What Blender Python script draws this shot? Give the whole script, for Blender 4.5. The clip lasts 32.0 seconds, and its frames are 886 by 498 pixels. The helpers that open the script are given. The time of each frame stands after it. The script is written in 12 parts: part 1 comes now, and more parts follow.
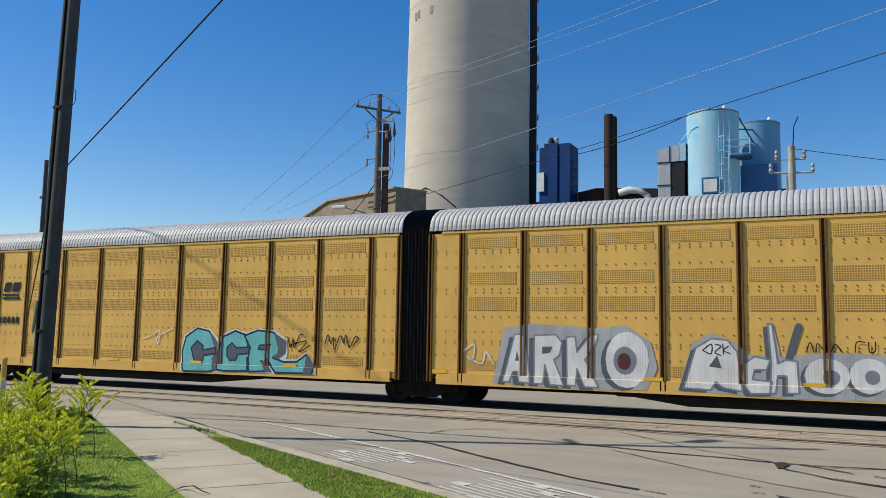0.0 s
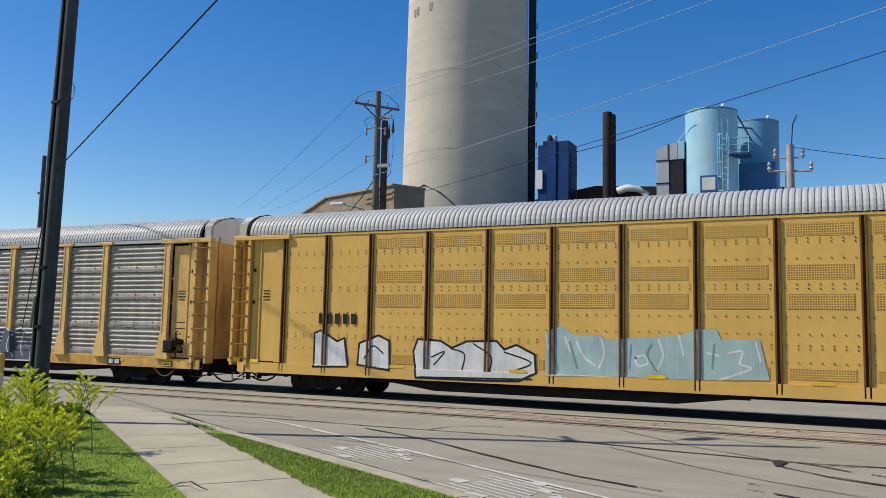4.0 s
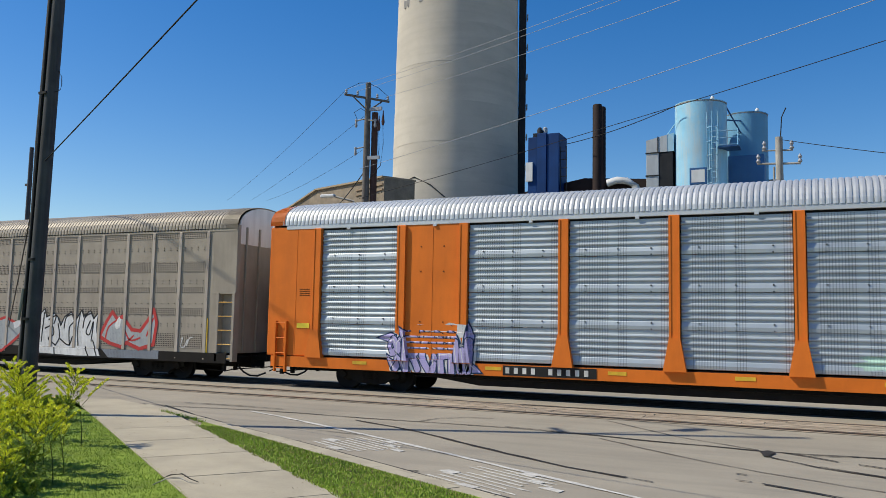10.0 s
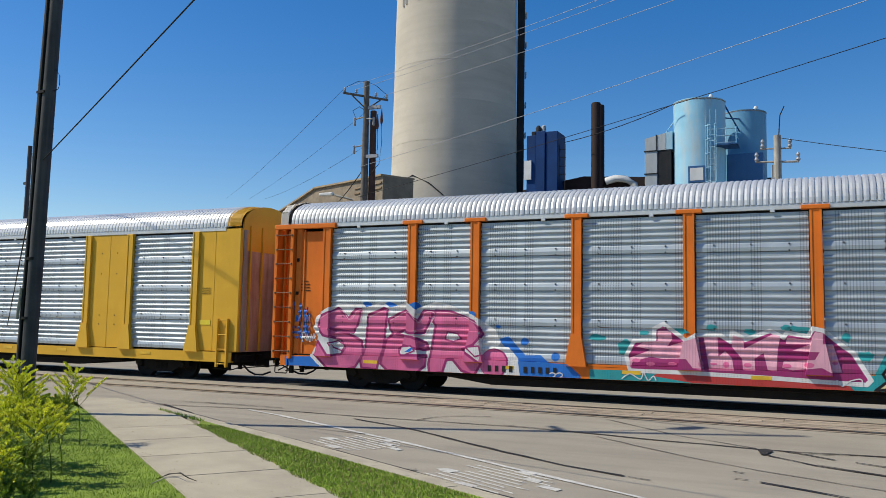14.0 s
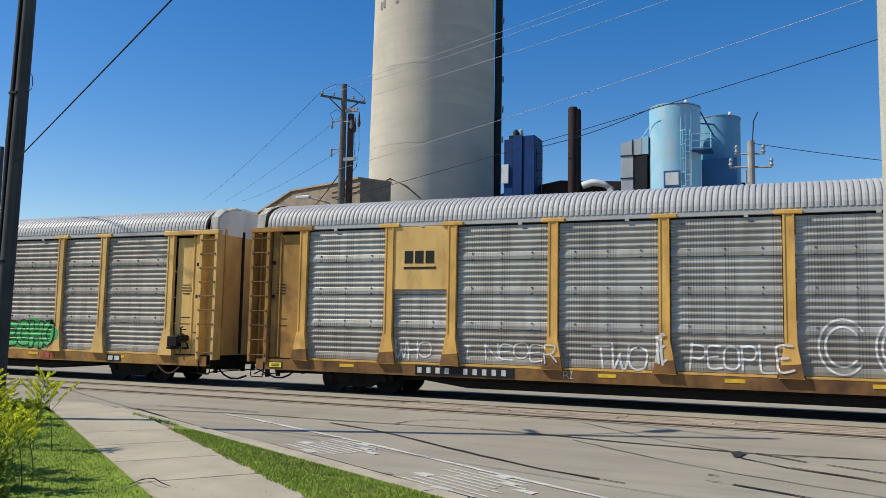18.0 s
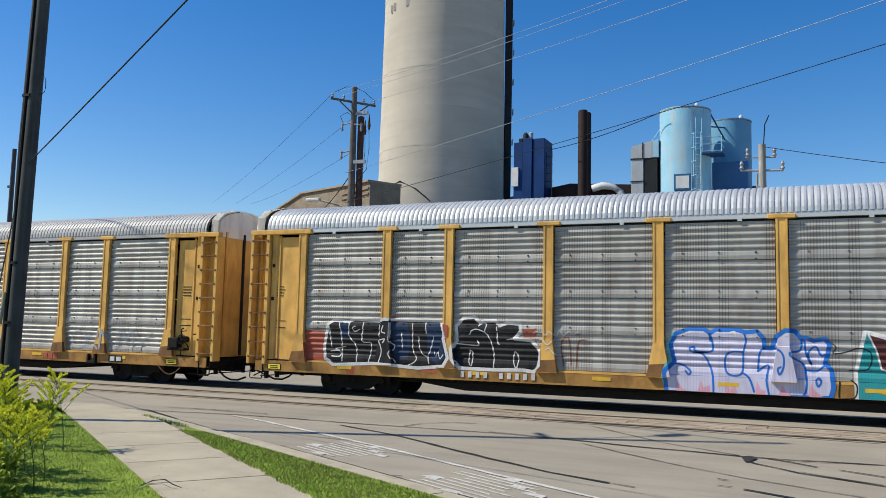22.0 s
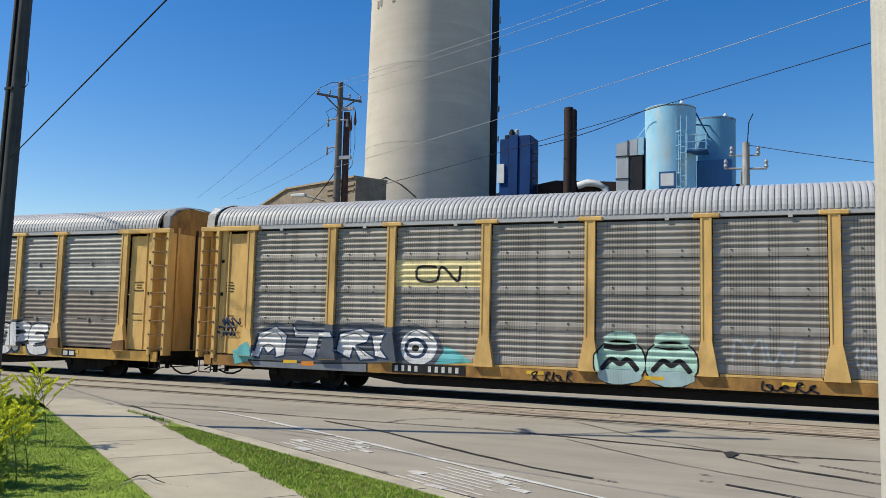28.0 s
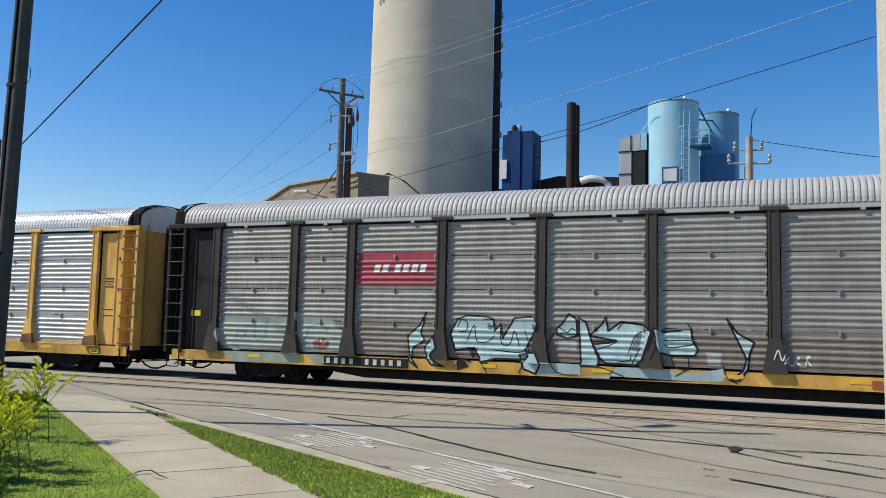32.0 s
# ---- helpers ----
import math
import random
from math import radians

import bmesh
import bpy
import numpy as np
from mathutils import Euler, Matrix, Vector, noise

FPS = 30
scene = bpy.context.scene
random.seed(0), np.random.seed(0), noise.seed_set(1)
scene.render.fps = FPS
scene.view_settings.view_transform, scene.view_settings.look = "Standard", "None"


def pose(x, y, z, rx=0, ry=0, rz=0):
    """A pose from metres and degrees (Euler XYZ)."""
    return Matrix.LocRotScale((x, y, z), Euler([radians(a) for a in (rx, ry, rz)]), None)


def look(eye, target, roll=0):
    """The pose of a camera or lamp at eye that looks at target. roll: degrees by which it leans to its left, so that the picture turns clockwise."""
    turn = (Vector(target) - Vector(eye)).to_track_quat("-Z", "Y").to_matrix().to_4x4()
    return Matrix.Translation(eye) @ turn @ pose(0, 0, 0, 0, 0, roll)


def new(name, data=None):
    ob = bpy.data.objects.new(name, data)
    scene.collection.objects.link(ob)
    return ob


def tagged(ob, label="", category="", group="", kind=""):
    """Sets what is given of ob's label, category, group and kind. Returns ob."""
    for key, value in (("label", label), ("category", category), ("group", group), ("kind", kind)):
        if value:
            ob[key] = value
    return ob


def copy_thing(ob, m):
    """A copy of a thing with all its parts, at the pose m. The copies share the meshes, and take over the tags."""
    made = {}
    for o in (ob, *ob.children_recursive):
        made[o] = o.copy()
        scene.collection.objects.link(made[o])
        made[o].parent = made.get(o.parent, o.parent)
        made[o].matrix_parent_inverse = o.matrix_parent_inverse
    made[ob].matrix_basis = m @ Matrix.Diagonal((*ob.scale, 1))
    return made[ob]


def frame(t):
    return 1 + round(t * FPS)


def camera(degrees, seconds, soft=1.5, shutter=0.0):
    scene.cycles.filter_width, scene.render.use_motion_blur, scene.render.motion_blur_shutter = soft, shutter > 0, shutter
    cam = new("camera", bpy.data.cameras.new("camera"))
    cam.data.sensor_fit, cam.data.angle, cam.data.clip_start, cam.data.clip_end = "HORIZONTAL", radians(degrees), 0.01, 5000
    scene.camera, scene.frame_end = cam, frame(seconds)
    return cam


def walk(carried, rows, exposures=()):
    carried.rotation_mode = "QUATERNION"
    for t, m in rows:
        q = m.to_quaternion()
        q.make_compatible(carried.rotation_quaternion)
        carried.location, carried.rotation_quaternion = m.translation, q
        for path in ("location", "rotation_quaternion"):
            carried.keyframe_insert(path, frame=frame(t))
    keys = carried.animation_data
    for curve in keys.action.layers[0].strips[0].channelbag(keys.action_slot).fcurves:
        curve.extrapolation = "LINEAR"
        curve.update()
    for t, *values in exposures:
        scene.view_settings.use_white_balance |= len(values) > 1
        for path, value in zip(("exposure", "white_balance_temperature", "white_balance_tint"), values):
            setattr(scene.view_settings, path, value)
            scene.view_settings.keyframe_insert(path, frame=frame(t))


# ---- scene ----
cam = camera(56.4, 32.0, soft=0.6)


def aim(x, y, z, yaw, pitch, roll):
    """A camera pose from its place, its turn to the left, its tilt up and its lean to the left, in degrees."""
    return pose(x, y, z, 90 + pitch, 0, yaw) @ pose(0, 0, 0, 0, 0, roll)


CAMERA_ROWS = [
    (0.0, 0.004, 0.011, 1.925, 25.748, 5.981, 0.958),
    (0.5, -0.006, 0.025, 1.929, 25.589, 5.953, 0.792),
    (1.0, -0.005, 0.026, 1.932, 25.647, 5.953, 0.877),
    (1.5, -0.008, 0.018, 1.927, 25.887, 5.901, 0.993),
    (2.0, -0.015, 0.018, 1.928, 26.236, 5.861, 1.049),
    (2.5, -0.011, 0.009, 1.930, 26.211, 5.799, 1.072),
    (3.0, -0.016, 0.005, 1.931, 25.938, 5.774, 1.198),
    (3.5, -0.009, 0.013, 1.921, 25.752, 5.798, 1.232),
    (5.5, -0.010, 0.021, 1.918, 25.329, 5.731, 0.917),
    (6.0, -0.010, 0.019, 1.923, 25.328, 5.714, 0.917),
    (6.5, 0.001, 0.020, 1.918, 25.176, 5.653, 1.051),
    (7.0, -0.004, 0.011, 1.922, 25.014, 5.588, 1.029),
    (7.5, -0.015, 0.010, 1.920, 25.252, 5.586, 1.056),
    (8.0, -0.013, 0.014, 1.919, 25.342, 5.441, 0.963),
    (8.5, -0.011, 0.025, 1.914, 25.228, 5.380, 1.016),
    (9.0, -0.019, 0.032, 1.917, 25.061, 5.310, 1.025),
    (9.5, -0.007, 0.030, 1.912, 25.102, 5.371, 0.998),
    (10.0, -0.020, 0.018, 1.913, 24.908, 5.274, 1.090),
    (10.5, -0.009, 0.017, 1.909, 24.985, 5.235, 1.075),
    (11.0, -0.016, 0.005, 1.920, 24.992, 5.250, 1.071),
    (11.5, -0.015, 0.010, 1.922, 24.865, 5.245, 1.074),
    (12.0, -0.011, -0.000, 1.922, 24.776, 5.278, 1.014),
    (12.5, -0.008, 0.003, 1.911, 24.828, 5.195, 0.928),
    (13.0, 0.005, -0.000, 1.911, 24.945, 5.079, 0.939),
    (13.5, 0.001, 0.010, 1.918, 24.926, 5.117, 1.023),
    (14.0, -0.001, 0.010, 1.925, 24.829, 5.145, 1.031),
    (14.5, 0.001, 0.003, 1.919, 24.615, 5.157, 1.150),
    (16.5, -0.018, -0.003, 1.931, 23.360, 5.220, 1.065),
    (17.0, 0.002, 0.001, 1.924, 23.651, 5.247, 1.036),
    (17.5, 0.010, -0.011, 1.927, 23.425, 5.321, 1.108),
    (18.0, 0.014, -0.002, 1.932, 23.258, 5.400, 1.042),
    (18.5, 0.014, -0.004, 1.925, 23.088, 5.455, 1.029),
    (19.0, 0.017, -0.021, 1.926, 22.897, 5.533, 1.219),
    (19.5, 0.010, -0.026, 1.932, 22.693, 5.663, 1.333),
    (20.0, -0.001, -0.017, 1.930, 22.618, 5.688, 1.276),
    (20.5, 0.012, -0.017, 1.927, 23.211, 5.703, 1.281),
    (21.0, 0.018, -0.012, 1.928, 23.830, 5.607, 1.266),
    (21.5, 0.022, -0.007, 1.927, 23.906, 5.606, 1.253),
    (22.0, 0.006, -0.013, 1.933, 23.914, 5.578, 1.275),
    (22.5, 0.000, -0.011, 1.929, 23.755, 5.576, 1.363),
    (23.0, -0.007, -0.016, 1.929, 23.638, 5.515, 1.475),
    (23.5, -0.004, -0.024, 1.932, 23.431, 5.508, 1.625),
    (24.0, 0.002, -0.016, 1.926, 23.273, 5.517, 1.676),
    (24.5, 0.004, -0.004, 1.923, 23.104, 5.491, 1.781),
    (25.0, 0.008, -0.004, 1.923, 22.949, 5.498, 1.607),
    (25.5, 0.017, -0.024, 1.926, 22.846, 5.466, 1.583),
    (27.5, 0.023, -0.057, 1.931, 22.969, 5.385, 1.434),
    (28.0, 0.020, -0.033, 1.929, 22.911, 5.346, 1.409),
    (28.5, 0.013, -0.027, 1.915, 23.138, 5.316, 1.431),
    (29.0, -0.013, 0.000, 1.914, 23.251, 5.307, 1.502),
    (29.5, 0.010, -0.007, 1.915, 23.313, 5.363, 1.238),
    (30.0, 0.017, -0.008, 1.920, 23.194, 5.336, 1.080),
    (30.5, 0.010, -0.001, 1.917, 23.307, 5.284, 1.088),
    (31.0, 0.008, -0.011, 1.916, 23.336, 5.161, 1.160),
    (31.5, 0.000, -0.006, 1.922, 23.225, 5.141, 1.278),
    (32.0, 0.013, 0.000, 1.911, 23.103, 5.081, 1.291),
]
walk(cam, [(r[0], aim(*r[1:])) for r in CAMERA_ROWS], exposures=((0.0, 0.04), (6.0, 0.02), (17.0, 0.02), (20.0, 0.14), (32.0, 0.14)))

# ---- world, sun, exposure ----
SUN_EL, SUN_DIR = 46.0, Vector((-0.91, -0.414, 0)).normalized()
world = bpy.data.worlds.new("world")
scene.world = world
world.use_nodes = True
wn = world.node_tree
sky = wn.nodes.new("ShaderNodeTexSky")
sky.sky_type, sky.sun_disc = "NISHITA", False
sky.sun_elevation = radians(SUN_EL)
sky.sun_rotation = math.atan2(SUN_DIR.x, SUN_DIR.y)
sky.air_density, sky.dust_density, sky.ozone_density = 1.0, 0.4, 1.8
wn.nodes["Background"].inputs["Strength"].default_value = 0.124
rich = wn.nodes.new("ShaderNodeHueSaturation")
rich.inputs["Saturation"].default_value = 1.46
rich.inputs["Hue"].default_value = 0.508
wn.links.new(sky.outputs[0], rich.inputs["Color"])
wn.links.new(rich.outputs[0], wn.nodes["Background"].inputs["Color"])
sun = new("sun", bpy.data.lights.new("sun", "SUN"))
sun.data.energy, sun.data.angle, sun.data.color = 5.0, radians(0.53), (1.0, 0.925, 0.77)
sun_from = Vector((SUN_DIR.x * math.cos(radians(SUN_EL)), SUN_DIR.y * math.cos(radians(SUN_EL)), math.sin(radians(SUN_EL))))
sun.matrix_world = look(sun_from * 100, (0, 0, 0))


# ---- materials ----
def rgb(c):
    return (c[0], c[1], c[2], 1.0)


class Nodes:
    """Short hand for building node trees."""

    def __init__(self, name):
        self.mat = bpy.data.materials.new(name)
        self.mat.use_nodes = True
        self.t = self.mat.node_tree
        self.b = self.t.nodes["Principled BSDF"]

    def n(self, kind, operation=None, data_type=None):
        node = self.t.nodes.new(kind)
        if operation:
            node.operation = operation
        if data_type:
            node.data_type = data_type
        return node

    def link(self, a, b):
        self.t.links.new(a, b)

    def value(self, socket, v):
        if isinstance(v, (int, float)):
            socket.default_value = v
        elif isinstance(v, tuple):
            socket.default_value = v
        else:
            self.link(v, socket)

    def math(self, op, a, b=0.0, c=0.0):
        m = self.n("ShaderNodeMath", operation=op)
        self.value(m.inputs[0], a), self.value(m.inputs[1], b), self.value(m.inputs[2], c)
        return m.outputs[0]

    def coords(self, scale=(1, 1, 1), vary=True):
        tc = self.n("ShaderNodeTexCoord")
        out = tc.outputs["Object"]
        if vary:
            info = self.n("ShaderNodeObjectInfo")
            add = self.n("ShaderNodeVectorMath", operation="MULTIPLY_ADD")
            self.link(info.outputs["Random"], add.inputs[0])
            add.inputs[1].default_value = (37.0, 11.0, 23.0)
            self.link(out, add.inputs[2])
            out = add.outputs[0]
        mp = self.n("ShaderNodeMapping")
        mp.inputs["Scale"].default_value = scale
        self.link(out, mp.inputs["Vector"])
        return mp.outputs[0]

    def noise(self, vec, scale, detail=3.0, rough=0.55):
        nz = self.n("ShaderNodeTexNoise")
        self.link(vec, nz.inputs["Vector"])
        nz.inputs["Scale"].default_value, nz.inputs["Detail"].default_value, nz.inputs["Roughness"].default_value = scale, detail, rough
        return nz.outputs["Fac"]

    def ramp(self, fac, lo, hi):
        m = self.n("ShaderNodeMapRange")
        self.link(fac, m.inputs[0])
        m.inputs[1].default_value, m.inputs[2].default_value = lo, hi
        return m.outputs[0]

    def mix(self, fac, a, b):
        m = self.n("ShaderNodeMix", data_type="RGBA")
        self.value(m.inputs[0], fac), self.value(m.inputs[6], a), self.value(m.inputs[7], b)
        return m.outputs[2]

    def bump(self, fac, strength, dist):
        bp = self.n("ShaderNodeBump")
        bp.inputs["Strength"].default_value, bp.inputs["Distance"].default_value = strength, dist
        self.link(fac, bp.inputs["Height"])
        self.link(bp.outputs[0], self.b.inputs["Normal"])


MATS = {}


def mat(name, col, rough=0.6, metal=0.0, var=0.16, scale=1.6, fine=28.0, bump=0.15, dirt=0.0, dirt_col=(0.06, 0.045, 0.035), streak=(3, 3, 0.5), holes="", vary=True, hole_ink=1.0, grain=1.0):
    """A weathered surface: blotches, fine grain, run-down streaks of dirt, slight relief."""
    if name in MATS:
        return MATS[name]
    k = Nodes(name)
    v = k.coords(vary=vary)
    big, small = k.noise(v, scale, 4.0), k.noise(v, fine, 3.0)
    lo, hi = [tuple(min(1.0, c * f) for c in col) for f in (1 - var, 1 + var)]
    c = k.mix(k.ramp(big, 0.3, 0.7), rgb(lo), rgb(hi))
    c = k.mix(k.math("MULTIPLY", k.ramp(small, 0.35, 0.75), min(0.9, var * 0.9 * grain)), c, rgb(tuple(x * 0.55 for x in col)))
    if dirt > 0:
        s = k.noise(k.coords(streak, vary), 1.0, 4.0, 0.6)
        c = k.mix(k.math("MULTIPLY", k.ramp(s, 0.44, 0.74), dirt), c, rgb(dirt_col))
        s2 = k.noise(v, 0.6, 5.0, 0.65)
        c = k.mix(k.math("MULTIPLY", k.ramp(s2, 0.52, 0.8), dirt * 0.8), c, rgb(dirt_col))
    if holes:
        tc = k.n("ShaderNodeTexCoord")
        sep = k.n("ShaderNodeSeparateXYZ")
        k.link(tc.outputs["Object"], sep.inputs[0])
        x, z = sep.outputs[0], sep.outputs[2]
        if holes == "columns":
            hole = k.math("MULTIPLY", k.math("LESS_THAN", k.math("FRACT", k.math("MULTIPLY", x, 15.0)), 0.34), k.math("LESS_THAN", k.math("FRACT", k.math("MULTIPLY", z, 24.0)), 0.5))
            band = k.math("LESS_THAN", k.math("FRACT", k.math("ADD", k.math("MULTIPLY", x, 1.15), k.math("MULTIPLY", k.math("SINE", k.math("MULTIPLY", x, 5.3)), 0.25))), 0.5)
            hole = k.math("MULTIPLY", k.math("MULTIPLY", hole, band), 0.75)
        elif holes == "dots":
            hole = k.math("MULTIPLY", k.math("LESS_THAN", k.math("FRACT", k.math("MULTIPLY", x, 13.5)), 0.56), k.math("LESS_THAN", k.math("FRACT", k.math("MULTIPLY", z, 15.0)), 0.56))
        elif holes == "fine":
            hole = k.math("MULTIPLY", k.math("LESS_THAN", k.math("FRACT", k.math("MULTIPLY", x, 22.0)), 0.4), k.math("LESS_THAN", k.math("FRACT", k.math("MULTIPLY", z, 26.0)), 0.45))
            hole = k.math("MULTIPLY", hole, 0.55)
        else:
            hole = k.math("MULTIPLY", k.math("LESS_THAN", k.math("FRACT", k.math("MULTIPLY", x, 18.0)), 0.62), k.math("LESS_THAN", k.math("FRACT", k.math("MULTIPLY", z, 18.0)), 0.62))
        c = k.mix(k.math("MULTIPLY", hole, hole_ink), c, rgb((0.012, 0.011, 0.01)))
    k.link(c, k.b.inputs["Base Color"])
    k.b.inputs["Metallic"].default_value = metal
    k.b.inputs["Specular IOR Level"].default_value = 0.45 if rough < 0.5 else 0.18
    r = k.n("ShaderNodeMapRange")
    k.link(big, r.inputs[0])
    r.inputs[3].default_value, r.inputs[4].default_value = max(0.05, rough - 0.1), min(1.0, rough + 0.12)
    k.link(r.outputs[0], k.b.inputs["Roughness"])
    if bump > 0:
        k.bump(small, bump, 0.01)
    MATS[name] = k.mat
    return k.mat


# ---- mesh helpers ----
CACHE = {}


def cached(key, make):
    if key not in CACHE:
        bm = make()
        me = bpy.data.meshes.new(str(key[0]))
        bm.to_mesh(me)
        bm.free()
        me.materials.append(None)
        CACHE[key] = me
    return CACHE[key]


def part(name, data, material, parent=None, label="", loc=(0, 0, 0), rz=0.0):
    """One mesh object, as a part of parent or as a thing of its own."""
    if isinstance(data, bmesh.types.BMesh):
        me = bpy.data.meshes.new(name)
        data.to_mesh(me)
        data.free()
        data = me
    if not data.materials:
        data.materials.append(None)
    ob = new(name, data)
    if material is not None:
        ob.material_slots[0].link = "OBJECT"
        ob.material_slots[0].material = material
    ob.location, ob.rotation_euler = loc, (0, 0, rz)
    if parent is not None:
        ob.parent = parent
    if label:
        ob["label"] = label
    return ob


def empty(name, label, category, group="", kind="", loc=(0, 0, 0)):
    e = new(name)
    e.empty_display_size = 0.3
    e.location = loc
    return tagged(e, label, category, group, kind)


def add_box(bm, x0, x1, y0, y1, z0, z1, bevel=0.0):
    vs = [bm.verts.new(p) for p in ((x0, y0, z0), (x1, y0, z0), (x1, y1, z0), (x0, y1, z0), (x0, y0, z1), (x1, y0, z1), (x1, y1, z1), (x0, y1, z1))]
    fs = [bm.faces.new([vs[i] for i in q]) for q in ((3, 2, 1, 0), (4, 5, 6, 7), (0, 1, 5, 4), (1, 2, 6, 5), (2, 3, 7, 6), (3, 0, 4, 7))]
    if bevel > 0:
        es = list({e for f in fs for e in f.edges})
        bmesh.ops.bevel(bm, geom=es, offset=bevel, segments=1, affect="EDGES")
    return bm


def box_bm(*a, bevel=0.0):
    return add_box(bmesh.new(), *a, bevel=bevel)


def crease(face):
    for e in face.edges:
        e.smooth = False


def add_tube(bm, path, radius, sides=8, smooth=True, caps=True):
    """A round bar along a list of points; radius may be a list."""
    path = [Vector(p) for p in path]
    rs = radius if isinstance(radius, (list, tuple)) else [radius] * len(path)
    rings = []
    for i, p in enumerate(path):
        d = (path[min(i + 1, len(path) - 1)] - path[max(i - 1, 0)]).normalized()
        a = d.orthogonal().normalized() if abs(d.z) < 0.99 else Vector((1, 0, 0))
        b = d.cross(a).normalized()
        a = b.cross(d)
        rings.append([bm.verts.new(p + rs[i] * (math.cos(6.28318 * j / sides) * a + math.sin(6.28318 * j / sides) * b)) for j in range(sides)])
    for r0, r1 in zip(rings, rings[1:]):
        # match the start of each ring to the nearest vertex of the one before
        k0 = min(range(sides), key=lambda j: (r1[j].co - r0[0].co).length)
        for j in range(sides):
            f = bm.faces.new((r0[j], r0[(j + 1) % sides], r1[(j + 1 + k0) % sides], r1[(j + k0) % sides]))
            f.smooth = smooth
    if caps:
        crease(bm.faces.new(list(reversed(rings[0]))))
        crease(bm.faces.new(rings[-1]))
    return bm


def tube_bm(path, radius, sides=8, smooth=True):
    return add_tube(bmesh.new(), path, radius, sides, smooth)


def prism_bm(profile, x0, x1, smooth=False):
    """A closed outline of (y, z) points drawn along x."""
    bm = bmesh.new()
    a = [bm.verts.new((x0, y, z)) for y, z in profile]
    b = [bm.verts.new((x1, y, z)) for y, z in profile]
    n = len(profile)
    for i in range(n):
        f = bm.faces.new((a[i], a[(i + 1) % n], b[(i + 1) % n], b[i]))
        f.smooth = smooth
    bm.faces.new(list(reversed(a)))
    bm.faces.new(b)
    bmesh.ops.recalc_face_normals(bm, faces=bm.faces[:])
    return bm


def outline_bm(points, y0, y1):
    """A closed outline of (x, z) points drawn along y."""
    bm = bmesh.new()
    a = [bm.verts.new((x, y0, z)) for x, z in points]
    b = [bm.verts.new((x, y1, z)) for x, z in points]
    n = len(points)
    for i in range(n):
        bm.faces.new((a[i], a[(i + 1) % n], b[(i + 1) % n], b[i]))
    bm.faces.new(list(reversed(a)))
    bm.faces.new(b)
    bmesh.ops.recalc_face_normals(bm, faces=bm.faces[:])
    return bm


def slab_bm(points, z0, z1):
    """A closed outline of (x, y) points drawn along z."""
    bm = bmesh.new()
    a = [bm.verts.new((x, y, z0)) for x, y in points]
    b = [bm.verts.new((x, y, z1)) for x, y in points]
    n = len(points)
    for i in range(n):
        bm.faces.new((a[i], a[(i + 1) % n], b[(i + 1) % n], b[i]))
    bm.faces.new(list(reversed(a)))
    bm.faces.new(b)
    bmesh.ops.recalc_face_normals(bm, faces=bm.faces[:])
    return bm


def cyl_bm(r0, r1, z0, z1, sides=24, smooth=True, caps=True):
    bm = bmesh.new()
    a = [bm.verts.new((r0 * math.cos(6.28318 * i / sides), r0 * math.sin(6.28318 * i / sides), z0)) for i in range(sides)]
    b = [bm.verts.new((r1 * math.cos(6.28318 * i / sides), r1 * math.sin(6.28318 * i / sides), z1)) for i in range(sides)]
    for i in range(sides):
        f = bm.faces.new((a[i], a[(i + 1) % sides], b[(i + 1) % sides], b[i]))
        f.smooth = smooth
    if caps:
        crease(bm.faces.new(list(reversed(a))))
        crease(bm.faces.new(b))
    return bm


def lathe_bm(profile, sides=24, axis="z"):
    """Turns a list of (radius, height) round an axis."""
    bm = bmesh.new()
    flip = axis == "z"

    def ring(p):
        out = []
        for i in range(sides):
            c, s = p[0] * math.cos(6.28318 * i / sides), p[0] * math.sin(6.28318 * i / sides)
            out.append(bm.verts.new((c, s, p[1]) if axis == "z" else (c, p[1], s)))
        return out

    def cap(r, up):
        crease(bm.faces.new(r if up == flip else r[::-1]))

    prev, bend = ring(profile[0]), None
    cap(prev, False)
    for p, q in zip(profile, profile[1:]):
        a = math.atan2(q[1] - p[1], q[0] - p[0])
        if bend is not None and abs((a - bend + math.pi) % (2 * math.pi) - math.pi) > 0.6:
            for i in range(sides):
                e = bm.edges.get((prev[i], prev[(i + 1) % sides]))
                e.smooth = False
        nxt = ring(q)
        for i in range(sides):
            v = (prev[i], prev[(i + 1) % sides], nxt[(i + 1) % sides], nxt[i])
            bm.faces.new(v if flip else v[::-1]).smooth = True
        prev, bend = nxt, a
    cap(prev, True)
    return bm


# ---- ground, road, rails ----
def level(y):
    """Height of the street: a kerb's height under the sidewalk, up to the rails, then down behind them."""
    for y0, z0, y1, z1 in ((-2000, -0.05, 17.0, -0.05), (17.0, -0.05, 20.5, 0.0), (20.5, 0.0, 21.6, 0.0), (21.6, 0.0, 25.5, -0.17), (25.5, -0.17, 30.0, -0.17), (30.0, -0.17, 36.0, 0.0)):
        if y < y1:
            return z0 + (z1 - z0) * (y - y0) / (y1 - y0)
    return 0.0


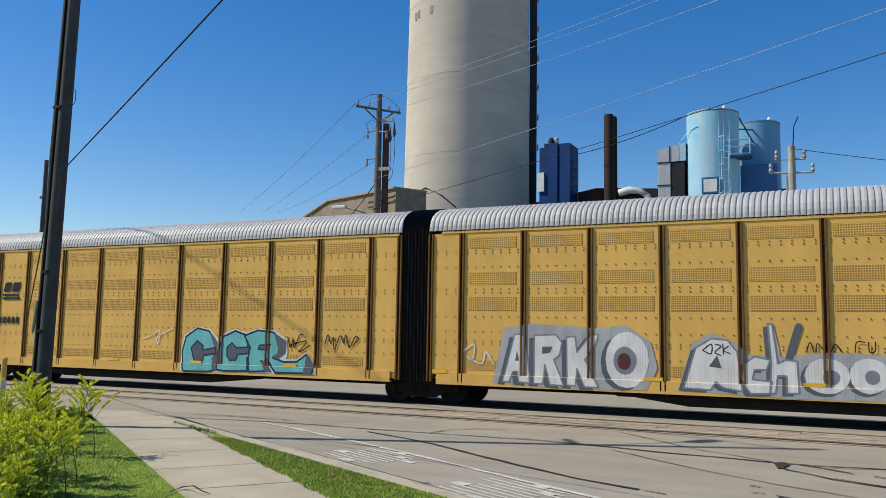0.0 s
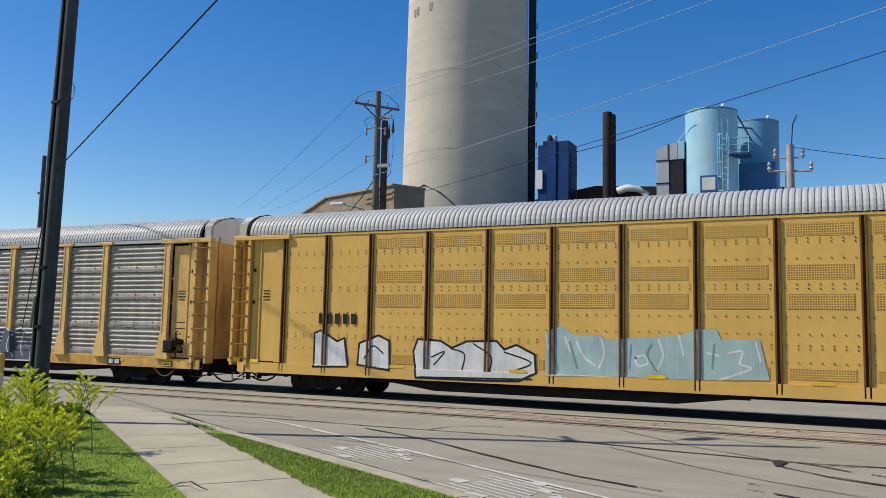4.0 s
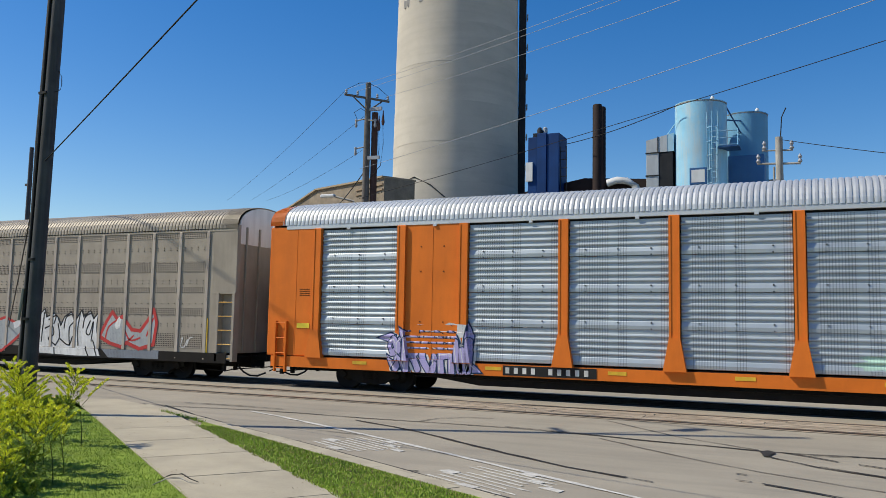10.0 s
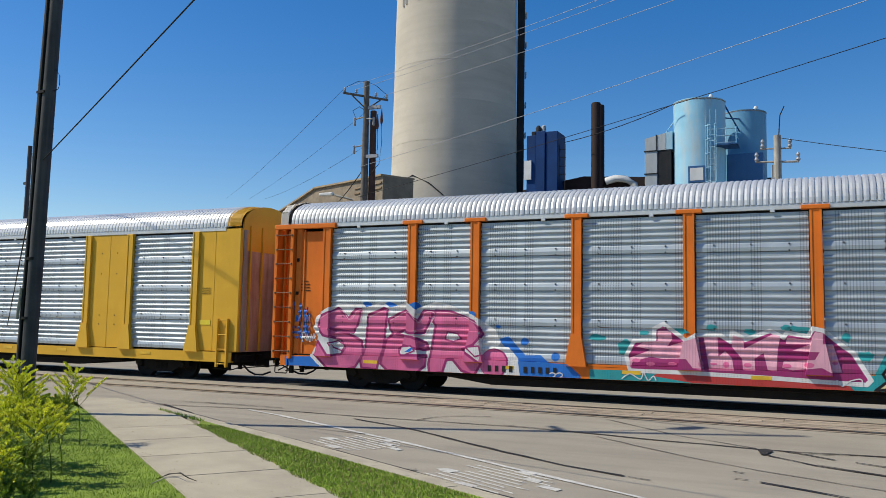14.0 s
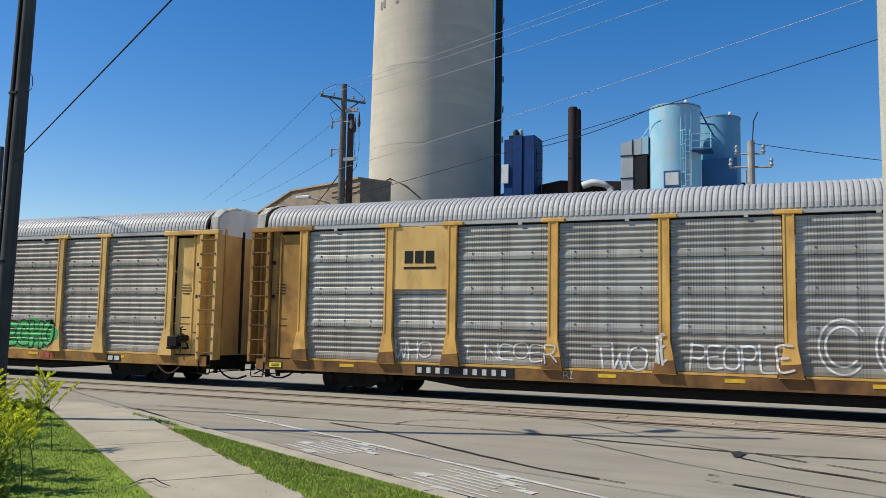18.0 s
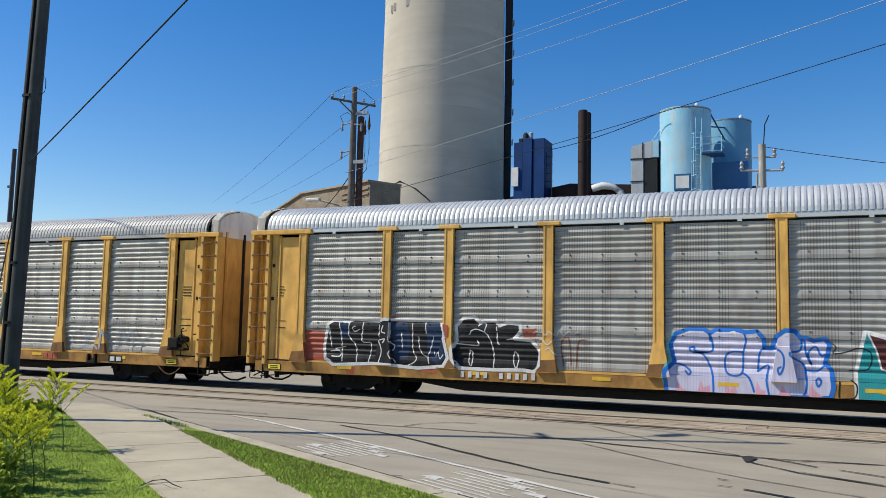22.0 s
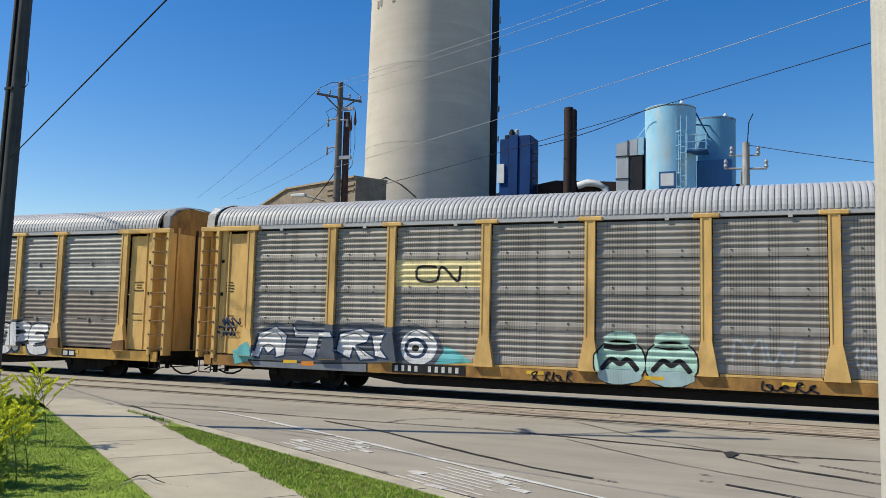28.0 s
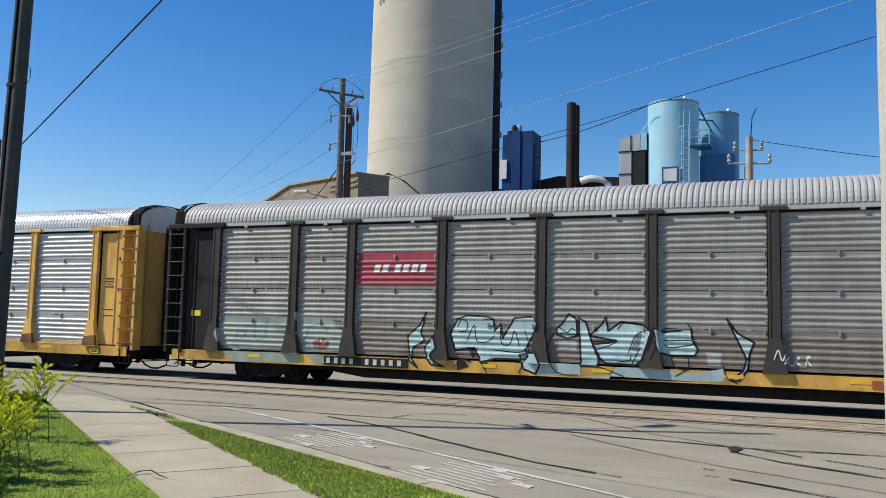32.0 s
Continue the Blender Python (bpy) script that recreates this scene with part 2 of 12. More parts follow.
concrete_road = mat("worn_pavement", (0.33, 0.298, 0.238), 0.85, 0, 0.12, 0.35, 75.0, 0.25, 0.28, (0.13, 0.12, 0.11), (0.25, 2.2, 1), vary=False, grain=4.5)
concrete_walk = mat("sidewalk_concrete", (0.42, 0.375, 0.28), 0.88, 0, 0.10, 0.9, 80.0, 0.2, 0.3, (0.2, 0.18, 0.15), (1.5, 1.5, 1), grain=4.0)
kerb_concrete = mat("kerb_concrete", (0.41, 0.37, 0.28), 0.88, 0, 0.14, 1.2, 40.0, 0.5, 0.3, (0.16, 0.14, 0.12), (2, 2, 1))
soil = mat("soil_under_grass", (0.18, 0.25, 0.035), 0.95, 0, 0.3, 2.5, 30.0, 0.6, vary=False)
tar = mat("tar_seal", (0.035, 0.033, 0.032), 0.7, 0, 0.25, 3.0, 30.0, 0.3, vary=False)
rail_steel = mat("rail_steel", (0.30, 0.28, 0.26), 0.32, 0.8, 0.2, 2.0, 40.0, 0.1, 0.3, (0.10, 0.06, 0.04), vary=False)
# rail steel again, its colour darkened for the shade under the train
rail_shaded = mat("shade_dark_rail_steel", (0.03, 0.027, 0.025), 0.6, 0.2, 0.2, 2.0, 40.0, 0.1, vary=False)
rail_rust = mat("rusty_steel", (0.14, 0.085, 0.06), 0.8, 0.1, 0.3, 3.0, 40.0, 0.3)
timber = mat("grey_timber", (0.36, 0.30, 0.23), 0.9, 0, 0.3, 2.0, 30.0, 0.5, 0.4, (0.08, 0.06, 0.05), (0.6, 14, 14))
# bed colour stands in for the train's shadow on the street
shade_bed_mat = mat("asphalt_bed", (0.06, 0.057, 0.053), 0.95, 0, 0.4, 6.0, 22.0, 1.0, vary=False)
road_paint = mat("worn_white_paint", (0.54, 0.53, 0.49), 0.8, 0, 0.2, 5.0, 30.0, 0.3, 0.6, (0.28, 0.26, 0.235), (9, 9, 1), vary=False)
yellow_paint = mat("worn_yellow_paint", (0.60, 0.40, 0.08), 0.8, 0, 0.2, 4.0, 30.0, 0.3, 0.5, (0.30, 0.26, 0.2), (6, 6, 1), vary=False)


def ground_sheet():
    bm = bmesh.new()
    xs = [-3000, -600, -200, -90, -60, -40, -30, -20, -10, 0, 10, 20, 40, 80, 200, 600, 3000]
    ys = [-1500, -200, -40, -10, 0, 5, 9, 13.5, 14.5, 17, 18.5, 20.5, 21.6, 23.5, 25.5, 30, 36, 45, 80, 160, 500, 1500, 4000]
    grid = [[bm.verts.new((x, y, level(y) - 0.006)) for x in xs] for y in ys]
    for r0, r1 in zip(grid, grid[1:]):
        for i in range(len(xs) - 1):
            bm.faces.new((r0[i], r0[i + 1], r1[i + 1], r1[i]))
    ob = part("ground", bm, concrete_road)
    return tagged(ob, "grey worn concrete and asphalt paving, patched and cracked", "ground", kind="structure")


ground_sheet()

WALK_DIR, WALK_SIDE = Vector((-0.81, 0.586)), Vector((0.586, 0.81))
WALK_LEFT = Vector((-6.24, 6.98))


def lawn_and_walk():
    # lawn on the near side of the sidewalk
    p = [WALK_LEFT + WALK_DIR * s for s in (-34, 11.5)]
    lawn = [(p[0].x, p[0].y), (p[1].x, p[1].y), (-17.6, 12.2), (-26, 8), (-26, -22), (14, -22)]
    ob = part("lawn", slab_bm(lawn, -0.08, 0.09), soil)
    tagged(ob, "mown green lawn beside the sidewalk", "lawn", kind="structure")
    walk_root = empty("sidewalk", "pale concrete sidewalk of square slabs", "sidewalk", kind="structure")
    width, step, first = 1.45, 1.585, 0.9
    rnd = random.Random(4)
    for i in range(-21, 5):
        a, b = WALK_LEFT + WALK_DIR * (first + i * step + 0.009), WALK_LEFT + WALK_DIR * (first + (i + 1) * step - 0.009)
        c, d = b + WALK_SIDE * width, a + WALK_SIDE * width
        h = 0.1 + rnd.uniform(-0.004, 0.004)
        part("slab", slab_bm([tuple(a), tuple(b), tuple(c), tuple(d)], -0.08, h), concrete_walk, walk_root)
    # the landing where the walk meets the street
    e = WALK_LEFT + WALK_DIR * (first + 5 * step + 0.012)
    f = e + WALK_SIDE * width
    part("slab", slab_bm([tuple(e), (-16.2, 13.7), (-14.75, 14.3), (-13.5, 13.75), tuple(f)], -0.08, 0.09), concrete_walk, walk_root)
    # grass strip between walk and kerb
    g = WALK_LEFT + WALK_SIDE * width
    near, tip = g - WALK_DIR * 32, tuple(g + WALK_DIR * 5.5)
    verge = [tuple(near), tip, (-10.3, 11.98), (-8.4, 10.98), (-6.0, 9.71), (-3.9, 8.6), (3.2, 5.0), (24.0, -6.1)]
    ob = part("verge", slab_bm(verge, -0.08, 0.1), soil)
    tagged(ob, "narrow strip of grass between sidewalk and kerb", "grass strip", kind="structure")
    kerb = empty("kerb", "pale concrete kerb and gutter along the street", "kerb", kind="structure")
    inner = [(24.0, -6.1), (3.2, 5.0), (-3.9, 8.6), (-6.0, 9.71), (-8.4, 10.98), (-10.3, 11.98), (-12.2, 12.95), (-13.45, 13.75)]
    outer = [(24.4, -5.25), (3.55, 5.75), (-3.55, 9.2), (-5.75, 10.42), (-8.3, 11.8), (-10.1, 12.68), (-11.95, 13.65), (-13.5, 14.5)]
    for i in range(len(inner) - 1):
        n = 3 if i else 10
        for j in range(n):
            q = []
            for pts, t in ((inner, j / n), (inner, (j + 1) / n - 0.004), (outer, (j + 1) / n - 0.004), (outer, j / n)):
                q.append((pts[i][0] + (pts[i + 1][0] - pts[i][0]) * t, pts[i][1] + (pts[i + 1][1] - pts[i][1]) * t))
            top = 0.105 if i < 5 else 0.08
            part("kerb_stone", slab_bm([q[0], q[1], (q[1][0] * 0.75 + q[2][0] * 0.25, q[1][1] * 0.75 + q[2][1] * 0.25), (q[0][0] * 0.75 + q[3][0] * 0.25, q[0][1] * 0.75 + q[3][1] * 0.25)], -0.08, top), kerb_concrete, kerb)
            part("gutter_slab", slab_bm(q, -0.08, -0.036), kerb_concrete, kerb)


lawn_and_walk()


def ribbon_bm(points, width, lift=0.006, jitter=0.0, seed=1):
    rnd = random.Random(seed)
    bm = bmesh.new()
    pts = [Vector((p[0], p[1])) for p in points]
    fine = []
    for a, b in zip(pts, pts[1:]):
        n = max(1, int((b - a).length / 0.35))
        for i in range(n):
            fine.append(a.lerp(b, i / n) + Vector((rnd.uniform(-jitter, jitter), rnd.uniform(-jitter, jitter))))
    fine.append(pts[-1])
    prev = None
    for i, p in enumerate(fine):
        d = (fine[min(i + 1, len(fine) - 1)] - fine[max(i - 1, 0)]).normalized()
        s = Vector((-d.y, d.x)) * width * 0.5 * (1 + rnd.uniform(-0.4, 0.4) * (jitter > 0))
        row = [bm.verts.new((q.x, q.y, level(q.y) + lift)) for q in (p + s, p - s)]
        if prev:
            bm.faces.new((prev[0], prev[1], row[1], row[0]))
        prev = row
    return bm


def street_marks():
    line = part("lane_line", ribbon_bm([(-11.6, 15.02), (-10.39, 14.5), (-8.33, 13.43), (-6.69, 12.57), (-5.25, 11.75), (-4.06, 11.05), (-3.12, 10.53), (-2.37, 10.11), (3, 7.15)], 0.10, 0.004, 0.006), road_paint)
    tagged(line, "worn white painted edge line on the street", "road marking", kind="structure")
    # two rows of stretched letters: long thin strokes with short broad ends
    ux, uy = Vector((0.872, -0.49)), Vector((0.49, 0.872))
    for cx, cy, k, seed in ((-6.95, 11.93, 1.0, 3), (-3.93, 10.16, 1.08, 5)):
        word = empty("road_marking", "worn white painted letters on the street, no longer readable", "road marking", "painted letters", "structure", (cx, cy, level(cy)))
        rnd = random.Random(seed)
        for i in range(9):
            c = uy * k * (-0.52 + 0.13 * i) + ux * rnd.uniform(-0.12, 0.12)
            l, w = k * rnd.uniform(0.45, 0.85), 0.032
            q = [c - ux * l, c + ux * l * rnd.uniform(0.7, 1), c + ux * l * 0.9 + uy * w, c - ux * l * 0.95 + uy * w]
            part("bar", slab_bm([tuple(v) for v in q], -0.001, 0.004), road_paint, word)
        for a0, b0, la, lb in ((-0.86, -0.22, 0.3, 0.16), (-0.05, -0.62, 0.36, 0.17), (0.62, 0.12, 0.34, 0.12), (-0.2, 0.5, 0.3, 0.15), (0.2, 0.3, 0.28, 0.08)):
            c = ux * a0 * k + uy * b0 * k
            q = [c, c + ux * la * k, c + ux * la * 0.9 * k + uy * lb * k, c + ux * 0.05 + uy * lb * 0.9 * k]
            part("bar", slab_bm([tuple(v) for v in q], -0.001, 0.0048), road_paint, word)
    cracks = empty("tar_seams", "black tar seams, cracks and painted wire-shadow lines across the paving", "crack sealing", kind="structure")
    lines = [
        (0.05, [(-13.9, 14.75), (-12.63, 15.04), (-11.69, 15.22), (-10.21, 15.28), (-8.77, 15.24), (-7.61, 15.3), (-6.64, 15.37), (-5.71, 15.4), (-4.77, 15.33)]),
        (0.075, [(-4.77, 15.33), (-3.99, 15.24), (-2.91, 15.02), (-1.95, 14.93), (-1.04, 14.79), (-0.36, 14.8), (0.22, 14.92), (0.76, 15.0), (2.5, 15.2)]),
        (0.03, [(-5.8, 15.52), (-4.9, 15.42), (-3.9, 15.33)]),
        (0.055, [(-8.81, 14.83), (-7.6, 14.27), (-6.78, 13.82)]),
        (0.075, [(-6.78, 13.82), (-5.63, 13.02), (-4.56, 12.3), (-3.43, 11.6), (-2.47, 11.19)]),
        (0.03, [(-2.4, 11.15), (-2.1, 11.05)]),
        (0.04, [(-7.61, 15.35), (-7.49, 16.05), (-7.07, 16.6), (-6.52, 16.74)]),
        (0.05, [(-0.92, 14.3), (-0.82, 14.09), (-0.18, 13.48), (0.65, 13.04), (2.2, 12.2)]),
        (0.035, [(-0.15, 13.55), (0.35, 13.25), (0.9, 12.98)]),
        (0.05, [(-0.75, 14.8), (-0.61, 14.74), (-0.27, 14.52), (0.09, 14.2)]),
        (0.045, [(-0.5, 14.66), (0.0, 14.72), (0.4, 14.9)]),
        (0.05, [(0.38, 14.08), (0.7, 13.89), (1.8, 13.3)]),
        (0.05, [(-0.83, 11.66), (-0.22, 11.35), (0.9, 10.7)]),
        (0.03, [(-1.15, 11.75), (-0.95, 11.72)]),
        (0.035, [(-1.2, 12.28), (-1.05, 12.24)]),
        (0.045, [(-14.6, 14.85), (-13.88, 14.85), (-13.2, 14.45), (-11.94, 13.67), (-10.14, 12.7), (-8.36, 11.83), (-6.82, 11.02), (-5.45, 10.28), (-4.28, 9.6), (-3.2, 9.05), (2.0, 6.6)]),
        (0.03, [(-8.3, 11.55), (-8.0, 11.75)]),
        (0.03, [(-5.3, 10.05), (-5.05, 10.2)]),
        (0.05, [(-14.0, 15.6), (-12.6, 15.75), (-11.2, 15.7)]),
    ]
    for i, (w, l) in enumerate(lines):
        part("tar_seam", ribbon_bm(l, w, 0.005 + 0.0004 * i, 0.014, i + 3), tar, cracks)
    faint = mat("hairline_crack", (0.15, 0.135, 0.115), 0.85, 0, 0.2, 3.0, 30.0, 0.2, vary=False)
    # the two long lines paint overhead wires' soft shadows; the short one a crack
    for i, l in enumerate(([(-3.78, 14.9), (-2.71, 13.95), (-1.71, 13.15), (-0.89, 12.62), (0.16, 12.07), (1.5, 11.4)], [(-4.3, 17.7), (-3.4, 16.8), (-2.57, 15.9), (-1.09, 14.9)], [(-9.4, 13.2), (-7.4, 12.95)])):
        part("hairline_crack", ribbon_bm(l, 0.035, 0.004, 0.02, i + 40), faint, cracks)
    blob = bmesh.new()
    blob.faces.new([blob.verts.new((-0.93 + (0.10 + 0.03 * math.sin(3 * a)) * math.cos(a), 14.5 + 0.36 * math.sin(a), level(14.1) + 0.014)) for a in [i * 0.349 for i in range(18)]])
    part("tar_patch", blob, tar, cracks)
    # faded yellow patch at the foot of the walk
    pad = part("yellow_pad", slab_bm([(-17.9, 14.3), (-17.1, 13.9), (-16.6, 14.7), (-17.4, 15.1)], level(14) - 0.01, level(14) + 0.006), yellow_paint)
    tagged(pad, "faded yellow painted patch where the walk meets the street", "road marking", kind="structure")


street_marks()


def rails():
    track = empty("main_track", "steel rails of the main track in a bed darkened for the train's shade", "railway track", kind="structure")
    bed = bmesh.new()
    add_box(bed, -420, 420, 21.05, 23.2, -0.18, 0.004)
    part("asphalt_bed", bed, shade_bed_mat, track)
    for y in (22.15 - 0.753, 22.15 + 0.753):
        prof = [(y - 0.036, -0.1), (y + 0.036, -0.1), (y + 0.036, 0.008), (y + 0.028, 0.016), (y - 0.028, 0.016), (y - 0.036, 0.008)]
        part("rail", prism_bm(prof, -420, 420), rail_shaded, track, "steel rail coloured as dark as the shade under the train")
    spur = empty("street_track", "second track let into the street between old timbers", "railway track", kind="structure")
    for y in (18.2, 19.66):
        for name, off, w, lift, m in (("rail", 0.0, 0.09, 0.012, rail_steel), ("flangeway", 0.085, 0.07, 0.006, tar), ("seam", -0.075, 0.045, 0.006, tar), ("edge_strip", -0.19, 0.12, 0.004, timber), ("edge_strip", 0.21, 0.13, 0.004, timber)):
            part(name, ribbon_bm([(-60, y + off), (-20, y + off), (14, y + off)], w, lift), m, spur)
    rnd = random.Random(8)
    for row in range(5):
        x, y = -9.6 + rnd.uniform(0, 1.5), 18.34 + 0.262 * row
        while x < 13:
            l = rnd.uniform(1.6, 2.9)
            z = level(y)
            part("plank", slab_bm([(x, y), (x + l - 0.03, y), (x + l - 0.03, y + 0.245), (x, y + 0.245)], z - 0.03, z + 0.007 + rnd.uniform(0, 0.007)), timber, spur)
            x += l


rails()


# ---- the train ----
RACK_Y = 22.15            # middle of the main track
PITCH = 28.45             # coupler to coupler of one rack car


def train_at(t):
    """How far the train has come after t seconds; it slows a little."""
    return -104.235 + 14.6168 * t - 0.012222 * t * t


steel_dark = mat("grimy_black_steel", (0.012, 0.011, 0.010), 0.8, 0.0, 0.35, 3.0, 30.0, 0.3, 0.3, (0.03, 0.022, 0.016))
wheel_steel = mat("wheel_steel", (0.016, 0.014, 0.013), 0.65, 0.2, 0.3, 3.0, 30.0, 0.2)
rubber = mat("black_rubber", (0.012, 0.012, 0.013), 0.6, 0, 0.2, 4.0, 20.0, 0.15)
white_stencil = mat("white_stencil", (0.60, 0.60, 0.57), 0.6, 0, 0.2, 5.0, 40.0, 0.1, 0.6, (0.35, 0.33, 0.3))
black_stencil = mat("black_stencil", (0.02, 0.02, 0.02), 0.6, 0, 0.1, 5.0, 40.0, 0.1)
reflector_yellow = mat("reflector_yellow", (0.72, 0.45, 0.03), 0.4, 0, 0.15, 5.0, 40.0, 0.1, 0.25, (0.2, 0.14, 0.05))
label_yellow = mat("label_yellow", (0.75, 0.60, 0.04), 0.45, 0, 0.1, 5.0, 40.0, 0.1)
white_door = mat("chalky_white_paint", (0.76, 0.745, 0.71), 0.7, 0, 0.1, 1.2, 30.0, 0.15, 0.3, (0.25, 0.20, 0.16), (3, 3, 0.4))

ttx_yellow = mat("weathered_yellow", (0.706, 0.417, 0.114), 0.62, 0, 0.14, 1.0, 30.0, 0.15, 0.5, (0.19, 0.10, 0.04), (2.6, 2.6, 0.8))
sill_yellow = mat("grimy_yellow", (0.62, 0.37, 0.09), 0.65, 0, 0.2, 1.0, 30.0, 0.2, 0.8, (0.12, 0.075, 0.04), (1.6, 1.6, 1.0))
ttx_rusty = mat("rust_stained_yellow", (0.38, 0.21, 0.06), 0.7, 0, 0.25, 1.6, 26.0, 0.25, 0.85, (0.11, 0.055, 0.03), (2.2, 2.2, 1.3))
rack_yellow = mat("rack_yellow", (0.66, 0.405, 0.105), 0.55, 0, 0.09, 0.7, 30.0, 0.12, 0.16, (0.30, 0.17, 0.05))
pale_yellow = mat("pale_yellow", (0.693, 0.449, 0.158), 0.6, 0, 0.12, 1.0, 30.0, 0.12, 0.5, (0.22, 0.12, 0.05), (2.6, 2.6, 0.8))
ns_yellow = mat("fresh_yellow", (0.64, 0.37, 0.035), 0.5, 0, 0.07, 0.8, 30.0, 0.1, 0.08, (0.30, 0.17, 0.05))
orange = mat("orange_paint", (0.68, 0.17, 0.02), 0.5, 0, 0.1, 0.9, 30.0, 0.12, 0.16, (0.20, 0.06, 0.02))
taupe = mat("taupe_paint", (0.33, 0.29, 0.235), 0.7, 0, 0.12, 0.9, 30.0, 0.15, 0.25, (0.12, 0.10, 0.08))
oxide = mat("oxide_red_paint", (0.26, 0.045, 0.035), 0.65, 0, 0.2, 1.0, 30.0, 0.2, 0.3, (0.08, 0.035, 0.03))
cream_white = mat("off_white_paint", (0.70, 0.665, 0.64), 0.6, 0, 0.1, 1.0, 30.0, 0.1, 0.3, (0.25, 0.2, 0.17))
near_black = mat("black_paint", (0.016, 0.017, 0.019), 0.78, 0, 0.2, 1.0, 30.0, 0.15, 0.2, (0.10, 0.09, 0.08))
sill_rust = mat("dark_rusty_sill", (0.23, 0.12, 0.045), 0.75, 0, 0.25, 1.4, 26.0, 0.25, 0.8, (0.06, 0.035, 0.025), (2.2, 2.2, 1.3))
worn_rung = mat("worn_rung_steel", (0.16, 0.10, 0.065), 0.6, 0.2, 0.25, 2.0, 30.0, 0.1)
end_rust = mat("rusty_red_end", (0.26, 0.075, 0.035), 0.7, 0, 0.25, 1.2, 26.0, 0.2, 0.7, (0.06, 0.04, 0.035), (3, 3, 0.5))
end_pale = mat("faded_pink_end", (0.46, 0.34, 0.29), 0.7, 0, 0.2, 1.2, 26.0, 0.2, 0.7, (0.14, 0.08, 0.06), (3, 3, 0.5))
worn_grey = mat("worn_grey_edge", (0.33, 0.34, 0.33), 0.6, 0.2, 0.2, 1.2, 26.0, 0.2, 0.6, (0.12, 0.10, 0.09), (3, 3, 0.5))
dark_post = mat("dark_bronze_paint", (0.05, 0.045, 0.04), 0.6, 0, 0.2, 1.0, 30.0, 0.15, 0.3, (0.10, 0.08, 0.07))
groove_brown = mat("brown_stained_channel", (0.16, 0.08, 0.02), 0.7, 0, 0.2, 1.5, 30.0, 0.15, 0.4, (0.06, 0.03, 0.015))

panel_silver = mat("bright_galvanised", (0.385, 0.435, 0.47), 0.46, 0.4, 0.1, 0.8, 30.0, 0.1, 0.14, (0.30, 0.31, 0.32), holes="columns")
panel_grey = mat("dull_galvanised", (0.385, 0.38, 0.355), 0.5, 0.22, 0.14, 0.7, 30.0, 0.12, 0.55, (0.19, 0.16, 0.13), holes="columns")
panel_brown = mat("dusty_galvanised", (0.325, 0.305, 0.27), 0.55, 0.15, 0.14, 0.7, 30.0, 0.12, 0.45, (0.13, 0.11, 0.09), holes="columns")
panel_old = mat("old_perforated_sheet", (0.41, 0.375, 0.315), 0.6, 0.15, 0.14, 0.7, 30.0, 0.12, 0.4, (0.12, 0.10, 0.085), holes="fine")
panel_old_grey = mat("old_grey_perforated_sheet", (0.32, 0.32, 0.30), 0.58, 0.12, 0.12, 0.7, 30.0, 0.12, 0.35, (0.13, 0.12, 0.11), holes="fine")
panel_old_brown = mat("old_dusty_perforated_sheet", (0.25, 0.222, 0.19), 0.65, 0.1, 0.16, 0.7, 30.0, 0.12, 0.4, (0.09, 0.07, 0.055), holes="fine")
panel_old_silver = mat("perforated_sheet", (0.45, 0.47, 0.48), 0.5, 0.25, 0.1, 0.7, 30.0, 0.12, 0.2, (0.2, 0.2, 0.2), holes="fine")
screen_yellow = mat("yellow_screen", (0.61, 0.37, 0.095), 0.6, 0, 0.1, 1.0, 30.0, 0.1, holes="mesh", hole_ink=0.62)
screen_taupe = mat("taupe_screen", (0.31, 0.27, 0.22), 0.7, 0, 0.1, 1.0, 30.0, 0.1, holes="dots")
post_taupe = mat("pale_taupe_post", (0.42, 0.37, 0.31), 0.65, 0, 0.12, 0.9, 30.0, 0.15, 0.35, (0.16, 0.12, 0.10), (4, 4, 0.6))
roof_grey = mat("roof_galvanised", (0.43, 0.43, 0.43), 0.55, 0.1, 0.1, 0.5, 20.0, 0.08, 0.16, (0.30, 0.29, 0.28), (2.5, 0.4, 0.4))
roof_bright = mat("roof_bright_galvanised", (0.58, 0.595, 0.60), 0.38, 0.35, 0.08, 0.5, 20.0, 0.08, 0.1, (0.36, 0.35, 0.34), (2.5, 0.4, 0.4))
roof_tan = mat("roof_tan", (0.33, 0.29, 0.235), 0.5, 0.1, 0.1, 0.5, 20.0, 0.08, 0.2, (0.2, 0.17, 0.14), (2.5, 0.4, 0.4))
roof_red = mat("roof_oxide_red", (0.24, 0.075, 0.055), 0.65, 0.0, 0.3, 0.8, 20.0, 0.1, 0.5, (0.36, 0.27, 0.22), (2.5, 0.6, 0.6))

SHEET_Z0, SHEET_H, SHEETS = 0.97, 0.925, 4
RIB = 0.034


def rib_breaks():
    """Heights and depths of the corrugation of one sheet, from its foot."""
    pts = [(0.0, 0.012), (0.012, 0.03), (0.10, 0.036), (0.19, 0.014), (0.215, 0.0)]
    for i in range(4):
        c = 0.30 + 0.156 * i
        pts += [(c - 0.046, 0.0), (c - 0.022, RIB * 0.8), (c, RIB), (c + 0.022, RIB * 0.85), (c + 0.052, 0.0)]
    pts += [(SHEET_H - 0.012, 0.0)]
    return pts


RIBS = rib_breaks()
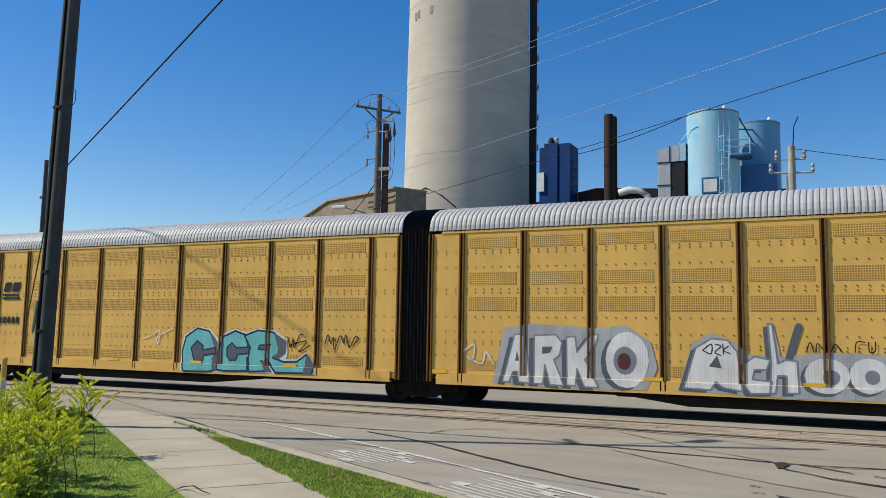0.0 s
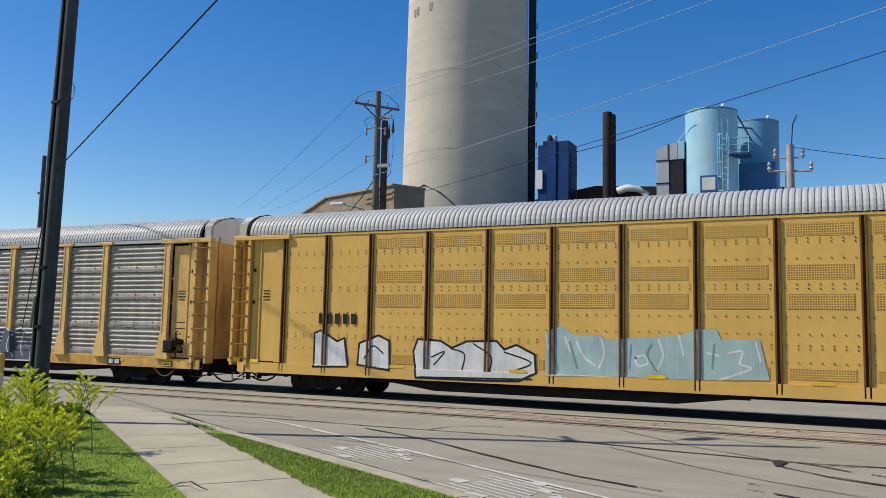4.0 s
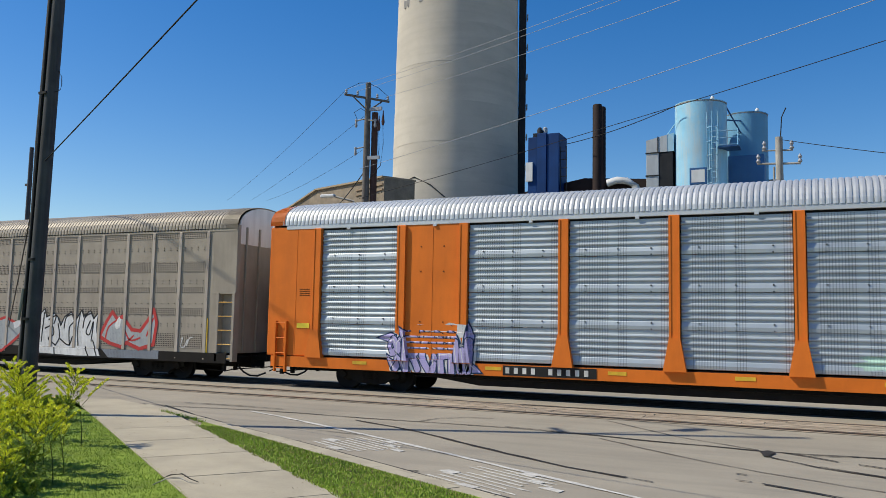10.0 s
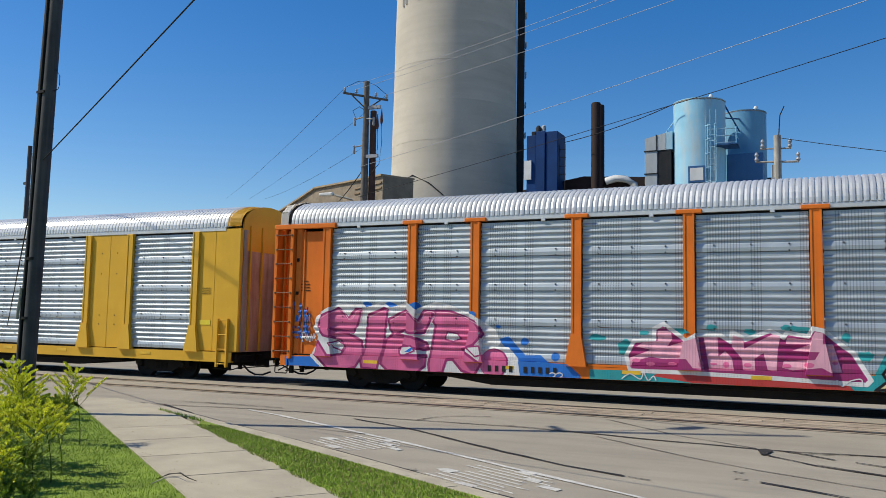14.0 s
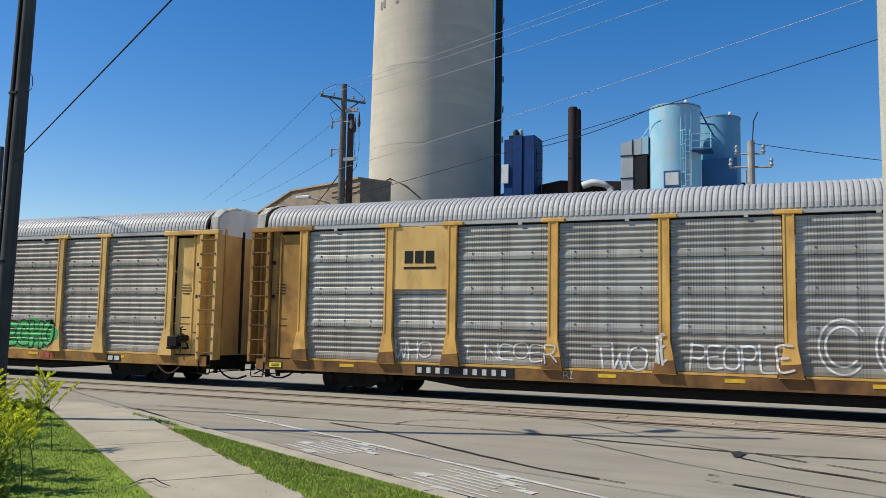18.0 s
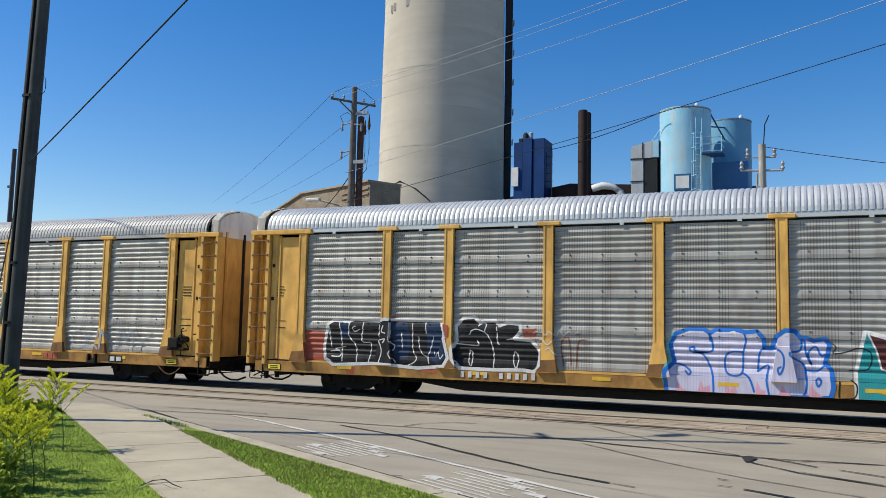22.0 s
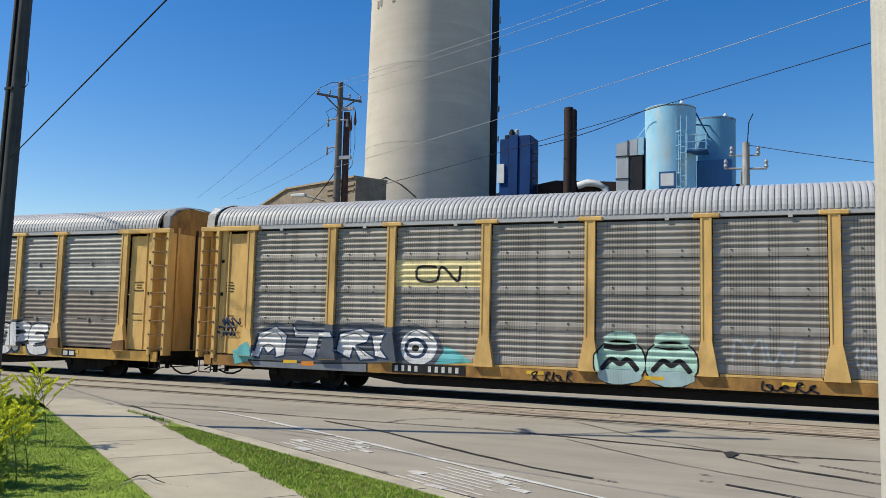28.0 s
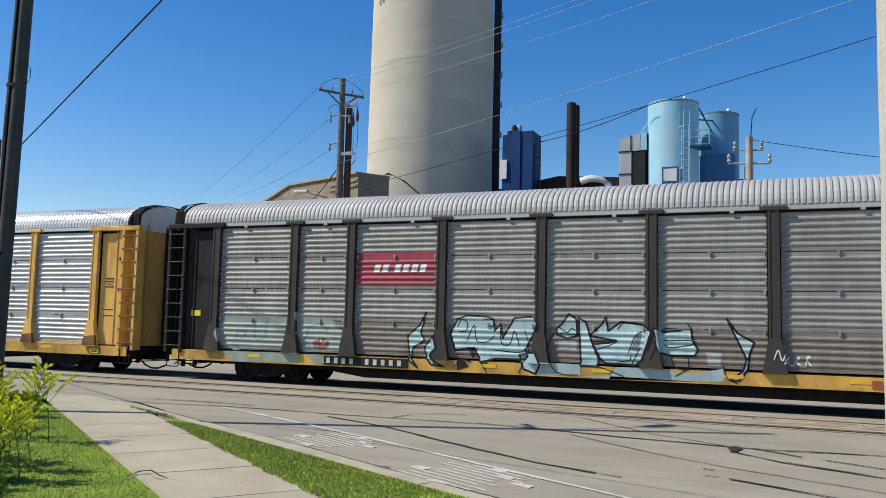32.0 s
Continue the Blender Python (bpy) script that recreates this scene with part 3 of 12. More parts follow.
LAPS = [(0.0, 0.0), (0.07, 0.004)] + [p for i in range(5) for p in ((0.085 + i * 0.152, 0.0), (0.125 + i * 0.152, 0.022), (0.155 + i * 0.152, 0.026), (0.195 + i * 0.152, 0.002))] + [(SHEET_H - 0.10, 0.0), (SHEET_H - 0.022, 0.004)]


def sheet_mesh(w, style):
    def make():
        prof = RIBS if style == "ribs" else LAPS
        front = [(-1.42 - d, z) for z, d in prof]
        bm = prism_bm(front + [(-1.39, front[-1][1]), (-1.39, 0.0)], -w / 2, w / 2)
        return bm
    return cached(("sheet", round(w, 3), style), make)


def clips_mesh(w, rows):
    """Hooked clips over the seams between sheets, in the middle and at both posts."""
    def make():
        bm = bmesh.new()
        for z in rows:
            for x in (-0.03, w / 2 - 0.05, -w / 2 + 0.05):
                add_box(bm, x - 0.02, x + 0.02, -1.475, -1.42, z - 0.10, z + 0.03, bevel=0.006)
                add_box(bm, x - 0.045, x + 0.045, -1.47, -1.42, z - 0.02, z + 0.01)
            for k in range(3):
                for sx in (-1, 1):
                    x = sx * (w / 2 - 0.03)
                    add_box(bm, x - 0.03, x + 0.03, -1.475, -1.42, z + 0.2 + 0.2 * k, z + 0.24 + 0.2 * k)
        return bm
    return cached(("clips", round(w, 3), tuple(rows)), make)


def bolts_mesh(w, rows, step=0.75, r=0.016):
    def make():
        bm = bmesh.new()
        n = max(2, int(w / step))
        for z in rows:
            for i in range(n):
                x = -w / 2 + w * (i + 0.5) / n
                add_box(bm, x - r, x + r, -1.466, -1.42, z - r, z + r)
        return bm
    return cached(("bolts", round(w, 3), tuple(rows), step), make)


def post_mesh(w=0.26, flare=True):
    def make():
        bm = bmesh.new()
        add_box(bm, -w / 2, w / 2, -1.52, -1.40, 1.6 if flare else 0.9, 4.72, bevel=0.012)
        add_box(bm, -w / 2 - 0.0, -w / 2 + 0.05, -1.535, -1.515, 1.6, 4.70)
        add_box(bm, w / 2 - 0.05, w / 2, -1.535, -1.515, 1.6, 4.70)
        if flare:
            a = [(-w / 2, 1.72), (w / 2, 1.72), (w / 2 + 0.15, 0.9), (-w / 2 - 0.15, 0.9)]
            lo = [bm.verts.new((x, -1.56 if z > 1 else -1.60, z)) for x, z in a]
            hi = [bm.verts.new((x, -1.40, z)) for x, z in a]
            bm.faces.new(lo[::-1])
            bm.faces.new(hi)
            for i in range(4):
                bm.faces.new((lo[i], lo[(i + 1) % 4], hi[(i + 1) % 4], hi[i]))
            bmesh.ops.recalc_face_normals(bm, faces=bm.faces[:])
        return bm
    return cached(("post", w, flare), make)


def foot_mesh():
    """Thin worn plate over the lowest part of a post's flared foot."""
    bm = bmesh.new()
    lo = [bm.verts.new((x, y, z)) for x, y, z in ((-0.222, -1.590, 1.20), (0.222, -1.590, 1.24), (0.278, -1.604, 0.915), (-0.278, -1.604, 0.915))]
    hi = [bm.verts.new((v.co.x, -1.5, v.co.z)) for v in lo]
    bm.faces.new(lo[::-1])
    for i in range(4):
        bm.faces.new((lo[i], lo[(i + 1) % 4], hi[(i + 1) % 4], hi[i]))
    bmesh.ops.recalc_face_normals(bm, faces=bm.faces[:])
    return bm


def cap_mesh(l=0.62):
    return cached(("post_cap", l), lambda: box_bm(-l / 2, l / 2, -1.55, -1.40, 4.70, 4.80, bevel=0.012))


ROOF_PROFILE = [(-1.48, 4.84), (-1.475, 4.97), (-1.43, 5.12), (-1.32, 5.27), (-1.14, 5.40), (-0.85, 5.52), (-0.45, 5.61), (0.0, 5.64)]
ROOF_PROFILE = ROOF_PROFILE + [(-y, z) for y, z in reversed(ROOF_PROFILE[:-1])]


def roof_mesh(x0, x1, step=0.141):
    def make():
        bm = bmesh.new()
        n = max(1, round((x1 - x0) / step))
        s = (x1 - x0) / n
        cuts = []
        for i in range(n):
            x = x0 + i * s
            cuts += [(x, -0.026), (x + s * 0.12, -0.026), (x + s * 0.20, 0.006), (x + s * 0.56, 0.013), (x + s * 0.93, 0.006)]
        cuts.append((x1, -0.03))
        rows = []
        for x, d in cuts:
            row = []
            for y, z in ROOF_PROFILE:
                nx, nz = y / 1.5, (z - 4.3) / 1.4
                l = math.hypot(nx, nz)
                row.append(bm.verts.new((x, y + d * nx / l, z + d * nz / l)))
            rows.append(row)
        for r0, r1 in zip(rows, rows[1:]):
            for i in range(len(ROOF_PROFILE) - 1):
                f = bm.faces.new((r0[i], r1[i], r1[i + 1], r0[i + 1]))
        return bm
    return cached(("roof", round(x0, 2), round(x1, 2)), make)


def roof_end_mesh(x0, x1, drop=0.0, grow=0.0):
    """A smooth stretch of roof skin; drop lowers it towards x1."""
    def make():
        bm = bmesh.new()
        rows = []
        for x, d, g in ((x0, 0.0, 0.012), (x1, drop, grow)):
            rows.append([bm.verts.new((x, y * (1 + g / 1.5), z - d * max(0, (z - 4.8)) + g)) for y, z in ROOF_PROFILE])
        for i in range(len(ROOF_PROFILE) - 1):
            bm.faces.new((rows[0][i], rows[1][i], rows[1][i + 1], rows[0][i + 1]))
        bmesh.ops.solidify(bm, geom=bm.faces[:], thickness=0.03)
        return bm
    return cached(("roof_end", round(x0, 2), round(x1, 2), drop, grow), make)


def end_wall_mesh(x, z0, z1, half=1.34):
    """The car's end, cut out between two heights; it follows the roof's curve."""
    def make():
        pts = []
        arch = [(y * half / 1.48, min(z - 0.03, z1)) for y, z in ROOF_PROFILE if z - 0.03 > z0]
        pts = [(-half, z0)] + arch + [(half, z0)]
        if z1 < 4.7:
            pts = [(-half, z0), (-half, z1), (half, z1), (half, z0)]
        return prism_bm(pts, x - 0.05, x)
    return cached(("end_wall", round(x, 2), z0, z1), make)


def rungs(root, w, z0, z1, n, colour, loc, turn, r=0.016):
    """Round rungs, one by one, at the outer edge of a ladder."""
    me = cached(("rung", round(w, 3), r), lambda: tube_bm([(-w / 2, -1.54, 0), (w / 2, -1.54, 0)], r, 6))
    for i in range(n):
        part("rung", me, colour, root, loc=(loc[0], loc[1], z0 + (z1 - z0) * i / (n - 1)), rz=turn)


def wheelset_mesh():
    def make():
        bm = bmesh.new()
        prof = [(0.07, -1.02), (0.07, -0.80), (0.16, -0.79), (0.20, -0.75), (0.37, -0.775), (0.42, -0.81), (0.42, -0.72), (0.45, -0.70), (0.45, -0.675), (0.36, -0.68), (0.19, -0.70), (0.14, -0.68), (0.085, -0.66)]
        prof = prof + [(r, -y) for r, y in reversed(prof)]
        src = lathe_bm(prof, 28, "y")
        return src
    return cached(("wheelset",), make)


def side_frame_mesh():
    def make():
        pts = [(-1.15, 0.40), (-1.12, 0.56), (-0.86, 0.60), (-0.62, 0.56), (-0.45, 0.66), (0.45, 0.66), (0.62, 0.56), (0.86, 0.60), (1.12, 0.56), (1.15, 0.40), (0.72, 0.36), (0.42, 0.19), (-0.42, 0.19), (-0.72, 0.36)]
        return outline_bm(pts, -1.03, -0.90)
    return cached(("side_frame",), make)


def spring_mesh():
    def make():
        bm = bmesh.new()
        for x in (-0.2, 0.0, 0.2):
            add_tube(bm, [(x + 0.07 * math.cos(a * 1.05), -1.0 + 0.07 * math.sin(a * 1.05), 0.26 + 0.25 * a / 24) for a in range(25)], 0.014, 5)
        return bm
    return cached(("springs",), make)


WHEELS = []


def truck(root, u):
    body = part("truck", cached(("bolster",), lambda: box_bm(-0.22, 0.22, -0.95, 0.95, 0.28, 0.66, bevel=0.03)), steel_dark, root, "grimy black cast bogie", (u, 0, 0.0))
    for rz in (0, math.pi):
        part("side_frame", side_frame_mesh(), steel_dark, body, rz=rz)
        part("spring", spring_mesh(), steel_dark, body, rz=rz)
        for sx in (-0.88, 0.88):
            part("bearing_cap", cached(("bearing",), lambda: lathe_bm([(0.09, -1.10), (0.11, -1.06), (0.11, -0.98)], 12, "y")), steel_dark, body, loc=(sx, 0, 0.43), rz=rz)
    for sx in (-0.88, 0.88):
        w = part("wheelset", wheelset_mesh(), wheel_steel, body, "pair of steel wheels on one axle", (sx, 0, 0.42))
        WHEELS.append((w, root, sx))
    return body


def hose_mesh(s):
    return cached(("hose", s), lambda: tube_bm([(0, -0.35, 0.62), (0.14, -0.42, 0.46), (0.36, -0.44, 0.30), (0.60, -0.42, 0.20), (0.86, -0.38, 0.20), (1.12, -0.33, 0.30)], 0.03, 7))


def underframe(root, half, sill, z0=0.60, trucks=None, span=None):
    lo, hi = span or (-half, half)
    part("side_sill", cached(("sill", lo, hi, z0), lambda: prism_bm([(-1.50, z0), (-1.50, 0.91), (-1.36, 0.91), (-1.36, 0.86), (-1.46, 0.86), (-1.46, z0 + 0.03), (-1.36, z0 + 0.03), (-1.36, z0)], lo + 0.3, hi - 0.3)), sill, root, "painted steel side sill with dirt and rust")
    part("side_sill", cached(("sill", -hi, -lo, z0), lambda: prism_bm([(-1.50, z0), (-1.50, 0.91), (-1.36, 0.91), (-1.36, 0.86), (-1.46, 0.86), (-1.46, z0 + 0.03), (-1.36, z0 + 0.03), (-1.36, z0)], -hi + 0.3, -lo - 0.3)), sill, root, "painted steel side sill with dirt and rust", rz=math.pi)
    part("floor", cached(("deck", lo, hi), lambda: box_bm(lo + 0.3, hi - 0.3, -1.44, 1.44, 0.86, 0.93)), steel_dark, root)
    part("centre_sill", cached(("centre_sill", lo, hi), lambda: prism_bm([(-0.35, 0.45), (0.35, 0.45), (0.35, 0.86), (-0.35, 0.86)], lo + 0.2, hi - 0.2)), steel_dark, root)
    for u in (trucks if trucks is not None else (-half + 3.5, half - 3.5)):
        truck(root, u)
    belly = [(lo + 4.9, 0.86), (lo + 4.9, 0.58), (lo + 7.0, 0.31), (hi - 7.0, 0.31), (hi - 4.9, 0.58), (hi - 4.9, 0.86)]
    part("belly_sill", cached(("belly", lo, hi), lambda: outline_bm(belly, -1.25, 1.25)), steel_dark, root, "black fish-bellied underframe")
    for i in range(6):
        u = -half + 6.2 + i * (2 * half - 12.4) / 5
        part("cross_member", cached(("cross",), lambda: box_bm(-0.09, 0.09, -1.40, 1.40, 0.56, 0.86)), steel_dark, root, loc=(u, 0, 0))
    part("brake_rod", cached(("rod", half), lambda: tube_bm([(-half + 5, -1.32, 0.5), (half - 5, -1.32, 0.5)], 0.018, 6)), steel_dark, root)


def coupling(root, half, side):
    rz = 0 if side > 0 else math.pi
    s = 1 if side > 0 else -1
    def make():
        bm = bmesh.new()
        add_box(bm, 0, 0.62, -0.13, 0.13, 0.62, 0.84, bevel=0.02)
        add_box(bm, 0.58, 0.98, -0.2, 0.16, 0.60, 0.90, bevel=0.05)
        add_tube(bm, [(0.75, -0.16, 0.9), (0.55, -0.6, 0.78), (0.2, -1.25, 0.74), (0.1, -1.4, 0.55)], 0.016, 6)
        add_tube(bm, [(0.1, 0.3, 0.8), (0.5, 0.34, 0.5), (0.95, 0.32, 0.3)], 0.022, 6)
        return bm
    part("coupler", cached(("coupler",), make), steel_dark, root, "dark rusty knuckle coupler", (s * (half - 0.1), 0, 0.06), rz)
    part("air_hose", hose_mesh(1), rubber, root, "black air brake hose", (s * (half - 0.25), -0.35 if s > 0 else 0.1, 0.02), rz)
    def gear():
        bm = bmesh.new()
        add_box(bm, -0.9, 0.0, -1.3, 1.3, 0.60, 0.88, bevel=0.02)
        for y in (-1.25, -0.7, 0.7, 1.25):
            add_box(bm, -0.35, -0.25, y - 0.05, y + 0.05, 0.36, 0.62)
        add_tube(bm, [(-0.05, -1.2, 0.42), (-0.05, 1.2, 0.42)], 0.018, 6)
        add_tube(bm, [(-0.9, -1.32, 0.40), (-0.2, -1.32, 0.36), (0.0, -1.2, 0.42)], 0.018, 6)
        return bm
    part("end_sill", cached(("end_sill",), gear), steel_dark, root, loc=(s * half, 0, 0), rz=rz)


def brake_gear(root, u, colour):
    """Hand brake with its gear box, small wheel, levers and slack chain on the near side."""
    iron = colour if colour is cream_white else steel_dark

    def wheel():
        bm = bmesh.new()
        ring = [(0.28 + 0.15 * math.cos(a * 0.5236), -1.64, 1.45 + 0.15 * math.sin(a * 0.5236)) for a in range(13)]
        add_tube(bm, ring, 0.016, 6, caps=False)
        for a in range(5):
            add_tube(bm, [(0.28, -1.64, 1.45), (0.28 + 0.15 * math.cos(a * 1.2566), -1.64, 1.45 + 0.15 * math.sin(a * 1.2566))], 0.012, 5)
        return bm

    def levers():
        bm = bmesh.new()
        add_tube(bm, [(0.24, -1.60, 1.50), (0.22, -1.61, 1.76), (0.30, -1.61, 1.80)], 0.026, 6)
        add_tube(bm, [(0.22, -1.61, 1.70), (0.42, -1.61, 1.72)], 0.016, 6)
        add_tube(bm, [(0.33, -1.58, 1.40), (0.46, -1.57, 1.26), (0.50, -1.55, 1.12)], 0.024, 6)
        add_tube(bm, [(0.20, -1.56, 1.36), (0.18, -1.55, 0.92)], 0.018, 6)
        return bm
    part("brake_housing", cached(("brake_box",), lambda: box_bm(-0.30, 0.10, -1.64, -1.42, 1.18, 1.50, bevel=0.025)), iron, root, "steel brake gear box", (u, 0, 0))
    part("brake_bracket", cached(("brake_bracket",), lambda: box_bm(-0.34, 0.34, -1.60, -1.40, 1.10, 1.17, bevel=0.01)), iron, root, loc=(u, 0, 0))
    part("brake_drum", cached(("brake_drum",), lambda: tube_bm([(0.28, -1.62, 1.45), (0.28, -1.40, 1.45)], 0.10, 12)), iron, root, "round brake gear drum", (u, 0, 0))
    part("brake_wheel", cached(("brake_wheel",), wheel), iron, root, "small hand brake wheel", (u, 0, 0))
    part("brake_lever", cached(("brake_lever",), levers), iron, root, loc=(u, 0, 0))
    part("brake_rod", cached(("brake_rod",), lambda: tube_bm([(0.62, -1.50, 1.62), (0.80, -1.50, 1.62)], 0.02, 6)), steel_dark, root, loc=(u, 0, 0))
    part("chain", cached(("chain",), lambda: tube_bm([(0.9 * i / 8 - 0.75, -1.50, 0.60 - 0.24 * math.sin(3.14 * i / 8) - 0.04 * i / 8) for i in range(9)], 0.018, 5)), rail_rust, root, "slack rusty brake chain", (u, 0, 0))


def notices(root, u, z, mats, seed):
    """Small stencilled notices on a door; plain bars."""
    rnd = random.Random(seed)
    for i in range(4):
        w = rnd.uniform(0.10, 0.2)
        part("stencil", box_bm(u - w, u + w, -1.415, -1.396, z - i * 0.09, z - i * 0.09 + 0.02), mats, root)


def rung_bolts():
    bm = bmesh.new()
    for i in range(9):
        z = 1.02 + 3.48 * i / 8
        add_box(bm, -0.028, 0.028, -1.578, -1.55, z - 0.028, z + 0.028, bevel=0.008)
    return bm


HOOD_PROFILE = [(-1.45, 4.82), (-1.41, 5.24), (-1.13, 5.49), (-0.5, 5.65), (0.0, 5.67), (0.5, 5.65), (1.13, 5.49), (1.41, 5.24), (1.45, 4.82)]


def hood_mesh(x0, x1):
    """Angular folded hood over the end of the roof, closed towards the next car."""
    def make():
        bm = bmesh.new()
        rows = [[bm.verts.new((x, y * k, z - d)) for y, z in HOOD_PROFILE] for x, k, d in ((x0, 1.0, 0.0), (x1 - 0.05, 1.0, 0.02), (x1, 0.97, 0.05))]
        for r0, r1 in zip(rows, rows[1:]):
            for i in range(len(HOOD_PROFILE) - 1):
                bm.faces.new((r0[i], r1[i], r1[i + 1], r0[i + 1]))
        bmesh.ops.solidify(bm, geom=bm.faces[:], thickness=0.02)
        return bm
    return cached(("hood", round(x0, 2), round(x1, 2)), make)


def cage_end(root, side, half, colour, hood, cap=None):
    """Open end with corner ladder, header beam, door panel and end doors."""
    s, rz = side, (0 if side > 0 else math.pi)
    for near in (1, -1):
        turn = 0 if near > 0 else math.pi
        c = lambda u: (u, 0, 0)
        part("header_beam", cached(("header",), lambda: box_bm(-1.08, 1.08, -1.56, -1.36, 4.68, 4.82, bevel=0.015)), colour, root, loc=c(s * (half - 1.06)), rz=turn)
        def panel():
            plan = [(-0.53, -1.20), (-0.50, -1.40), (0.22, -1.40), (0.26, -1.44), (0.42, -1.44), (0.42, -1.20)]
            bm = slab_bm(plan if near * s > 0 else [(-x, y) for x, y in plan], 0.95, 4.70)
            return bm
        part("door_panel", cached(("door_panel", near * s), panel), colour, root, "painted steel end panel with stencilled notices", c(s * (half - 1.15)), turn)
        part("recess_back", cached(("recess_back",), lambda: box_bm(-0.52, 0.52, -1.21, -1.18, 0.95, 4.70)), colour, root, loc=c(s * (half - 1.22)), rz=turn)
        part("door_rib", cached(("door_rib",), lambda: box_bm(-0.03, 0.03, -1.43, -1.39, 0.97, 4.66, bevel=0.012)), colour, root, loc=c(s * (half - 1.0)), rz=turn)
        part("corner_post", cached(("corner_post",), lambda: box_bm(-0.055, 0.055, -1.555, -1.20, 0.80, 4.68, bevel=0.012)), colour, root, loc=c(s * (half - 0.06)), rz=turn)
        part("ladder_stile", cached(("stile",), lambda: box_bm(-0.06, 0.06, -1.555, -1.20, 0.80, 4.68, bevel=0.012)), colour, root, loc=c(s * (half - 0.63)), rz=turn)
        part("ladder_back", cached(("ladder_back",), lambda: box_bm(-0.26, 0.26, -1.24, -1.20, 0.85, 4.66)), colour, root, loc=c(s * (half - 0.345)), rz=turn)
        for z in (2.75, 3.75):
            part("hinge", cached(("gap_hinge",), lambda: box_bm(-0.045, 0.045, -1.47, -1.37, -0.05, 0.05, bevel=0.01)), steel_dark, root, "small dark hinge block", (s * (half - 0.80), 0, z), turn)
        rungs(root, 0.56, 1.02, 4.5, 9, worn_rung, c(s * (half - 0.35)), turn, 0.013)
        for sx in (-0.27, 0.27):
            bolts = cached(("rung_bolts",), lambda: rung_bolts())
            part("bolt_strip", bolts, worn_rung, root, loc=c(s * (half - 0.35) + sx), rz=turn)["kind"] = "stuff"
        part("stirrup", cached(("stirrup",), lambda: tube_bm([(-0.22, -1.5, 0.82), (-0.22, -1.52, 0.40), (-0.19, -1.52, 0.37), (0.19, -1.52, 0.37), (0.22, -1.52, 0.40), (0.22, -1.5, 0.82)], 0.018, 6)), steel_dark, root, "dark bent stirrup step", c(s * (half - 0.36)), turn)
    part("end_door", end_wall_mesh(half - 0.22, 0.92, 4.72), colour, root, "steel end doors", rz=rz)
    part("end_hood", end_wall_mesh(half - 0.2, 4.72, 5.9), hood, root, "pale upper end panel above the doors", rz=rz)
    for y in (-0.9, 0.0, 0.9):
        part("door_bar", cached(("door_bar", half), lambda: box_bm(half - 0.235, half - 0.17, -0.045, 0.045, 0.95, 4.9)), colour if y else near_black, root, loc=(0, y * s, 0), rz=rz)
    part("roof_end", hood_mesh(half - 0.40, half - 0.08), cap or hood, root, "angular folded end piece of the roof", rz=rz)
    part("roof_seal", roof_end_mesh(half - 0.54, half - 0.45, 0.0, 0.03), rubber, root, "black rubber roof seal", rz=rz)


def plain_end(root, side, half, colour, roof, seam=12.5):
    """Flush painted corner with a short ladder at its foot."""
    s, rz = side, (0 if side > 0 else math.pi)
    for turn in (0, math.pi):
        part("corner_panel", cached(("corner_panel", half), lambda: box_bm(-(half - 11.78) / 2, (half - 11.78) / 2, -1.46, -1.32, 0.92, 4.80, bevel=0.03)), colour, root, "smooth painted corner panel", (s * (half + 11.78) / 2, 0, 0), turn)
        part("corner_seam", cached(("corner_seam",), lambda: box_bm(-0.012, 0.012, -1.466, -1.45, 0.95, 4.78)), colour, root, loc=(s * seam, 0, 0), rz=turn)
        for dx in (-0.19, 0.19):
            part("ladder_stile", cached(("short_stile",), lambda: box_bm(-0.025, 0.025, -1.56, -1.46, 0.45, 1.95)), colour, root, loc=(s * (half - 0.55) + dx, 0, 0), rz=turn)
        rungs(root, 0.38, 0.55, 1.9, 4, colour, (s * (half - 0.55), 0), turn, 0.014)
    part("end_door", end_wall_mesh(half - 0.02, 0.92, 4.1), end_rust if colour is orange else end_pale, root, "weathered steel end doors", rz=rz)
    for y in (-1.25, 1.25):
        part("corner_strip", cached(("corner_strip", half), lambda: box_bm(half + 0.003, half + 0.03, -0.09, 0.09, 0.95, 4.75)), worn_grey, root, "worn grey edge strip", (0, y * s, 0), rz)
    part("end_hood", end_wall_mesh(half, 4.1, 5.9), cream_white if colour is orange else colour, root, "painted upper end panel", rz=rz)
    part("roof_end", roof_end_mesh(half - 0.52, half, 0.06, 0.0), colour, root, "painted end piece of the roof", rz=rz)
    for y in (-1.0, -0.4, 0.4, 1.0):
        part("door_bar", cached(("door_bar_p", half), lambda: box_bm(half - 0.01, half + 0.05, -0.03, 0.03, 0.95, 4.9)), colour, root, loc=(0, y * s, 0), rz=rz)


POSTS = [-11.75, -8.93, -7.02, -4.2, -1.40, 1.42, 4.22, 7.02, 8.93, 11.75]


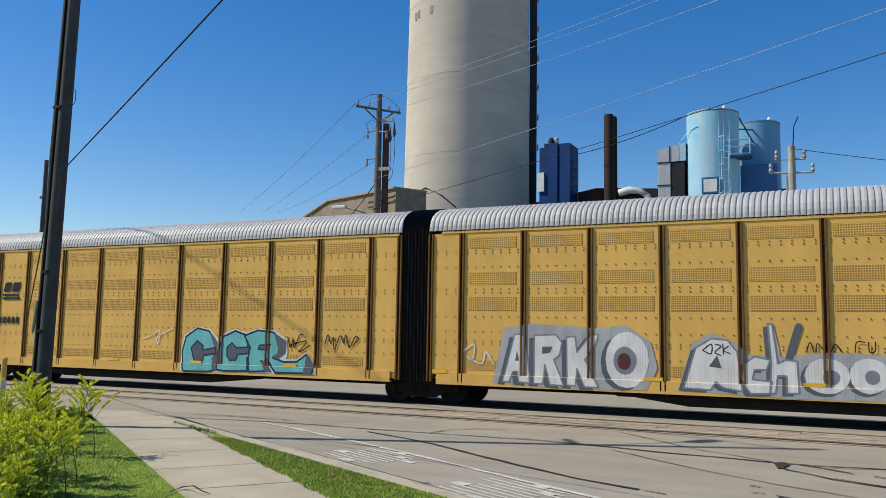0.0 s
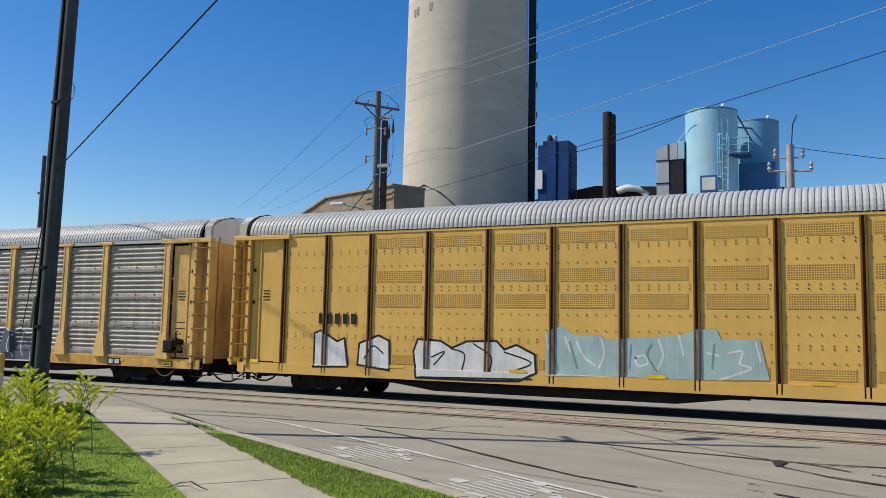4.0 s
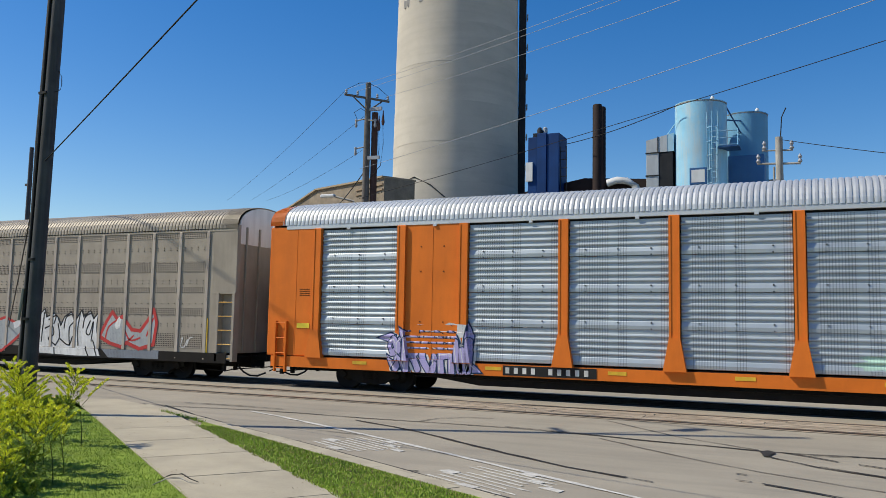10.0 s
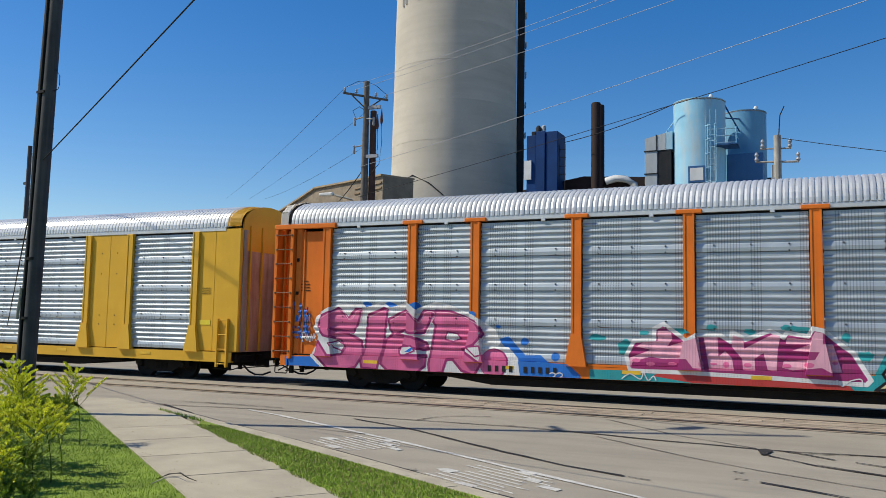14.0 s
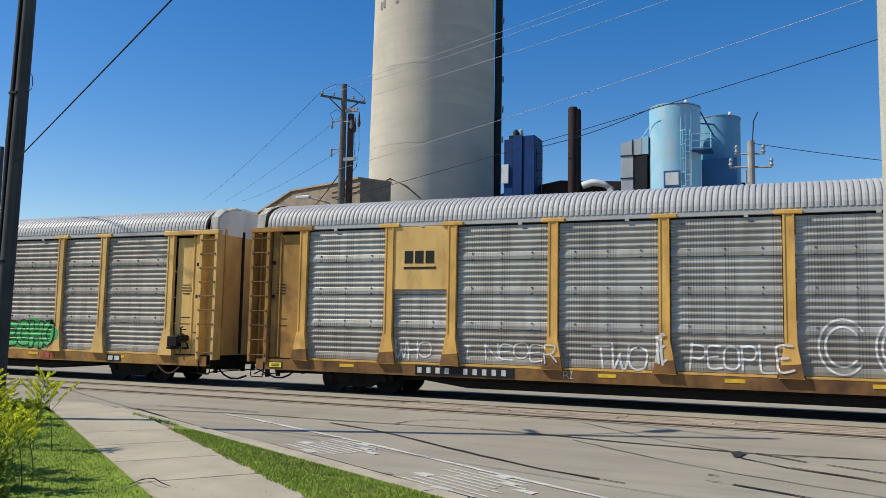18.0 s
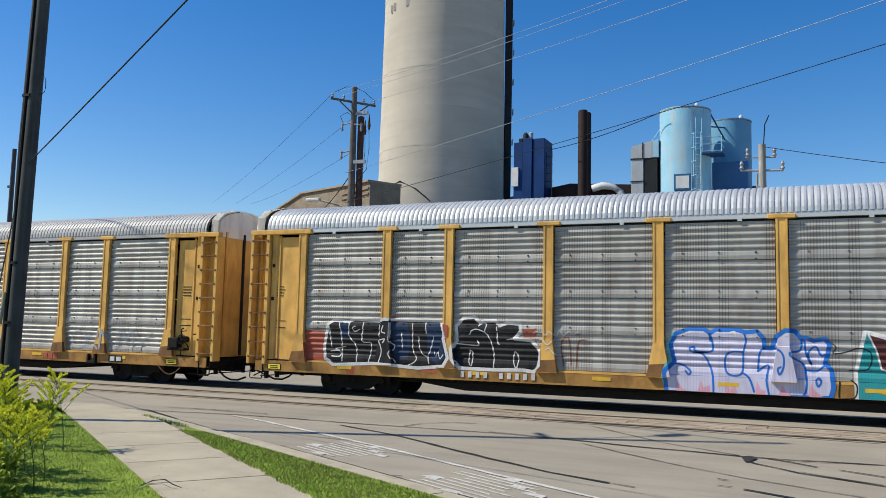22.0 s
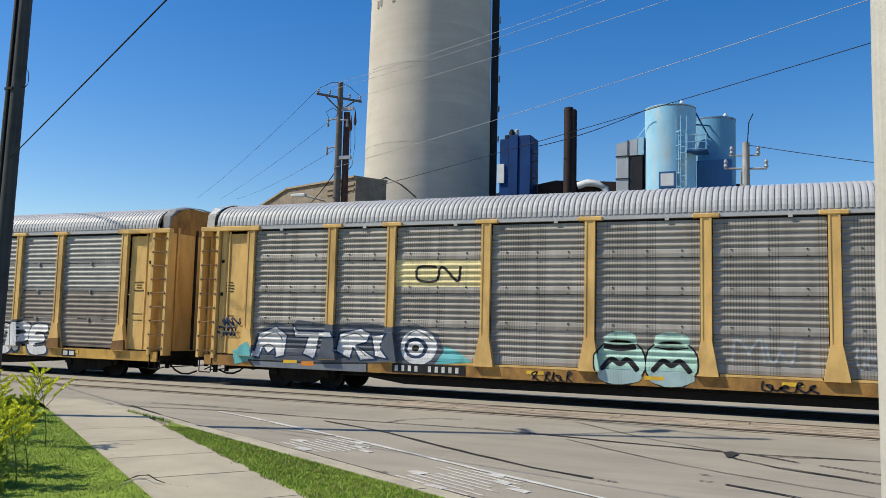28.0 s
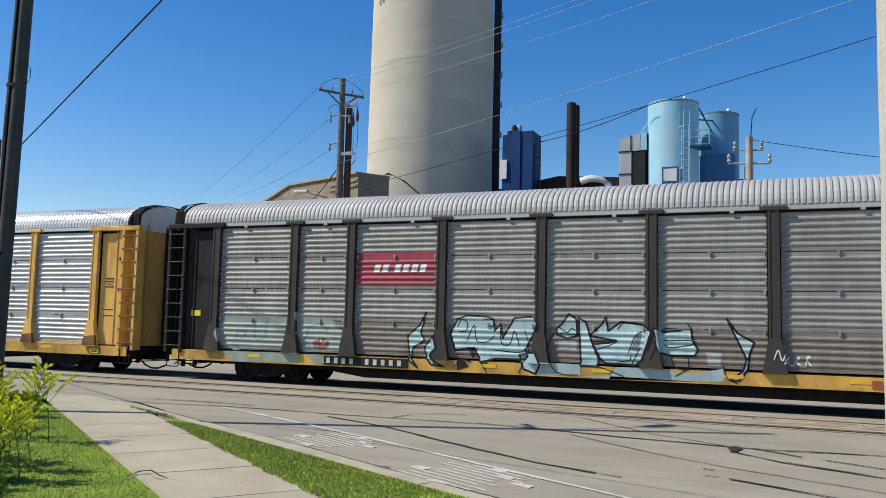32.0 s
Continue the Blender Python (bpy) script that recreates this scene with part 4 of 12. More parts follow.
def fill_bay(root, a, b, style, panel, turn, band=None, low=None, low_rows=1):
    """One bay of four stacked sheets between two posts."""
    w, c = b - a, (a + b) / 2
    for r in range(SHEETS):
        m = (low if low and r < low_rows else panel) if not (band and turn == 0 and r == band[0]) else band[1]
        part("sheet", sheet_mesh(w, style), m, root, loc=(c, 0, SHEET_Z0 + r * SHEET_H), rz=turn)
    if style == "laps":
        part("clip_strip", clips_mesh(w, tuple(round(SHEET_Z0 + SHEET_H * k, 3) for k in range(1, SHEETS))), worn_grey, root, "row of worn steel clips", (c, 0, 0), turn)["kind"] = "stuff"
        return
    part("bolt_strip", bolts_mesh(w, tuple(round(SHEET_Z0 + SHEET_H * k + d, 3) for k in range(1, SHEETS) for d in (0.02, 0.175))), steel_dark, root, "row of dark bolt heads", (c, 0, 0), turn)["kind"] = "stuff"


def sill_reflectors(root, us, z=0.80, w=0.46):
    me = cached(("reflector", w), lambda: box_bm(-w / 2, w / 2, -1.51, -1.49, -0.045, 0.045))
    for u in us:
        part("reflector", me, reflector_yellow, root, "yellow reflective patch", (u, 0, z))


def number_bars(root, u0, u1, z0, z1, ink, plate=None, gap_at=0.4, y=-1.512):
    """A row of character-sized plain bars, on a plate or straight on the sill."""
    if plate is not None:
        part("number_plate", box_bm(u0 - 0.08, u1 + 0.08, y + 0.0, y + 0.02, z0 - 0.05, z1 + 0.05), plate, root)
    n = 10
    for i in range(n):
        if i == 4:
            continue
        x = u0 + (u1 - u0) * i / n
        w = (u1 - u0) / n * 0.45
        part("character_bar", box_bm(x, x + w, y - 0.007, y + 0.001, z0, z1), ink, root)


def rack_car(label, post, sill, end, roof, panel, style="ribs", hood=None, ends="cage", brake=True, solid=None, half=13.6, seed=0, band=None, sill_rail=True, low=None, cap=None):
    root = empty("autorack_car", label, "rail car", "autorack train")
    underframe(root, half, sill)
    bays = list(zip(POSTS, POSTS[1:]))
    for turn in (0, math.pi):
        for a, b in bays:
            painted = solid is not None and any(abs((a + b) / 2 - q) < 0.1 for q in solid)
            if painted:
                def plain(w=b - a):
                    bm = box_bm(-w / 2 + 0.10, w / 2 - 0.10, -1.455, -1.37, 0.93, 4.72, bevel=0.01)
                    add_box(bm, -0.012, 0.012, -1.462, -1.45, 0.95, 4.7)
                    return bm
                part("solid_panel", cached(("solid", round(b - a, 3)), plain), post, root, "plain painted steel panel", ((a + b) / 2, 0, 0), turn)
                part("bolt_strip", bolts_mesh(b - a - 0.5, (1.7, 2.0, 3.4, 4.1)), steel_dark, root, loc=((a + b) / 2, 0, 0), rz=turn)["kind"] = "stuff"
            else:
                use = band if (band and turn == 0 and band[2][0] < (a + b) / 2 < band[2][1]) else None
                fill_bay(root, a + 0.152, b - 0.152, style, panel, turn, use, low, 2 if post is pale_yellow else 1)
                if sill_rail and turn == 0:
                    part("sill_rail", cached(("sill_rail", round(b - a, 3)), lambda w=b - a: box_bm(-w / 2 + 0.3, w / 2 - 0.3, -1.50, -1.40, 0.90, 0.965)), post, root, loc=((a + b) / 2, 0, 0))
        for p in POSTS:
            part("post", post_mesh(), post, root, "painted steel post with a flared foot", (p, 0, 0), turn)
            if (post is ttx_yellow or style == "laps" and post is pale_yellow) and turn == 0:
                part("post_foot", cached(("post_foot",), foot_mesh), sill_rust, root, "rust-stained foot of the post", (p, 0, 0))
            if abs(p) < 11 and ends == "cage":
                part("post_cap", cap_mesh(), post, root, loc=(p, 0, 0), rz=turn)
        part("top_rail", cached(("top_rail", half), lambda: box_bm(-half + 0.7, half - 0.7, -1.40, -1.30, 4.60, 4.80)), steel_dark, root, loc=(0, 0, 0), rz=turn)
        part("eave_plate", cached(("eave_plate", half), lambda: box_bm(-half + 0.7, half - 0.7, -1.475, -1.34, 4.715, 4.845, bevel=0.008)), roof, root, "flat steel plate under the roof's edge", rz=turn)
        for k in range(9):
            part("clip", cached(("eave_clip",), lambda: box_bm(-0.05, 0.05, -1.50, -1.46, 4.66, 4.73)), roof, root, loc=(-11.2 + 2.8 * k + 0.5, 0, 0), rz=turn)
    part("roof", roof_mesh(-half + 0.5, half - 0.5), roof, root, "curved corrugated steel roof with cross ribs")
    for s in (-1, 1):
        if ends == "cage":
            cage_end(root, s, half, end, hood or white_door, cap)
        else:
            plain_end(root, s, half - 0.1, end, roof)
        coupling(root, half - 0.25, s)
    if brake:
        brake_gear(root, 12.15, end)
    if ends == "cage":
        for u in (-12.55, 12.35):
            notices(root, u, 3.1, steel_dark, seed)
            if end is near_black:
                part("warning_label", box_bm(u - 0.22, u + 0.22, -1.415, -1.405, 1.95, 2.12), label_yellow, root, "yellow warning label")
            elif end is not cream_white:
                part("stencil_frame", box_bm(u - 0.22, u + 0.22, -1.408, -1.402, 1.88, 1.90), steel_dark, root)
                part("stencil_frame", box_bm(u - 0.22, u + 0.22, -1.408, -1.402, 2.08, 2.10), steel_dark, root)
    else:
        for u in (-12.2, 12.2):
            part("warning_label", box_bm(u - 0.22, u + 0.22, -1.472, -1.465, 1.75, 1.90), label_yellow, root, "yellow warning label")
            for i in range(4):
                part("stencil", box_bm(u - 0.16, u + 0.2, -1.468, -1.461, 2.9 - i * 0.06, 2.915 - i * 0.06), steel_dark, root)
    sill_reflectors(root, (-10.2, -6.1, -2.8, 0.2, 3.3, 6.0, 9.8))
    return root


def screen_car(label, half, posts, skin, screen, groove, sill, roof, bands, ends, groove_w=0.085, solid_bays=(), seed=0, trucks=None, rail_z=0.62, span=None):
    """A rack car sheathed in flat sheets with punched screen bands between narrow posts."""
    root = empty("autorack_car", label, "rail car", "autorack train")
    underframe(root, half, sill, z0=rail_z, trucks=trucks, span=span)
    lo, hi = span or (-half, half)
    edge = sorted(posts)
    inset = 0.09 if groove_w < 0.07 else 0.16
    for turn in (0, math.pi):
        for a, b in zip(edge, edge[1:]):
            w, c = b - a - groove_w, (a + b) / 2
            part("side_sheet", cached(("flat_sheet", round(w, 3), rail_z), lambda: box_bm(-w / 2, w / 2, -1.45, -1.40, 0.86, 4.76, bevel=0.012)), skin, root, "flat painted steel side sheet", (c, 0, 0), turn)
            if not any(abs(c - q) < 0.3 for q in solid_bays):
                for z0, z1 in bands:
                    part("screen", cached(("screen", round(w, 3), z0, z1), lambda: box_bm(-w / 2 + inset, w / 2 - inset, -1.458, -1.44, z0, z1)), screen, root, "punched steel screen", (c, 0, 0), turn)
            part("bolt_strip", bolts_mesh(w, (1.40, 1.72, 1.80, 2.05, 2.45, 3.1, 3.2, 3.80, 4.18, 4.26), 0.24, 0.011), steel_dark, root, "rows of bolt heads", (c, 0, 0), turn)["kind"] = "stuff"
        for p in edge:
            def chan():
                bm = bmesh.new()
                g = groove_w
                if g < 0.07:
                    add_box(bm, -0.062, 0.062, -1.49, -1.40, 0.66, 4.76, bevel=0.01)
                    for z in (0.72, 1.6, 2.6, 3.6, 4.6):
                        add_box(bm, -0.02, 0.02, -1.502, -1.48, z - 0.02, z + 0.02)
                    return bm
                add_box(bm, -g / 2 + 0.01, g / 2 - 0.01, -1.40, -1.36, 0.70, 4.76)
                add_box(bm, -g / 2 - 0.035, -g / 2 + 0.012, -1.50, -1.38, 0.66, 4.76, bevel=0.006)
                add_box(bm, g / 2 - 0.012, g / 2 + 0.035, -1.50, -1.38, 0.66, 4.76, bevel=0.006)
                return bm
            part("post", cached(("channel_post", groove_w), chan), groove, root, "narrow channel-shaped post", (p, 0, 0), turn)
        part("lower_rail", cached(("lower_rail", lo, hi, turn > 0), lambda: box_bm(*((lo + 0.4, hi - 0.1) if turn == 0 else (-hi + 0.1, -lo - 0.4)), -1.47, -1.40, 0.70, 0.86)), ttx_rusty if skin is rack_yellow else skin, root, "dirty lower rail", rz=turn)
        part("top_rail", cached(("top_rail_s", lo, hi, turn > 0), lambda: box_bm(*((lo + 0.4, hi - 0.1) if turn == 0 else (-hi + 0.1, -lo - 0.4)), -1.47, -1.36, 4.755, 4.82)), skin, root, rz=turn)
    part("roof", roof_mesh(lo + (0.0 if ends[0] == "none" else 0.55), hi - (0.0 if ends[1] == "none" else 0.5)), roof, root, "curved corrugated steel roof with cross ribs")
    for s in (-1, 1):
        kind = ends[0 if s < 0 else 1]
        if kind == "cage":
            cage_end(root, s, half, skin, white_door)
            last = abs(edge[0] if s < 0 else edge[-1]) + groove_w / 2
            wide = half - 1.62 - last
            if wide > 0.03:
                for turn in (0, math.pi):
                    part("corner_sheet", cached(("corner_sheet", round(wide, 3)), lambda: box_bm(-wide / 2, wide / 2, -1.43, -1.385, 0.86, 4.76)), skin, root, loc=(s * (last + wide / 2), 0, 0), rz=turn)
            notices(root, s * (half - 1.25), 3.1, steel_dark, seed)
            part("warning_label", box_bm(s * (half - 0.95) - 0.16, s * (half - 0.95) + 0.16, -1.515, -1.505, 0.90, 1.0), label_yellow, root, "yellow warning label")
            coupling(root, half - 0.25, s)
        elif kind == "box":
            plain_box_end(root, s, half, skin)
            coupling(root, half - 0.25, s)
    return root


def plain_box_end(root, s, half, skin):
    rz = 0 if s > 0 else math.pi
    for turn in (0, math.pi):
        part("corner_panel", cached(("box_corner", half), lambda: box_bm(-0.48, 0.48, -1.46, -1.30, 2.75, 4.95, bevel=0.02)), skin, root, "flat painted corner panel", (s * (half - 0.52), 0, 0), turn)
        part("corner_post", cached(("box_post",), lambda: box_bm(-0.05, 0.05, -1.50, -1.25, 0.66, 2.8, bevel=0.01)), skin, root, loc=(s * (half - 0.1), 0, 0), rz=turn)
        part("ladder_stile", CACHE[("box_post",)], skin, root, loc=(s * (half - 0.72), 0, 0), rz=turn)
        part("ladder_back", cached(("box_back",), lambda: box_bm(-0.3, 0.3, -1.28, -1.25, 0.66, 2.76)), skin, root, loc=(s * (half - 0.42), 0, 0), rz=turn)
        rungs(root, 0.62, 0.75, 2.5, 5, ttx_yellow, (s * (half - 0.42), 0.06 if turn == 0 else -0.06), turn)
        part("edge_stripe", cached(("edge_stripe",), lambda: box_bm(-0.06, 0.06, -1.475, -1.455, 0.85, 2.0)), reflector_yellow, root, "yellow reflective edge stripe", (s * (half - 1.15), 0, 0), turn)
    for turn in (0, math.pi):
        part("corner_sheet", cached(("box_corner_sheet",), lambda: box_bm(-0.20, 0.20, -1.452, -1.40, 0.86, 4.76)), skin, root, loc=(s * (half - 0.95), 0, 0), rz=turn)
    part("end_door", end_wall_mesh(half - 0.1, 0.92, 4.35), skin, root, "steel end doors", rz=rz)
    part("end_hood", end_wall_mesh(half - 0.08, 4.35, 5.9), white_door, root, "pale upper end panel", rz=rz)
    part("roof_end", roof_end_mesh(half - 0.7, half - 0.06, 0.0, 0.0), roof_tan, root, rz=rz)
    for y in (-1.0, -0.35, 0.35, 1.0):
        part("door_bar", cached(("door_bar_b", half), lambda: box_bm(half - 0.09, half - 0.03, -0.03, 0.03, 0.95, 4.9)), skin, root, loc=(0, y * s, 0), rz=rz)


def bellows(root, u):
    """Black pleated joint between the two halves of an articulated car."""
    def make():
        bm = bmesh.new()
        prof = [(-1.40, 0.62)] + [(y * 0.96, z - 0.02) for y, z in ROOF_PROFILE] + [(1.40, 0.62)]
        rows = []
        n = 9
        for i in range(2 * n + 1):
            x = -0.5 + i / (2 * n)
            g = 0.05 if i % 2 else -0.03
            rows.append([bm.verts.new((x, y * (1 + g / 1.4), z + (g if z > 4.6 else 0))) for y, z in prof])
        for r0, r1 in zip(rows, rows[1:]):
            for i in range(len(prof) - 1):
                bm.faces.new((r0[i], r1[i], r1[i + 1], r0[i + 1]))
        return bm
    part("bellows", cached(("bellows",), make), rubber, root, "black pleated rubber bellows", (u, 0, 0))


YELLOW_BANDS = ((4.32, 4.62), (3.32, 3.66), (2.62, 2.98), (1.02, 1.28))
TAUPE_BANDS = ((4.56, 4.71), (3.46, 3.79), (2.80, 2.97), (2.08, 2.30), (1.03, 1.49))
UNIT = 10.15
UNIT_POSTS = [-8.2, -6.68, -5.16, -3.31, -1.49, 0.33, 2.15, 3.97, 5.79, 7.6, 9.4, 10.35]
MIRROR_POSTS = [-p for p in UNIT_POSTS]

CARS = []


def place(root, offset):
    root.location = (offset, RACK_Y, 0.0)
    CARS.append((root, offset))
    return root


yellow_art = "yellow articulated autorack half with punched screens and spray-painted letters"
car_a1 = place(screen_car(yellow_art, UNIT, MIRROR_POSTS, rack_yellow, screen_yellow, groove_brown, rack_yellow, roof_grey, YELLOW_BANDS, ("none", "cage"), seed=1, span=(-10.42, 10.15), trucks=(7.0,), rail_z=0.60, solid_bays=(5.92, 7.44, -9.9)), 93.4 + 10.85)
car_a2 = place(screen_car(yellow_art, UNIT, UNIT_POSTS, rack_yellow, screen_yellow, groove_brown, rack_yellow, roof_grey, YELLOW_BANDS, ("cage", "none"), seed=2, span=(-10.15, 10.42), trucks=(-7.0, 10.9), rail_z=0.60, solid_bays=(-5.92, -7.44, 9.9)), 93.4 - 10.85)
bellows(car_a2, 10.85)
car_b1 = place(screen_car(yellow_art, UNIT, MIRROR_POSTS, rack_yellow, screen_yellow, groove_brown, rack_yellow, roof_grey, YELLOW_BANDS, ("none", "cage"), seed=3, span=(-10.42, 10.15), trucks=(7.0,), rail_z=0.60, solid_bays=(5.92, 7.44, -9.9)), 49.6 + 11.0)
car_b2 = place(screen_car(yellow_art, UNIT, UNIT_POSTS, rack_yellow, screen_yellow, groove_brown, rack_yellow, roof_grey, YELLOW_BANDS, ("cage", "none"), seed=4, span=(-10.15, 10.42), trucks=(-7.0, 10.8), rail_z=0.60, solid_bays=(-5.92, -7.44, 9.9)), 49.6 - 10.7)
bellows(car_b2, 10.75)


def slot(n):
    return PITCH / 2 - n * PITCH


car_0 = place(rack_car("autorack car with dusty grey panels, yellow posts and a shield emblem", pale_yellow, sill_yellow, pale_yellow, roof_grey, panel_brown, seed=10), slot(0))
car_1 = place(rack_car("autorack car with silver panels and off-white posts and sill", cream_white, cream_white, cream_white, roof_bright, panel_silver, hood=ttx_rusty, seed=11), slot(1))
car_2 = place(rack_car("orange autorack car with silver panels and plain orange panels", orange, orange, orange, roof_bright, panel_silver, ends="plain", solid=(-7.975, 7.975), seed=12, sill_rail=False), slot(2))
car_3 = place(screen_car("taupe autorack car with many narrow bays and punched screens", 13.75, [-12.55 + 1.141 * i for i in range(23)], taupe, screen_taupe, post_taupe, steel_dark, roof_tan, TAUPE_BANDS, ("box", "box"), groove_w=0.06, seed=13, rail_z=0.60), slot(3))
car_4 = place(rack_car("autorack car with silver panels and orange posts covered in graffiti", orange, orange, orange, roof_bright, panel_silver, seed=14), slot(4))
car_5 = place(rack_car("yellow autorack car with silver panels and plain yellow panels", ns_yellow, ns_yellow, ns_yellow, roof_bright, panel_silver, ends="plain", solid=(-7.975, 7.975), seed=15, brake=False, sill_rail=False), slot(5))
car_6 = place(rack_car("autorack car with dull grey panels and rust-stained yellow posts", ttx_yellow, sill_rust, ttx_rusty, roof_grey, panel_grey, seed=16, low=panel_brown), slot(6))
car_7 = place(rack_car("autorack car with dusty panels, pale yellow posts and a shield emblem", pale_yellow, ttx_rusty, pale_yellow, roof_grey, panel_brown, seed=17), slot(7))
car_8 = place(rack_car("autorack car with silver panels, yellow posts and spray-painted letters", ttx_yellow, ttx_rusty, ttx_yellow, roof_bright, panel_grey, seed=18), slot(8))
car_9 = place(rack_car("autorack car with a painted mural along its dusty grey panels", ttx_yellow, ttx_rusty, ttx_yellow, roof_grey, panel_grey, seed=19), slot(9))
car_10 = place(rack_car("oxide red autorack car with old perforated panels and red roof", oxide, ttx_rusty, oxide, roof_red, panel_old, style="laps", seed=20), slot(10))
car_11 = place(rack_car("autorack car with dusty panels and pale yellow posts", pale_yellow, ttx_rusty, pale_yellow, roof_grey, panel_brown, seed=21, brake=False), slot(11))
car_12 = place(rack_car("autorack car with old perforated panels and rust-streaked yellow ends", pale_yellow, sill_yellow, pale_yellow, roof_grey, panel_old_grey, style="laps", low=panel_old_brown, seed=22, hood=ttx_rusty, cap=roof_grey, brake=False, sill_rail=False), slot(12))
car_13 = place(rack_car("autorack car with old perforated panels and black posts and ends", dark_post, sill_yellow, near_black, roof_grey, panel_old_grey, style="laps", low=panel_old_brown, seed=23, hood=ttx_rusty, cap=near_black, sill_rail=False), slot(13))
car_14 = place(rack_car("autorack car with perforated silver panels and yellow posts", ttx_yellow, sill_yellow, ttx_yellow, roof_bright, panel_old_silver, style="laps", cap=near_black, seed=24, brake=False), slot(14))


# ---- painted marks on the cars ----
from mathutils.geometry import tessellate_polygon


def paint(name, col, rough=0.5):
    return mat("spray_" + name, col, rough, 0, 0.12, 1.5, 30.0, 0.08, 0.45, tuple(c * 0.45 + 0.05 for c in col), (5, 5, 1.2), holes="columns", hole_ink=0.4)


INK = {
    "white": paint("white", (0.66, 0.66, 0.65)), "grey": paint("grey", (0.36, 0.38, 0.39)), "sea": paint("sea_green", (0.17, 0.30, 0.285)), "pine": paint("pine", (0.045, 0.095, 0.085)), "ash": paint("ash_grey", (0.20, 0.22, 0.25)), "slate": paint("slate", (0.095, 0.11, 0.135)), "shield": paint("shield_blue", (0.015, 0.085, 0.34)), "black": paint("black", (0.014, 0.014, 0.016)),
    "cyan": paint("cyan", (0.14, 0.46, 0.47)), "teal": paint("teal", (0.03, 0.30, 0.32)), "pale": paint("pale_blue", (0.36, 0.49, 0.49)),
    "green": paint("green", (0.06, 0.42, 0.11)), "deepgreen": paint("deep_green", (0.06, 0.26, 0.21)), "blue": paint("blue", (0.02, 0.16, 0.55)),
    "navy": paint("navy", (0.012, 0.035, 0.09)), "rust": paint("rust", (0.19, 0.085, 0.055)), "red": paint("red", (0.48, 0.05, 0.045)), "brick": paint("brick", (0.40, 0.10, 0.06)),
    "pink": paint("pink", (0.62, 0.13, 0.28)), "rose": paint("rose", (0.70, 0.36, 0.45)), "magenta": paint("magenta", (0.30, 0.03, 0.14)),
    "lilac": paint("lilac", (0.40, 0.36, 0.60)), "cream": paint("cream", (0.74, 0.64, 0.34)), "yellow": paint("yellow", (0.72, 0.50, 0.03)),
    "orange": paint("orange", (0.66, 0.24, 0.04)), "brown": paint("brown", (0.10, 0.03, 0.03)), "mint": paint("mint", (0.42, 0.62, 0.52)), "crimson": paint("faded_crimson", (0.36, 0.065, 0.095)), "worn_red": paint("worn_red", (0.27, 0.095, 0.075)), "mist": paint("mist_green", (0.30, 0.355, 0.325)), "frost": paint("frost_lilac", (0.58, 0.57, 0.72)), "ice": paint("ice_blue", (0.40, 0.55, 0.57)), "sage": paint("sage_green", (0.30, 0.37, 0.31)), "lime": paint("lime", (0.45, 0.50, 0.05)), "logo_red": paint("logo_red", (0.55, 0.03, 0.03)),
}
GLYPHS = {}


def glyph(ch, offset):
    """Flat outline of one letter of the built-in font, with its box without the offset."""
    if (ch, offset) in GLYPHS:
        return GLYPHS[(ch, offset)]
    cu = bpy.data.curves.new("letter", "FONT")
    cu.body, cu.offset, cu.fill_mode, cu.resolution_u = ch, offset, "FRONT", 3
    ob = bpy.data.objects.new("letter", cu)
    me = bpy.data.meshes.new_from_object(ob)
    vs, fs = [tuple(v.co[:2]) for v in me.vertices], [tuple(p.vertices) for p in me.polygons]
    bpy.data.objects.remove(ob)
    bpy.data.meshes.remove(me)
    bpy.data.curves.remove(cu)
    GLYPHS[(ch, offset)] = (vs, fs)
    return GLYPHS[(ch, offset)]


def glyph_box(ch):
    vs, _ = glyph(ch, 0.0)
    xs, ys = [v[0] for v in vs], [v[1] for v in vs]
    return min(xs), max(xs), min(ys), max(ys)


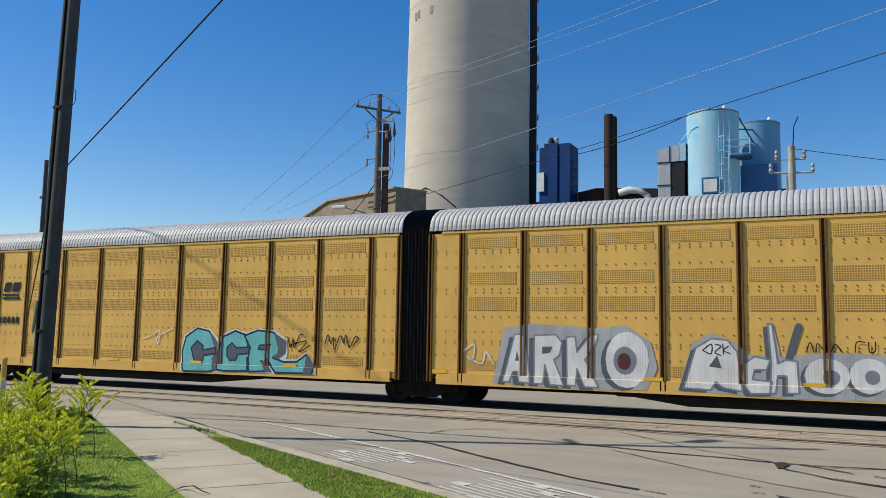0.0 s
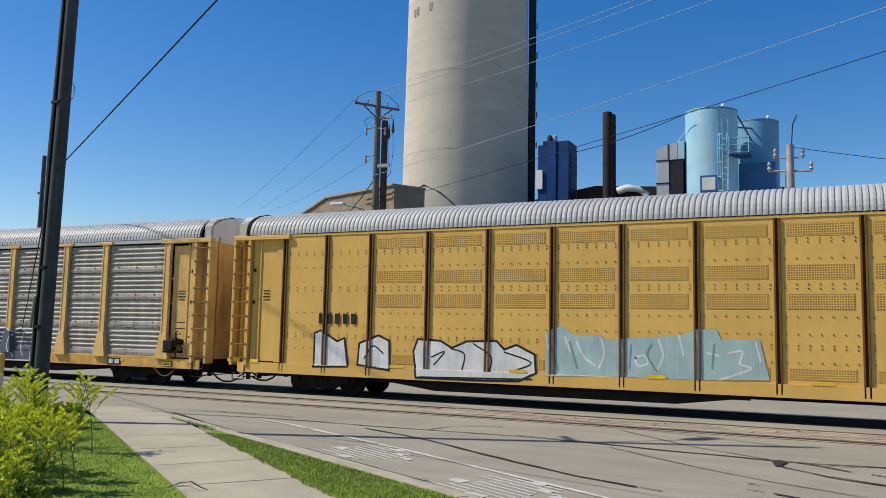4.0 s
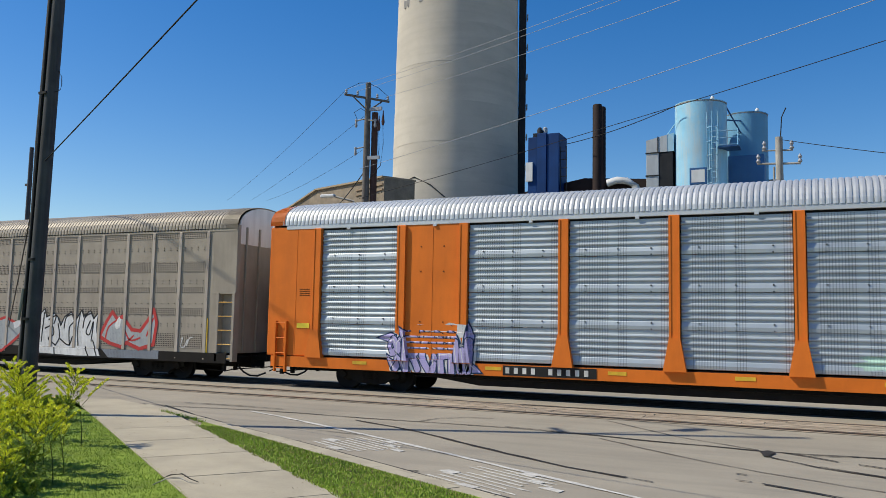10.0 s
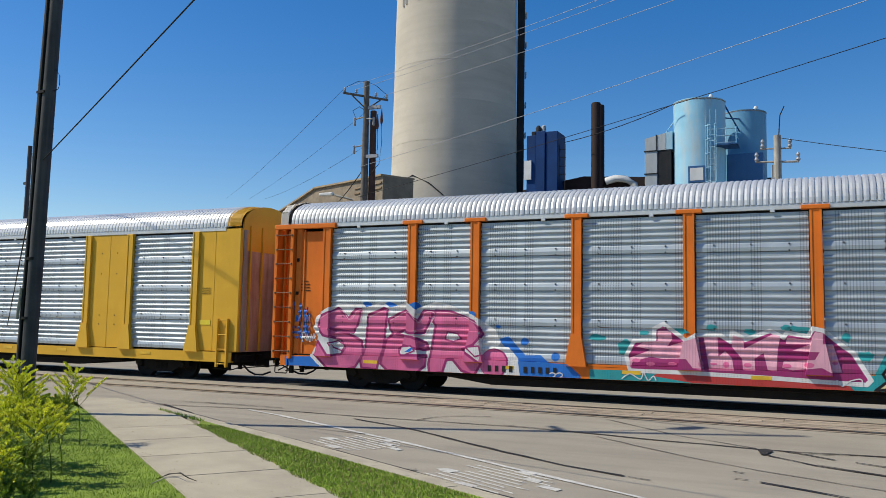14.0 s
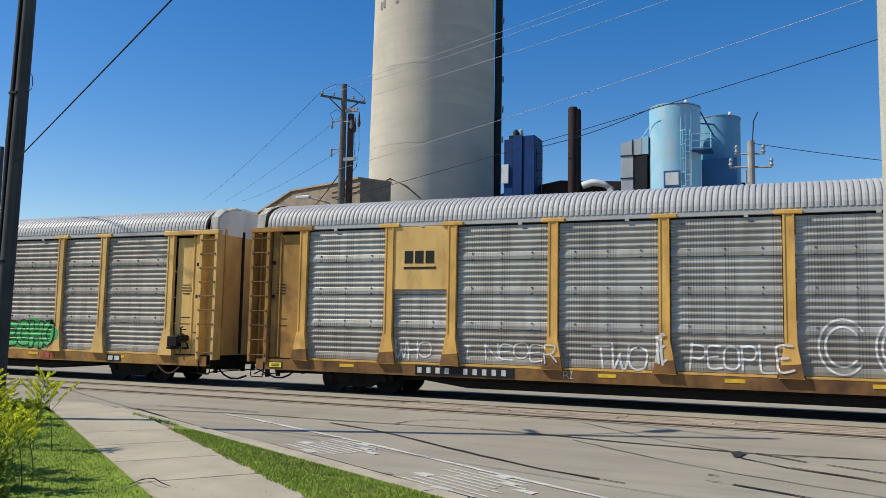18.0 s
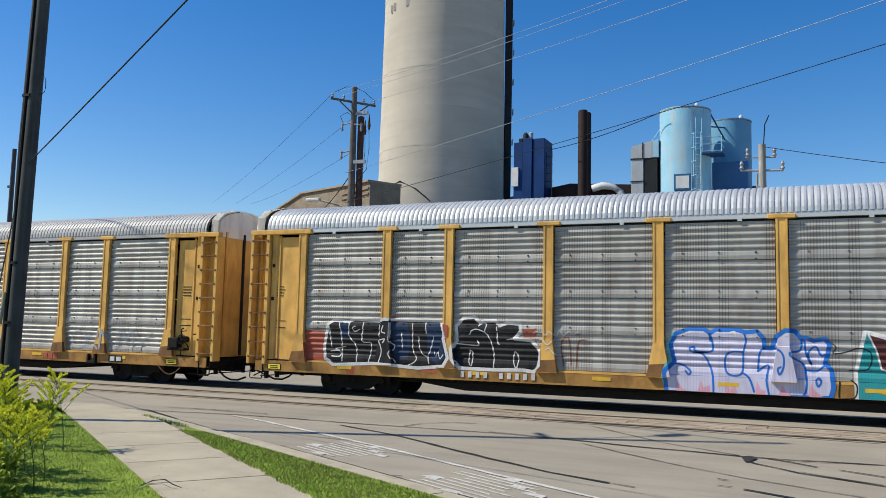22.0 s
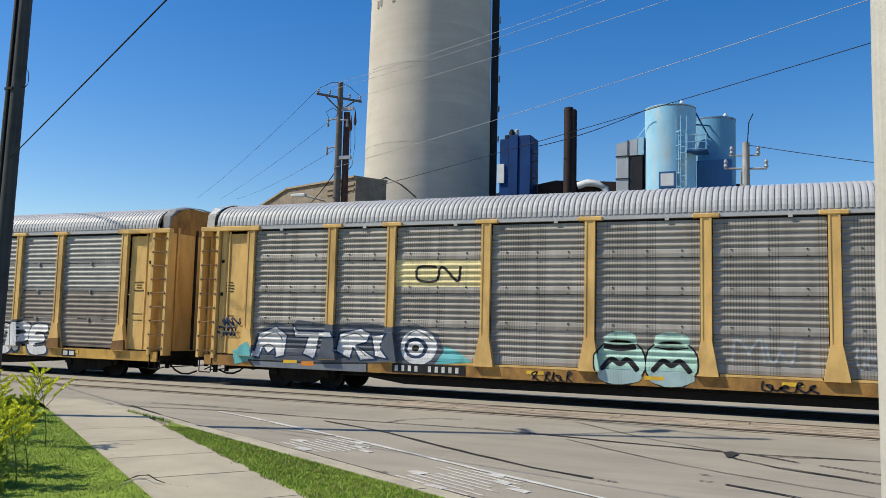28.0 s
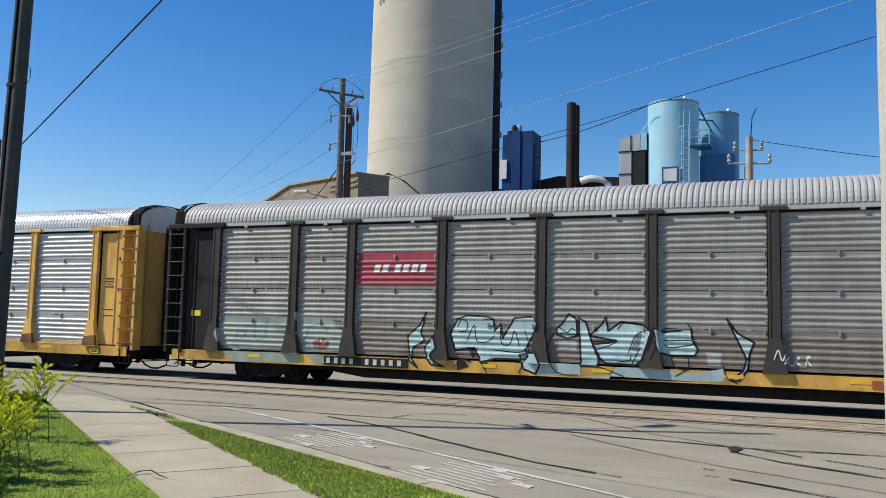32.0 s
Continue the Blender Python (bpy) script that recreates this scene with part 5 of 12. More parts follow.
STROKES = {
    "A": [[(0, 0), (0.3, 0.6), (0.48, 1), (0.7, 0.6), (1, 0)], [(0.25, 0.32), (0.78, 0.34)]],
    "B": [[(0.05, 0), (0.05, 1)], [(0.05, 1), (0.75, 0.95), (0.82, 0.72), (0.5, 0.53), (0.1, 0.52)], [(0.4, 0.53), (0.95, 0.42), (0.98, 0.14), (0.6, 0), (0.05, 0)]],
    "C": [[(1, 0.82), (0.6, 1), (0.15, 0.85), (0, 0.5), (0.15, 0.15), (0.6, 0), (1, 0.15)]],
    "D": [[(0.08, 0), (0.08, 1)], [(0.08, 1), (0.7, 0.92), (1, 0.5), (0.7, 0.06), (0.08, 0)]],
    "E": [[(0.95, 0.95), (0.35, 1), (0.06, 0.85), (0.05, 0.5), (0.06, 0.15), (0.35, 0), (1, 0.05)], [(0.1, 0.5), (0.75, 0.54)]],
    "F": [[(0.08, 0), (0.08, 1), (0.95, 0.98)], [(0.08, 0.52), (0.75, 0.54)]],
    "G": [[(0.98, 0.85), (0.55, 1), (0.1, 0.8), (0, 0.4), (0.3, 0.02), (0.8, 0.05), (0.98, 0.42)], [(0.55, 0.42), (1, 0.42)]],
    "H": [[(0.05, 0), (0.08, 1)], [(0.95, 0), (0.92, 1)], [(0.08, 0.48), (0.92, 0.52)]],
    "I": [[(0.5, 0), (0.5, 1)], [(0.2, 1), (0.8, 1)], [(0.2, 0), (0.8, 0)]],
    "J": [[(0.4, 1), (0.95, 1)], [(0.75, 1), (0.75, 0.25), (0.4, 0), (0.05, 0.2)]],
    "K": [[(0.08, 0), (0.08, 1)], [(0.95, 1), (0.45, 0.6), (0.1, 0.48)], [(0.4, 0.55), (0.7, 0.3), (1, 0)]],
    "L": [[(0.1, 1), (0.08, 0.2), (0.3, 0), (1, 0.04)]],
    "M": [[(0, 0), (0.1, 1), (0.3, 0.85), (0.5, 0.35)], [(0.5, 0.35), (0.7, 0.85), (0.9, 1), (1, 0)]],
    "N": [[(0.05, 0), (0.08, 1)], [(0.08, 1), (0.5, 0.5), (0.92, 0)], [(0.92, 0), (0.95, 1)]],
    "O": [[(0.5, 1), (0.1, 0.85), (0, 0.5), (0.1, 0.15), (0.5, 0), (0.9, 0.15), (1, 0.5), (0.9, 0.85), (0.5, 1)]],
    "P": [[(0.08, 0), (0.08, 1)], [(0.08, 1), (0.8, 0.95), (0.95, 0.7), (0.7, 0.45), (0.1, 0.45)]],
    "R": [[(0.08, 0), (0.08, 1)], [(0.08, 1), (0.75, 0.97), (0.92, 0.74), (0.65, 0.5), (0.12, 0.48)], [(0.5, 0.48), (0.75, 0.25), (1, 0)]],
    "S": [[(0.95, 0.85), (0.55, 1), (0.12, 0.9), (0.1, 0.65), (0.5, 0.52), (0.9, 0.38), (0.92, 0.12), (0.5, 0), (0.03, 0.14)]],
    "T": [[(0, 1), (1, 0.97)], [(0.5, 0.97), (0.52, 0)]],
    "U": [[(0.05, 1), (0.06, 0.35), (0.25, 0.02), (0.7, 0.02), (0.94, 0.35), (0.95, 1)]],
    "W": [[(0, 1), (0.12, 0.15), (0.27, 0.02), (0.48, 0.65)], [(0.48, 0.65), (0.72, 0.02), (0.88, 0.15), (1, 1)]],
    "Y": [[(0, 1), (0.25, 0.62), (0.5, 0.45)], [(1, 1), (0.5, 0.45), (0.45, 0)]],
    "Z": [[(0.02, 0.95), (0.4, 1), (0.95, 0.95)], [(0.92, 0.95), (0.5, 0.5), (0.06, 0.05)], [(0.06, 0.05), (0.5, 0), (1, 0.05)]],
    "2": [[(0.05, 0.8), (0.4, 1), (0.9, 0.85), (0.85, 0.55), (0.4, 0.25), (0.06, 0.04)], [(0.06, 0.04), (1, 0.04)]],
    "9": [[(0.9, 0.7), (0.5, 1), (0.1, 0.75), (0.4, 0.45), (0.9, 0.65)], [(0.9, 0.75), (0.85, 0.3), (0.5, 0)]],
}


def front_of(kind, posts, u, z):
    """How far the car's side stands out at a place."""
    if z < 0.915:
        return 1.50
    if kind == "screen":
        return 1.462
    for p in posts:
        if z < 1.72 and abs(u - p) <= 0.1315 + (1.72 - z) * 0.18293:
            return 1.56 + (1.72 - z) * 0.0488
        if abs(u - p) <= 0.1315:
            return 1.537
    prof = RIBS if kind == "ribs" else LAPS
    s = z - SHEET_Z0
    if s < 0:
        return 1.50
    s = s % SHEET_H
    for (z0, d0), (z1, d1) in zip(prof, prof[1:]):
        if z0 <= s <= z1:
            return 1.42 + d0 + (d1 - d0) * (s - z0) / max(1e-6, z1 - z0)
    return 1.42


class Piece:
    """A painted piece: flat shapes in layers, laid onto the car's side."""

    def __init__(self, car, kind="ribs", posts=POSTS, label="spray-painted graffiti letters"):
        self.car, self.kind, self.posts, self.label = car, kind, posts, label
        self.bm, self.inks, self.fades = bmesh.new(), [], []
        self.lay = self.bm.verts.layers.float.new("lift")
        self.own = self.bm.faces.layers.int.new("letter")
        self.letter, self.count = 0, 0

    def ink(self, name):
        if name not in self.inks:
            self.inks.append(name)
        return self.inks.index(name)

    def shape(self, pts, faces, colour, layer):
        i = self.ink(colour)
        vs = []
        for x, z in pts:
            v = self.bm.verts.new((x, 0, z))
            v[self.lay] = layer
            vs.append(v)
        for f in faces:
            try:
                face = self.bm.faces.new([vs[k] for k in f])
                face.material_index, face[self.own] = i, self.letter
            except ValueError:
                pass

    def type(self, word, u0, u1, z0, z1, colour):
        """Plain lettering in the built-in font."""
        total = sum(glyph_box(ch)[1] - glyph_box(ch)[0] + 0.09 for ch in word)
        k, x = (u1 - u0) / total, u0
        for ch in word:
            bx0, bx1, by0, by1 = glyph_box(ch)
            vs, fs = glyph(ch, 0.012)
            self.shape([(x + (px - bx0) * k, z0 + pz * (z1 - z0) / 0.72) for px, pz in vs], fs, colour, 3)
            x += (bx1 - bx0 + 0.09) * k

    def letters(self, word, u0, u1, z0, z1, fill, edge="black", halo=None, seed=1, fat=0.2, rim=0.045, tilt=6, gap=0.0, slant=0.0, halo_w=0.06, shine=None, shadow=None, base=2.0, wild=0, second=None):
        """Hand-sprayed letters of thick rounded strokes, each lying over the one before."""
        rnd = random.Random(seed)
        n = len(word)
        w, h = (u1 - u0) / n, z1 - z0
        thick = fat * h
        for i, ch in enumerate(word.upper()):
            self.count += 1
            self.letter = self.count
            a = radians(rnd.uniform(-tilt, tilt))
            ca, sa = math.cos(a), math.sin(a)
            sx = max(0.1, w * (1 - gap) * rnd.uniform(0.92, 1.06) - thick * 0.8)
            sz = (h - thick) * rnd.uniform(0.86, 1.0)
            cx, cz = u0 + w * (i + 0.5), (z0 + z1) / 2 + rnd.uniform(-0.05, 0.05) * h
            lines = []
            for s in STROKES.get(ch, STROKES["O"]):
                line = []
                for x, z in s:
                    px = (x - 0.5 + rnd.uniform(-0.05, 0.05)) * sx
                    pz = (z - 0.5 + rnd.uniform(-0.04, 0.04)) * sz
                    line.append((cx + px * ca - pz * sa + pz * slant, cz + px * sa + pz * ca))
                lines.append(line)
            ink = fill if not isinstance(fill, (list, tuple)) else fill[i % len(fill)]
            top = base + 0.9 * i
            for j in range(wild):
                # pointed spikes that leave the letter's strokes
                l = rnd.choice(lines)
                p = Vector(rnd.choice(l))
                away = p - Vector((cx, cz)) + Vector((rnd.gauss(0, 0.25), rnd.gauss(0, 0.25))) * h
                d = away.normalized() if away.length > 1e-4 else Vector((1, 0))
                size = h * rnd.uniform(0.22, 0.5)
                if p.y + d.y * size < 0.5:
                    d.y = abs(d.y)
                n2 = Vector((-d.y, d.x))
                for grow, colour, lift in ((rim * 1.3, edge or "black", 0.0), (0.0, second or ink, 0.28)):
                    q0, tip = p - d * (thick * 0.4 + grow), p + d * (size + grow * 2.2) + n2 * size * 0.18
                    ww = thick * 0.62 + grow
                    pts = [q0 + n2 * ww, p + d * size * 0.45 + n2 * (ww * 0.95), tip, p + d * size * 0.35 - n2 * ww, q0 - n2 * ww]
                    self.shape([tuple(v) for v in pts], [(0, 1, 2, 3, 4)], colour, top - 0.35 + lift + 0.01 * j)
                self.stroke([tuple(p + n2 * thick * 0.3), tuple(p + d * size * 0.6 + n2 * thick * 0.2)], 0.022, shine or edge or "black", top + 0.72)
            for j, l in enumerate(lines):
                if halo:
                    self.stroke(l, thick + 2 * (rim if edge else 0) + 2 * halo_w, halo, 0.5 + 0.02 * i + 0.05 * j, True)
                if shadow:
                    self.stroke([(x + 0.09, z - 0.08) for x, z in l], thick + 2 * rim, shadow, 1.2 + 0.02 * i + 0.05 * j, True)
                if edge:
                    self.stroke(l, thick + 2 * rim, edge, top + 0.05 * j, True)
                self.stroke(l, thick, ink, top + 0.3 + 0.08 * j, True)
                if shine and h > 0.5:
                    k = len(l) // 2
                    self.stroke([(x - thick * 0.22, z + thick * 0.2) for x, z in l[:k + 1]], thick * 0.12, shine, top + 0.7, True)

        self.letter = 0

    def blob(self, cx, cz, rx, rz, colour, layer=0, seed=0, n=22, rough=0.12):
        rnd = random.Random(seed)
        pts = []
        for i in range(n):
            k = 1 + rnd.uniform(-rough, rough)
            a = 6.28318 * i / n
            pts.append((cx + rx * k * math.cos(a), cz + rz * k * math.sin(a)))
        self.shape(pts, [tuple(range(n))], colour, layer)

    def stroke(self, pts, width, colour, layer=3, ends=False):
        """A painted line through points, rounded between them and, if asked, at its ends."""
        pts = [Vector(p) for p in pts]
        fine = []
        for i in range(len(pts) - 1):
            p0, p1, p2, p3 = pts[max(0, i - 1)], pts[i], pts[i + 1], pts[min(len(pts) - 1, i + 2)]
            for k in range(5):
                t = k / 5
                fine.append(0.5 * ((2 * p1) + (p2 - p0) * t + (2 * p0 - 5 * p1 + 4 * p2 - p3) * t * t + (3 * p1 - p0 - 3 * p2 + p3) * t * t * t))
        fine.append(pts[-1])
        row, r = [], width / 2
        for i, p in enumerate(fine):
            d = fine[min(i + 1, len(fine) - 1)] - fine[max(i - 1, 0)]
            d = d.normalized() if d.length > 1e-6 else Vector((1, 0))
            s = Vector((-d.y, d.x)) * r
            if ends and i == 0:
                row += [(p - d * r * e + s * g, p - d * r * e - s * g) for e, g in ((0.95, 0.35), (0.75, 0.72), (0.4, 0.95))]
            row.append((p + s, p - s))
            if ends and i == len(fine) - 1:
                row += [(p + d * r * e + s * g, p + d * r * e - s * g) for e, g in ((0.4, 0.95), (0.75, 0.72), (0.95, 0.35))]
        flat = [tuple(q) for pair in row for q in pair]
        self.shape(flat, [(2 * i, 2 * i + 1, 2 * i + 3, 2 * i + 2) for i in range(len(row) - 1)], colour, layer)

    def fill(self, colour, pts, layer, edge=None, rim=0.03):
        """A painted shape with straight sides, with an outline if asked."""
        tris = tessellate_polygon([[Vector((x, z, 0)) for x, z in pts]])
        self.shape(pts, [tuple(t) for t in tris], colour, layer)
        if edge:
            n = len(pts)
            for i in range(n):
                self.stroke([pts[i], pts[(i + 1) % n]], rim * 2, edge, layer + 0.25 + 0.03 * (i % 3) + 0.04 * (i == n - 1), True)

    def scribble(self, u0, u1, z0, z1, colour, width=0.035, seed=0, loops=9, layer=3):
        rnd = random.Random(seed)
        pts, w, h = [], (u1 - u0) / loops, z1 - z0
        for i in range(loops):
            c, tall, back = u0 + w * (i + 0.5), rnd.uniform(0.55, 1.05), rnd.uniform(-0.5, 0.35)
            top = z0 + h * tall
            kind = rnd.random()
            if kind < 0.4:
                pts += [(c - w * 0.4, z0 + h * 0.1), (c + w * 0.1, top), (c + back * w, top - h * 0.15), (c - w * 0.2, z0 + h * 0.35), (c + w * 0.35, z0)]
            elif kind < 0.7:
                pts += [(c - w * 0.3, top), (c - w * 0.35, z0 + h * 0.2), (c + w * 0.2, z0), (c + w * 0.3, z0 + h * 0.55), (c - w * 0.1, z0 + h * 0.6)]
            else:
                pts += [(c - w * 0.2, z0), (c, top), (c + w * 0.3, top * 0.97 + 0.03 * z0), (c - w * 0.05, z0 + h * 0.5), (c + w * 0.4, z0 + h * 0.05)]
        self.stroke(pts, width, colour, layer)

    def bar(self, u0, u1, z0, z1, colour, layer=3, slant=0.0):
        d = slant * (z1 - z0)
        self.count += 1
        self.letter = self.count
        self.shape([(u0, z0), (u1, z0), (u1 + d, z1), (u0 + d, z1)], [(0, 1, 2, 3)], colour, layer)
        self.letter = 0

    def done(self, name="graffiti", shift=None):
        bm = self.bm
        zs, xs = [v.co.z for v in bm.verts], [v.co.x for v in bm.verts]
        zmin, zmax, xmin, xmax = min(zs), max(zs), min(xs), max(xs)
        cuts_z = [0.900, 0.915, 0.968, 1.719, 1.73]
        if self.kind != "screen":
            prof = RIBS if self.kind == "ribs" else LAPS
            for r in range(SHEETS):
                cuts_z += [SHEET_Z0 + r * SHEET_H + p[0] for p in prof]
        for z in cuts_z:
            if zmin < z < zmax:
                bmesh.ops.bisect_plane(bm, geom=bm.verts[:] + bm.edges[:] + bm.faces[:], plane_co=(0, 0, z), plane_no=(0, 0, 1))
        if self.kind != "screen":
            for p in self.posts:
                for d in (-0.42, -0.131, -0.145, 0.131, 0.145, 0.42):
                    if xmin < p + d < xmax:
                        bmesh.ops.bisect_plane(bm, geom=bm.verts[:] + bm.edges[:] + bm.faces[:], plane_co=(p + d, 0, 0), plane_no=(1, 0, 0))
                if zmin < 1.72 and xmin < p + 0.3 and xmax > p - 0.3:
                    for d in (-0.145, -0.1310, 0.1310, 0.145):
                        near = [f for f in bm.faces if all(abs(v.co.x - p) < 0.45 for v in f.verts) and any(v.co.z < 1.7195 for v in f.verts)]
                        geo = near + list({e for f in near for e in f.edges}) + list({v for f in near for v in f.verts})
                        n = Vector((1, 0, 0.18293 * (1 if d > 0 else -1))).normalized()
                        bmesh.ops.bisect_plane(bm, geom=geo, plane_co=(p + d, 0, 1.72), plane_no=n)
        low = [v for v in bm.verts if v.co.z < 0.60]
        if low:
            bmesh.ops.bisect_plane(bm, geom=bm.verts[:] + bm.edges[:] + bm.faces[:], plane_co=(0, 0, 0.605), plane_no=(0, 0, 1), clear_inner=True)
        lay = self.lay
        for v in bm.verts:
            v.co.y = -front_of(self.kind, self.posts, v.co.x, v.co.z) - 0.004 - 0.0028 * v[lay]
        for ink, second, height in self.fades:
            if ink in self.inks:
                k0, k1 = self.ink(ink), self.ink(second)
                for f in bm.faces:
                    if f.material_index == k0 and f.calc_center_median().z < height:
                        f.material_index = k1
        bmesh.ops.recalc_face_normals(bm, faces=bm.faces[:])
        # pieces that stand apart on the car are objects of their own
        own = self.own
        spans = sorted((min(v.co.x for v in f.verts), max(v.co.x for v in f.verts)) for f in bm.faces if f[own] == 0)
        groups = []
        for x0, x1 in spans:
            if not groups or x0 > groups[-1][1] + 0.12:
                groups.append([x0, x1])
            else:
                groups[-1][1] = max(groups[-1][1], x1)
        bm.verts.index_update()
        sets = {}
        for f in bm.faces:
            x = f.verts[0].co.x
            sets.setdefault((f[own], 0 if f[own] else next(i for i, (x0, x1) in enumerate(groups) if x <= x1 + 1e-4)), []).append(f)
        for (letter, _), chosen in sets.items():
            where, verts, faces, inks = {}, [], [], []
            for f in chosen:
                for v in f.verts:
                    if v.index not in where:
                        where[v.index] = len(verts)
                        verts.append(tuple(v.co))
                faces.append([where[v.index] for v in f.verts])
                inks.append(f.material_index)
            called = "painted_letter" if letter else name
            me = bpy.data.meshes.new(called)
            me.from_pydata(verts, [], faces)
            for c in self.inks:
                me.materials.append(INK[c])
            me.polygons.foreach_set("material_index", inks)
            ob = new(called, me)
            ob.parent = self.car
            ob["label"] = self.label
        bm.free()


def graffiti():
    # articulated pair
    p = Piece(car_a1, "screen", (), "silver and white bubble letters outlined in black")
    p.fill("grey", [(-8.45, 0.71), (-8.13, 2.14), (-7.45, 2.27), (-6.6, 2.23), (-5.57, 2.18), (-4.88, 2.25), (-4.26, 1.85), (-4.1, 1.22), (-4.36, 0.68), (-5.38, 0.63), (-7.12, 0.64)], 0.4)
    p.fill("grey", [(-3.62, 0.71), (-3.28, 1.82), (-2.83, 2.09), (-2.3, 1.88), (-1.96, 1.59), (-1.62, 1.6), (-1.61, 2.3), (-1.44, 2.3), (-1.29, 1.57), (-0.23, 1.69), (0.85, 1.64), (1.13, 1.32), (1.11, 0.65), (-1.23, 0.62)], 0.4)
    p.fill("slate", [(-8.29, 0.67), (-7.97, 1.91), (-7.67, 1.92), (-7.53, 0.65), (-7.83, 0.67), (-7.89, 0.94), (-8.02, 0.94), (-8.1, 0.66)], 1.2)
    p.fill("slate", [(-7.42, 1.9), (-6.84, 1.93), (-6.67, 1.73), (-6.73, 1.41), (-6.89, 1.28), (-6.6, 0.62), (-6.97, 0.64), (-7.13, 1.15), (-7.17, 0.65), (-7.42, 0.66)], 1.2)
    p.fill("slate", [(-6.54, 1.86), (-6.31, 1.89), (-6.26, 1.49), (-5.9, 1.94), (-5.7, 1.95), (-5.77, 1.7), (-6.05, 1.3), (-5.69, 0.61), (-6.05, 0.62), (-6.26, 1.08), (-6.29, 0.63), (-6.52, 0.64)], 1.2)
    p.fill("white", [(-8.15, 0.75), (-7.83, 1.99), (-7.53, 1.99), (-7.39, 0.73), (-7.69, 0.75), (-7.75, 1.02), (-7.87, 1.01), (-7.96, 0.74)], 2, "ash", 0.02)
    p.fill("white", [(-7.28, 1.97), (-6.7, 2.0), (-6.53, 1.8), (-6.59, 1.48), (-6.75, 1.35), (-6.47, 0.7), (-6.83, 0.71), (-6.99, 1.22), (-7.03, 0.72), (-7.28, 0.73)], 2, "ash", 0.02)
    p.fill("white", [(-6.41, 1.94), (-6.18, 1.96), (-6.13, 1.56), (-5.77, 2.01), (-5.57, 2.02), (-5.64, 1.77), (-5.92, 1.37), (-5.56, 0.69), (-5.92, 0.69), (-6.13, 1.15), (-6.16, 0.71), (-6.39, 0.72)], 2, "ash", 0.02)
    for i, (x, z, rx, rz) in enumerate([(-4.96, 1.33, 0.56, 0.7)]):
        p.blob(x, z, rx, rz, "slate", 1.3, i, 16, 0.02)
    for i, (x, z, rx, rz) in enumerate([(-4.85, 1.4, 0.54, 0.7)]):
        p.blob(x, z, rx, rz, "white", 2, i, 16, 0.02)
    for i, (x, z, rx, rz) in enumerate([(-4.9, 1.38, 0.29, 0.35)]):
        p.blob(x, z, rx, rz, "ash", 2.6, i, 16, 0.03)
    for i, (x, z, rx, rz) in enumerate([(-4.92, 1.36, 0.17, 0.21)]):
        p.blob(x, z, rx, rz, "brown", 3, i, 16, 0.03)
    p.fill("slate", [(-7.81, 1.3), (-7.76, 1.58), (-7.7, 1.3)], 3)
    p.fill("slate", [(-7.06, 1.68), (-6.78, 1.69), (-6.85, 1.53), (-7.06, 1.5)], 3)
    p.fill("slate", [(-3.6, 0.7), (-3.31, 1.66), (-2.95, 1.89), (-2.58, 1.86), (-2.36, 1.59), (-2.29, 0.94), (-2.25, 0.67), (-2.68, 0.74), (-2.86, 0.87), (-2.97, 0.68)], 1.2)
    p.fill("slate", [(-2.24, 1.3), (-1.97, 1.49), (-1.64, 1.43), (-1.73, 1.19), (-1.98, 1.18), (-2.03, 0.97), (-1.6, 0.92), (-1.65, 0.65), (-2.08, 0.63), (-2.29, 0.94)], 1.2)
    p.fill("slate", [(-1.61, 1.34), (-1.67, 2.25), (-1.58, 2.26), (-1.47, 1.34), (-1.3, 1.44), (-1.05, 1.4), (-1.03, 0.68), (-1.28, 0.67), (-1.28, 1.07), (-1.48, 1.06), (-1.53, 0.66), (-1.65, 0.65)], 1.2)
    p.fill("white", [(-3.48, 0.77), (-3.19, 1.73), (-2.83, 1.96), (-2.46, 1.93), (-2.25, 1.66), (-2.17, 1.01), (-2.14, 0.74), (-2.57, 0.81), (-2.74, 0.94), (-2.85, 0.75)], 2, "ash", 0.02)
    p.fill("white", [(-2.12, 1.37), (-1.86, 1.56), (-1.52, 1.49), (-1.61, 1.26), (-1.87, 1.25), (-1.92, 1.03), (-1.49, 0.99), (-1.54, 0.72), (-1.96, 0.7), (-2.17, 1.01)], 2, "ash", 0.02)
    p.fill("white", [(-1.5, 1.41), (-1.56, 2.32), (-1.47, 2.32), (-1.36, 1.41), (-1.19, 1.5), (-0.95, 1.47), (-0.92, 0.75), (-1.17, 0.74), (-1.18, 1.13), (-1.37, 1.13), (-1.42, 0.73), (-1.54, 0.72)], 2, "ash", 0.02)
    for i, (x, z, rx, rz) in enumerate([(-0.42, 1.09, 0.48, 0.4), (0.44, 1.12, 0.4, 0.39)]):
        p.blob(x, z, rx, rz, "slate", 1.3, i, 16, 0.02)
    for i, (x, z, rx, rz) in enumerate([(-0.34, 1.16, 0.47, 0.4), (0.51, 1.19, 0.4, 0.39)]):
        p.blob(x, z, rx, rz, "white", 2, i, 16, 0.02)
    for i, (x, z, rx, rz) in enumerate([(-0.25, 1.13, 0.18, 0.17), (0.57, 1.16, 0.15, 0.16)]):
        p.blob(x, z, rx, rz, "ash", 2.6, i, 16, 0.03)
    p.fill("slate", [(-2.89, 1.3), (-2.7, 1.57), (-2.6, 1.26)], 3)
    p.stroke([(-0.9, 2.26), (-1.08, 1.68), (-1.13, 1.42)], 0.16, "slate", 1, True)
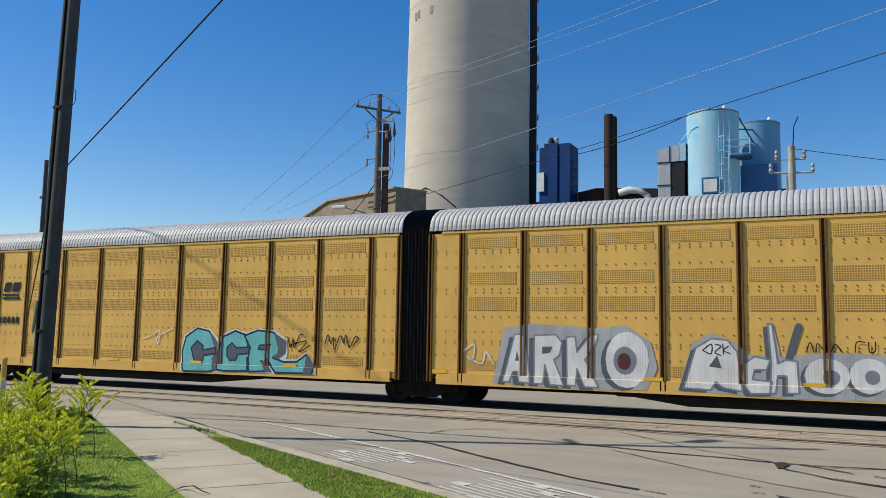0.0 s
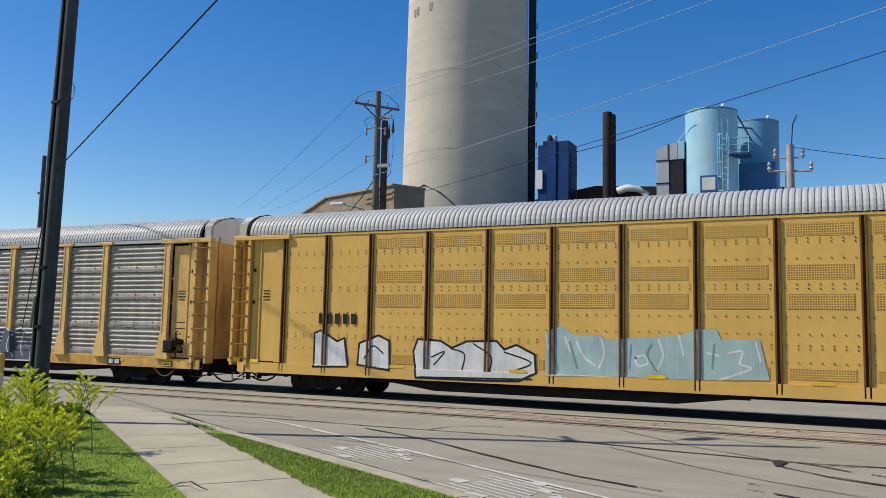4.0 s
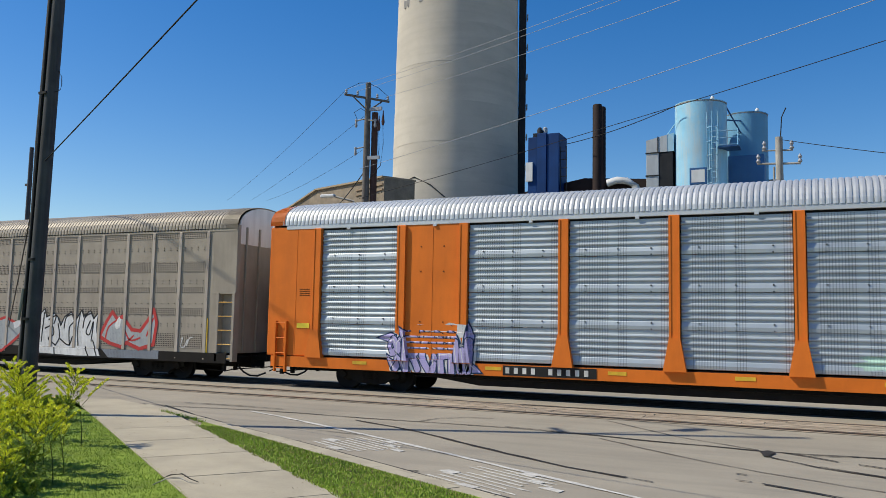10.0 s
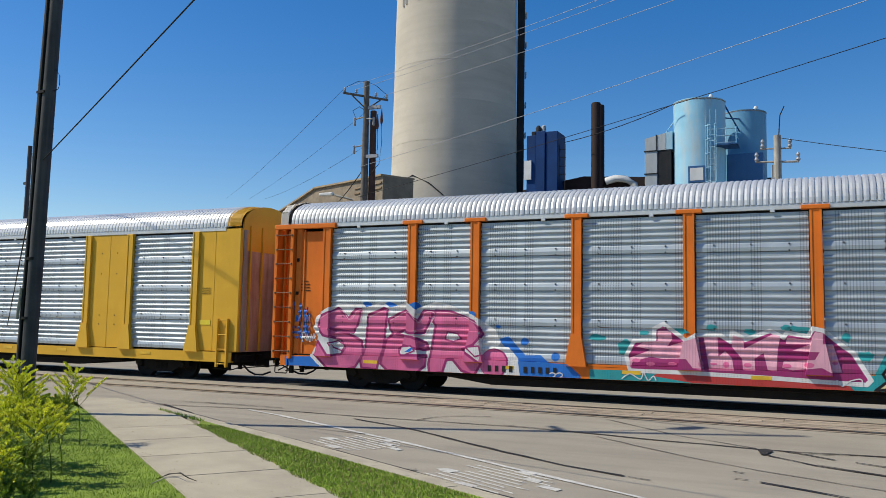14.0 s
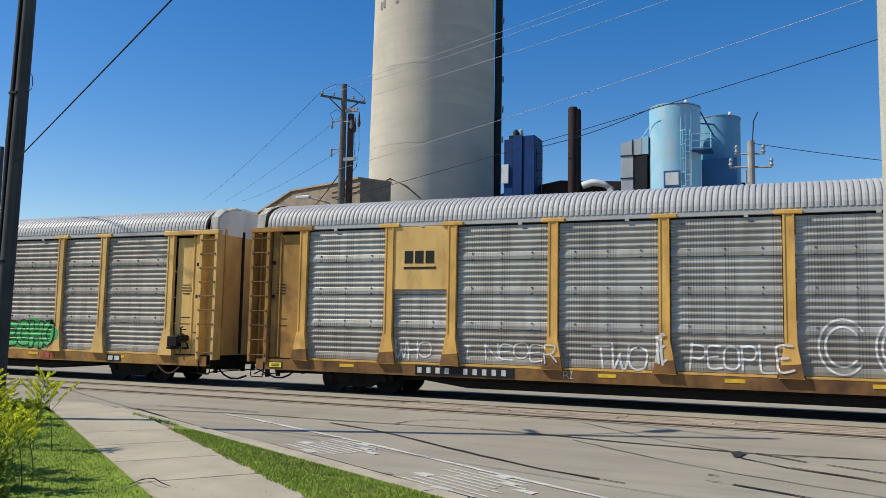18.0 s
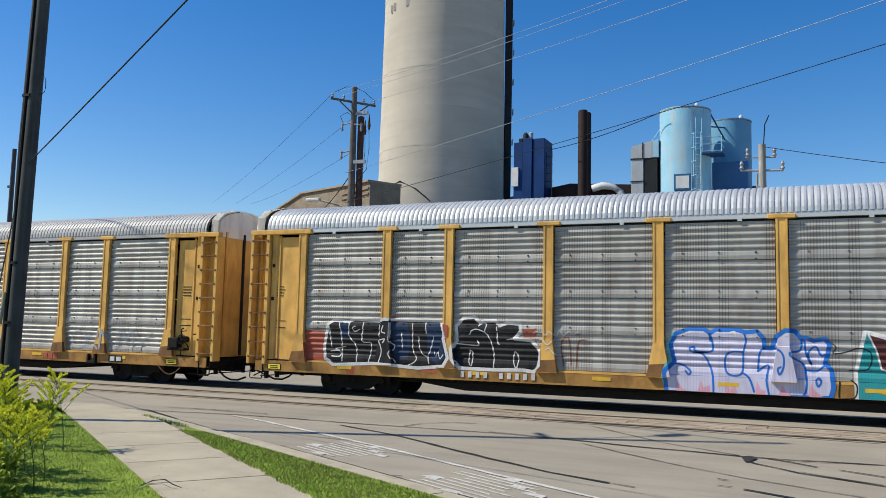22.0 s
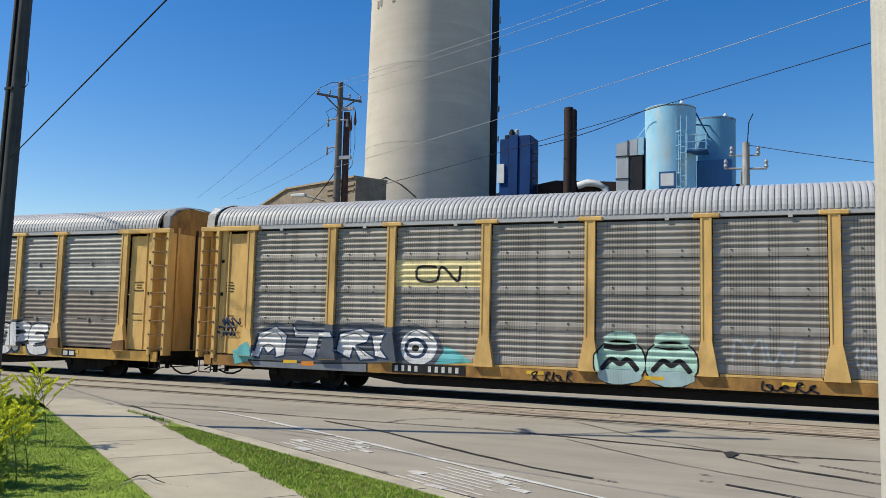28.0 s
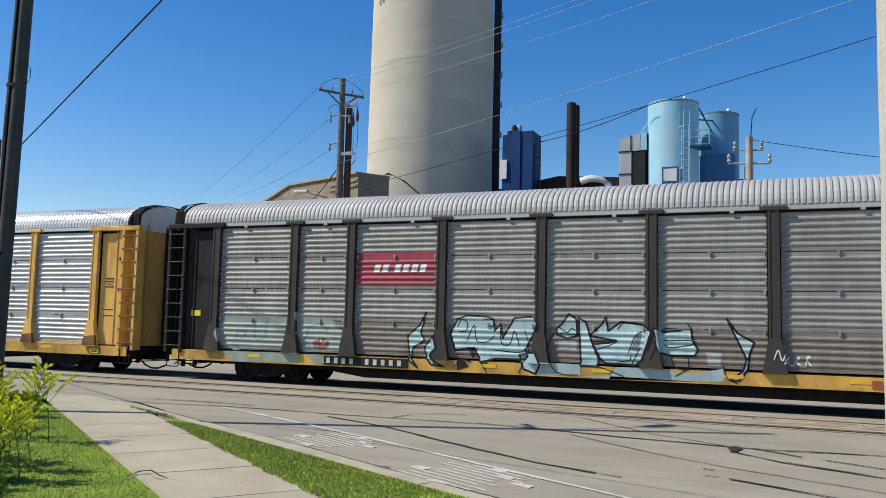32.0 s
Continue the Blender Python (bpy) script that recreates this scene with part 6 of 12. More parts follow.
    p.stroke([(-3.03, 1.68), (-2.83, 1.83), (-2.84, 1.6), (-3.03, 1.68)], 0.025, "black", 3.4, True)
    p.stroke([(-2.74, 1.83), (-2.61, 1.78), (-2.75, 1.64), (-2.62, 1.57)], 0.025, "black", 3.4, True)
    p.stroke([(-2.57, 1.83), (-2.55, 1.6)], 0.025, "black", 3.4, True)
    p.stroke([(-2.44, 1.79), (-2.55, 1.69), (-2.4, 1.61)], 0.025, "black", 3.4, True)
    p.stroke([(-0.75, 1.69), (-0.67, 1.91), (-0.59, 1.69)], 0.025, "black", 3.4, True)
    p.stroke([(-0.55, 1.7), (-0.51, 1.89), (-0.35, 1.7), (-0.3, 1.92)], 0.025, "black", 3.4, True)
    p.stroke([(-0.23, 1.72), (-0.15, 1.88), (-0.03, 1.71)], 0.025, "black", 3.4, True)
    p.stroke([(0.25, 1.71), (0.28, 1.93), (0.44, 1.93)], 0.025, "black", 3.4, True)
    p.stroke([(0.52, 1.93), (0.53, 1.72), (0.64, 1.74), (0.65, 1.94)], 0.025, "black", 3.4, True)
    p.stroke([(-9.34, 1.49), (-9.0, 1.71), (-9.05, 1.29), (-9.23, 1.39), (-8.77, 1.19), (-8.66, 1.51), (-8.43, 1.2)], 0.04, "white", 1, True)
    p.done()
    p = Piece(car_a2, "screen", (), "turquoise block letters outlined in black")
    p.fill("white", [(2.38, 0.65), (2.34, 1.29), (2.46, 1.8), (2.98, 2.08), (3.51, 2.01), (3.86, 1.73), (4.09, 1.89), (4.54, 2.02), (4.95, 1.93), (5.42, 2.05), (6.1, 2.0), (6.52, 1.73), (6.56, 1.32), (6.5, 1.13), (6.9, 1.14), (7.25, 1.36), (7.6, 0.97), (7.57, 0.7), (4.85, 0.68)], 0.6)
    p.fill("cyan", [(2.47, 0.69), (2.4, 1.26), (2.53, 1.75), (3.0, 2.03), (3.47, 1.95), (3.77, 1.64), (3.81, 1.36), (3.66, 1.05), (3.86, 0.74), (3.57, 0.67), (2.55, 0.65)], 2, "navy", 0.03)
    p.fill("slate", [(3.51, 1.91), (3.84, 1.62), (3.88, 0.74), (3.69, 0.72), (3.64, 1.05), (3.77, 1.32)], 2.5)
    p.fill("slate", [(2.86, 1.12), (2.77, 1.4), (3.01, 1.63), (3.26, 1.48), (3.23, 1.34), (3.77, 1.42), (3.79, 1.24), (3.3, 1.17), (3.27, 1.02), (2.94, 0.98)], 2.9, "navy", 0.025)
    p.fill("cyan", [(3.88, 0.74), (3.87, 1.29), (4.05, 1.77), (4.54, 1.96), (4.93, 1.85), (5.08, 1.45), (5.14, 1.19), (5.03, 1.12), (5.09, 0.73), (4.18, 0.71)], 3.2, "navy", 0.03)
    p.fill("slate", [(4.25, 1.17), (4.23, 1.43), (4.43, 1.59), (4.6, 1.44), (5.12, 1.47), (5.08, 1.27), (4.68, 1.23), (4.6, 1.06), (4.37, 1.04)], 3.8, "navy", 0.025)
    p.fill("cyan", [(4.91, 1.82), (5.42, 1.99), (5.99, 1.94), (6.29, 1.74), (6.22, 1.28), (6.01, 1.17), (6.43, 1.05), (6.91, 1.07), (7.25, 1.29), (7.52, 0.97), (7.49, 0.74), (6.16, 0.72), (5.8, 1.11), (5.74, 0.75), (5.16, 0.72), (5.08, 1.12), (5.15, 1.45)], 4.2, "navy", 0.03)
    p.fill("slate", [(6.03, 1.93), (6.5, 1.69), (6.47, 1.31), (6.19, 1.14), (6.01, 1.17), (6.24, 1.35)], 4.7)
    p.fill("slate", [(5.5, 1.53), (5.91, 1.57), (5.8, 1.4), (5.46, 1.41)], 4.9, "navy", 0.025)
    p.fill("slate", [(5.5, 1.1), (5.8, 1.05), (6.02, 0.74), (5.79, 0.73)], 4.8)
    p.fill("slate", [(7.25, 1.29), (7.55, 1.0), (7.45, 0.72), (7.17, 0.73)], 4.9)
    p.stroke([(6.55, 1.81), (6.66, 1.49), (6.76, 1.75), (6.8, 1.49), (6.97, 1.85), (7.1, 1.88)], 0.035, "black", 2, True)
    p.stroke([(6.62, 1.55), (7.24, 1.69), (6.97, 1.37), (7.37, 1.57)], 0.035, "black", 2, True)
    p.stroke([(7.9, 1.64), (8.0, 1.89), (8.1, 1.64), (8.19, 1.83), (8.23, 1.46), (8.42, 1.87), (8.55, 1.65), (8.61, 1.9), (8.74, 1.53), (8.93, 1.84), (9.05, 1.78), (8.86, 1.6)], 0.035, "black", 2, True)
    p.stroke([(0.66, 1.68), (1.0, 1.76), (1.37, 1.94), (1.34, 1.51), (1.29, 1.73), (1.95, 2.02)], 0.03, "white", 2, True)
    p.done()
    p = Piece(car_a2, "screen", (), "black painted railway emblem and lettering")
    for i in range(4):
        p.bar(-7.23, -6.55 - 0.06 * i, 3.28 + 0.085 * i, 3.32 + 0.085 * i, "black", 3, 0.4)
    p.bar(-6.45, -6.1, 3.28, 3.62, "black", 3, 0.3)
    p.bar(-6.0, -5.6, 3.28, 3.62, "black", 3, 0.3)
    p.bar(-6.45, -5.6, 3.12, 3.2, "black", 3)
    p.bar(-6.45, -5.5, 2.99, 3.07, "black", 3)
    for i in range(8):
        if i != 2:
            p.bar(-7.27 + 0.23 * i, -7.12 + 0.23 * i, 2.11, 2.36, "black", 3)
    p.done("emblem")
    p = Piece(car_b1, "screen", (), "green block letters and white bubble letters with red shadow")
    p.fill("mint", [(-9.04, 1.41), (-8.51, 2.09), (-7.5, 2.2), (-7.41, 2.06), (-5.15, 2.1), (-4.96, 2.17), (-4.43, 2.15), (-2.91, 2.1), (-2.69, 1.8), (-2.92, 1.15), (-2.06, 0.71), (-8.66, 0.64), (-8.61, 1.03)], 0.3)
    p.fill("brick", [(-8.95, 1.28), (-7.46, 1.47), (-2.91, 1.88), (-2.39, 1.62), (-2.92, 1.15), (-3.46, 1.08), (-8.71, 0.66)], 0.2)
    p.fill("deepgreen", [(-8.6, 0.9), (-3.46, 1.03), (-3.28, 0.71), (-8.6, 0.65)], 0.6)
    p.fill("pine", [(-8.89, 1.38), (-8.4, 1.98), (-7.61, 2.1), (-7.54, 1.05), (-8.16, 0.97), (-8.55, 1.01), (-8.7, 1.21)], 2)
    p.fill("pine", [(-7.3, 1.98), (-6.93, 1.99), (-6.88, 1.64), (-6.56, 1.65), (-6.54, 2.0), (-6.26, 2.0), (-6.2, 1.05), (-6.56, 1.08), (-6.58, 1.38), (-6.87, 1.37), (-6.85, 1.07), (-7.29, 1.08)], 2)
    p.fill("pine", [(-6.18, 1.96), (-5.33, 1.97), (-5.28, 1.73), (-5.83, 1.67), (-5.83, 1.54), (-5.43, 1.53), (-5.43, 1.34), (-5.83, 1.33), (-5.78, 1.18), (-5.33, 1.2), (-5.28, 1.04), (-6.18, 1.05)], 2)
    p.fill("pine", [(-5.28, 1.08), (-4.96, 2.1), (-4.46, 2.08), (-4.18, 1.03), (-4.56, 1.06), (-4.65, 1.3), (-4.89, 1.29), (-4.96, 1.07)], 2)
    p.fill("pine", [(-4.17, 1.95), (-3.82, 2.05), (-3.07, 2.02), (-2.97, 1.65), (-3.26, 1.44), (-2.95, 1.13), (-3.44, 1.09), (-3.71, 1.38), (-3.76, 1.1), (-4.09, 1.1)], 2)
    p.fill("rose", [(-8.15, 1.8), (-7.95, 1.85), (-7.91, 1.36), (-8.05, 1.23)], 2.6)
    p.fill("mint", [(-4.81, 1.53), (-4.72, 1.73), (-4.63, 1.54)], 2.6)
    p.fill("brick", [(-3.73, 1.82), (-3.44, 1.82), (-3.44, 1.63), (-3.71, 1.62)], 2.6)
    p.fill("brick", [(-5.45, 1.53), (-5.06, 1.56), (-5.06, 1.35), (-5.43, 1.32)], 2.3)
    p.stroke([(-8.38, 0.95), (-8.29, 0.58)], 0.05, "mint", 1.2, True)
    p.stroke([(-6.66, 1.02), (-6.58, 0.66)], 0.05, "mint", 1.2, True)
    p.stroke([(-6.1, 1.04), (-6.02, 0.68)], 0.05, "mint", 1.2, True)
    p.stroke([(-4.86, 1.09), (-4.79, 0.74)], 0.05, "mint", 1.2, True)
    p.stroke([(-3.83, 1.13), (-3.76, 0.79)], 0.05, "mint", 1.2, True)
    p.fill("brick", [(-3.01, 1.37), (-2.39, 1.62), (-0.4, 1.77), (0.98, 1.84), (1.57, 1.73), (1.53, 0.5), (-2.06, 0.71)], 0.4)
    for i, (x, z, rx, rz) in enumerate([(-2.28, 1.79, 0.16, 0.14)]):
        p.blob(x, z, rx, rz, "white", 2, i, 16, 0.05)
    for i, (x, z, rx, rz) in enumerate([(-2.28, 1.79, 0.19, 0.18)]):
        p.blob(x, z, rx, rz, "black", 1.7, i, 16, 0.05)
    p.fill("white", [(-3.03, 1.25), (-2.39, 1.38), (-2.05, 1.45), (-1.92, 1.65), (-1.67, 1.55), (-1.53, 1.2), (-1.62, 0.96), (-2.14, 0.98), (-2.57, 1.16)], 2, "black", 0.04)
    p.fill("white", [(-1.69, 1.53), (-1.1, 1.87), (-1.15, 1.48), (-1.35, 1.28), (-1.44, 0.96), (-1.04, 0.85), (-0.94, 1.01), (-0.97, 1.35), (-0.84, 1.67), (-0.66, 1.5), (-0.65, 0.7), (-1.54, 0.78), (-1.61, 1.2)], 2.4, "black", 0.04)
    p.fill("white", [(-0.65, 1.41), (-0.31, 1.66), (0.16, 1.42), (-0.08, 1.24), (-0.39, 1.27), (-0.4, 1.03), (-0.01, 1.07), (0.06, 0.78), (-0.41, 0.71), (-0.62, 0.98)], 2.8, "black", 0.04)
    p.fill("white", [(0.16, 1.61), (0.62, 1.79), (0.65, 1.45), (0.98, 1.72), (1.12, 1.55), (0.74, 1.29), (1.13, 0.72), (0.73, 0.78), (0.51, 1.07), (0.43, 0.77), (0.2, 0.84)], 3.2, "black", 0.04)
    p.fill("white", [(1.16, 1.47), (1.71, 1.66), (1.77, 1.45), (1.41, 1.36), (1.76, 1.25), (1.4, 1.15), (1.82, 0.76), (1.24, 0.73)], 3.6, "black", 0.04)
    p.stroke([(-7.01, 2.04), (-6.97, 2.34), (-6.8, 2.29), (-6.93, 2.14), (-6.77, 2.04)], 0.025, "black", 3, True)
    p.done()
    p = Piece(car_b2, "screen", (), "pale blue letters and worn white letters")
    p.fill("pale", [(0.16, 0.86), (0.16, 2.01), (0.6, 2.17), (0.91, 1.93), (1.59, 1.94), (1.79, 1.84), (2.88, 1.92), (3.62, 1.98), (3.93, 2.13), (4.41, 2.15), (4.52, 1.89), (5.38, 1.9), (5.58, 0.98), (3.93, 0.92), (2.01, 0.92)], 0.6)
    p.stroke([(0.16, 2.01), (0.24, 1.55)], 0.05, "white", 1.6, True)
    p.stroke([(0.67, 1.89), (0.83, 1.49)], 0.05, "white", 1.6, True)
    p.stroke([(0.99, 1.76), (1.2, 1.37), (1.47, 1.18)], 0.05, "white", 1.6, True)
    p.stroke([(1.6, 1.9), (1.71, 1.51), (1.57, 1.12)], 0.05, "white", 1.6, True)
    p.stroke([(2.08, 1.85), (2.19, 1.46)], 0.05, "white", 1.6, True)
    p.stroke([(2.49, 1.4), (2.7, 1.47), (2.79, 1.28), (2.55, 1.21), (2.49, 1.4)], 0.05, "white", 1.6, True)
    p.stroke([(3.05, 1.86), (3.16, 1.48), (3.01, 1.09)], 0.05, "white", 1.6, True)
    p.stroke([(3.54, 1.97), (3.65, 1.49)], 0.05, "white", 1.6, True)
    p.stroke([(3.94, 2.07), (4.0, 1.75)], 0.05, "white", 1.6, True)
    p.stroke([(4.21, 1.57), (4.45, 1.51)], 0.05, "white", 1.6, True)
    p.stroke([(4.68, 1.58), (5.0, 1.62), (4.93, 1.34), (5.17, 1.22), (4.48, 0.95)], 0.05, "white", 1.6, True)
    p.stroke([(5.29, 1.84), (5.39, 1.41)], 0.05, "white", 1.6, True)
    p.stroke([(0.28, 1.68), (0.51, 1.02)], 0.05, "sea", 1.8, True)
    p.stroke([(0.81, 1.76), (1.0, 1.1)], 0.05, "sea", 1.8, True)
    p.stroke([(2.89, 1.73), (2.78, 1.47), (3.01, 1.09)], 0.05, "sea", 1.8, True)
    p.stroke([(2.38, 1.72), (2.34, 1.14)], 0.05, "sea", 1.8, True)
    p.stroke([(4.36, 1.76), (4.31, 1.2)], 0.05, "sea", 1.8, True)
    p.fill("white", [(-3.6, 0.67), (-3.71, 1.39), (-3.58, 1.73), (-2.87, 1.7), (-2.53, 1.51), (-2.08, 1.7), (-1.21, 1.73), (-0.99, 1.51), (-0.64, 1.64), (-0.14, 1.4), (-0.1, 0.92), (-0.56, 0.7), (-1.7, 0.67)], 0.6, "black", 0.03)
    p.fill("white", [(-5.52, 0.95), (-5.48, 1.57), (-4.84, 1.81), (-4.49, 1.66), (-4.46, 0.84)], 0.6, "black", 0.03)
    p.fill("white", [(-7.03, 0.85), (-7.03, 1.84), (-6.82, 1.92), (-6.23, 1.61), (-5.99, 1.71), (-5.85, 0.89)], 0.6, "black", 0.03)
    p.stroke([(-3.13, 1.25), (-2.74, 1.41), (-3.06, 1.04)], 0.04, "black", 1.8, True)
    p.stroke([(-2.55, 1.49), (-2.15, 1.36), (-2.21, 0.94)], 0.04, "black", 1.8, True)
    p.stroke([(-1.88, 1.64), (-1.37, 1.31), (-1.41, 0.93)], 0.04, "black", 1.8, True)
    p.stroke([(-0.98, 1.44), (-0.23, 1.19), (-0.68, 0.97)], 0.04, "black", 1.8, True)
    p.stroke([(-5.3, 1.14), (-5.02, 1.51), (-4.68, 1.3)], 0.04, "black", 1.8, True)
    p.stroke([(-3.48, 0.69), (-0.2, 0.76)], 0.04, "black", 1.8, True)
    for i in range(5):
        p.bar(-6.9 + 0.28 * i, -6.72 + 0.28 * i, 2.12, 2.42, "black", 3)
    p.scribble(9.2, 10.2, 1.3, 1.9, "brick", 0.03, 15)
    p.done()
    # first dusty car
    p = Piece(car_0, label="white and teal spray-painted letters with black outlines")
    p.fill("white", [(-11.53, 0.86), (-11.6, 1.41), (-11.5, 1.56), (-11.19, 1.62), (-11.23, 1.83), (-11.03, 2.0), (-10.82, 1.89), (-10.72, 1.95), (-10.65, 1.78), (-10.41, 1.75), (-10.27, 1.7), (-10.14, 1.76), (-9.94, 1.73), (-9.84, 1.65), (-9.67, 1.62), (-9.51, 1.54), (-9.28, 1.44), (-9.21, 1.24), (-9.33, 1.02), (-9.52, 0.89)], 1, "black", 0.02)
    for i, (x, z, rx, rz) in enumerate([(-9.4, 1.81, 0.13, 0.12), (-11.73, 1.69, 0.11, 0.12), (-11.65, 0.98, 0.14, 0.15)]):
        p.blob(x, z, rx, rz, "white", 1, i, 16, 0.05)
    p.stroke([(-11.6, 1.41), (-11.47, 1.54), (-11.09, 1.6), (-11.11, 1.31), (-11.28, 1.25), (-11.23, 0.87)], 0.034, "black", 3, True)
    p.stroke([(-11.19, 1.62), (-11.23, 1.83), (-11.03, 1.99), (-10.82, 1.86), (-10.91, 1.6), (-10.97, 1.31)], 0.034, "black", 3, True)
    p.stroke([(-10.82, 1.86), (-10.69, 1.95), (-10.65, 1.75), (-10.77, 1.49), (-10.5, 1.44), (-10.44, 1.67), (-10.61, 1.75)], 0.034, "black", 3, True)
    p.stroke([(-10.65, 1.75), (-10.34, 1.67), (-10.37, 1.5), (-10.5, 1.35)], 0.034, "black", 3, True)
    p.stroke([(-10.33, 1.5), (-10.37, 1.67), (-10.27, 1.76), (-10.14, 1.67), (-10.1, 1.45)], 0.034, "black", 3, True)
    p.stroke([(-10.11, 1.7), (-9.94, 1.74), (-9.86, 1.59), (-9.9, 1.39), (-10.06, 1.42), (-10.07, 1.67)], 0.034, "black", 3, True)
    p.stroke([(-9.84, 1.62), (-9.77, 1.45), (-9.83, 1.26), (-9.93, 1.42)], 0.034, "black", 3, True)
    p.stroke([(-10.26, 1.33), (-10.25, 1.05), (-10.41, 0.87)], 0.034, "black", 3, True)
    p.stroke([(-9.96, 1.34), (-9.89, 1.06), (-10.05, 0.88)], 0.034, "black", 3, True)
    p.stroke([(-10.19, 1.36), (-9.99, 1.36)], 0.034, "black", 3, True)
    p.stroke([(-9.76, 1.29), (-9.6, 1.35), (-9.43, 1.18), (-9.45, 0.9)], 0.034, "black", 3, True)
    p.stroke([(-9.74, 1.6), (-9.54, 1.54), (-9.34, 1.44), (-9.22, 1.24), (-9.33, 1.02)], 0.034, "black", 3, True)
    p.stroke([(-11.42, 1.3), (-11.22, 1.42), (-11.17, 1.19), (-11.01, 1.31), (-10.93, 1.14)], 0.034, "black", 3, True)
    p.stroke([(-11.27, 0.9), (-10.51, 0.88), (-9.2, 0.9)], 0.034, "black", 3, True)
    p.stroke([(-9.54, 1.6), (-9.51, 1.77), (-9.42, 1.92), (-9.29, 1.83), (-9.32, 1.7), (-9.48, 1.7)], 0.024, "black", 3.2, True)
    p.stroke([(-11.84, 1.63), (-11.83, 1.79), (-11.65, 1.8), (-11.6, 1.62), (-11.66, 1.54)], 0.024, "black", 3.2, True)
    p.stroke([(-11.81, 0.8), (-11.8, 1.0), (-11.59, 1.15)], 0.024, "black", 3.2, True)
    p.stroke([(-10.73, 1.15), (-10.66, 1.03), (-10.59, 1.12), (-10.51, 1.01), (-10.42, 1.16)], 0.024, "black", 3.2, True)
    p.stroke([(-10.19, 1.11), (-10.12, 0.99), (-10.02, 1.14)], 0.024, "black", 3.2, True)
    p.stroke([(-9.72, 1.06), (-9.59, 0.95)], 0.024, "black", 3.2, True)
    p.stroke([(-7.42, 2.64), (-7.63, 2.48), (-7.96, 2.15), (-8.08, 1.82), (-8.09, 1.49), (-7.82, 1.23), (-7.33, 1.1)], 0.1, "white", 2, True)
    p.stroke([(-8.25, 2.26), (-8.33, 1.87), (-8.32, 1.43), (-8.07, 1.16), (-7.57, 1.07)], 0.11, "white", 2, True)
    p.stroke([(-7.5, 2.67), (-7.42, 2.37), (-7.42, 1.97)], 0.3, "white", 2, True)
    p.stroke([(-6.67, 2.56), (-6.78, 2.27), (-6.81, 1.73), (-6.57, 1.68)], 0.07, "white", 2, True)
    p.stroke([(-6.29, 2.33), (-6.46, 1.9), (-6.6, 1.68), (-6.62, 1.2), (-6.68, 1.04)], 0.13, "white", 2, True)
    p.stroke([(-6.09, 2.54), (-5.99, 2.01), (-5.99, 1.59), (-6.04, 1.12)], 0.08, "white", 2, True)
    p.stroke([(-5.66, 2.8), (-5.77, 2.49), (-5.88, 1.91)], 0.07, "white", 2, True)
    p.stroke([(-5.2, 2.46), (-5.59, 2.12), (-5.88, 1.8)], 0.07, "white", 2, True)
    p.stroke([(-5.31, 1.97), (-5.45, 1.6), (-5.36, 1.14)], 0.22, "white", 2, True)
    p.stroke([(-5.99, 1.59), (-5.65, 1.7), (-5.37, 1.91)], 0.12, "white", 2, True)
    p.stroke([(-4.74, 2.75), (-4.93, 2.54), (-5.03, 2.0)], 0.2, "white", 2, True)
    p.stroke([(-4.33, 2.44), (-4.46, 2.29), (-4.59, 1.93), (-4.56, 1.52), (-4.54, 1.21)], 0.17, "white", 2, True)
    p.stroke([(-4.32, 2.03), (-4.81, 1.77), (-5.19, 1.24)], 0.07, "white", 2, True)
    p.stroke([(-5.3, 1.14), (-4.92, 1.36), (-4.38, 1.62)], 0.12, "white", 2, True)
    for i, (x, z, rx, rz) in enumerate([(-2.69, 1.54, 0.29, 0.15), (-1.47, 1.48, 0.19, 0.11)]):
        p.blob(x, z, rx, rz, "cyan", 0.1, i, 16, 0.25)
    p.fill("ice", [(-4.28, 1.39), (-4.08, 1.54), (-3.65, 1.54), (-3.55, 1.38), (-3.38, 1.42), (-3.33, 1.48), (-2.77, 1.5), (-2.67, 1.22), (-2.48, 1.48), (-2.28, 1.55), (-2.05, 1.51), (-2.03, 1.4), (-1.84, 1.45), (-1.79, 1.31), (-1.35, 1.35), (-1.28, 1.49), (-1.01, 1.52), (-0.65, 1.55), (-0.61, 1.46), (-0.26, 1.47), (-0.09, 0.98), (0.12, 0.86), (0.12, 0.7), (-0.14, 0.57), (-3.78, 0.5), (-3.88, 0.89), (-4.18, 0.93), (-4.29, 1.22)], 0.8, "white", 0.05)
    p.fill("sage", [(-3.83, 0.89), (-0.09, 0.91), (0.1, 0.84), (0.1, 0.71), (-0.13, 0.58), (-1.2, 0.56), (-3.73, 0.52)], 1.2)
    p.stroke([(-2.41, 1.04), (-2.26, 1.18), (-2.12, 1.22)], 0.09, "slate", 1.8, True)
    p.stroke([(-1.24, 1.03), (-0.99, 1.29)], 0.09, "slate", 1.8, True)
    p.stroke([(-3.23, 1.34), (-2.96, 1.02)], 0.09, "slate", 1.8, True)
    p.stroke([(-0.23, 0.61), (-0.12, 0.71), (0.08, 0.74)], 0.09, "slate", 1.8, True)
    p.stroke([(-4.16, 1.39), (-3.93, 1.2)], 0.09, "slate", 1.8, True)
    p.stroke([(-4.24, 1.39), (-4.08, 1.5), (-3.68, 1.5), (-3.6, 1.36)], 0.038, "black", 2.4, True)
    p.stroke([(-4.26, 1.34), (-3.83, 1.13), (-3.83, 0.93), (-4.14, 0.98), (-4.25, 1.22)], 0.038, "black", 2.4, True)
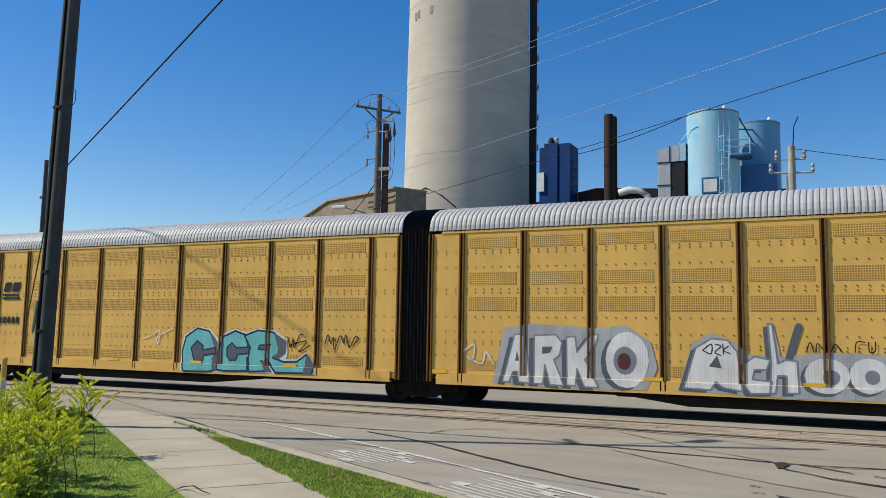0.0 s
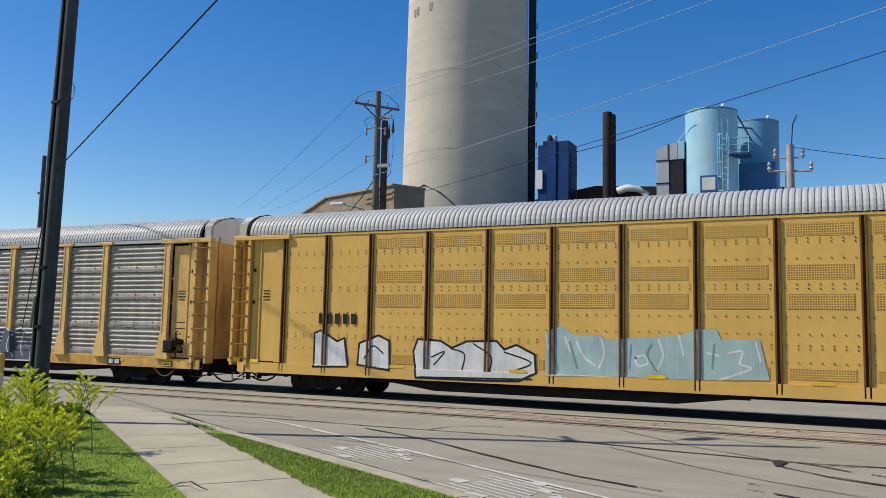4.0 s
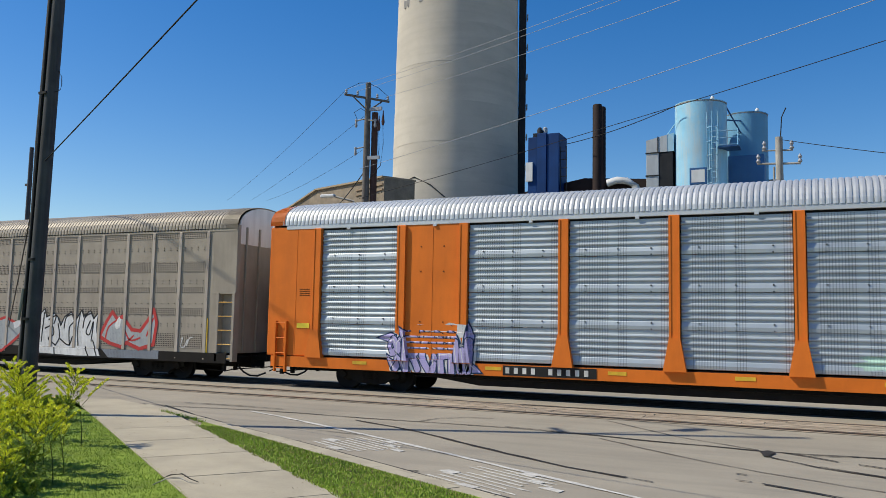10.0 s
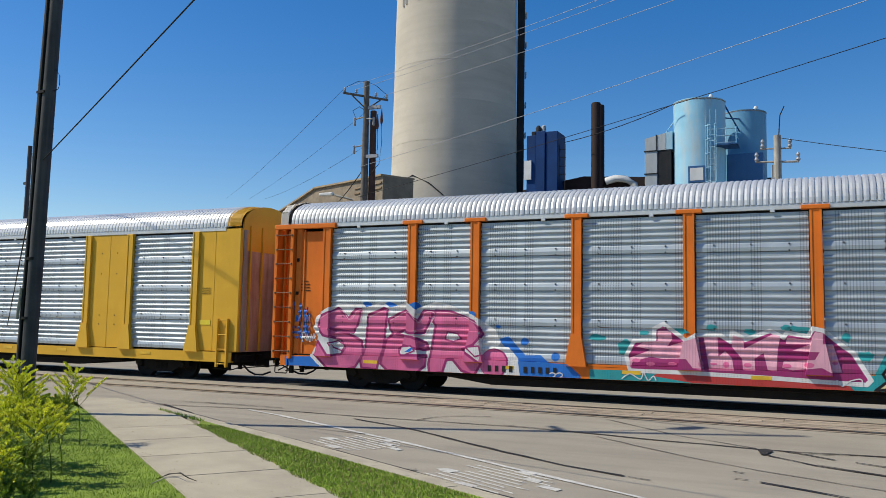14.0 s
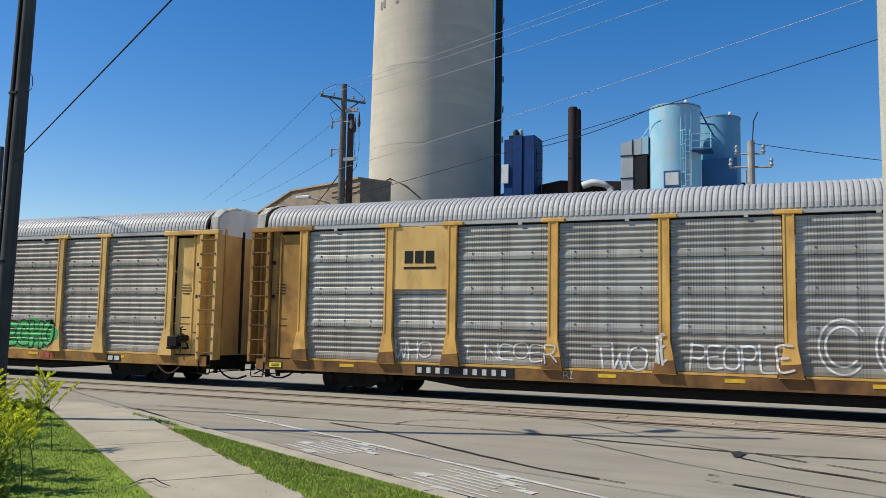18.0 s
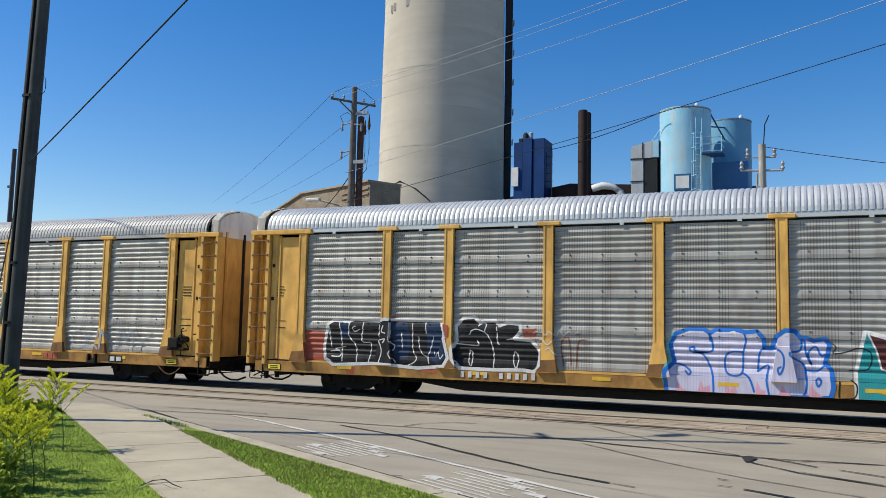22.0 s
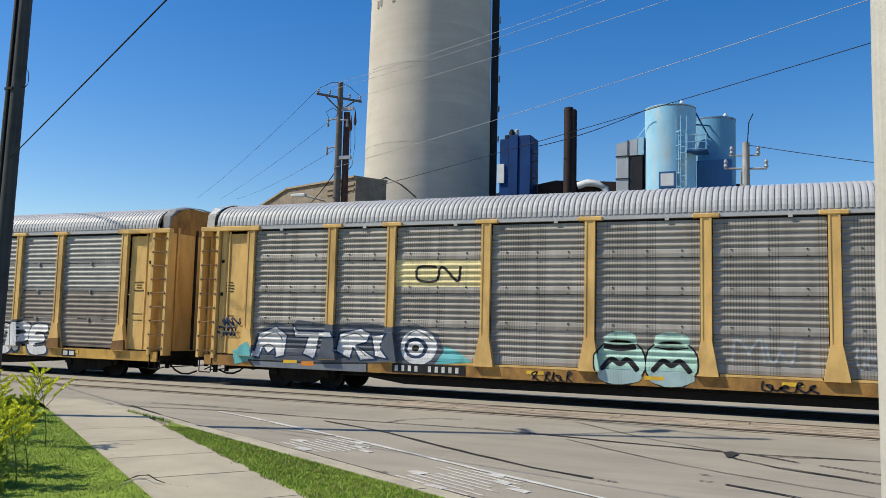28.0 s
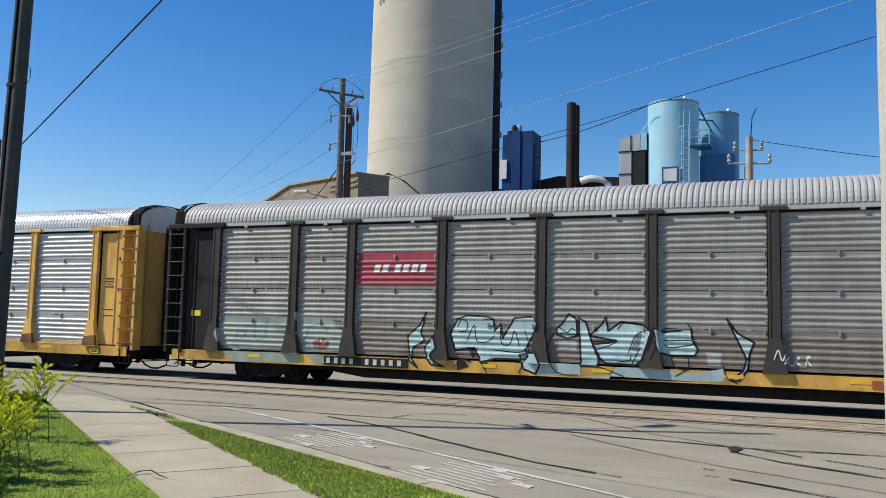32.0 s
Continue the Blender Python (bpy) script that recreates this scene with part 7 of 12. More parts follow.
    p.stroke([(-3.6, 1.36), (-3.38, 1.37), (-2.94, 0.97), (-3.55, 0.95), (-3.58, 1.19), (-3.4, 1.22), (-3.38, 1.1)], 0.038, "black", 2.4, True)
    p.stroke([(-3.33, 1.46), (-2.81, 1.47), (-2.69, 1.17), (-2.72, 0.96), (-2.84, 0.94), (-3.25, 1.32)], 0.038, "black", 2.4, True)
    p.stroke([(-2.67, 1.19), (-2.45, 1.46), (-2.26, 1.52), (-2.07, 1.49), (-2.0, 1.35), (-1.89, 1.42), (-1.84, 1.26), (-1.89, 0.94), (-2.22, 0.9), (-2.41, 0.97), (-2.41, 1.11), (-2.26, 1.25), (-2.1, 1.21), (-2.12, 1.05), (-2.26, 0.99)], 0.038, "black", 2.4, True)
    p.stroke([(-1.79, 1.31), (-1.38, 1.32), (-1.42, 1.16), (-1.79, 1.08), (-1.82, 0.96), (-1.47, 0.95)], 0.038, "black", 2.4, True)
    p.stroke([(-1.36, 0.98), (-1.33, 1.42), (-1.01, 1.51), (-0.97, 1.33), (-1.2, 1.15), (-1.24, 0.98), (-0.99, 1.22), (-0.86, 1.0), (-1.15, 0.87), (-1.38, 0.91)], 0.038, "black", 2.4, True)
    p.stroke([(-0.97, 1.49), (-0.65, 1.53), (-0.61, 1.34), (-0.53, 1.14), (-0.48, 1.06), (-0.59, 1.01), (-0.59, 1.26)], 0.038, "black", 2.4, True)
    p.stroke([(-0.61, 1.44), (-0.28, 1.45), (-0.11, 1.03), (-0.22, 0.93), (-0.29, 1.02)], 0.038, "black", 2.4, True)
    p.stroke([(-3.78, 0.91), (-2.12, 0.89), (-0.31, 0.91)], 0.038, "black", 2.4, True)
    p.stroke([(-3.8, 0.85), (-3.68, 0.73), (-3.58, 0.54)], 0.05, "white", 2.2, True)
    p.stroke([(-3.8, 0.85), (-3.68, 0.73), (-3.58, 0.54)], 0.028, "black", 2.6, True)
    p.stroke([(-3.4, 0.93), (-3.4, 0.74), (-3.3, 0.89)], 0.05, "white", 2.2, True)
    p.stroke([(-3.4, 0.93), (-3.4, 0.74), (-3.3, 0.89)], 0.028, "black", 2.6, True)
    p.stroke([(-3.18, 0.61), (-3.08, 0.75), (-2.94, 0.57)], 0.05, "white", 2.2, True)
    p.stroke([(-3.18, 0.61), (-3.08, 0.75), (-2.94, 0.57)], 0.028, "black", 2.6, True)
    p.stroke([(-2.74, 0.63), (-2.6, 0.77), (-2.41, 0.71), (-2.34, 0.55)], 0.05, "white", 2.2, True)
    p.stroke([(-2.74, 0.63), (-2.6, 0.77), (-2.41, 0.71), (-2.34, 0.55)], 0.028, "black", 2.6, True)
    p.stroke([(-2.12, 0.56), (-2.03, 0.75), (-1.84, 0.85), (-1.66, 0.74), (-1.57, 0.56)], 0.05, "white", 2.2, True)
    p.stroke([(-2.12, 0.56), (-2.03, 0.75), (-1.84, 0.85), (-1.66, 0.74), (-1.57, 0.56)], 0.028, "black", 2.6, True)
    p.stroke([(-1.2, 0.65), (-1.06, 0.88), (-1.02, 0.61)], 0.05, "white", 2.2, True)
    p.stroke([(-1.2, 0.65), (-1.06, 0.88), (-1.02, 0.61)], 0.028, "black", 2.6, True)
    p.stroke([(-0.59, 1.01), (-0.53, 0.67), (-0.45, 0.58)], 0.05, "white", 2.2, True)
    p.stroke([(-0.59, 1.01), (-0.53, 0.67), (-0.45, 0.58)], 0.028, "black", 2.6, True)
    p.stroke([(-0.25, 0.59), (-0.18, 0.73), (0.03, 0.76), (0.08, 0.88)], 0.05, "white", 2.2, True)
    p.stroke([(-0.25, 0.59), (-0.18, 0.73), (0.03, 0.76), (0.08, 0.88)], 0.028, "black", 2.6, True)
    p.letters("THE", -0.02, 0.3, 1.22, 1.37, "white", None, None, 70, fat=0.13, base=7)
    p.letters("ANGELS", 0.34, 0.95, 1.23, 1.43, "white", None, None, 71, fat=0.13, base=7)
    p.letters("FROM", 0.06, 0.55, 1.02, 1.16, "white", None, None, 72, fat=0.13, base=7)
    p.fill("slate", [(1.42, 1.74), (2.02, 1.58), (2.44, 1.87), (2.64, 1.76), (3.03, 1.63), (3.42, 1.66), (3.4, 1.86), (3.76, 1.79), (4.05, 1.83), (4.42, 1.64), (4.79, 1.81), (5.15, 1.61), (5.5, 1.67), (5.46, 0.64), (1.5, 0.6), (1.7, 0.96), (1.61, 1.35)], 1.2, "white", 0.02)
    p.stroke([(2.31, 1.73), (2.48, 1.48), (2.61, 0.99), (2.68, 0.78), (2.5, 0.58)], 0.035, "white", 2.4, True)
    p.stroke([(2.83, 1.63), (2.92, 1.3), (3.01, 1.58)], 0.035, "white", 2.4, True)
    p.stroke([(1.64, 1.09), (2.06, 1.28), (2.21, 1.03), (2.0, 0.75), (1.64, 0.84)], 0.035, "white", 2.4, True)
    p.stroke([(3.17, 1.17), (3.31, 1.26), (3.19, 1.09), (3.54, 0.81), (3.34, 0.59)], 0.035, "white", 2.4, True)
    p.stroke([(3.86, 1.63), (3.98, 1.26), (3.78, 0.88)], 0.035, "white", 2.4, True)
    p.stroke([(4.42, 1.59), (4.31, 1.11), (4.57, 0.75)], 0.035, "white", 2.4, True)
    p.stroke([(4.96, 1.55), (4.86, 1.13), (5.11, 0.78)], 0.035, "white", 2.4, True)
    p.scribble(-13.0, -12.0, 1.6, 1.85, "black", 0.03, 20)
    p.done()
    # silver car
    p = Piece(car_1, label="blue, yellow and green spray-painted letters")
    p.letters("SEK", -11.6, -9.1, 0.95, 1.72, "blue", "blue", None, 21)
    p.stroke([(-11.5, 1.7), (-10.6, 1.55), (-9.9, 1.65), (-9.2, 1.55)], 0.06, "yellow", 4)
    p.blob(-2.8, 1.36, 1.5, 0.48, "blue", 0, 7)
    p.blob(-4.25, 1.36, 0.3, 0.5, "deepgreen", 0, 8)
    p.blob(-1.45, 1.36, 0.32, 0.5, "deepgreen", 0, 9)
    for i, (x, z) in enumerate(((-4.3, 1.6), (-4.2, 1.2), (-1.5, 1.6), (-1.35, 1.2), (-1.55, 1.0))):
        p.blob(x, z, 0.1, 0.1, "white", 4, i, 12, 0.02)
    p.letters("EMOJ", -4.0, -1.7, 0.95, 1.8, "blue", "yellow", None, 22)
    p.stroke([(6.93, 1.19), (7.07, 1.07), (7.0, 0.98), (7.2, 1.2), (7.3, 0.99), (7.33, 1.2)], 0.024, "black", 3, True)
    p.stroke([(8.9, 1.25), (9.09, 1.05), (9.25, 0.99), (9.21, 1.34), (8.96, 1.19), (9.34, 1.26), (9.03, 1.1)], 0.024, "black", 3, True)
    p.stroke([(10.01, 1.34), (10.26, 1.06), (10.13, 1.37), (10.08, 1.08), (10.38, 1.09), (10.32, 1.32), (10.5, 1.06), (10.44, 1.35), (10.61, 1.38), (10.64, 1.3)], 0.024, "black", 3, True)
    p.stroke([(10.68, 1.34), (10.82, 1.3), (10.79, 1.07), (10.9, 1.28), (10.85, 1.36)], 0.024, "black", 3, True)
    p.scribble(-6.8, -5.95, 1.0, 1.55, "blue", 0.04, 23)
    p.scribble(-5.34, -4.65, 1.05, 1.65, "deepgreen", 0.035, 24)
    p.done()
    p = Piece(car_1, label="red painted railway emblem")
    p.stroke([(-5.72, 3.64), (-6.15, 3.64), (-6.3, 3.58), (-6.32, 3.4), (-6.3, 3.22), (-6.15, 3.16), (-5.72, 3.16)], 0.13, "logo_red", 3)
    p.stroke([(-5.6, 3.1), (-5.6, 3.6), (-5.5, 3.66)], 0.13, "logo_red", 3.2)
    p.stroke([(-5.58, 3.62), (-5.3, 3.4), (-5.05, 3.18)], 0.13, "logo_red", 3.4)
    p.stroke([(-5.02, 3.14), (-4.98, 3.3), (-4.98, 3.7)], 0.13, "logo_red", 3.6)
    for i in range(8):
        p.bar(-6.5 + 0.25 * i, -6.35 + 0.25 * i, 2.85, 2.97, "black", 3)
    p.done("emblem")
    # orange car
    p = Piece(car_2, label="teal outlined letters and purple letters")
    p.letters("H2O", 4.1, 7.0, 0.85, 1.95, "pale", "teal", None, 25)
    p.blob(3.3, 1.25, 0.8, 0.2, "mint", 0, 9, rough=0.35)
    p.letters("9rcHW", -9.35, -6.7, 0.56, 1.68, "lilac", "navy", "white", 26, fat=0.16, rim=0.03, wild=3, shine="white")
    p.blob(-7.6, 1.75, 0.9, 0.18, "white", 0, 5, rough=0.4)
    p.scribble(8.05, 8.9, 1.2, 1.66, "black", 0.03, 27)
    p.done()
    for car, u in ((car_2, 4.46), (car_4, 4.31), (car_8, 4.43)):
        p = Piece(car, label="orange slanted railway emblem over a dark swoosh")
        for i in range(4):
            p.bar(u + 0.1 + 0.6 * i, u + 0.58 + 0.6 * i, 3.46, 3.66, "orange", 3, 0.6)
        p.bar(u, u + 2.5, 3.36, 3.40, "black", 3)
        p.bar(u + 0.3, u + 2.3, 3.40, 3.44, "orange", 3)
        p.done("emblem")
    # taupe car
    p = Piece(car_3, "screen", (), "pale, red and black-and-white spray-painted letters")
    p.letters("REBS", -5.3, -0.3, 0.92, 2.35, "ash", "white", None, 28, fat=0.24, rim=0.022, wild=1, slant=0.1)
    p.blob(-8.6, 1.6, 1.4, 0.45, "grey", 0, 11, rough=0.35)
    p.blob(-8.4, 2.25, 0.3, 0.28, "rose", 1, 12)
    p.scribble(-7.6, -6.9, 2.2, 2.5, "white", 0.03, 29)
    p.fill("white", [(4.58, 1.58), (4.48, 1.93), (4.7, 1.82), (5.05, 2.01), (5.35, 2.23), (5.44, 1.94), (5.82, 2.08), (6.0, 1.95), (6.17, 1.65), (6.33, 1.96), (6.66, 2.13), (6.83, 1.78), (7.15, 2.21), (7.24, 1.97), (7.55, 2.18), (7.72, 1.91), (7.95, 2.14), (8.0, 1.62), (7.97, 1.04), (8.17, 0.64), (6.94, 0.62), (4.74, 0.68), (4.74, 1.16)], 1, "black", 0.025)
    p.stroke([(4.7, 1.82), (5.14, 2.0), (5.06, 1.55), (5.12, 1.0)], 0.05, "black", 2.4, True)
    p.stroke([(5.33, 2.1), (5.29, 1.63), (5.25, 1.08)], 0.05, "black", 2.4, True)
    p.stroke([(5.57, 1.85), (5.91, 1.99), (5.83, 1.71)], 0.05, "black", 2.4, True)
    p.stroke([(5.41, 1.55), (5.75, 1.64), (5.84, 1.34), (5.59, 1.19), (5.93, 0.99)], 0.05, "black", 2.4, True)
    p.stroke([(6.34, 1.57), (6.42, 1.94), (6.75, 2.04), (6.79, 1.8), (6.59, 1.57), (6.64, 0.98)], 0.05, "black", 2.4, True)
    p.stroke([(6.18, 1.19), (6.6, 0.99), (6.76, 1.28)], 0.05, "black", 2.4, True)
    p.stroke([(7.09, 2.12), (7.0, 1.58), (7.05, 0.99)], 0.05, "black", 2.4, True)
    p.stroke([(7.24, 1.59), (7.32, 1.96), (7.63, 2.11)], 0.05, "black", 2.4, True)
    p.stroke([(7.57, 1.83), (7.4, 1.46), (7.57, 1.38), (7.72, 1.82), (7.66, 1.16)], 0.05, "black", 2.4, True)
    p.stroke([(7.95, 2.12), (7.89, 1.6), (8.06, 0.88)], 0.05, "black", 2.4, True)
    p.stroke([(6.04, 1.71), (6.14, 1.26), (5.95, 0.96)], 0.05, "black", 2.4, True)
    p.stroke([(5.17, 0.87), (5.22, 0.68)], 0.05, "black", 2.4, True)
    p.stroke([(5.94, 0.89), (5.98, 0.63)], 0.05, "black", 2.4, True)
    p.stroke([(7.41, 0.95), (7.58, 0.66)], 0.05, "black", 2.4, True)
    p.stroke([(7.73, 1.18), (7.97, 0.68)], 0.05, "black", 2.4, True)
    p.fill("grey", [(1.83, 1.4), (2.25, 1.97), (2.59, 1.82), (2.51, 1.32), (2.88, 1.78), (3.34, 1.91), (3.81, 1.74), (4.44, 1.52), (4.01, 1.2), (3.29, 0.71), (2.54, 0.68), (1.86, 0.73)], 0.8, "red", 0.05)
    p.fill("white", [(3.76, 1.72), (4.12, 1.84), (4.17, 1.65), (3.86, 1.49)], 2)
    p.fill("white", [(2.75, 1.38), (2.93, 1.46), (2.9, 1.1), (2.76, 1.06)], 2, "red", 0.03)
    p.fill("white", [(2.13, 1.32), (2.32, 1.37), (2.28, 1.09), (2.16, 1.08)], 2, "red", 0.03)
    p.fill("grey", [(8.04, 1.32), (8.34, 1.85), (8.57, 2.15), (8.8, 1.91), (9.03, 2.0), (9.48, 1.57), (9.85, 1.54), (10.21, 1.95), (10.39, 2.25), (10.54, 1.82), (10.44, 1.11), (9.85, 0.95), (9.26, 1.14), (9.04, 0.99), (8.51, 1.11)], 0.8, "red", 0.06)
    p.fill("white", [(8.69, 1.71), (8.88, 2.0), (8.99, 1.89), (8.92, 1.61), (8.77, 1.57)], 2)
    p.fill("ash", [(8.2, 0.9), (10.71, 0.93), (10.71, 0.65), (8.51, 0.63)], 0.7)
    p.stroke([(8.31, 1.27), (8.42, 1.63), (8.73, 1.85)], 0.06, "red", 2, True)
    p.stroke([(9.11, 1.65), (9.41, 1.23), (9.85, 1.31)], 0.06, "red", 2, True)
    p.stroke([(10.14, 1.39), (10.28, 1.74), (10.39, 1.95)], 0.06, "red", 2, True)
    p.stroke([(9.56, 1.37), (9.19, 1.08)], 0.06, "red", 2, True)
    p.stroke([(11.6, 1.3), (11.67, 1.37), (11.6, 1.1), (11.74, 1.07), (11.87, 1.31), (11.84, 1.1), (11.94, 1.34), (12.07, 1.38)], 0.03, "white", 2, True)
    p.scribble(-12.3, -11.6, 1.0, 1.5, "white", 0.03, 33)
    p.bar(-9.6, -5.77, 1.48, 1.86, "white", 2)
    for x in (-8.45, -8.2, -7.3, -7.05, -6.8, -6.2, -5.95):
        p.bar(x - 0.06, x + 0.08, 1.56, 1.78, "black", 5)
    p.done()
    # graffiti car with orange posts
    p = Piece(car_4, label="large pink, cream and black graffiti letters over teal paint")
    p.fades = [("rose", "pink", 0.97)]
    for i, (x, z, rx, rz) in enumerate([(-11.03, 2.35, 0.15, 0.13), (-10.39, 2.37, 0.18, 0.14), (-9.63, 2.34, 0.22, 0.16), (-8.82, 2.36, 0.17, 0.14), (-7.09, 2.18, 0.13, 0.09), (-5.6, 1.48, 0.11, 0.1), (-4.76, 1.12, 0.11, 0.11), (-6.35, 1.87, 0.08, 0.05)]):
        p.blob(x, z, rx, rz, "blue", 0, i, 16, 0.08)
    p.fill("blue", [(-6.34, 1.53), (-6.04, 1.62), (-5.8, 1.35), (-5.57, 1.13), (-5.16, 1.15), (-4.93, 0.96), (-4.42, 0.95), (-4.09, 0.67), (-4.07, 0.53), (-5.85, 0.51), (-5.8, 1.07), (-6.16, 1.34)], 0.1)
    p.fill("blue", [(-13.13, 0.86), (-12.0, 0.9), (-11.62, 0.48), (-12.29, 0.58), (-13.08, 0.55)], 0.1)
    p.fill("white", [(-12.17, 0.92), (-11.91, 1.4), (-12.12, 1.73), (-12.03, 2.03), (-11.68, 2.25), (-11.32, 2.41), (-10.54, 2.38), (-10.39, 2.28), (-9.91, 2.45), (-9.63, 2.29), (-9.43, 2.33), (-9.09, 2.45), (-8.82, 2.24), (-8.63, 2.31), (-8.2, 2.46), (-7.85, 2.4), (-7.09, 2.12), (-6.45, 1.72), (-6.33, 1.45), (-6.52, 1.28), (-6.07, 1.27), (-5.83, 1.02), (-5.75, 0.53), (-7.81, 0.47), (-9.38, 0.5), (-11.62, 0.49), (-11.96, 0.74)], 0.6, "white", 0.06)
    p.fill("pink", [(-12.02, 1.8), (-11.9, 2.08), (-11.32, 2.32), (-10.99, 2.03), (-10.75, 2.3), (-10.57, 2.29), (-10.63, 1.94), (-10.8, 1.62), (-11.59, 1.71), (-10.97, 1.58), (-10.52, 1.39), (-10.46, 0.98), (-10.69, 0.64), (-11.19, 0.51), (-11.62, 0.56), (-12.09, 0.96), (-11.93, 1.35), (-11.6, 0.94), (-11.2, 0.98), (-11.07, 1.17), (-11.22, 1.41), (-11.77, 1.52)], 2, "magenta", 0.035)
    p.stroke([(-11.97, 1.75), (-11.84, 2.03), (-11.27, 2.27), (-10.93, 1.98), (-10.69, 2.25), (-10.52, 2.24), (-10.58, 1.9)], 0.02, "rose", 2.6, True)
    p.fill("pink", [(-10.32, 2.13), (-9.8, 2.33), (-9.7, 2.28), (-9.81, 1.24), (-9.98, 0.6), (-10.47, 0.62), (-10.52, 0.81), (-10.39, 1.22)], 2, "magenta", 0.035)
    p.stroke([(-10.27, 2.08), (-9.75, 2.28), (-9.65, 2.23)], 0.02, "rose", 2.6, True)
    p.fill("pink", [(-9.66, 2.02), (-9.09, 2.28), (-8.75, 1.97), (-8.56, 2.27), (-8.26, 2.25), (-8.36, 1.98), (-8.54, 1.65), (-8.97, 1.64), (-9.13, 1.73), (-9.4, 1.6), (-8.87, 1.53), (-8.46, 1.39), (-8.37, 1.21), (-8.53, 1.18), (-9.13, 1.3), (-9.32, 1.18), (-9.25, 1.02), (-8.45, 1.04), (-8.46, 0.75), (-8.72, 0.56), (-9.65, 0.59), (-9.86, 0.76), (-9.74, 1.42), (-9.51, 1.6), (-9.62, 1.78)], 2, "magenta", 0.035)
    p.stroke([(-9.61, 1.97), (-9.04, 2.23), (-8.7, 1.93), (-8.51, 2.22), (-8.22, 2.2), (-8.31, 1.93), (-8.5, 1.6), (-8.93, 1.59)], 0.02, "rose", 2.6, True)
    p.fill("pink", [(-8.2, 2.27), (-7.72, 2.25), (-7.02, 2.0), (-6.77, 1.66), (-7.01, 1.37), (-7.38, 1.24), (-6.81, 0.87), (-7.0, 0.55), (-7.37, 0.67), (-7.63, 0.95), (-7.82, 0.95), (-7.94, 0.6), (-8.33, 0.55), (-8.36, 0.81), (-8.28, 1.34), (-8.19, 1.86), (-8.26, 1.98)], 2, "magenta", 0.035)
    p.stroke([(-8.15, 2.23), (-7.67, 2.2), (-6.98, 1.95), (-6.73, 1.62), (-6.97, 1.33)], 0.02, "rose", 2.6, True)
    for i, (x, z, rx, rz) in enumerate([(-6.44, 0.9, 0.4, 0.39)]):
        p.blob(x, z, rx, rz, "magenta", 1.8, i, 16, 0.02)
    for i, (x, z, rx, rz) in enumerate([(-6.47, 0.9, 0.38, 0.36)]):
        p.blob(x, z, rx, rz, "pink", 2.2, i, 16, 0.02)
    p.fill("white", [(-7.83, 1.7), (-7.52, 1.65), (-7.41, 1.53), (-7.64, 1.44), (-7.89, 1.49)], 3, "magenta", 0.02)
    p.fill("white", [(-9.3, 1.13), (-9.2, 1.25), (-8.87, 1.29), (-8.76, 1.16), (-9.06, 1.03), (-9.26, 1.04)], 3, "magenta", 0.02)
    p.fill("blue", [(-9.06, 1.12), (-8.86, 1.25), (-8.79, 1.23), (-8.91, 1.12)], 4)
    p.fill("white", [(-11.59, 1.3), (-11.32, 1.37), (-11.08, 1.26), (-11.17, 1.09), (-11.48, 1.18)], 3, "magenta", 0.02)
    p.fill("white", [(-7.23, 1.3), (-6.84, 1.34), (-6.79, 1.1), (-6.95, 1.06)], 3, "magenta", 0.02)
    p.letters("22", -4.9, -4.53, 0.52, 0.74, "white", None, None, 19, fat=0.13, base=7)
    p.letters("RWA", -12.58, -12.06, 1.32, 1.58, "white", None, None, 20, fat=0.13, base=7)
    p.fill("teal", [(-3.85, 0.84), (-1.96, 0.86), (0.58, 0.86), (2.76, 0.96), (2.75, 0.57), (-0.41, 0.51), (-3.85, 0.51)], 0.05)
    p.fill("red", [(-2.07, 0.86), (1.88, 0.88), (2.15, 0.56), (0.57, 0.54), (-0.41, 0.61), (-1.33, 0.61), (-2.28, 0.74)], 0.3)
    for i, (x, z, rx, rz) in enumerate([(-0.9, 1.94, 0.12, 0.08), (-2.5, 1.78, 0.12, 0.06), (-3.68, 1.64, 0.2, 0.08), (-2.97, 1.42, 0.18, 0.2), (-1.74, 1.84, 0.32, 0.09), (0.74, 1.97, 0.1, 0.06), (1.0, 1.89, 0.29, 0.13), (1.99, 1.77, 0.1, 0.11), (2.37, 1.36, 0.17, 0.11), (-0.04, 1.86, 0.13, 0.07)]):
        p.blob(x, z, rx, rz, "teal", 0.1, i, 16, 0.2)
    p.fill("magenta", [(-2.94, 1.21), (-2.75, 1.58), (-2.25, 1.62), (-2.25, 1.89), (-2.03, 2.01), (-1.48, 1.61), (-1.26, 1.75), (-0.7, 1.76), (-0.47, 1.61), (-0.44, 1.85), (-0.14, 1.67), (0.4, 1.89), (0.69, 1.74), (0.76, 1.85), (1.21, 1.78), (1.31, 1.96), (1.54, 1.91), (1.9, 1.59), (2.12, 1.43), (2.46, 0.84), (2.37, 0.74), (1.33, 0.77), (0.58, 0.8), (-1.43, 0.85), (-2.83, 0.85)], 1.2, "white", 0.05)
    p.fill("rose", [(-2.69, 1.44), (-2.5, 1.56), (-2.17, 1.59), (-2.17, 1.84), (-1.85, 1.85), (-1.82, 1.63), (-1.95, 1.46), (-1.58, 1.58), (-1.21, 1.7), (-1.14, 1.14), (-1.06, 0.9), (-1.32, 0.97), (-1.48, 1.18), (-2.06, 1.16), (-2.33, 1.2), (-2.77, 1.08), (-2.83, 0.91), (-2.86, 1.16), (-2.33, 1.37)], 2)
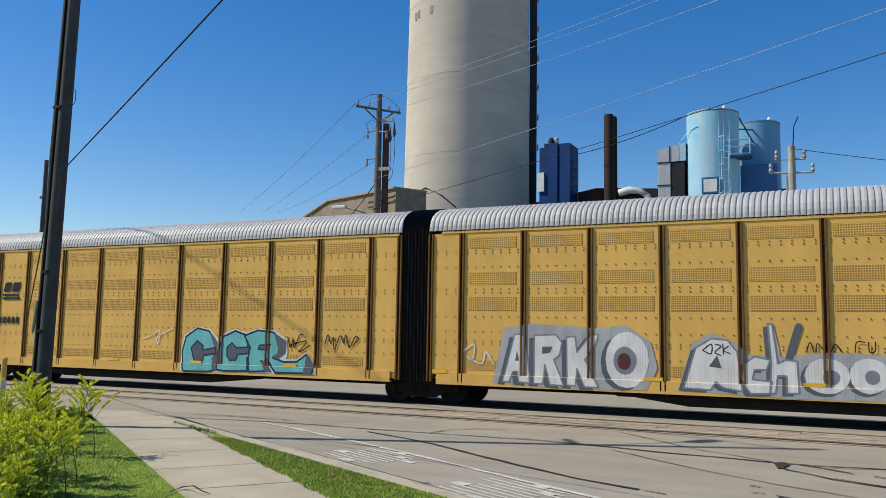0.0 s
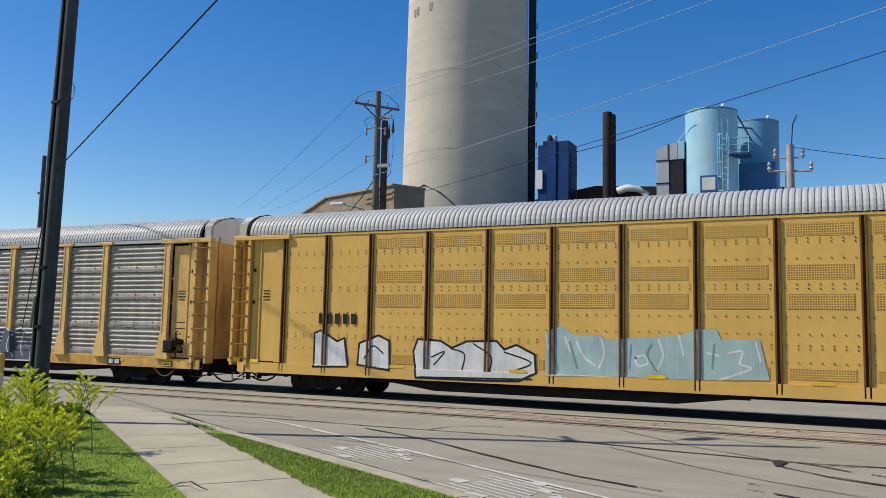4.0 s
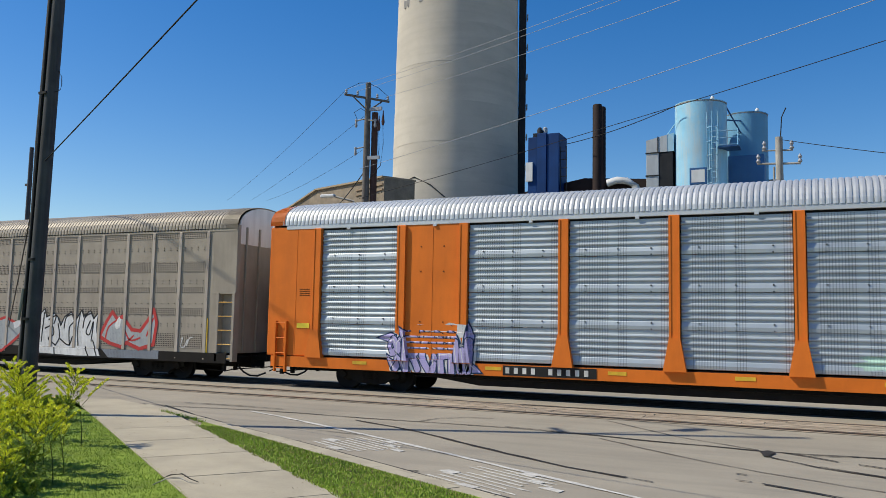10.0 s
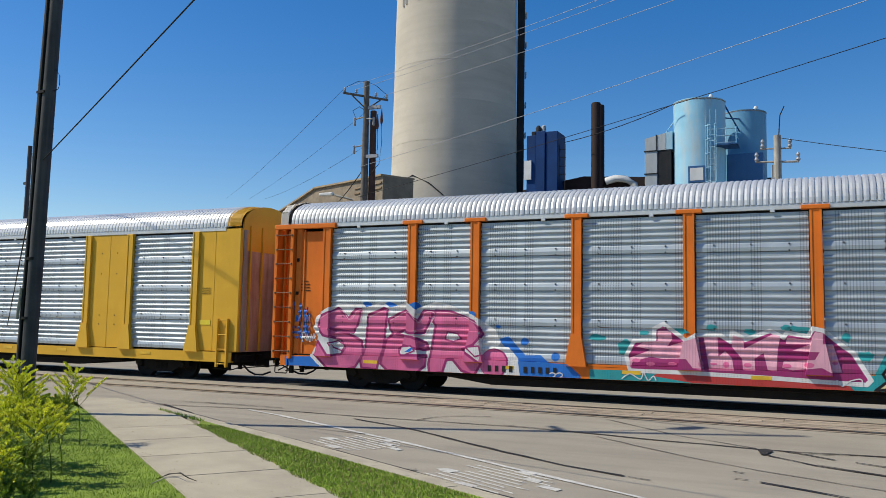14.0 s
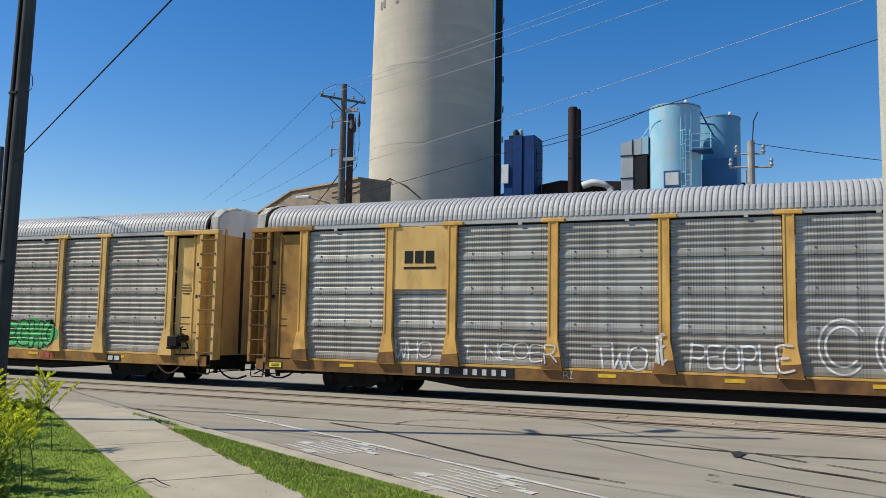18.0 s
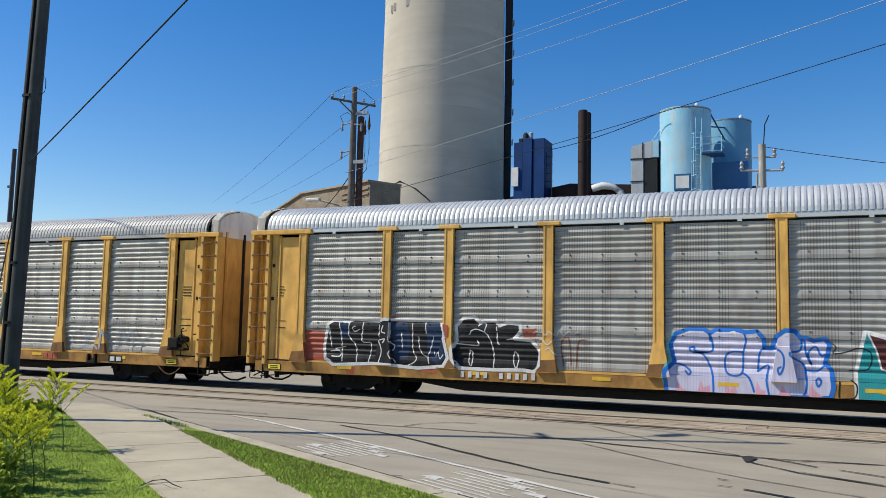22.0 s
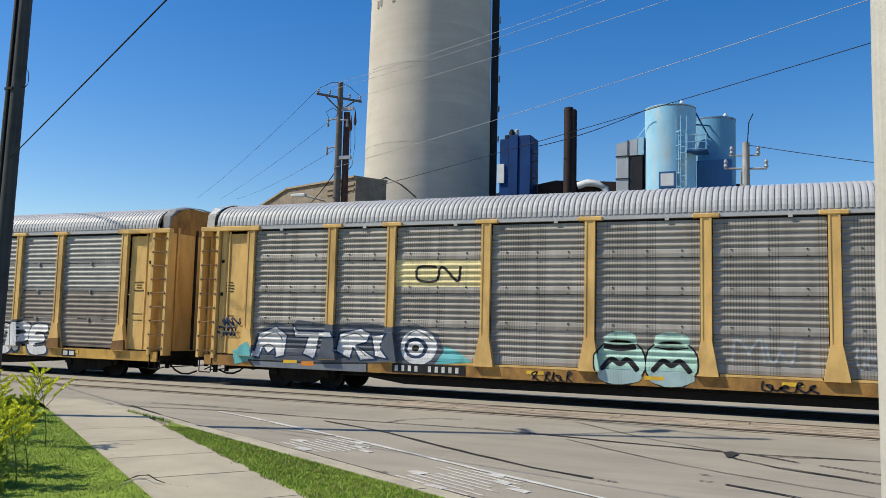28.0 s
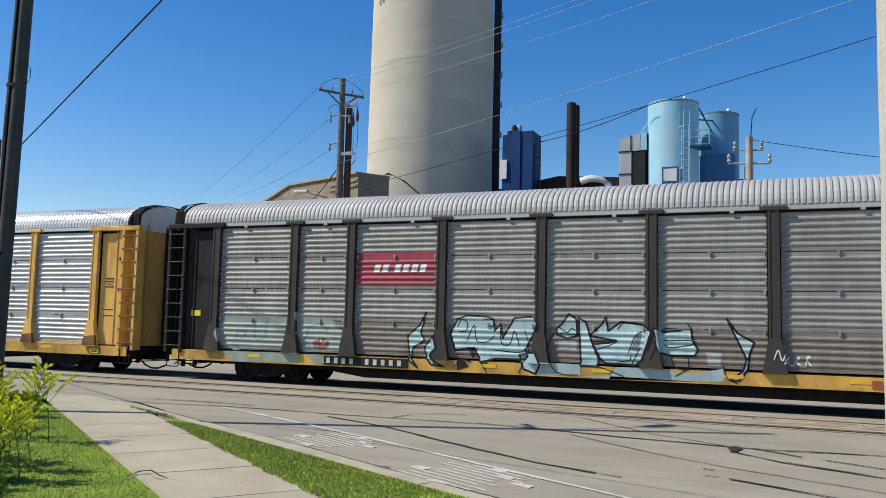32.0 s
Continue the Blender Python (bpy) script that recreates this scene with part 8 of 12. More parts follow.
    p.fill("rose", [(-1.08, 1.7), (-0.77, 1.71), (-0.75, 1.26), (-0.6, 1.39), (-0.45, 1.24), (-0.4, 0.93), (-0.96, 0.93)], 2)
    p.fill("rose", [(-0.42, 1.77), (-0.19, 1.69), (-0.17, 1.46), (0.45, 1.81), (0.62, 1.77), (0.56, 1.45), (0.53, 0.96), (0.34, 0.98), (0.25, 1.37), (0.05, 1.23), (0.07, 0.95), (-0.2, 0.96), (-0.22, 1.22), (-0.45, 1.5)], 2)
    p.fill("rose", [(0.76, 1.74), (1.26, 1.7), (1.35, 1.88), (1.52, 1.86), (1.51, 1.61), (1.72, 1.61), (1.89, 0.99), (1.66, 0.98), (1.48, 1.08), (0.87, 1.0), (0.65, 1.05), (0.68, 1.2), (1.34, 1.25), (1.44, 1.43), (0.87, 1.44), (1.25, 1.6), (0.73, 1.59)], 2)
    for i, (x, z, rx, rz) in enumerate([(-2.69, 1.1, 0.1, 0.05), (-2.34, 1.03, 0.11, 0.05), (-1.82, 1.05, 0.11, 0.04), (-1.14, 1.07, 0.05, 0.07), (-0.86, 1.08, 0.08, 0.03), (-0.58, 1.07, 0.07, 0.07), (-0.1, 1.08, 0.09, 0.05), (0.75, 1.09, 0.1, 0.05), (1.22, 1.13, 0.11, 0.06), (1.75, 1.19, 0.06, 0.04)]):
        p.blob(x, z, rx, rz, "pink", 2.7, i, 16, 0.05)
    p.stroke([(-3.03, 0.65), (-2.83, 0.77), (-2.58, 0.65), (-2.5, 0.81), (-2.39, 0.63), (-2.26, 0.74), (-2.2, 0.64)], 0.025, "white", 5, True)
    p.stroke([(1.63, 0.71), (1.79, 0.81), (1.88, 0.69), (2.02, 0.8), (2.26, 0.86), (2.28, 0.71)], 0.025, "white", 5, True)
    p.fill("teal", [(2.53, 0.94), (2.92, 1.77), (3.82, 1.94), (4.62, 2.04), (6.6, 1.97), (6.94, 1.38), (7.62, 0.99), (7.92, 0.55), (2.54, 0.52)], 0.4)
    p.fill("black", [(2.81, 0.93), (2.93, 1.11), (3.22, 1.23), (3.18, 1.3), (2.92, 1.47), (3.33, 1.85), (3.49, 1.81), (3.22, 1.12), (3.88, 1.07), (4.08, 0.97), (4.05, 0.8), (2.66, 0.57), (2.9, 0.78)], 1.4)
    p.fill("cream", [(2.7, 0.98), (2.82, 1.17), (3.1, 1.28), (3.06, 1.35), (2.8, 1.52), (3.21, 1.9), (3.38, 1.86), (3.11, 1.17), (3.76, 1.12), (3.97, 1.02), (3.93, 0.85), (2.54, 0.62), (2.78, 0.83)], 2, "black", 0.03)
    p.fill("black", [(3.78, 1.73), (3.9, 1.82), (4.27, 1.46), (4.65, 1.95), (4.93, 1.92), (4.52, 0.98), (4.33, 0.53), (4.17, 0.56), (4.28, 0.98), (4.2, 1.25)], 1.4)
    p.fill("cream", [(3.66, 1.78), (3.78, 1.87), (4.16, 1.51), (4.54, 2.01), (4.82, 1.98), (4.41, 1.04), (4.22, 0.58), (4.06, 0.61), (4.17, 1.03), (4.08, 1.3)], 2, "black", 0.03)
    p.fill("black", [(4.91, 1.17), (4.97, 1.61), (5.74, 1.87), (5.81, 1.77), (5.52, 1.49), (5.97, 1.57), (5.52, 1.18), (5.45, 0.95), (5.07, 0.8), (5.54, 0.51), (5.31, 0.54), (4.76, 0.84)], 1.4)
    p.fill("cream", [(4.8, 1.22), (4.86, 1.67), (5.63, 1.92), (5.71, 1.82), (5.41, 1.54), (5.86, 1.62), (5.42, 1.24), (5.34, 1.0), (4.96, 0.85), (5.43, 0.56), (5.2, 0.58), (4.65, 0.89)], 2, "black", 0.03)
    p.fill("black", [(5.82, 1.36), (6.04, 1.87), (6.11, 1.87), (6.2, 1.37), (6.41, 1.9), (6.52, 1.86), (6.61, 1.15), (7.0, 1.32), (7.4, 1.27), (7.47, 1.14), (7.29, 0.93), (6.86, 0.91), (7.3, 0.52), (6.8, 0.66), (6.43, 0.88), (6.14, 0.63), (5.76, 0.87), (5.54, 0.61), (5.45, 0.86), (5.9, 1.3)], 1.4)
    p.fill("cream", [(5.72, 1.41), (5.93, 1.92), (6.01, 1.92), (6.09, 1.42), (6.3, 1.95), (6.42, 1.91), (6.5, 1.2), (6.9, 1.37), (7.3, 1.32), (7.37, 1.19), (7.19, 0.98), (6.76, 0.96), (7.2, 0.56), (6.69, 0.71), (6.32, 0.93), (6.03, 0.68), (5.65, 0.93), (5.43, 0.66), (5.35, 0.92), (5.79, 1.35)], 2, "black", 0.03)
    p.stroke([(9.19, 1.49), (9.22, 1.97), (9.55, 1.94), (9.51, 1.75), (9.25, 1.72), (9.65, 1.66), (9.38, 1.44)], 0.05, "black", 2, True)
    p.stroke([(9.65, 1.51), (9.84, 1.98), (9.91, 1.48), (10.06, 2.01)], 0.05, "black", 2, True)
    p.stroke([(10.19, 2.05), (10.57, 2.05), (10.29, 1.52), (10.57, 1.62)], 0.05, "black", 2, True)
    p.stroke([(10.82, 2.09), (10.67, 1.78), (11.01, 1.78), (10.67, 1.5), (11.1, 1.51)], 0.05, "black", 2, True)
    p.stroke([(11.35, 2.09), (11.16, 1.54), (11.44, 1.46)], 0.05, "black", 2, True)
    p.stroke([(11.44, 1.64), (11.65, 1.73), (11.53, 1.55), (11.74, 1.62)], 0.05, "black", 2, True)
    p.stroke([(9.61, 1.22), (9.78, 1.2), (10.19, 1.36)], 0.05, "black", 2, True)
    p.scribble(-13.0, -12.3, 1.4, 2.6, "blue", 0.04, 38, 5)
    p.done()
    # yellow and silver car
    p = Piece(car_5, label="black slanted railway emblem")
    for i in range(5):
        p.bar(-6.55, -5.9 + 0.05 * i, 3.42 + 0.09 * i, 3.46 + 0.09 * i, "black", 3, 0.2)
    p.bar(-5.45, -5.0, 3.42, 3.86, "black", 3, 0.25)
    p.bar(-4.95, -4.5, 3.42, 3.86, "black", 3, 0.25)
    for i in range(15):
        p.bar(-6.6 + 0.145 * i, -6.5 + 0.145 * i, 3.2, 3.33, "black", 3, 0.2)
    p.done("emblem")
    # rust-stained car
    p = Piece(car_6, label="chalky white writing")
    p.letters("TWO", -3.19, -1.81, 0.95, 1.62, "white", None, None, 0, fat=0.075, base=2)
    p.letters("PEOPLE", -0.84, 1.48, 1.0, 1.68, "white", None, None, 1, fat=0.075, base=2)
    p.letters("NEVER", -6.08, -4.04, 1.08, 1.58, "white", None, None, 2, fat=0.075, base=2)
    p.letters("THE", -1.63, -1.39, 1.13, 1.86, "white", None, None, 3, fat=0.075, base=2)
    p.letters("I", -6.71, -6.4, 1.1, 1.49, "white", None, None, 4, fat=0.075, base=2)
    p.letters("WHO", -8.71, -7.62, 1.05, 1.55, "white", None, None, 5, fat=0.075, base=2)
    p.letters("RI", -3.91, -3.64, 0.69, 0.88, "white", None, None, 6, fat=0.075, base=2)
    for r, ww in ((0.62, 0.05), (0.45, 0.05)):
        p.stroke([(2.5 + r * 0.8 * math.cos(a * 0.5 + 0.6), 1.65 + r * math.sin(a * 0.5 + 0.6)) for a in range(11)], ww, "white")
        p.stroke([(3.6 + r * 0.7 * math.cos(a * 0.63), 1.65 + r * math.sin(a * 0.63)) for a in range(11)], ww, "white")
    p.scribble(4.5, 6.6, 1.55, 1.72, "white", 0.03, 42)
    p.done()
    # second shield car
    p = Piece(car_7, label="green bubble letters and black and white letters")
    p.blob(5.7, 1.45, 1.4, 0.5, "green", 0, 19)
    p.letters("ECHO", 4.45, 6.95, 1.0, 1.9, "green", "black", None, 43)
    p.letters("BRIZK", -1.3, 1.85, 0.55, 1.6, "ash", "black", None, 44, fat=0.13, rim=0.022, wild=1)
    p.blob(-5.1, 1.55, 0.35, 0.5, "grey", 0, 20, rough=0.3)
    p.letters("M2", -4.7, -2.7, 1.0, 1.95, "grey", None, None, 45, fat=0.1)
    p.blob(2.9, 1.2, 1.2, 0.22, "rust", 0, 22, rough=0.4)
    p.done()
    # silver and yellow graffiti car
    p = Piece(car_8, label="black bubble letters, lilac letters and a teal and brown piece")
    p.fill("brick", [(-11.59, 1.85), (-10.94, 1.81), (-10.89, 0.99), (-11.55, 0.94)], 0.1)
    p.fill("brick", [(-4.91, 1.99), (-4.5, 2.02), (-4.55, 1.79), (-4.86, 1.78)], 0.1)
    p.fill("brick", [(-7.26, 2.12), (-6.98, 2.05), (-7.04, 1.51), (-7.21, 1.58)], 0.1)
    p.fill("brick", [(-8.77, 2.28), (-8.62, 2.31), (-8.65, 2.12), (-8.76, 2.12)], 0.1)
    p.fill("brick", [(-7.77, 0.85), (-7.31, 0.84), (-7.37, 0.74), (-7.71, 0.76)], 0.1)
    p.fill("brick", [(-10.21, 0.83), (-9.84, 0.82), (-9.89, 0.63), (-10.11, 0.65)], 0.1)
    p.fill("black", [(-10.92, 1.38), (-10.82, 2.03), (-10.64, 2.14), (-10.13, 2.1), (-9.95, 2.18), (-9.09, 2.14), (-8.98, 2.19), (-8.27, 2.18), (-7.23, 2.17), (-7.11, 1.69), (-6.96, 1.18), (-7.09, 0.95), (-7.88, 0.87), (-9.17, 0.95), (-10.58, 0.87), (-10.88, 1.05)], 1.2, "white", 0.045)
    p.fill("black", [(-6.88, 1.44), (-6.75, 1.65), (-6.78, 2.05), (-6.57, 2.26), (-6.24, 2.29), (-6.1, 2.14), (-5.97, 2.19), (-5.65, 2.2), (-5.54, 2.07), (-5.33, 2.15), (-4.97, 2.13), (-4.94, 1.94), (-5.12, 1.74), (-4.65, 1.7), (-4.42, 1.46), (-4.41, 1.08), (-4.56, 0.9), (-4.9, 0.94), (-5.68, 0.91), (-6.65, 0.92), (-6.85, 1.14)], 1.2, "white", 0.045)
    p.fill("navy", [(-8.73, 2.09), (-8.26, 2.12), (-8.13, 1.56), (-8.23, 1.09), (-8.64, 1.13)], 1.6)
    p.fill("navy", [(-7.69, 2.13), (-7.26, 2.12), (-7.16, 1.63), (-7.04, 1.16), (-7.37, 0.99), (-7.61, 1.26)], 1.6)
    p.fill("navy", [(-10.44, 2.06), (-10.16, 2.07), (-10.15, 1.67), (-10.33, 1.61)], 1.6)
    p.stroke([(-10.79, 1.98), (-10.67, 1.38)], 0.03, "white", 2.4, True)
    p.stroke([(-10.45, 2.1), (-10.33, 1.5), (-10.31, 0.99)], 0.03, "white", 2.4, True)
    p.stroke([(-10.1, 2.1), (-10.12, 1.72), (-9.86, 1.41), (-9.84, 0.98)], 0.03, "white", 2.4, True)
    p.stroke([(-9.64, 2.08), (-9.68, 1.57), (-9.4, 1.52), (-9.37, 1.31), (-9.45, 0.99)], 0.03, "white", 2.4, True)
    p.stroke([(-9.09, 2.12), (-9.14, 1.74), (-8.98, 1.33), (-9.06, 0.98)], 0.03, "white", 2.4, True)
    p.stroke([(-8.97, 2.01), (-9.02, 1.85), (-8.9, 1.8)], 0.03, "white", 2.4, True)
    p.stroke([(-9.05, 1.61), (-8.9, 1.64), (-8.95, 1.54)], 0.03, "white", 2.4, True)
    p.stroke([(-9.91, 1.98), (-10.0, 1.93), (-9.94, 1.83), (-9.78, 1.89)], 0.03, "white", 2.4, True)
    p.stroke([(-8.79, 2.09), (-8.78, 1.59), (-8.62, 1.44), (-8.77, 1.23), (-8.58, 1.0)], 0.03, "white", 2.4, True)
    p.stroke([(-8.43, 1.81), (-8.39, 1.4)], 0.03, "white", 2.4, True)
    p.stroke([(-8.09, 2.08), (-8.07, 1.4), (-7.95, 1.1), (-8.17, 0.94)], 0.03, "white", 2.4, True)
    p.stroke([(-7.9, 1.72), (-7.84, 1.36), (-7.61, 1.21), (-7.44, 1.73)], 0.03, "white", 2.4, True)
    p.stroke([(-7.69, 2.14), (-7.68, 1.83)], 0.03, "white", 2.4, True)
    p.stroke([(-10.69, 1.25), (-10.41, 1.28), (-10.38, 1.12), (-10.66, 1.11)], 0.03, "white", 2.4, True)
    p.stroke([(-10.54, 1.33), (-10.2, 1.4)], 0.03, "white", 2.4, True)
    p.stroke([(-7.61, 1.21), (-7.57, 1.01)], 0.03, "white", 2.4, True)
    p.stroke([(-6.39, 1.83), (-6.32, 1.93), (-6.13, 1.96), (-5.85, 1.79), (-5.69, 1.38), (-5.68, 0.98)], 0.03, "white", 2.4, True)
    p.stroke([(-6.77, 1.57), (-6.14, 1.54), (-6.17, 1.66)], 0.03, "white", 2.4, True)
    p.stroke([(-6.36, 1.4), (-6.39, 1.1), (-6.31, 1.0), (-6.28, 1.31), (-6.34, 1.4)], 0.03, "white", 2.4, True)
    p.stroke([(-6.13, 2.06), (-5.99, 2.14), (-5.91, 2.09), (-5.96, 1.91)], 0.03, "white", 2.4, True)
    p.stroke([(-5.62, 2.17), (-5.59, 1.67), (-5.53, 1.58)], 0.03, "white", 2.4, True)
    p.stroke([(-5.32, 1.71), (-5.01, 1.74), (-4.65, 1.67), (-4.44, 1.46)], 0.03, "white", 2.4, True)
    p.stroke([(-5.11, 1.39), (-5.13, 1.15), (-5.05, 0.97), (-4.99, 1.25), (-5.08, 1.4)], 0.03, "white", 2.4, True)
    p.stroke([(-7.41, 1.32), (-7.37, 1.2), (-7.3, 1.33), (-7.28, 1.17)], 0.022, "white", 2.6, True)
    p.stroke([(-7.24, 1.33), (-7.18, 1.15), (-7.09, 1.26)], 0.022, "white", 2.6, True)
    p.stroke([(-4.6, 1.89), (-4.5, 1.95), (-4.45, 1.85), (-4.35, 1.95), (-4.25, 1.85), (-4.15, 1.95), (-4.0, 1.84), (-3.9, 1.98), (-3.8, 1.86), (-3.65, 1.96), (-3.55, 1.87), (-3.4, 1.97)], 0.022, "white", 2.6, True)
    p.stroke([(-4.5, 1.65), (-4.35, 1.75), (-4.19, 1.61), (-4.04, 1.74)], 0.022, "white", 2.6, True)
    p.stroke([(-4.24, 1.47), (-4.14, 1.52), (-3.99, 1.36)], 0.022, "white", 2.6, True)
    p.stroke([(-3.79, 1.1), (-3.85, 1.67), (-3.65, 1.77), (-3.59, 1.11)], 0.04, "rust", 1.0, True)
    p.stroke([(-3.45, 1.07), (-3.4, 1.68), (-3.21, 1.74)], 0.04, "rust", 1.0, True)
    p.stroke([(-1.21, 0.65), (-1.28, 0.92), (-1.21, 1.2), (-1.14, 1.33), (-1.18, 1.65), (-1.05, 1.95)], 0.09, "cyan", 0.9, True)
    p.fill("frost", [(-1.12, 1.7), (-0.99, 1.97), (-0.68, 2.09), (-0.33, 2.08), (-0.2, 1.99), (-0.07, 2.08), (0.4, 2.08), (0.6, 2.03), (0.85, 2.06), (0.99, 1.89), (1.01, 1.67), (1.17, 1.67), (1.26, 1.94), (1.46, 2.09), (1.66, 2.08), (1.8, 1.91), (1.9, 1.93), (2.05, 1.87), (2.29, 1.92), (2.38, 1.79), (2.34, 1.58), (2.28, 1.37), (2.41, 1.21), (2.44, 0.83), (2.38, 0.6), (0.67, 0.55), (-1.21, 0.56), (-1.26, 1.06), (-1.03, 1.29)], 1.2, "blue", 0.05)
    p.fill("rose", [(-0.99, 0.58), (-0.95, 0.85), (-0.86, 0.67), (-0.75, 0.63), (-0.77, 0.56)], 1.8)
    p.fill("rose", [(-0.49, 0.58), (-0.42, 0.89), (-0.36, 0.7), (-0.21, 0.77), (-0.21, 0.57)], 1.8)
    p.fill("rose", [(0.13, 0.57), (0.13, 0.87), (0.23, 0.68), (0.34, 0.79), (0.42, 0.58)], 1.8)
    p.fill("rose", [(0.79, 0.56), (0.84, 0.9), (0.92, 0.71), (1.02, 0.7), (1.0, 0.55)], 1.8)
    p.fill("rose", [(1.28, 0.56), (1.38, 0.84), (1.46, 0.68), (1.56, 0.68), (1.54, 0.57)], 1.8)
    p.fill("rose", [(1.93, 0.6), (1.98, 0.89), (2.07, 0.73), (2.22, 0.63), (2.14, 0.59)], 1.8)
    p.stroke([(-0.29, 1.54), (-0.59, 1.53), (-0.68, 1.62), (-0.57, 1.65), (-0.53, 1.56), (-0.16, 1.57), (-0.18, 1.9), (-0.28, 2.03)], 0.045, "blue", 2.4, True)
    p.stroke([(-0.53, 1.54), (-0.33, 1.45), (-0.16, 1.06), (-0.13, 0.57)], 0.045, "blue", 2.4, True)
    p.stroke([(-1.21, 1.06), (-1.12, 1.22), (-0.86, 1.23), (-0.66, 1.08), (-0.7, 0.99), (-0.77, 1.08)], 0.045, "blue", 2.4, True)
    p.stroke([(0.54, 1.57), (0.6, 1.83), (0.56, 2.01)], 0.045, "blue", 2.4, True)
    p.stroke([(0.54, 1.57), (0.26, 1.56), (0.14, 1.42), (0.15, 1.12), (0.3, 1.01), (0.51, 1.09), (0.54, 1.52)], 0.045, "blue", 2.4, True)
    p.stroke([(0.51, 1.09), (0.67, 0.96), (0.77, 0.66)], 0.045, "blue", 2.4, True)
    p.stroke([(0.86, 1.14), (0.93, 1.62), (1.26, 1.66), (1.41, 1.51), (1.41, 1.25), (1.33, 1.08), (1.29, 1.2), (1.35, 1.25)], 0.045, "blue", 2.4, True)
    p.stroke([(0.86, 1.14), (1.09, 1.28), (1.04, 0.94), (1.1, 0.57)], 0.045, "blue", 2.4, True)
    p.stroke([(1.01, 1.89), (0.99, 1.65)], 0.045, "blue", 2.4, True)
    p.stroke([(1.8, 1.91), (1.77, 1.65), (1.55, 1.58), (1.61, 1.47), (1.81, 1.35), (1.88, 1.14), (1.88, 0.76), (1.79, 0.58)], 0.045, "blue", 2.4, True)
    p.stroke([(1.86, 1.87), (1.89, 1.57), (2.0, 1.32), (1.93, 1.57), (2.09, 1.74), (2.2, 1.54), (2.32, 1.58)], 0.045, "blue", 2.4, True)
    p.stroke([(1.92, 1.19), (2.12, 1.19), (2.28, 1.33)], 0.045, "blue", 2.4, True)
    p.stroke([(2.09, 0.98), (2.15, 1.03), (2.19, 0.94), (2.13, 0.84), (2.09, 0.94)], 0.045, "blue", 2.4, True)
    p.stroke([(-0.22, 1.97), (-0.2, 1.81)], 0.045, "blue", 2.4, True)
    p.stroke([(0.23, 2.0), (0.35, 2.03), (0.37, 1.94)], 0.05, "white", 2.6, True)
    p.stroke([(-0.85, 1.93), (-0.68, 2.0)], 0.05, "white", 2.6, True)
    p.stroke([(0.69, 1.92), (0.81, 1.95), (0.85, 1.84)], 0.05, "white", 2.6, True)
    p.stroke([(1.46, 1.98), (1.58, 2.01)], 0.05, "white", 2.6, True)
    p.stroke([(2.4, 1.84), (2.51, 1.73), (2.45, 1.59), (2.74, 1.64), (2.97, 1.73), (3.19, 1.65), (3.22, 1.44), (3.11, 1.25), (2.77, 1.22)], 0.025, "black", 1, True)
    p.stroke([(2.57, 0.96), (2.55, 0.63), (2.64, 0.6), (2.87, 0.64), (2.91, 0.89), (2.8, 1.01)], 0.03, "black", 1, True)
    p.fill("teal", [(2.9, 1.19), (3.1, 2.1), (3.74, 1.94), (4.31, 1.82), (4.3, 2.24), (5.11, 2.2), (5.9, 2.15), (6.34, 2.21), (7.07, 1.99), (7.16, 1.66), (7.02, 1.32), (7.4, 1.54), (7.7, 1.46), (7.56, 1.01), (7.34, 1.0), (7.33, 0.54), (2.9, 0.53)], 0.6, "white", 0.04)
    p.fill("brown", [(3.16, 2.05), (3.69, 1.89), (3.76, 1.41), (3.62, 1.21), (3.41, 1.27), (3.32, 1.68)], 1.6, "white", 0.02)
    p.fill("brown", [(3.76, 1.89), (3.86, 2.03), (4.31, 1.77), (4.38, 1.03), (4.04, 1.42), (3.72, 1.14)], 1.6, "white", 0.02)
    p.fill("brown", [(4.47, 1.64), (4.86, 1.94), (5.06, 1.86), (5.39, 1.53), (5.45, 1.2), (5.25, 1.0), (4.99, 1.52), (4.72, 1.24), (4.59, 1.44)], 1.6, "white", 0.02)
    p.fill("brown", [(5.39, 1.66), (6.03, 1.68), (5.97, 1.22), (5.7, 0.56), (5.62, 1.01)], 1.6, "white", 0.02)
    p.fill("brown", [(6.31, 1.49), (6.66, 1.97), (7.04, 1.59), (6.96, 1.27), (6.65, 1.1), (6.56, 1.32), (6.37, 1.31)], 1.6, "white", 0.02)
    p.fill("cyan", [(4.37, 2.19), (4.71, 2.18), (5.01, 2.1), (4.84, 1.96), (4.47, 1.69)], 1.9, "white", 0.025)
    p.fill("cyan", [(5.24, 2.14), (5.89, 1.89), (5.83, 1.72), (5.41, 1.71)], 1.9, "white", 0.025)
    p.fill("cyan", [(5.96, 2.07), (6.34, 1.93), (6.28, 1.57), (6.15, 1.63)], 1.9, "white", 0.025)
    p.fill("cyan", [(6.41, 2.13), (7.04, 1.95), (6.99, 1.69), (6.69, 1.97)], 1.9, "white", 0.025)
    p.fill("pale", [(3.75, 1.43), (3.89, 1.64), (3.96, 1.43), (3.78, 1.22)], 2.2, "white", 0.02)
    p.fill("pale", [(4.03, 0.83), (4.16, 1.1), (4.3, 0.87), (4.13, 0.76)], 2.2, "white", 0.02)
    p.fill("pale", [(4.71, 1.06), (4.84, 1.26), (4.94, 1.0), (4.78, 0.86)], 2.2, "white", 0.02)
    p.fill("pale", [(5.83, 1.36), (6.02, 1.69), (6.24, 1.28), (5.96, 1.24)], 2.2, "white", 0.02)
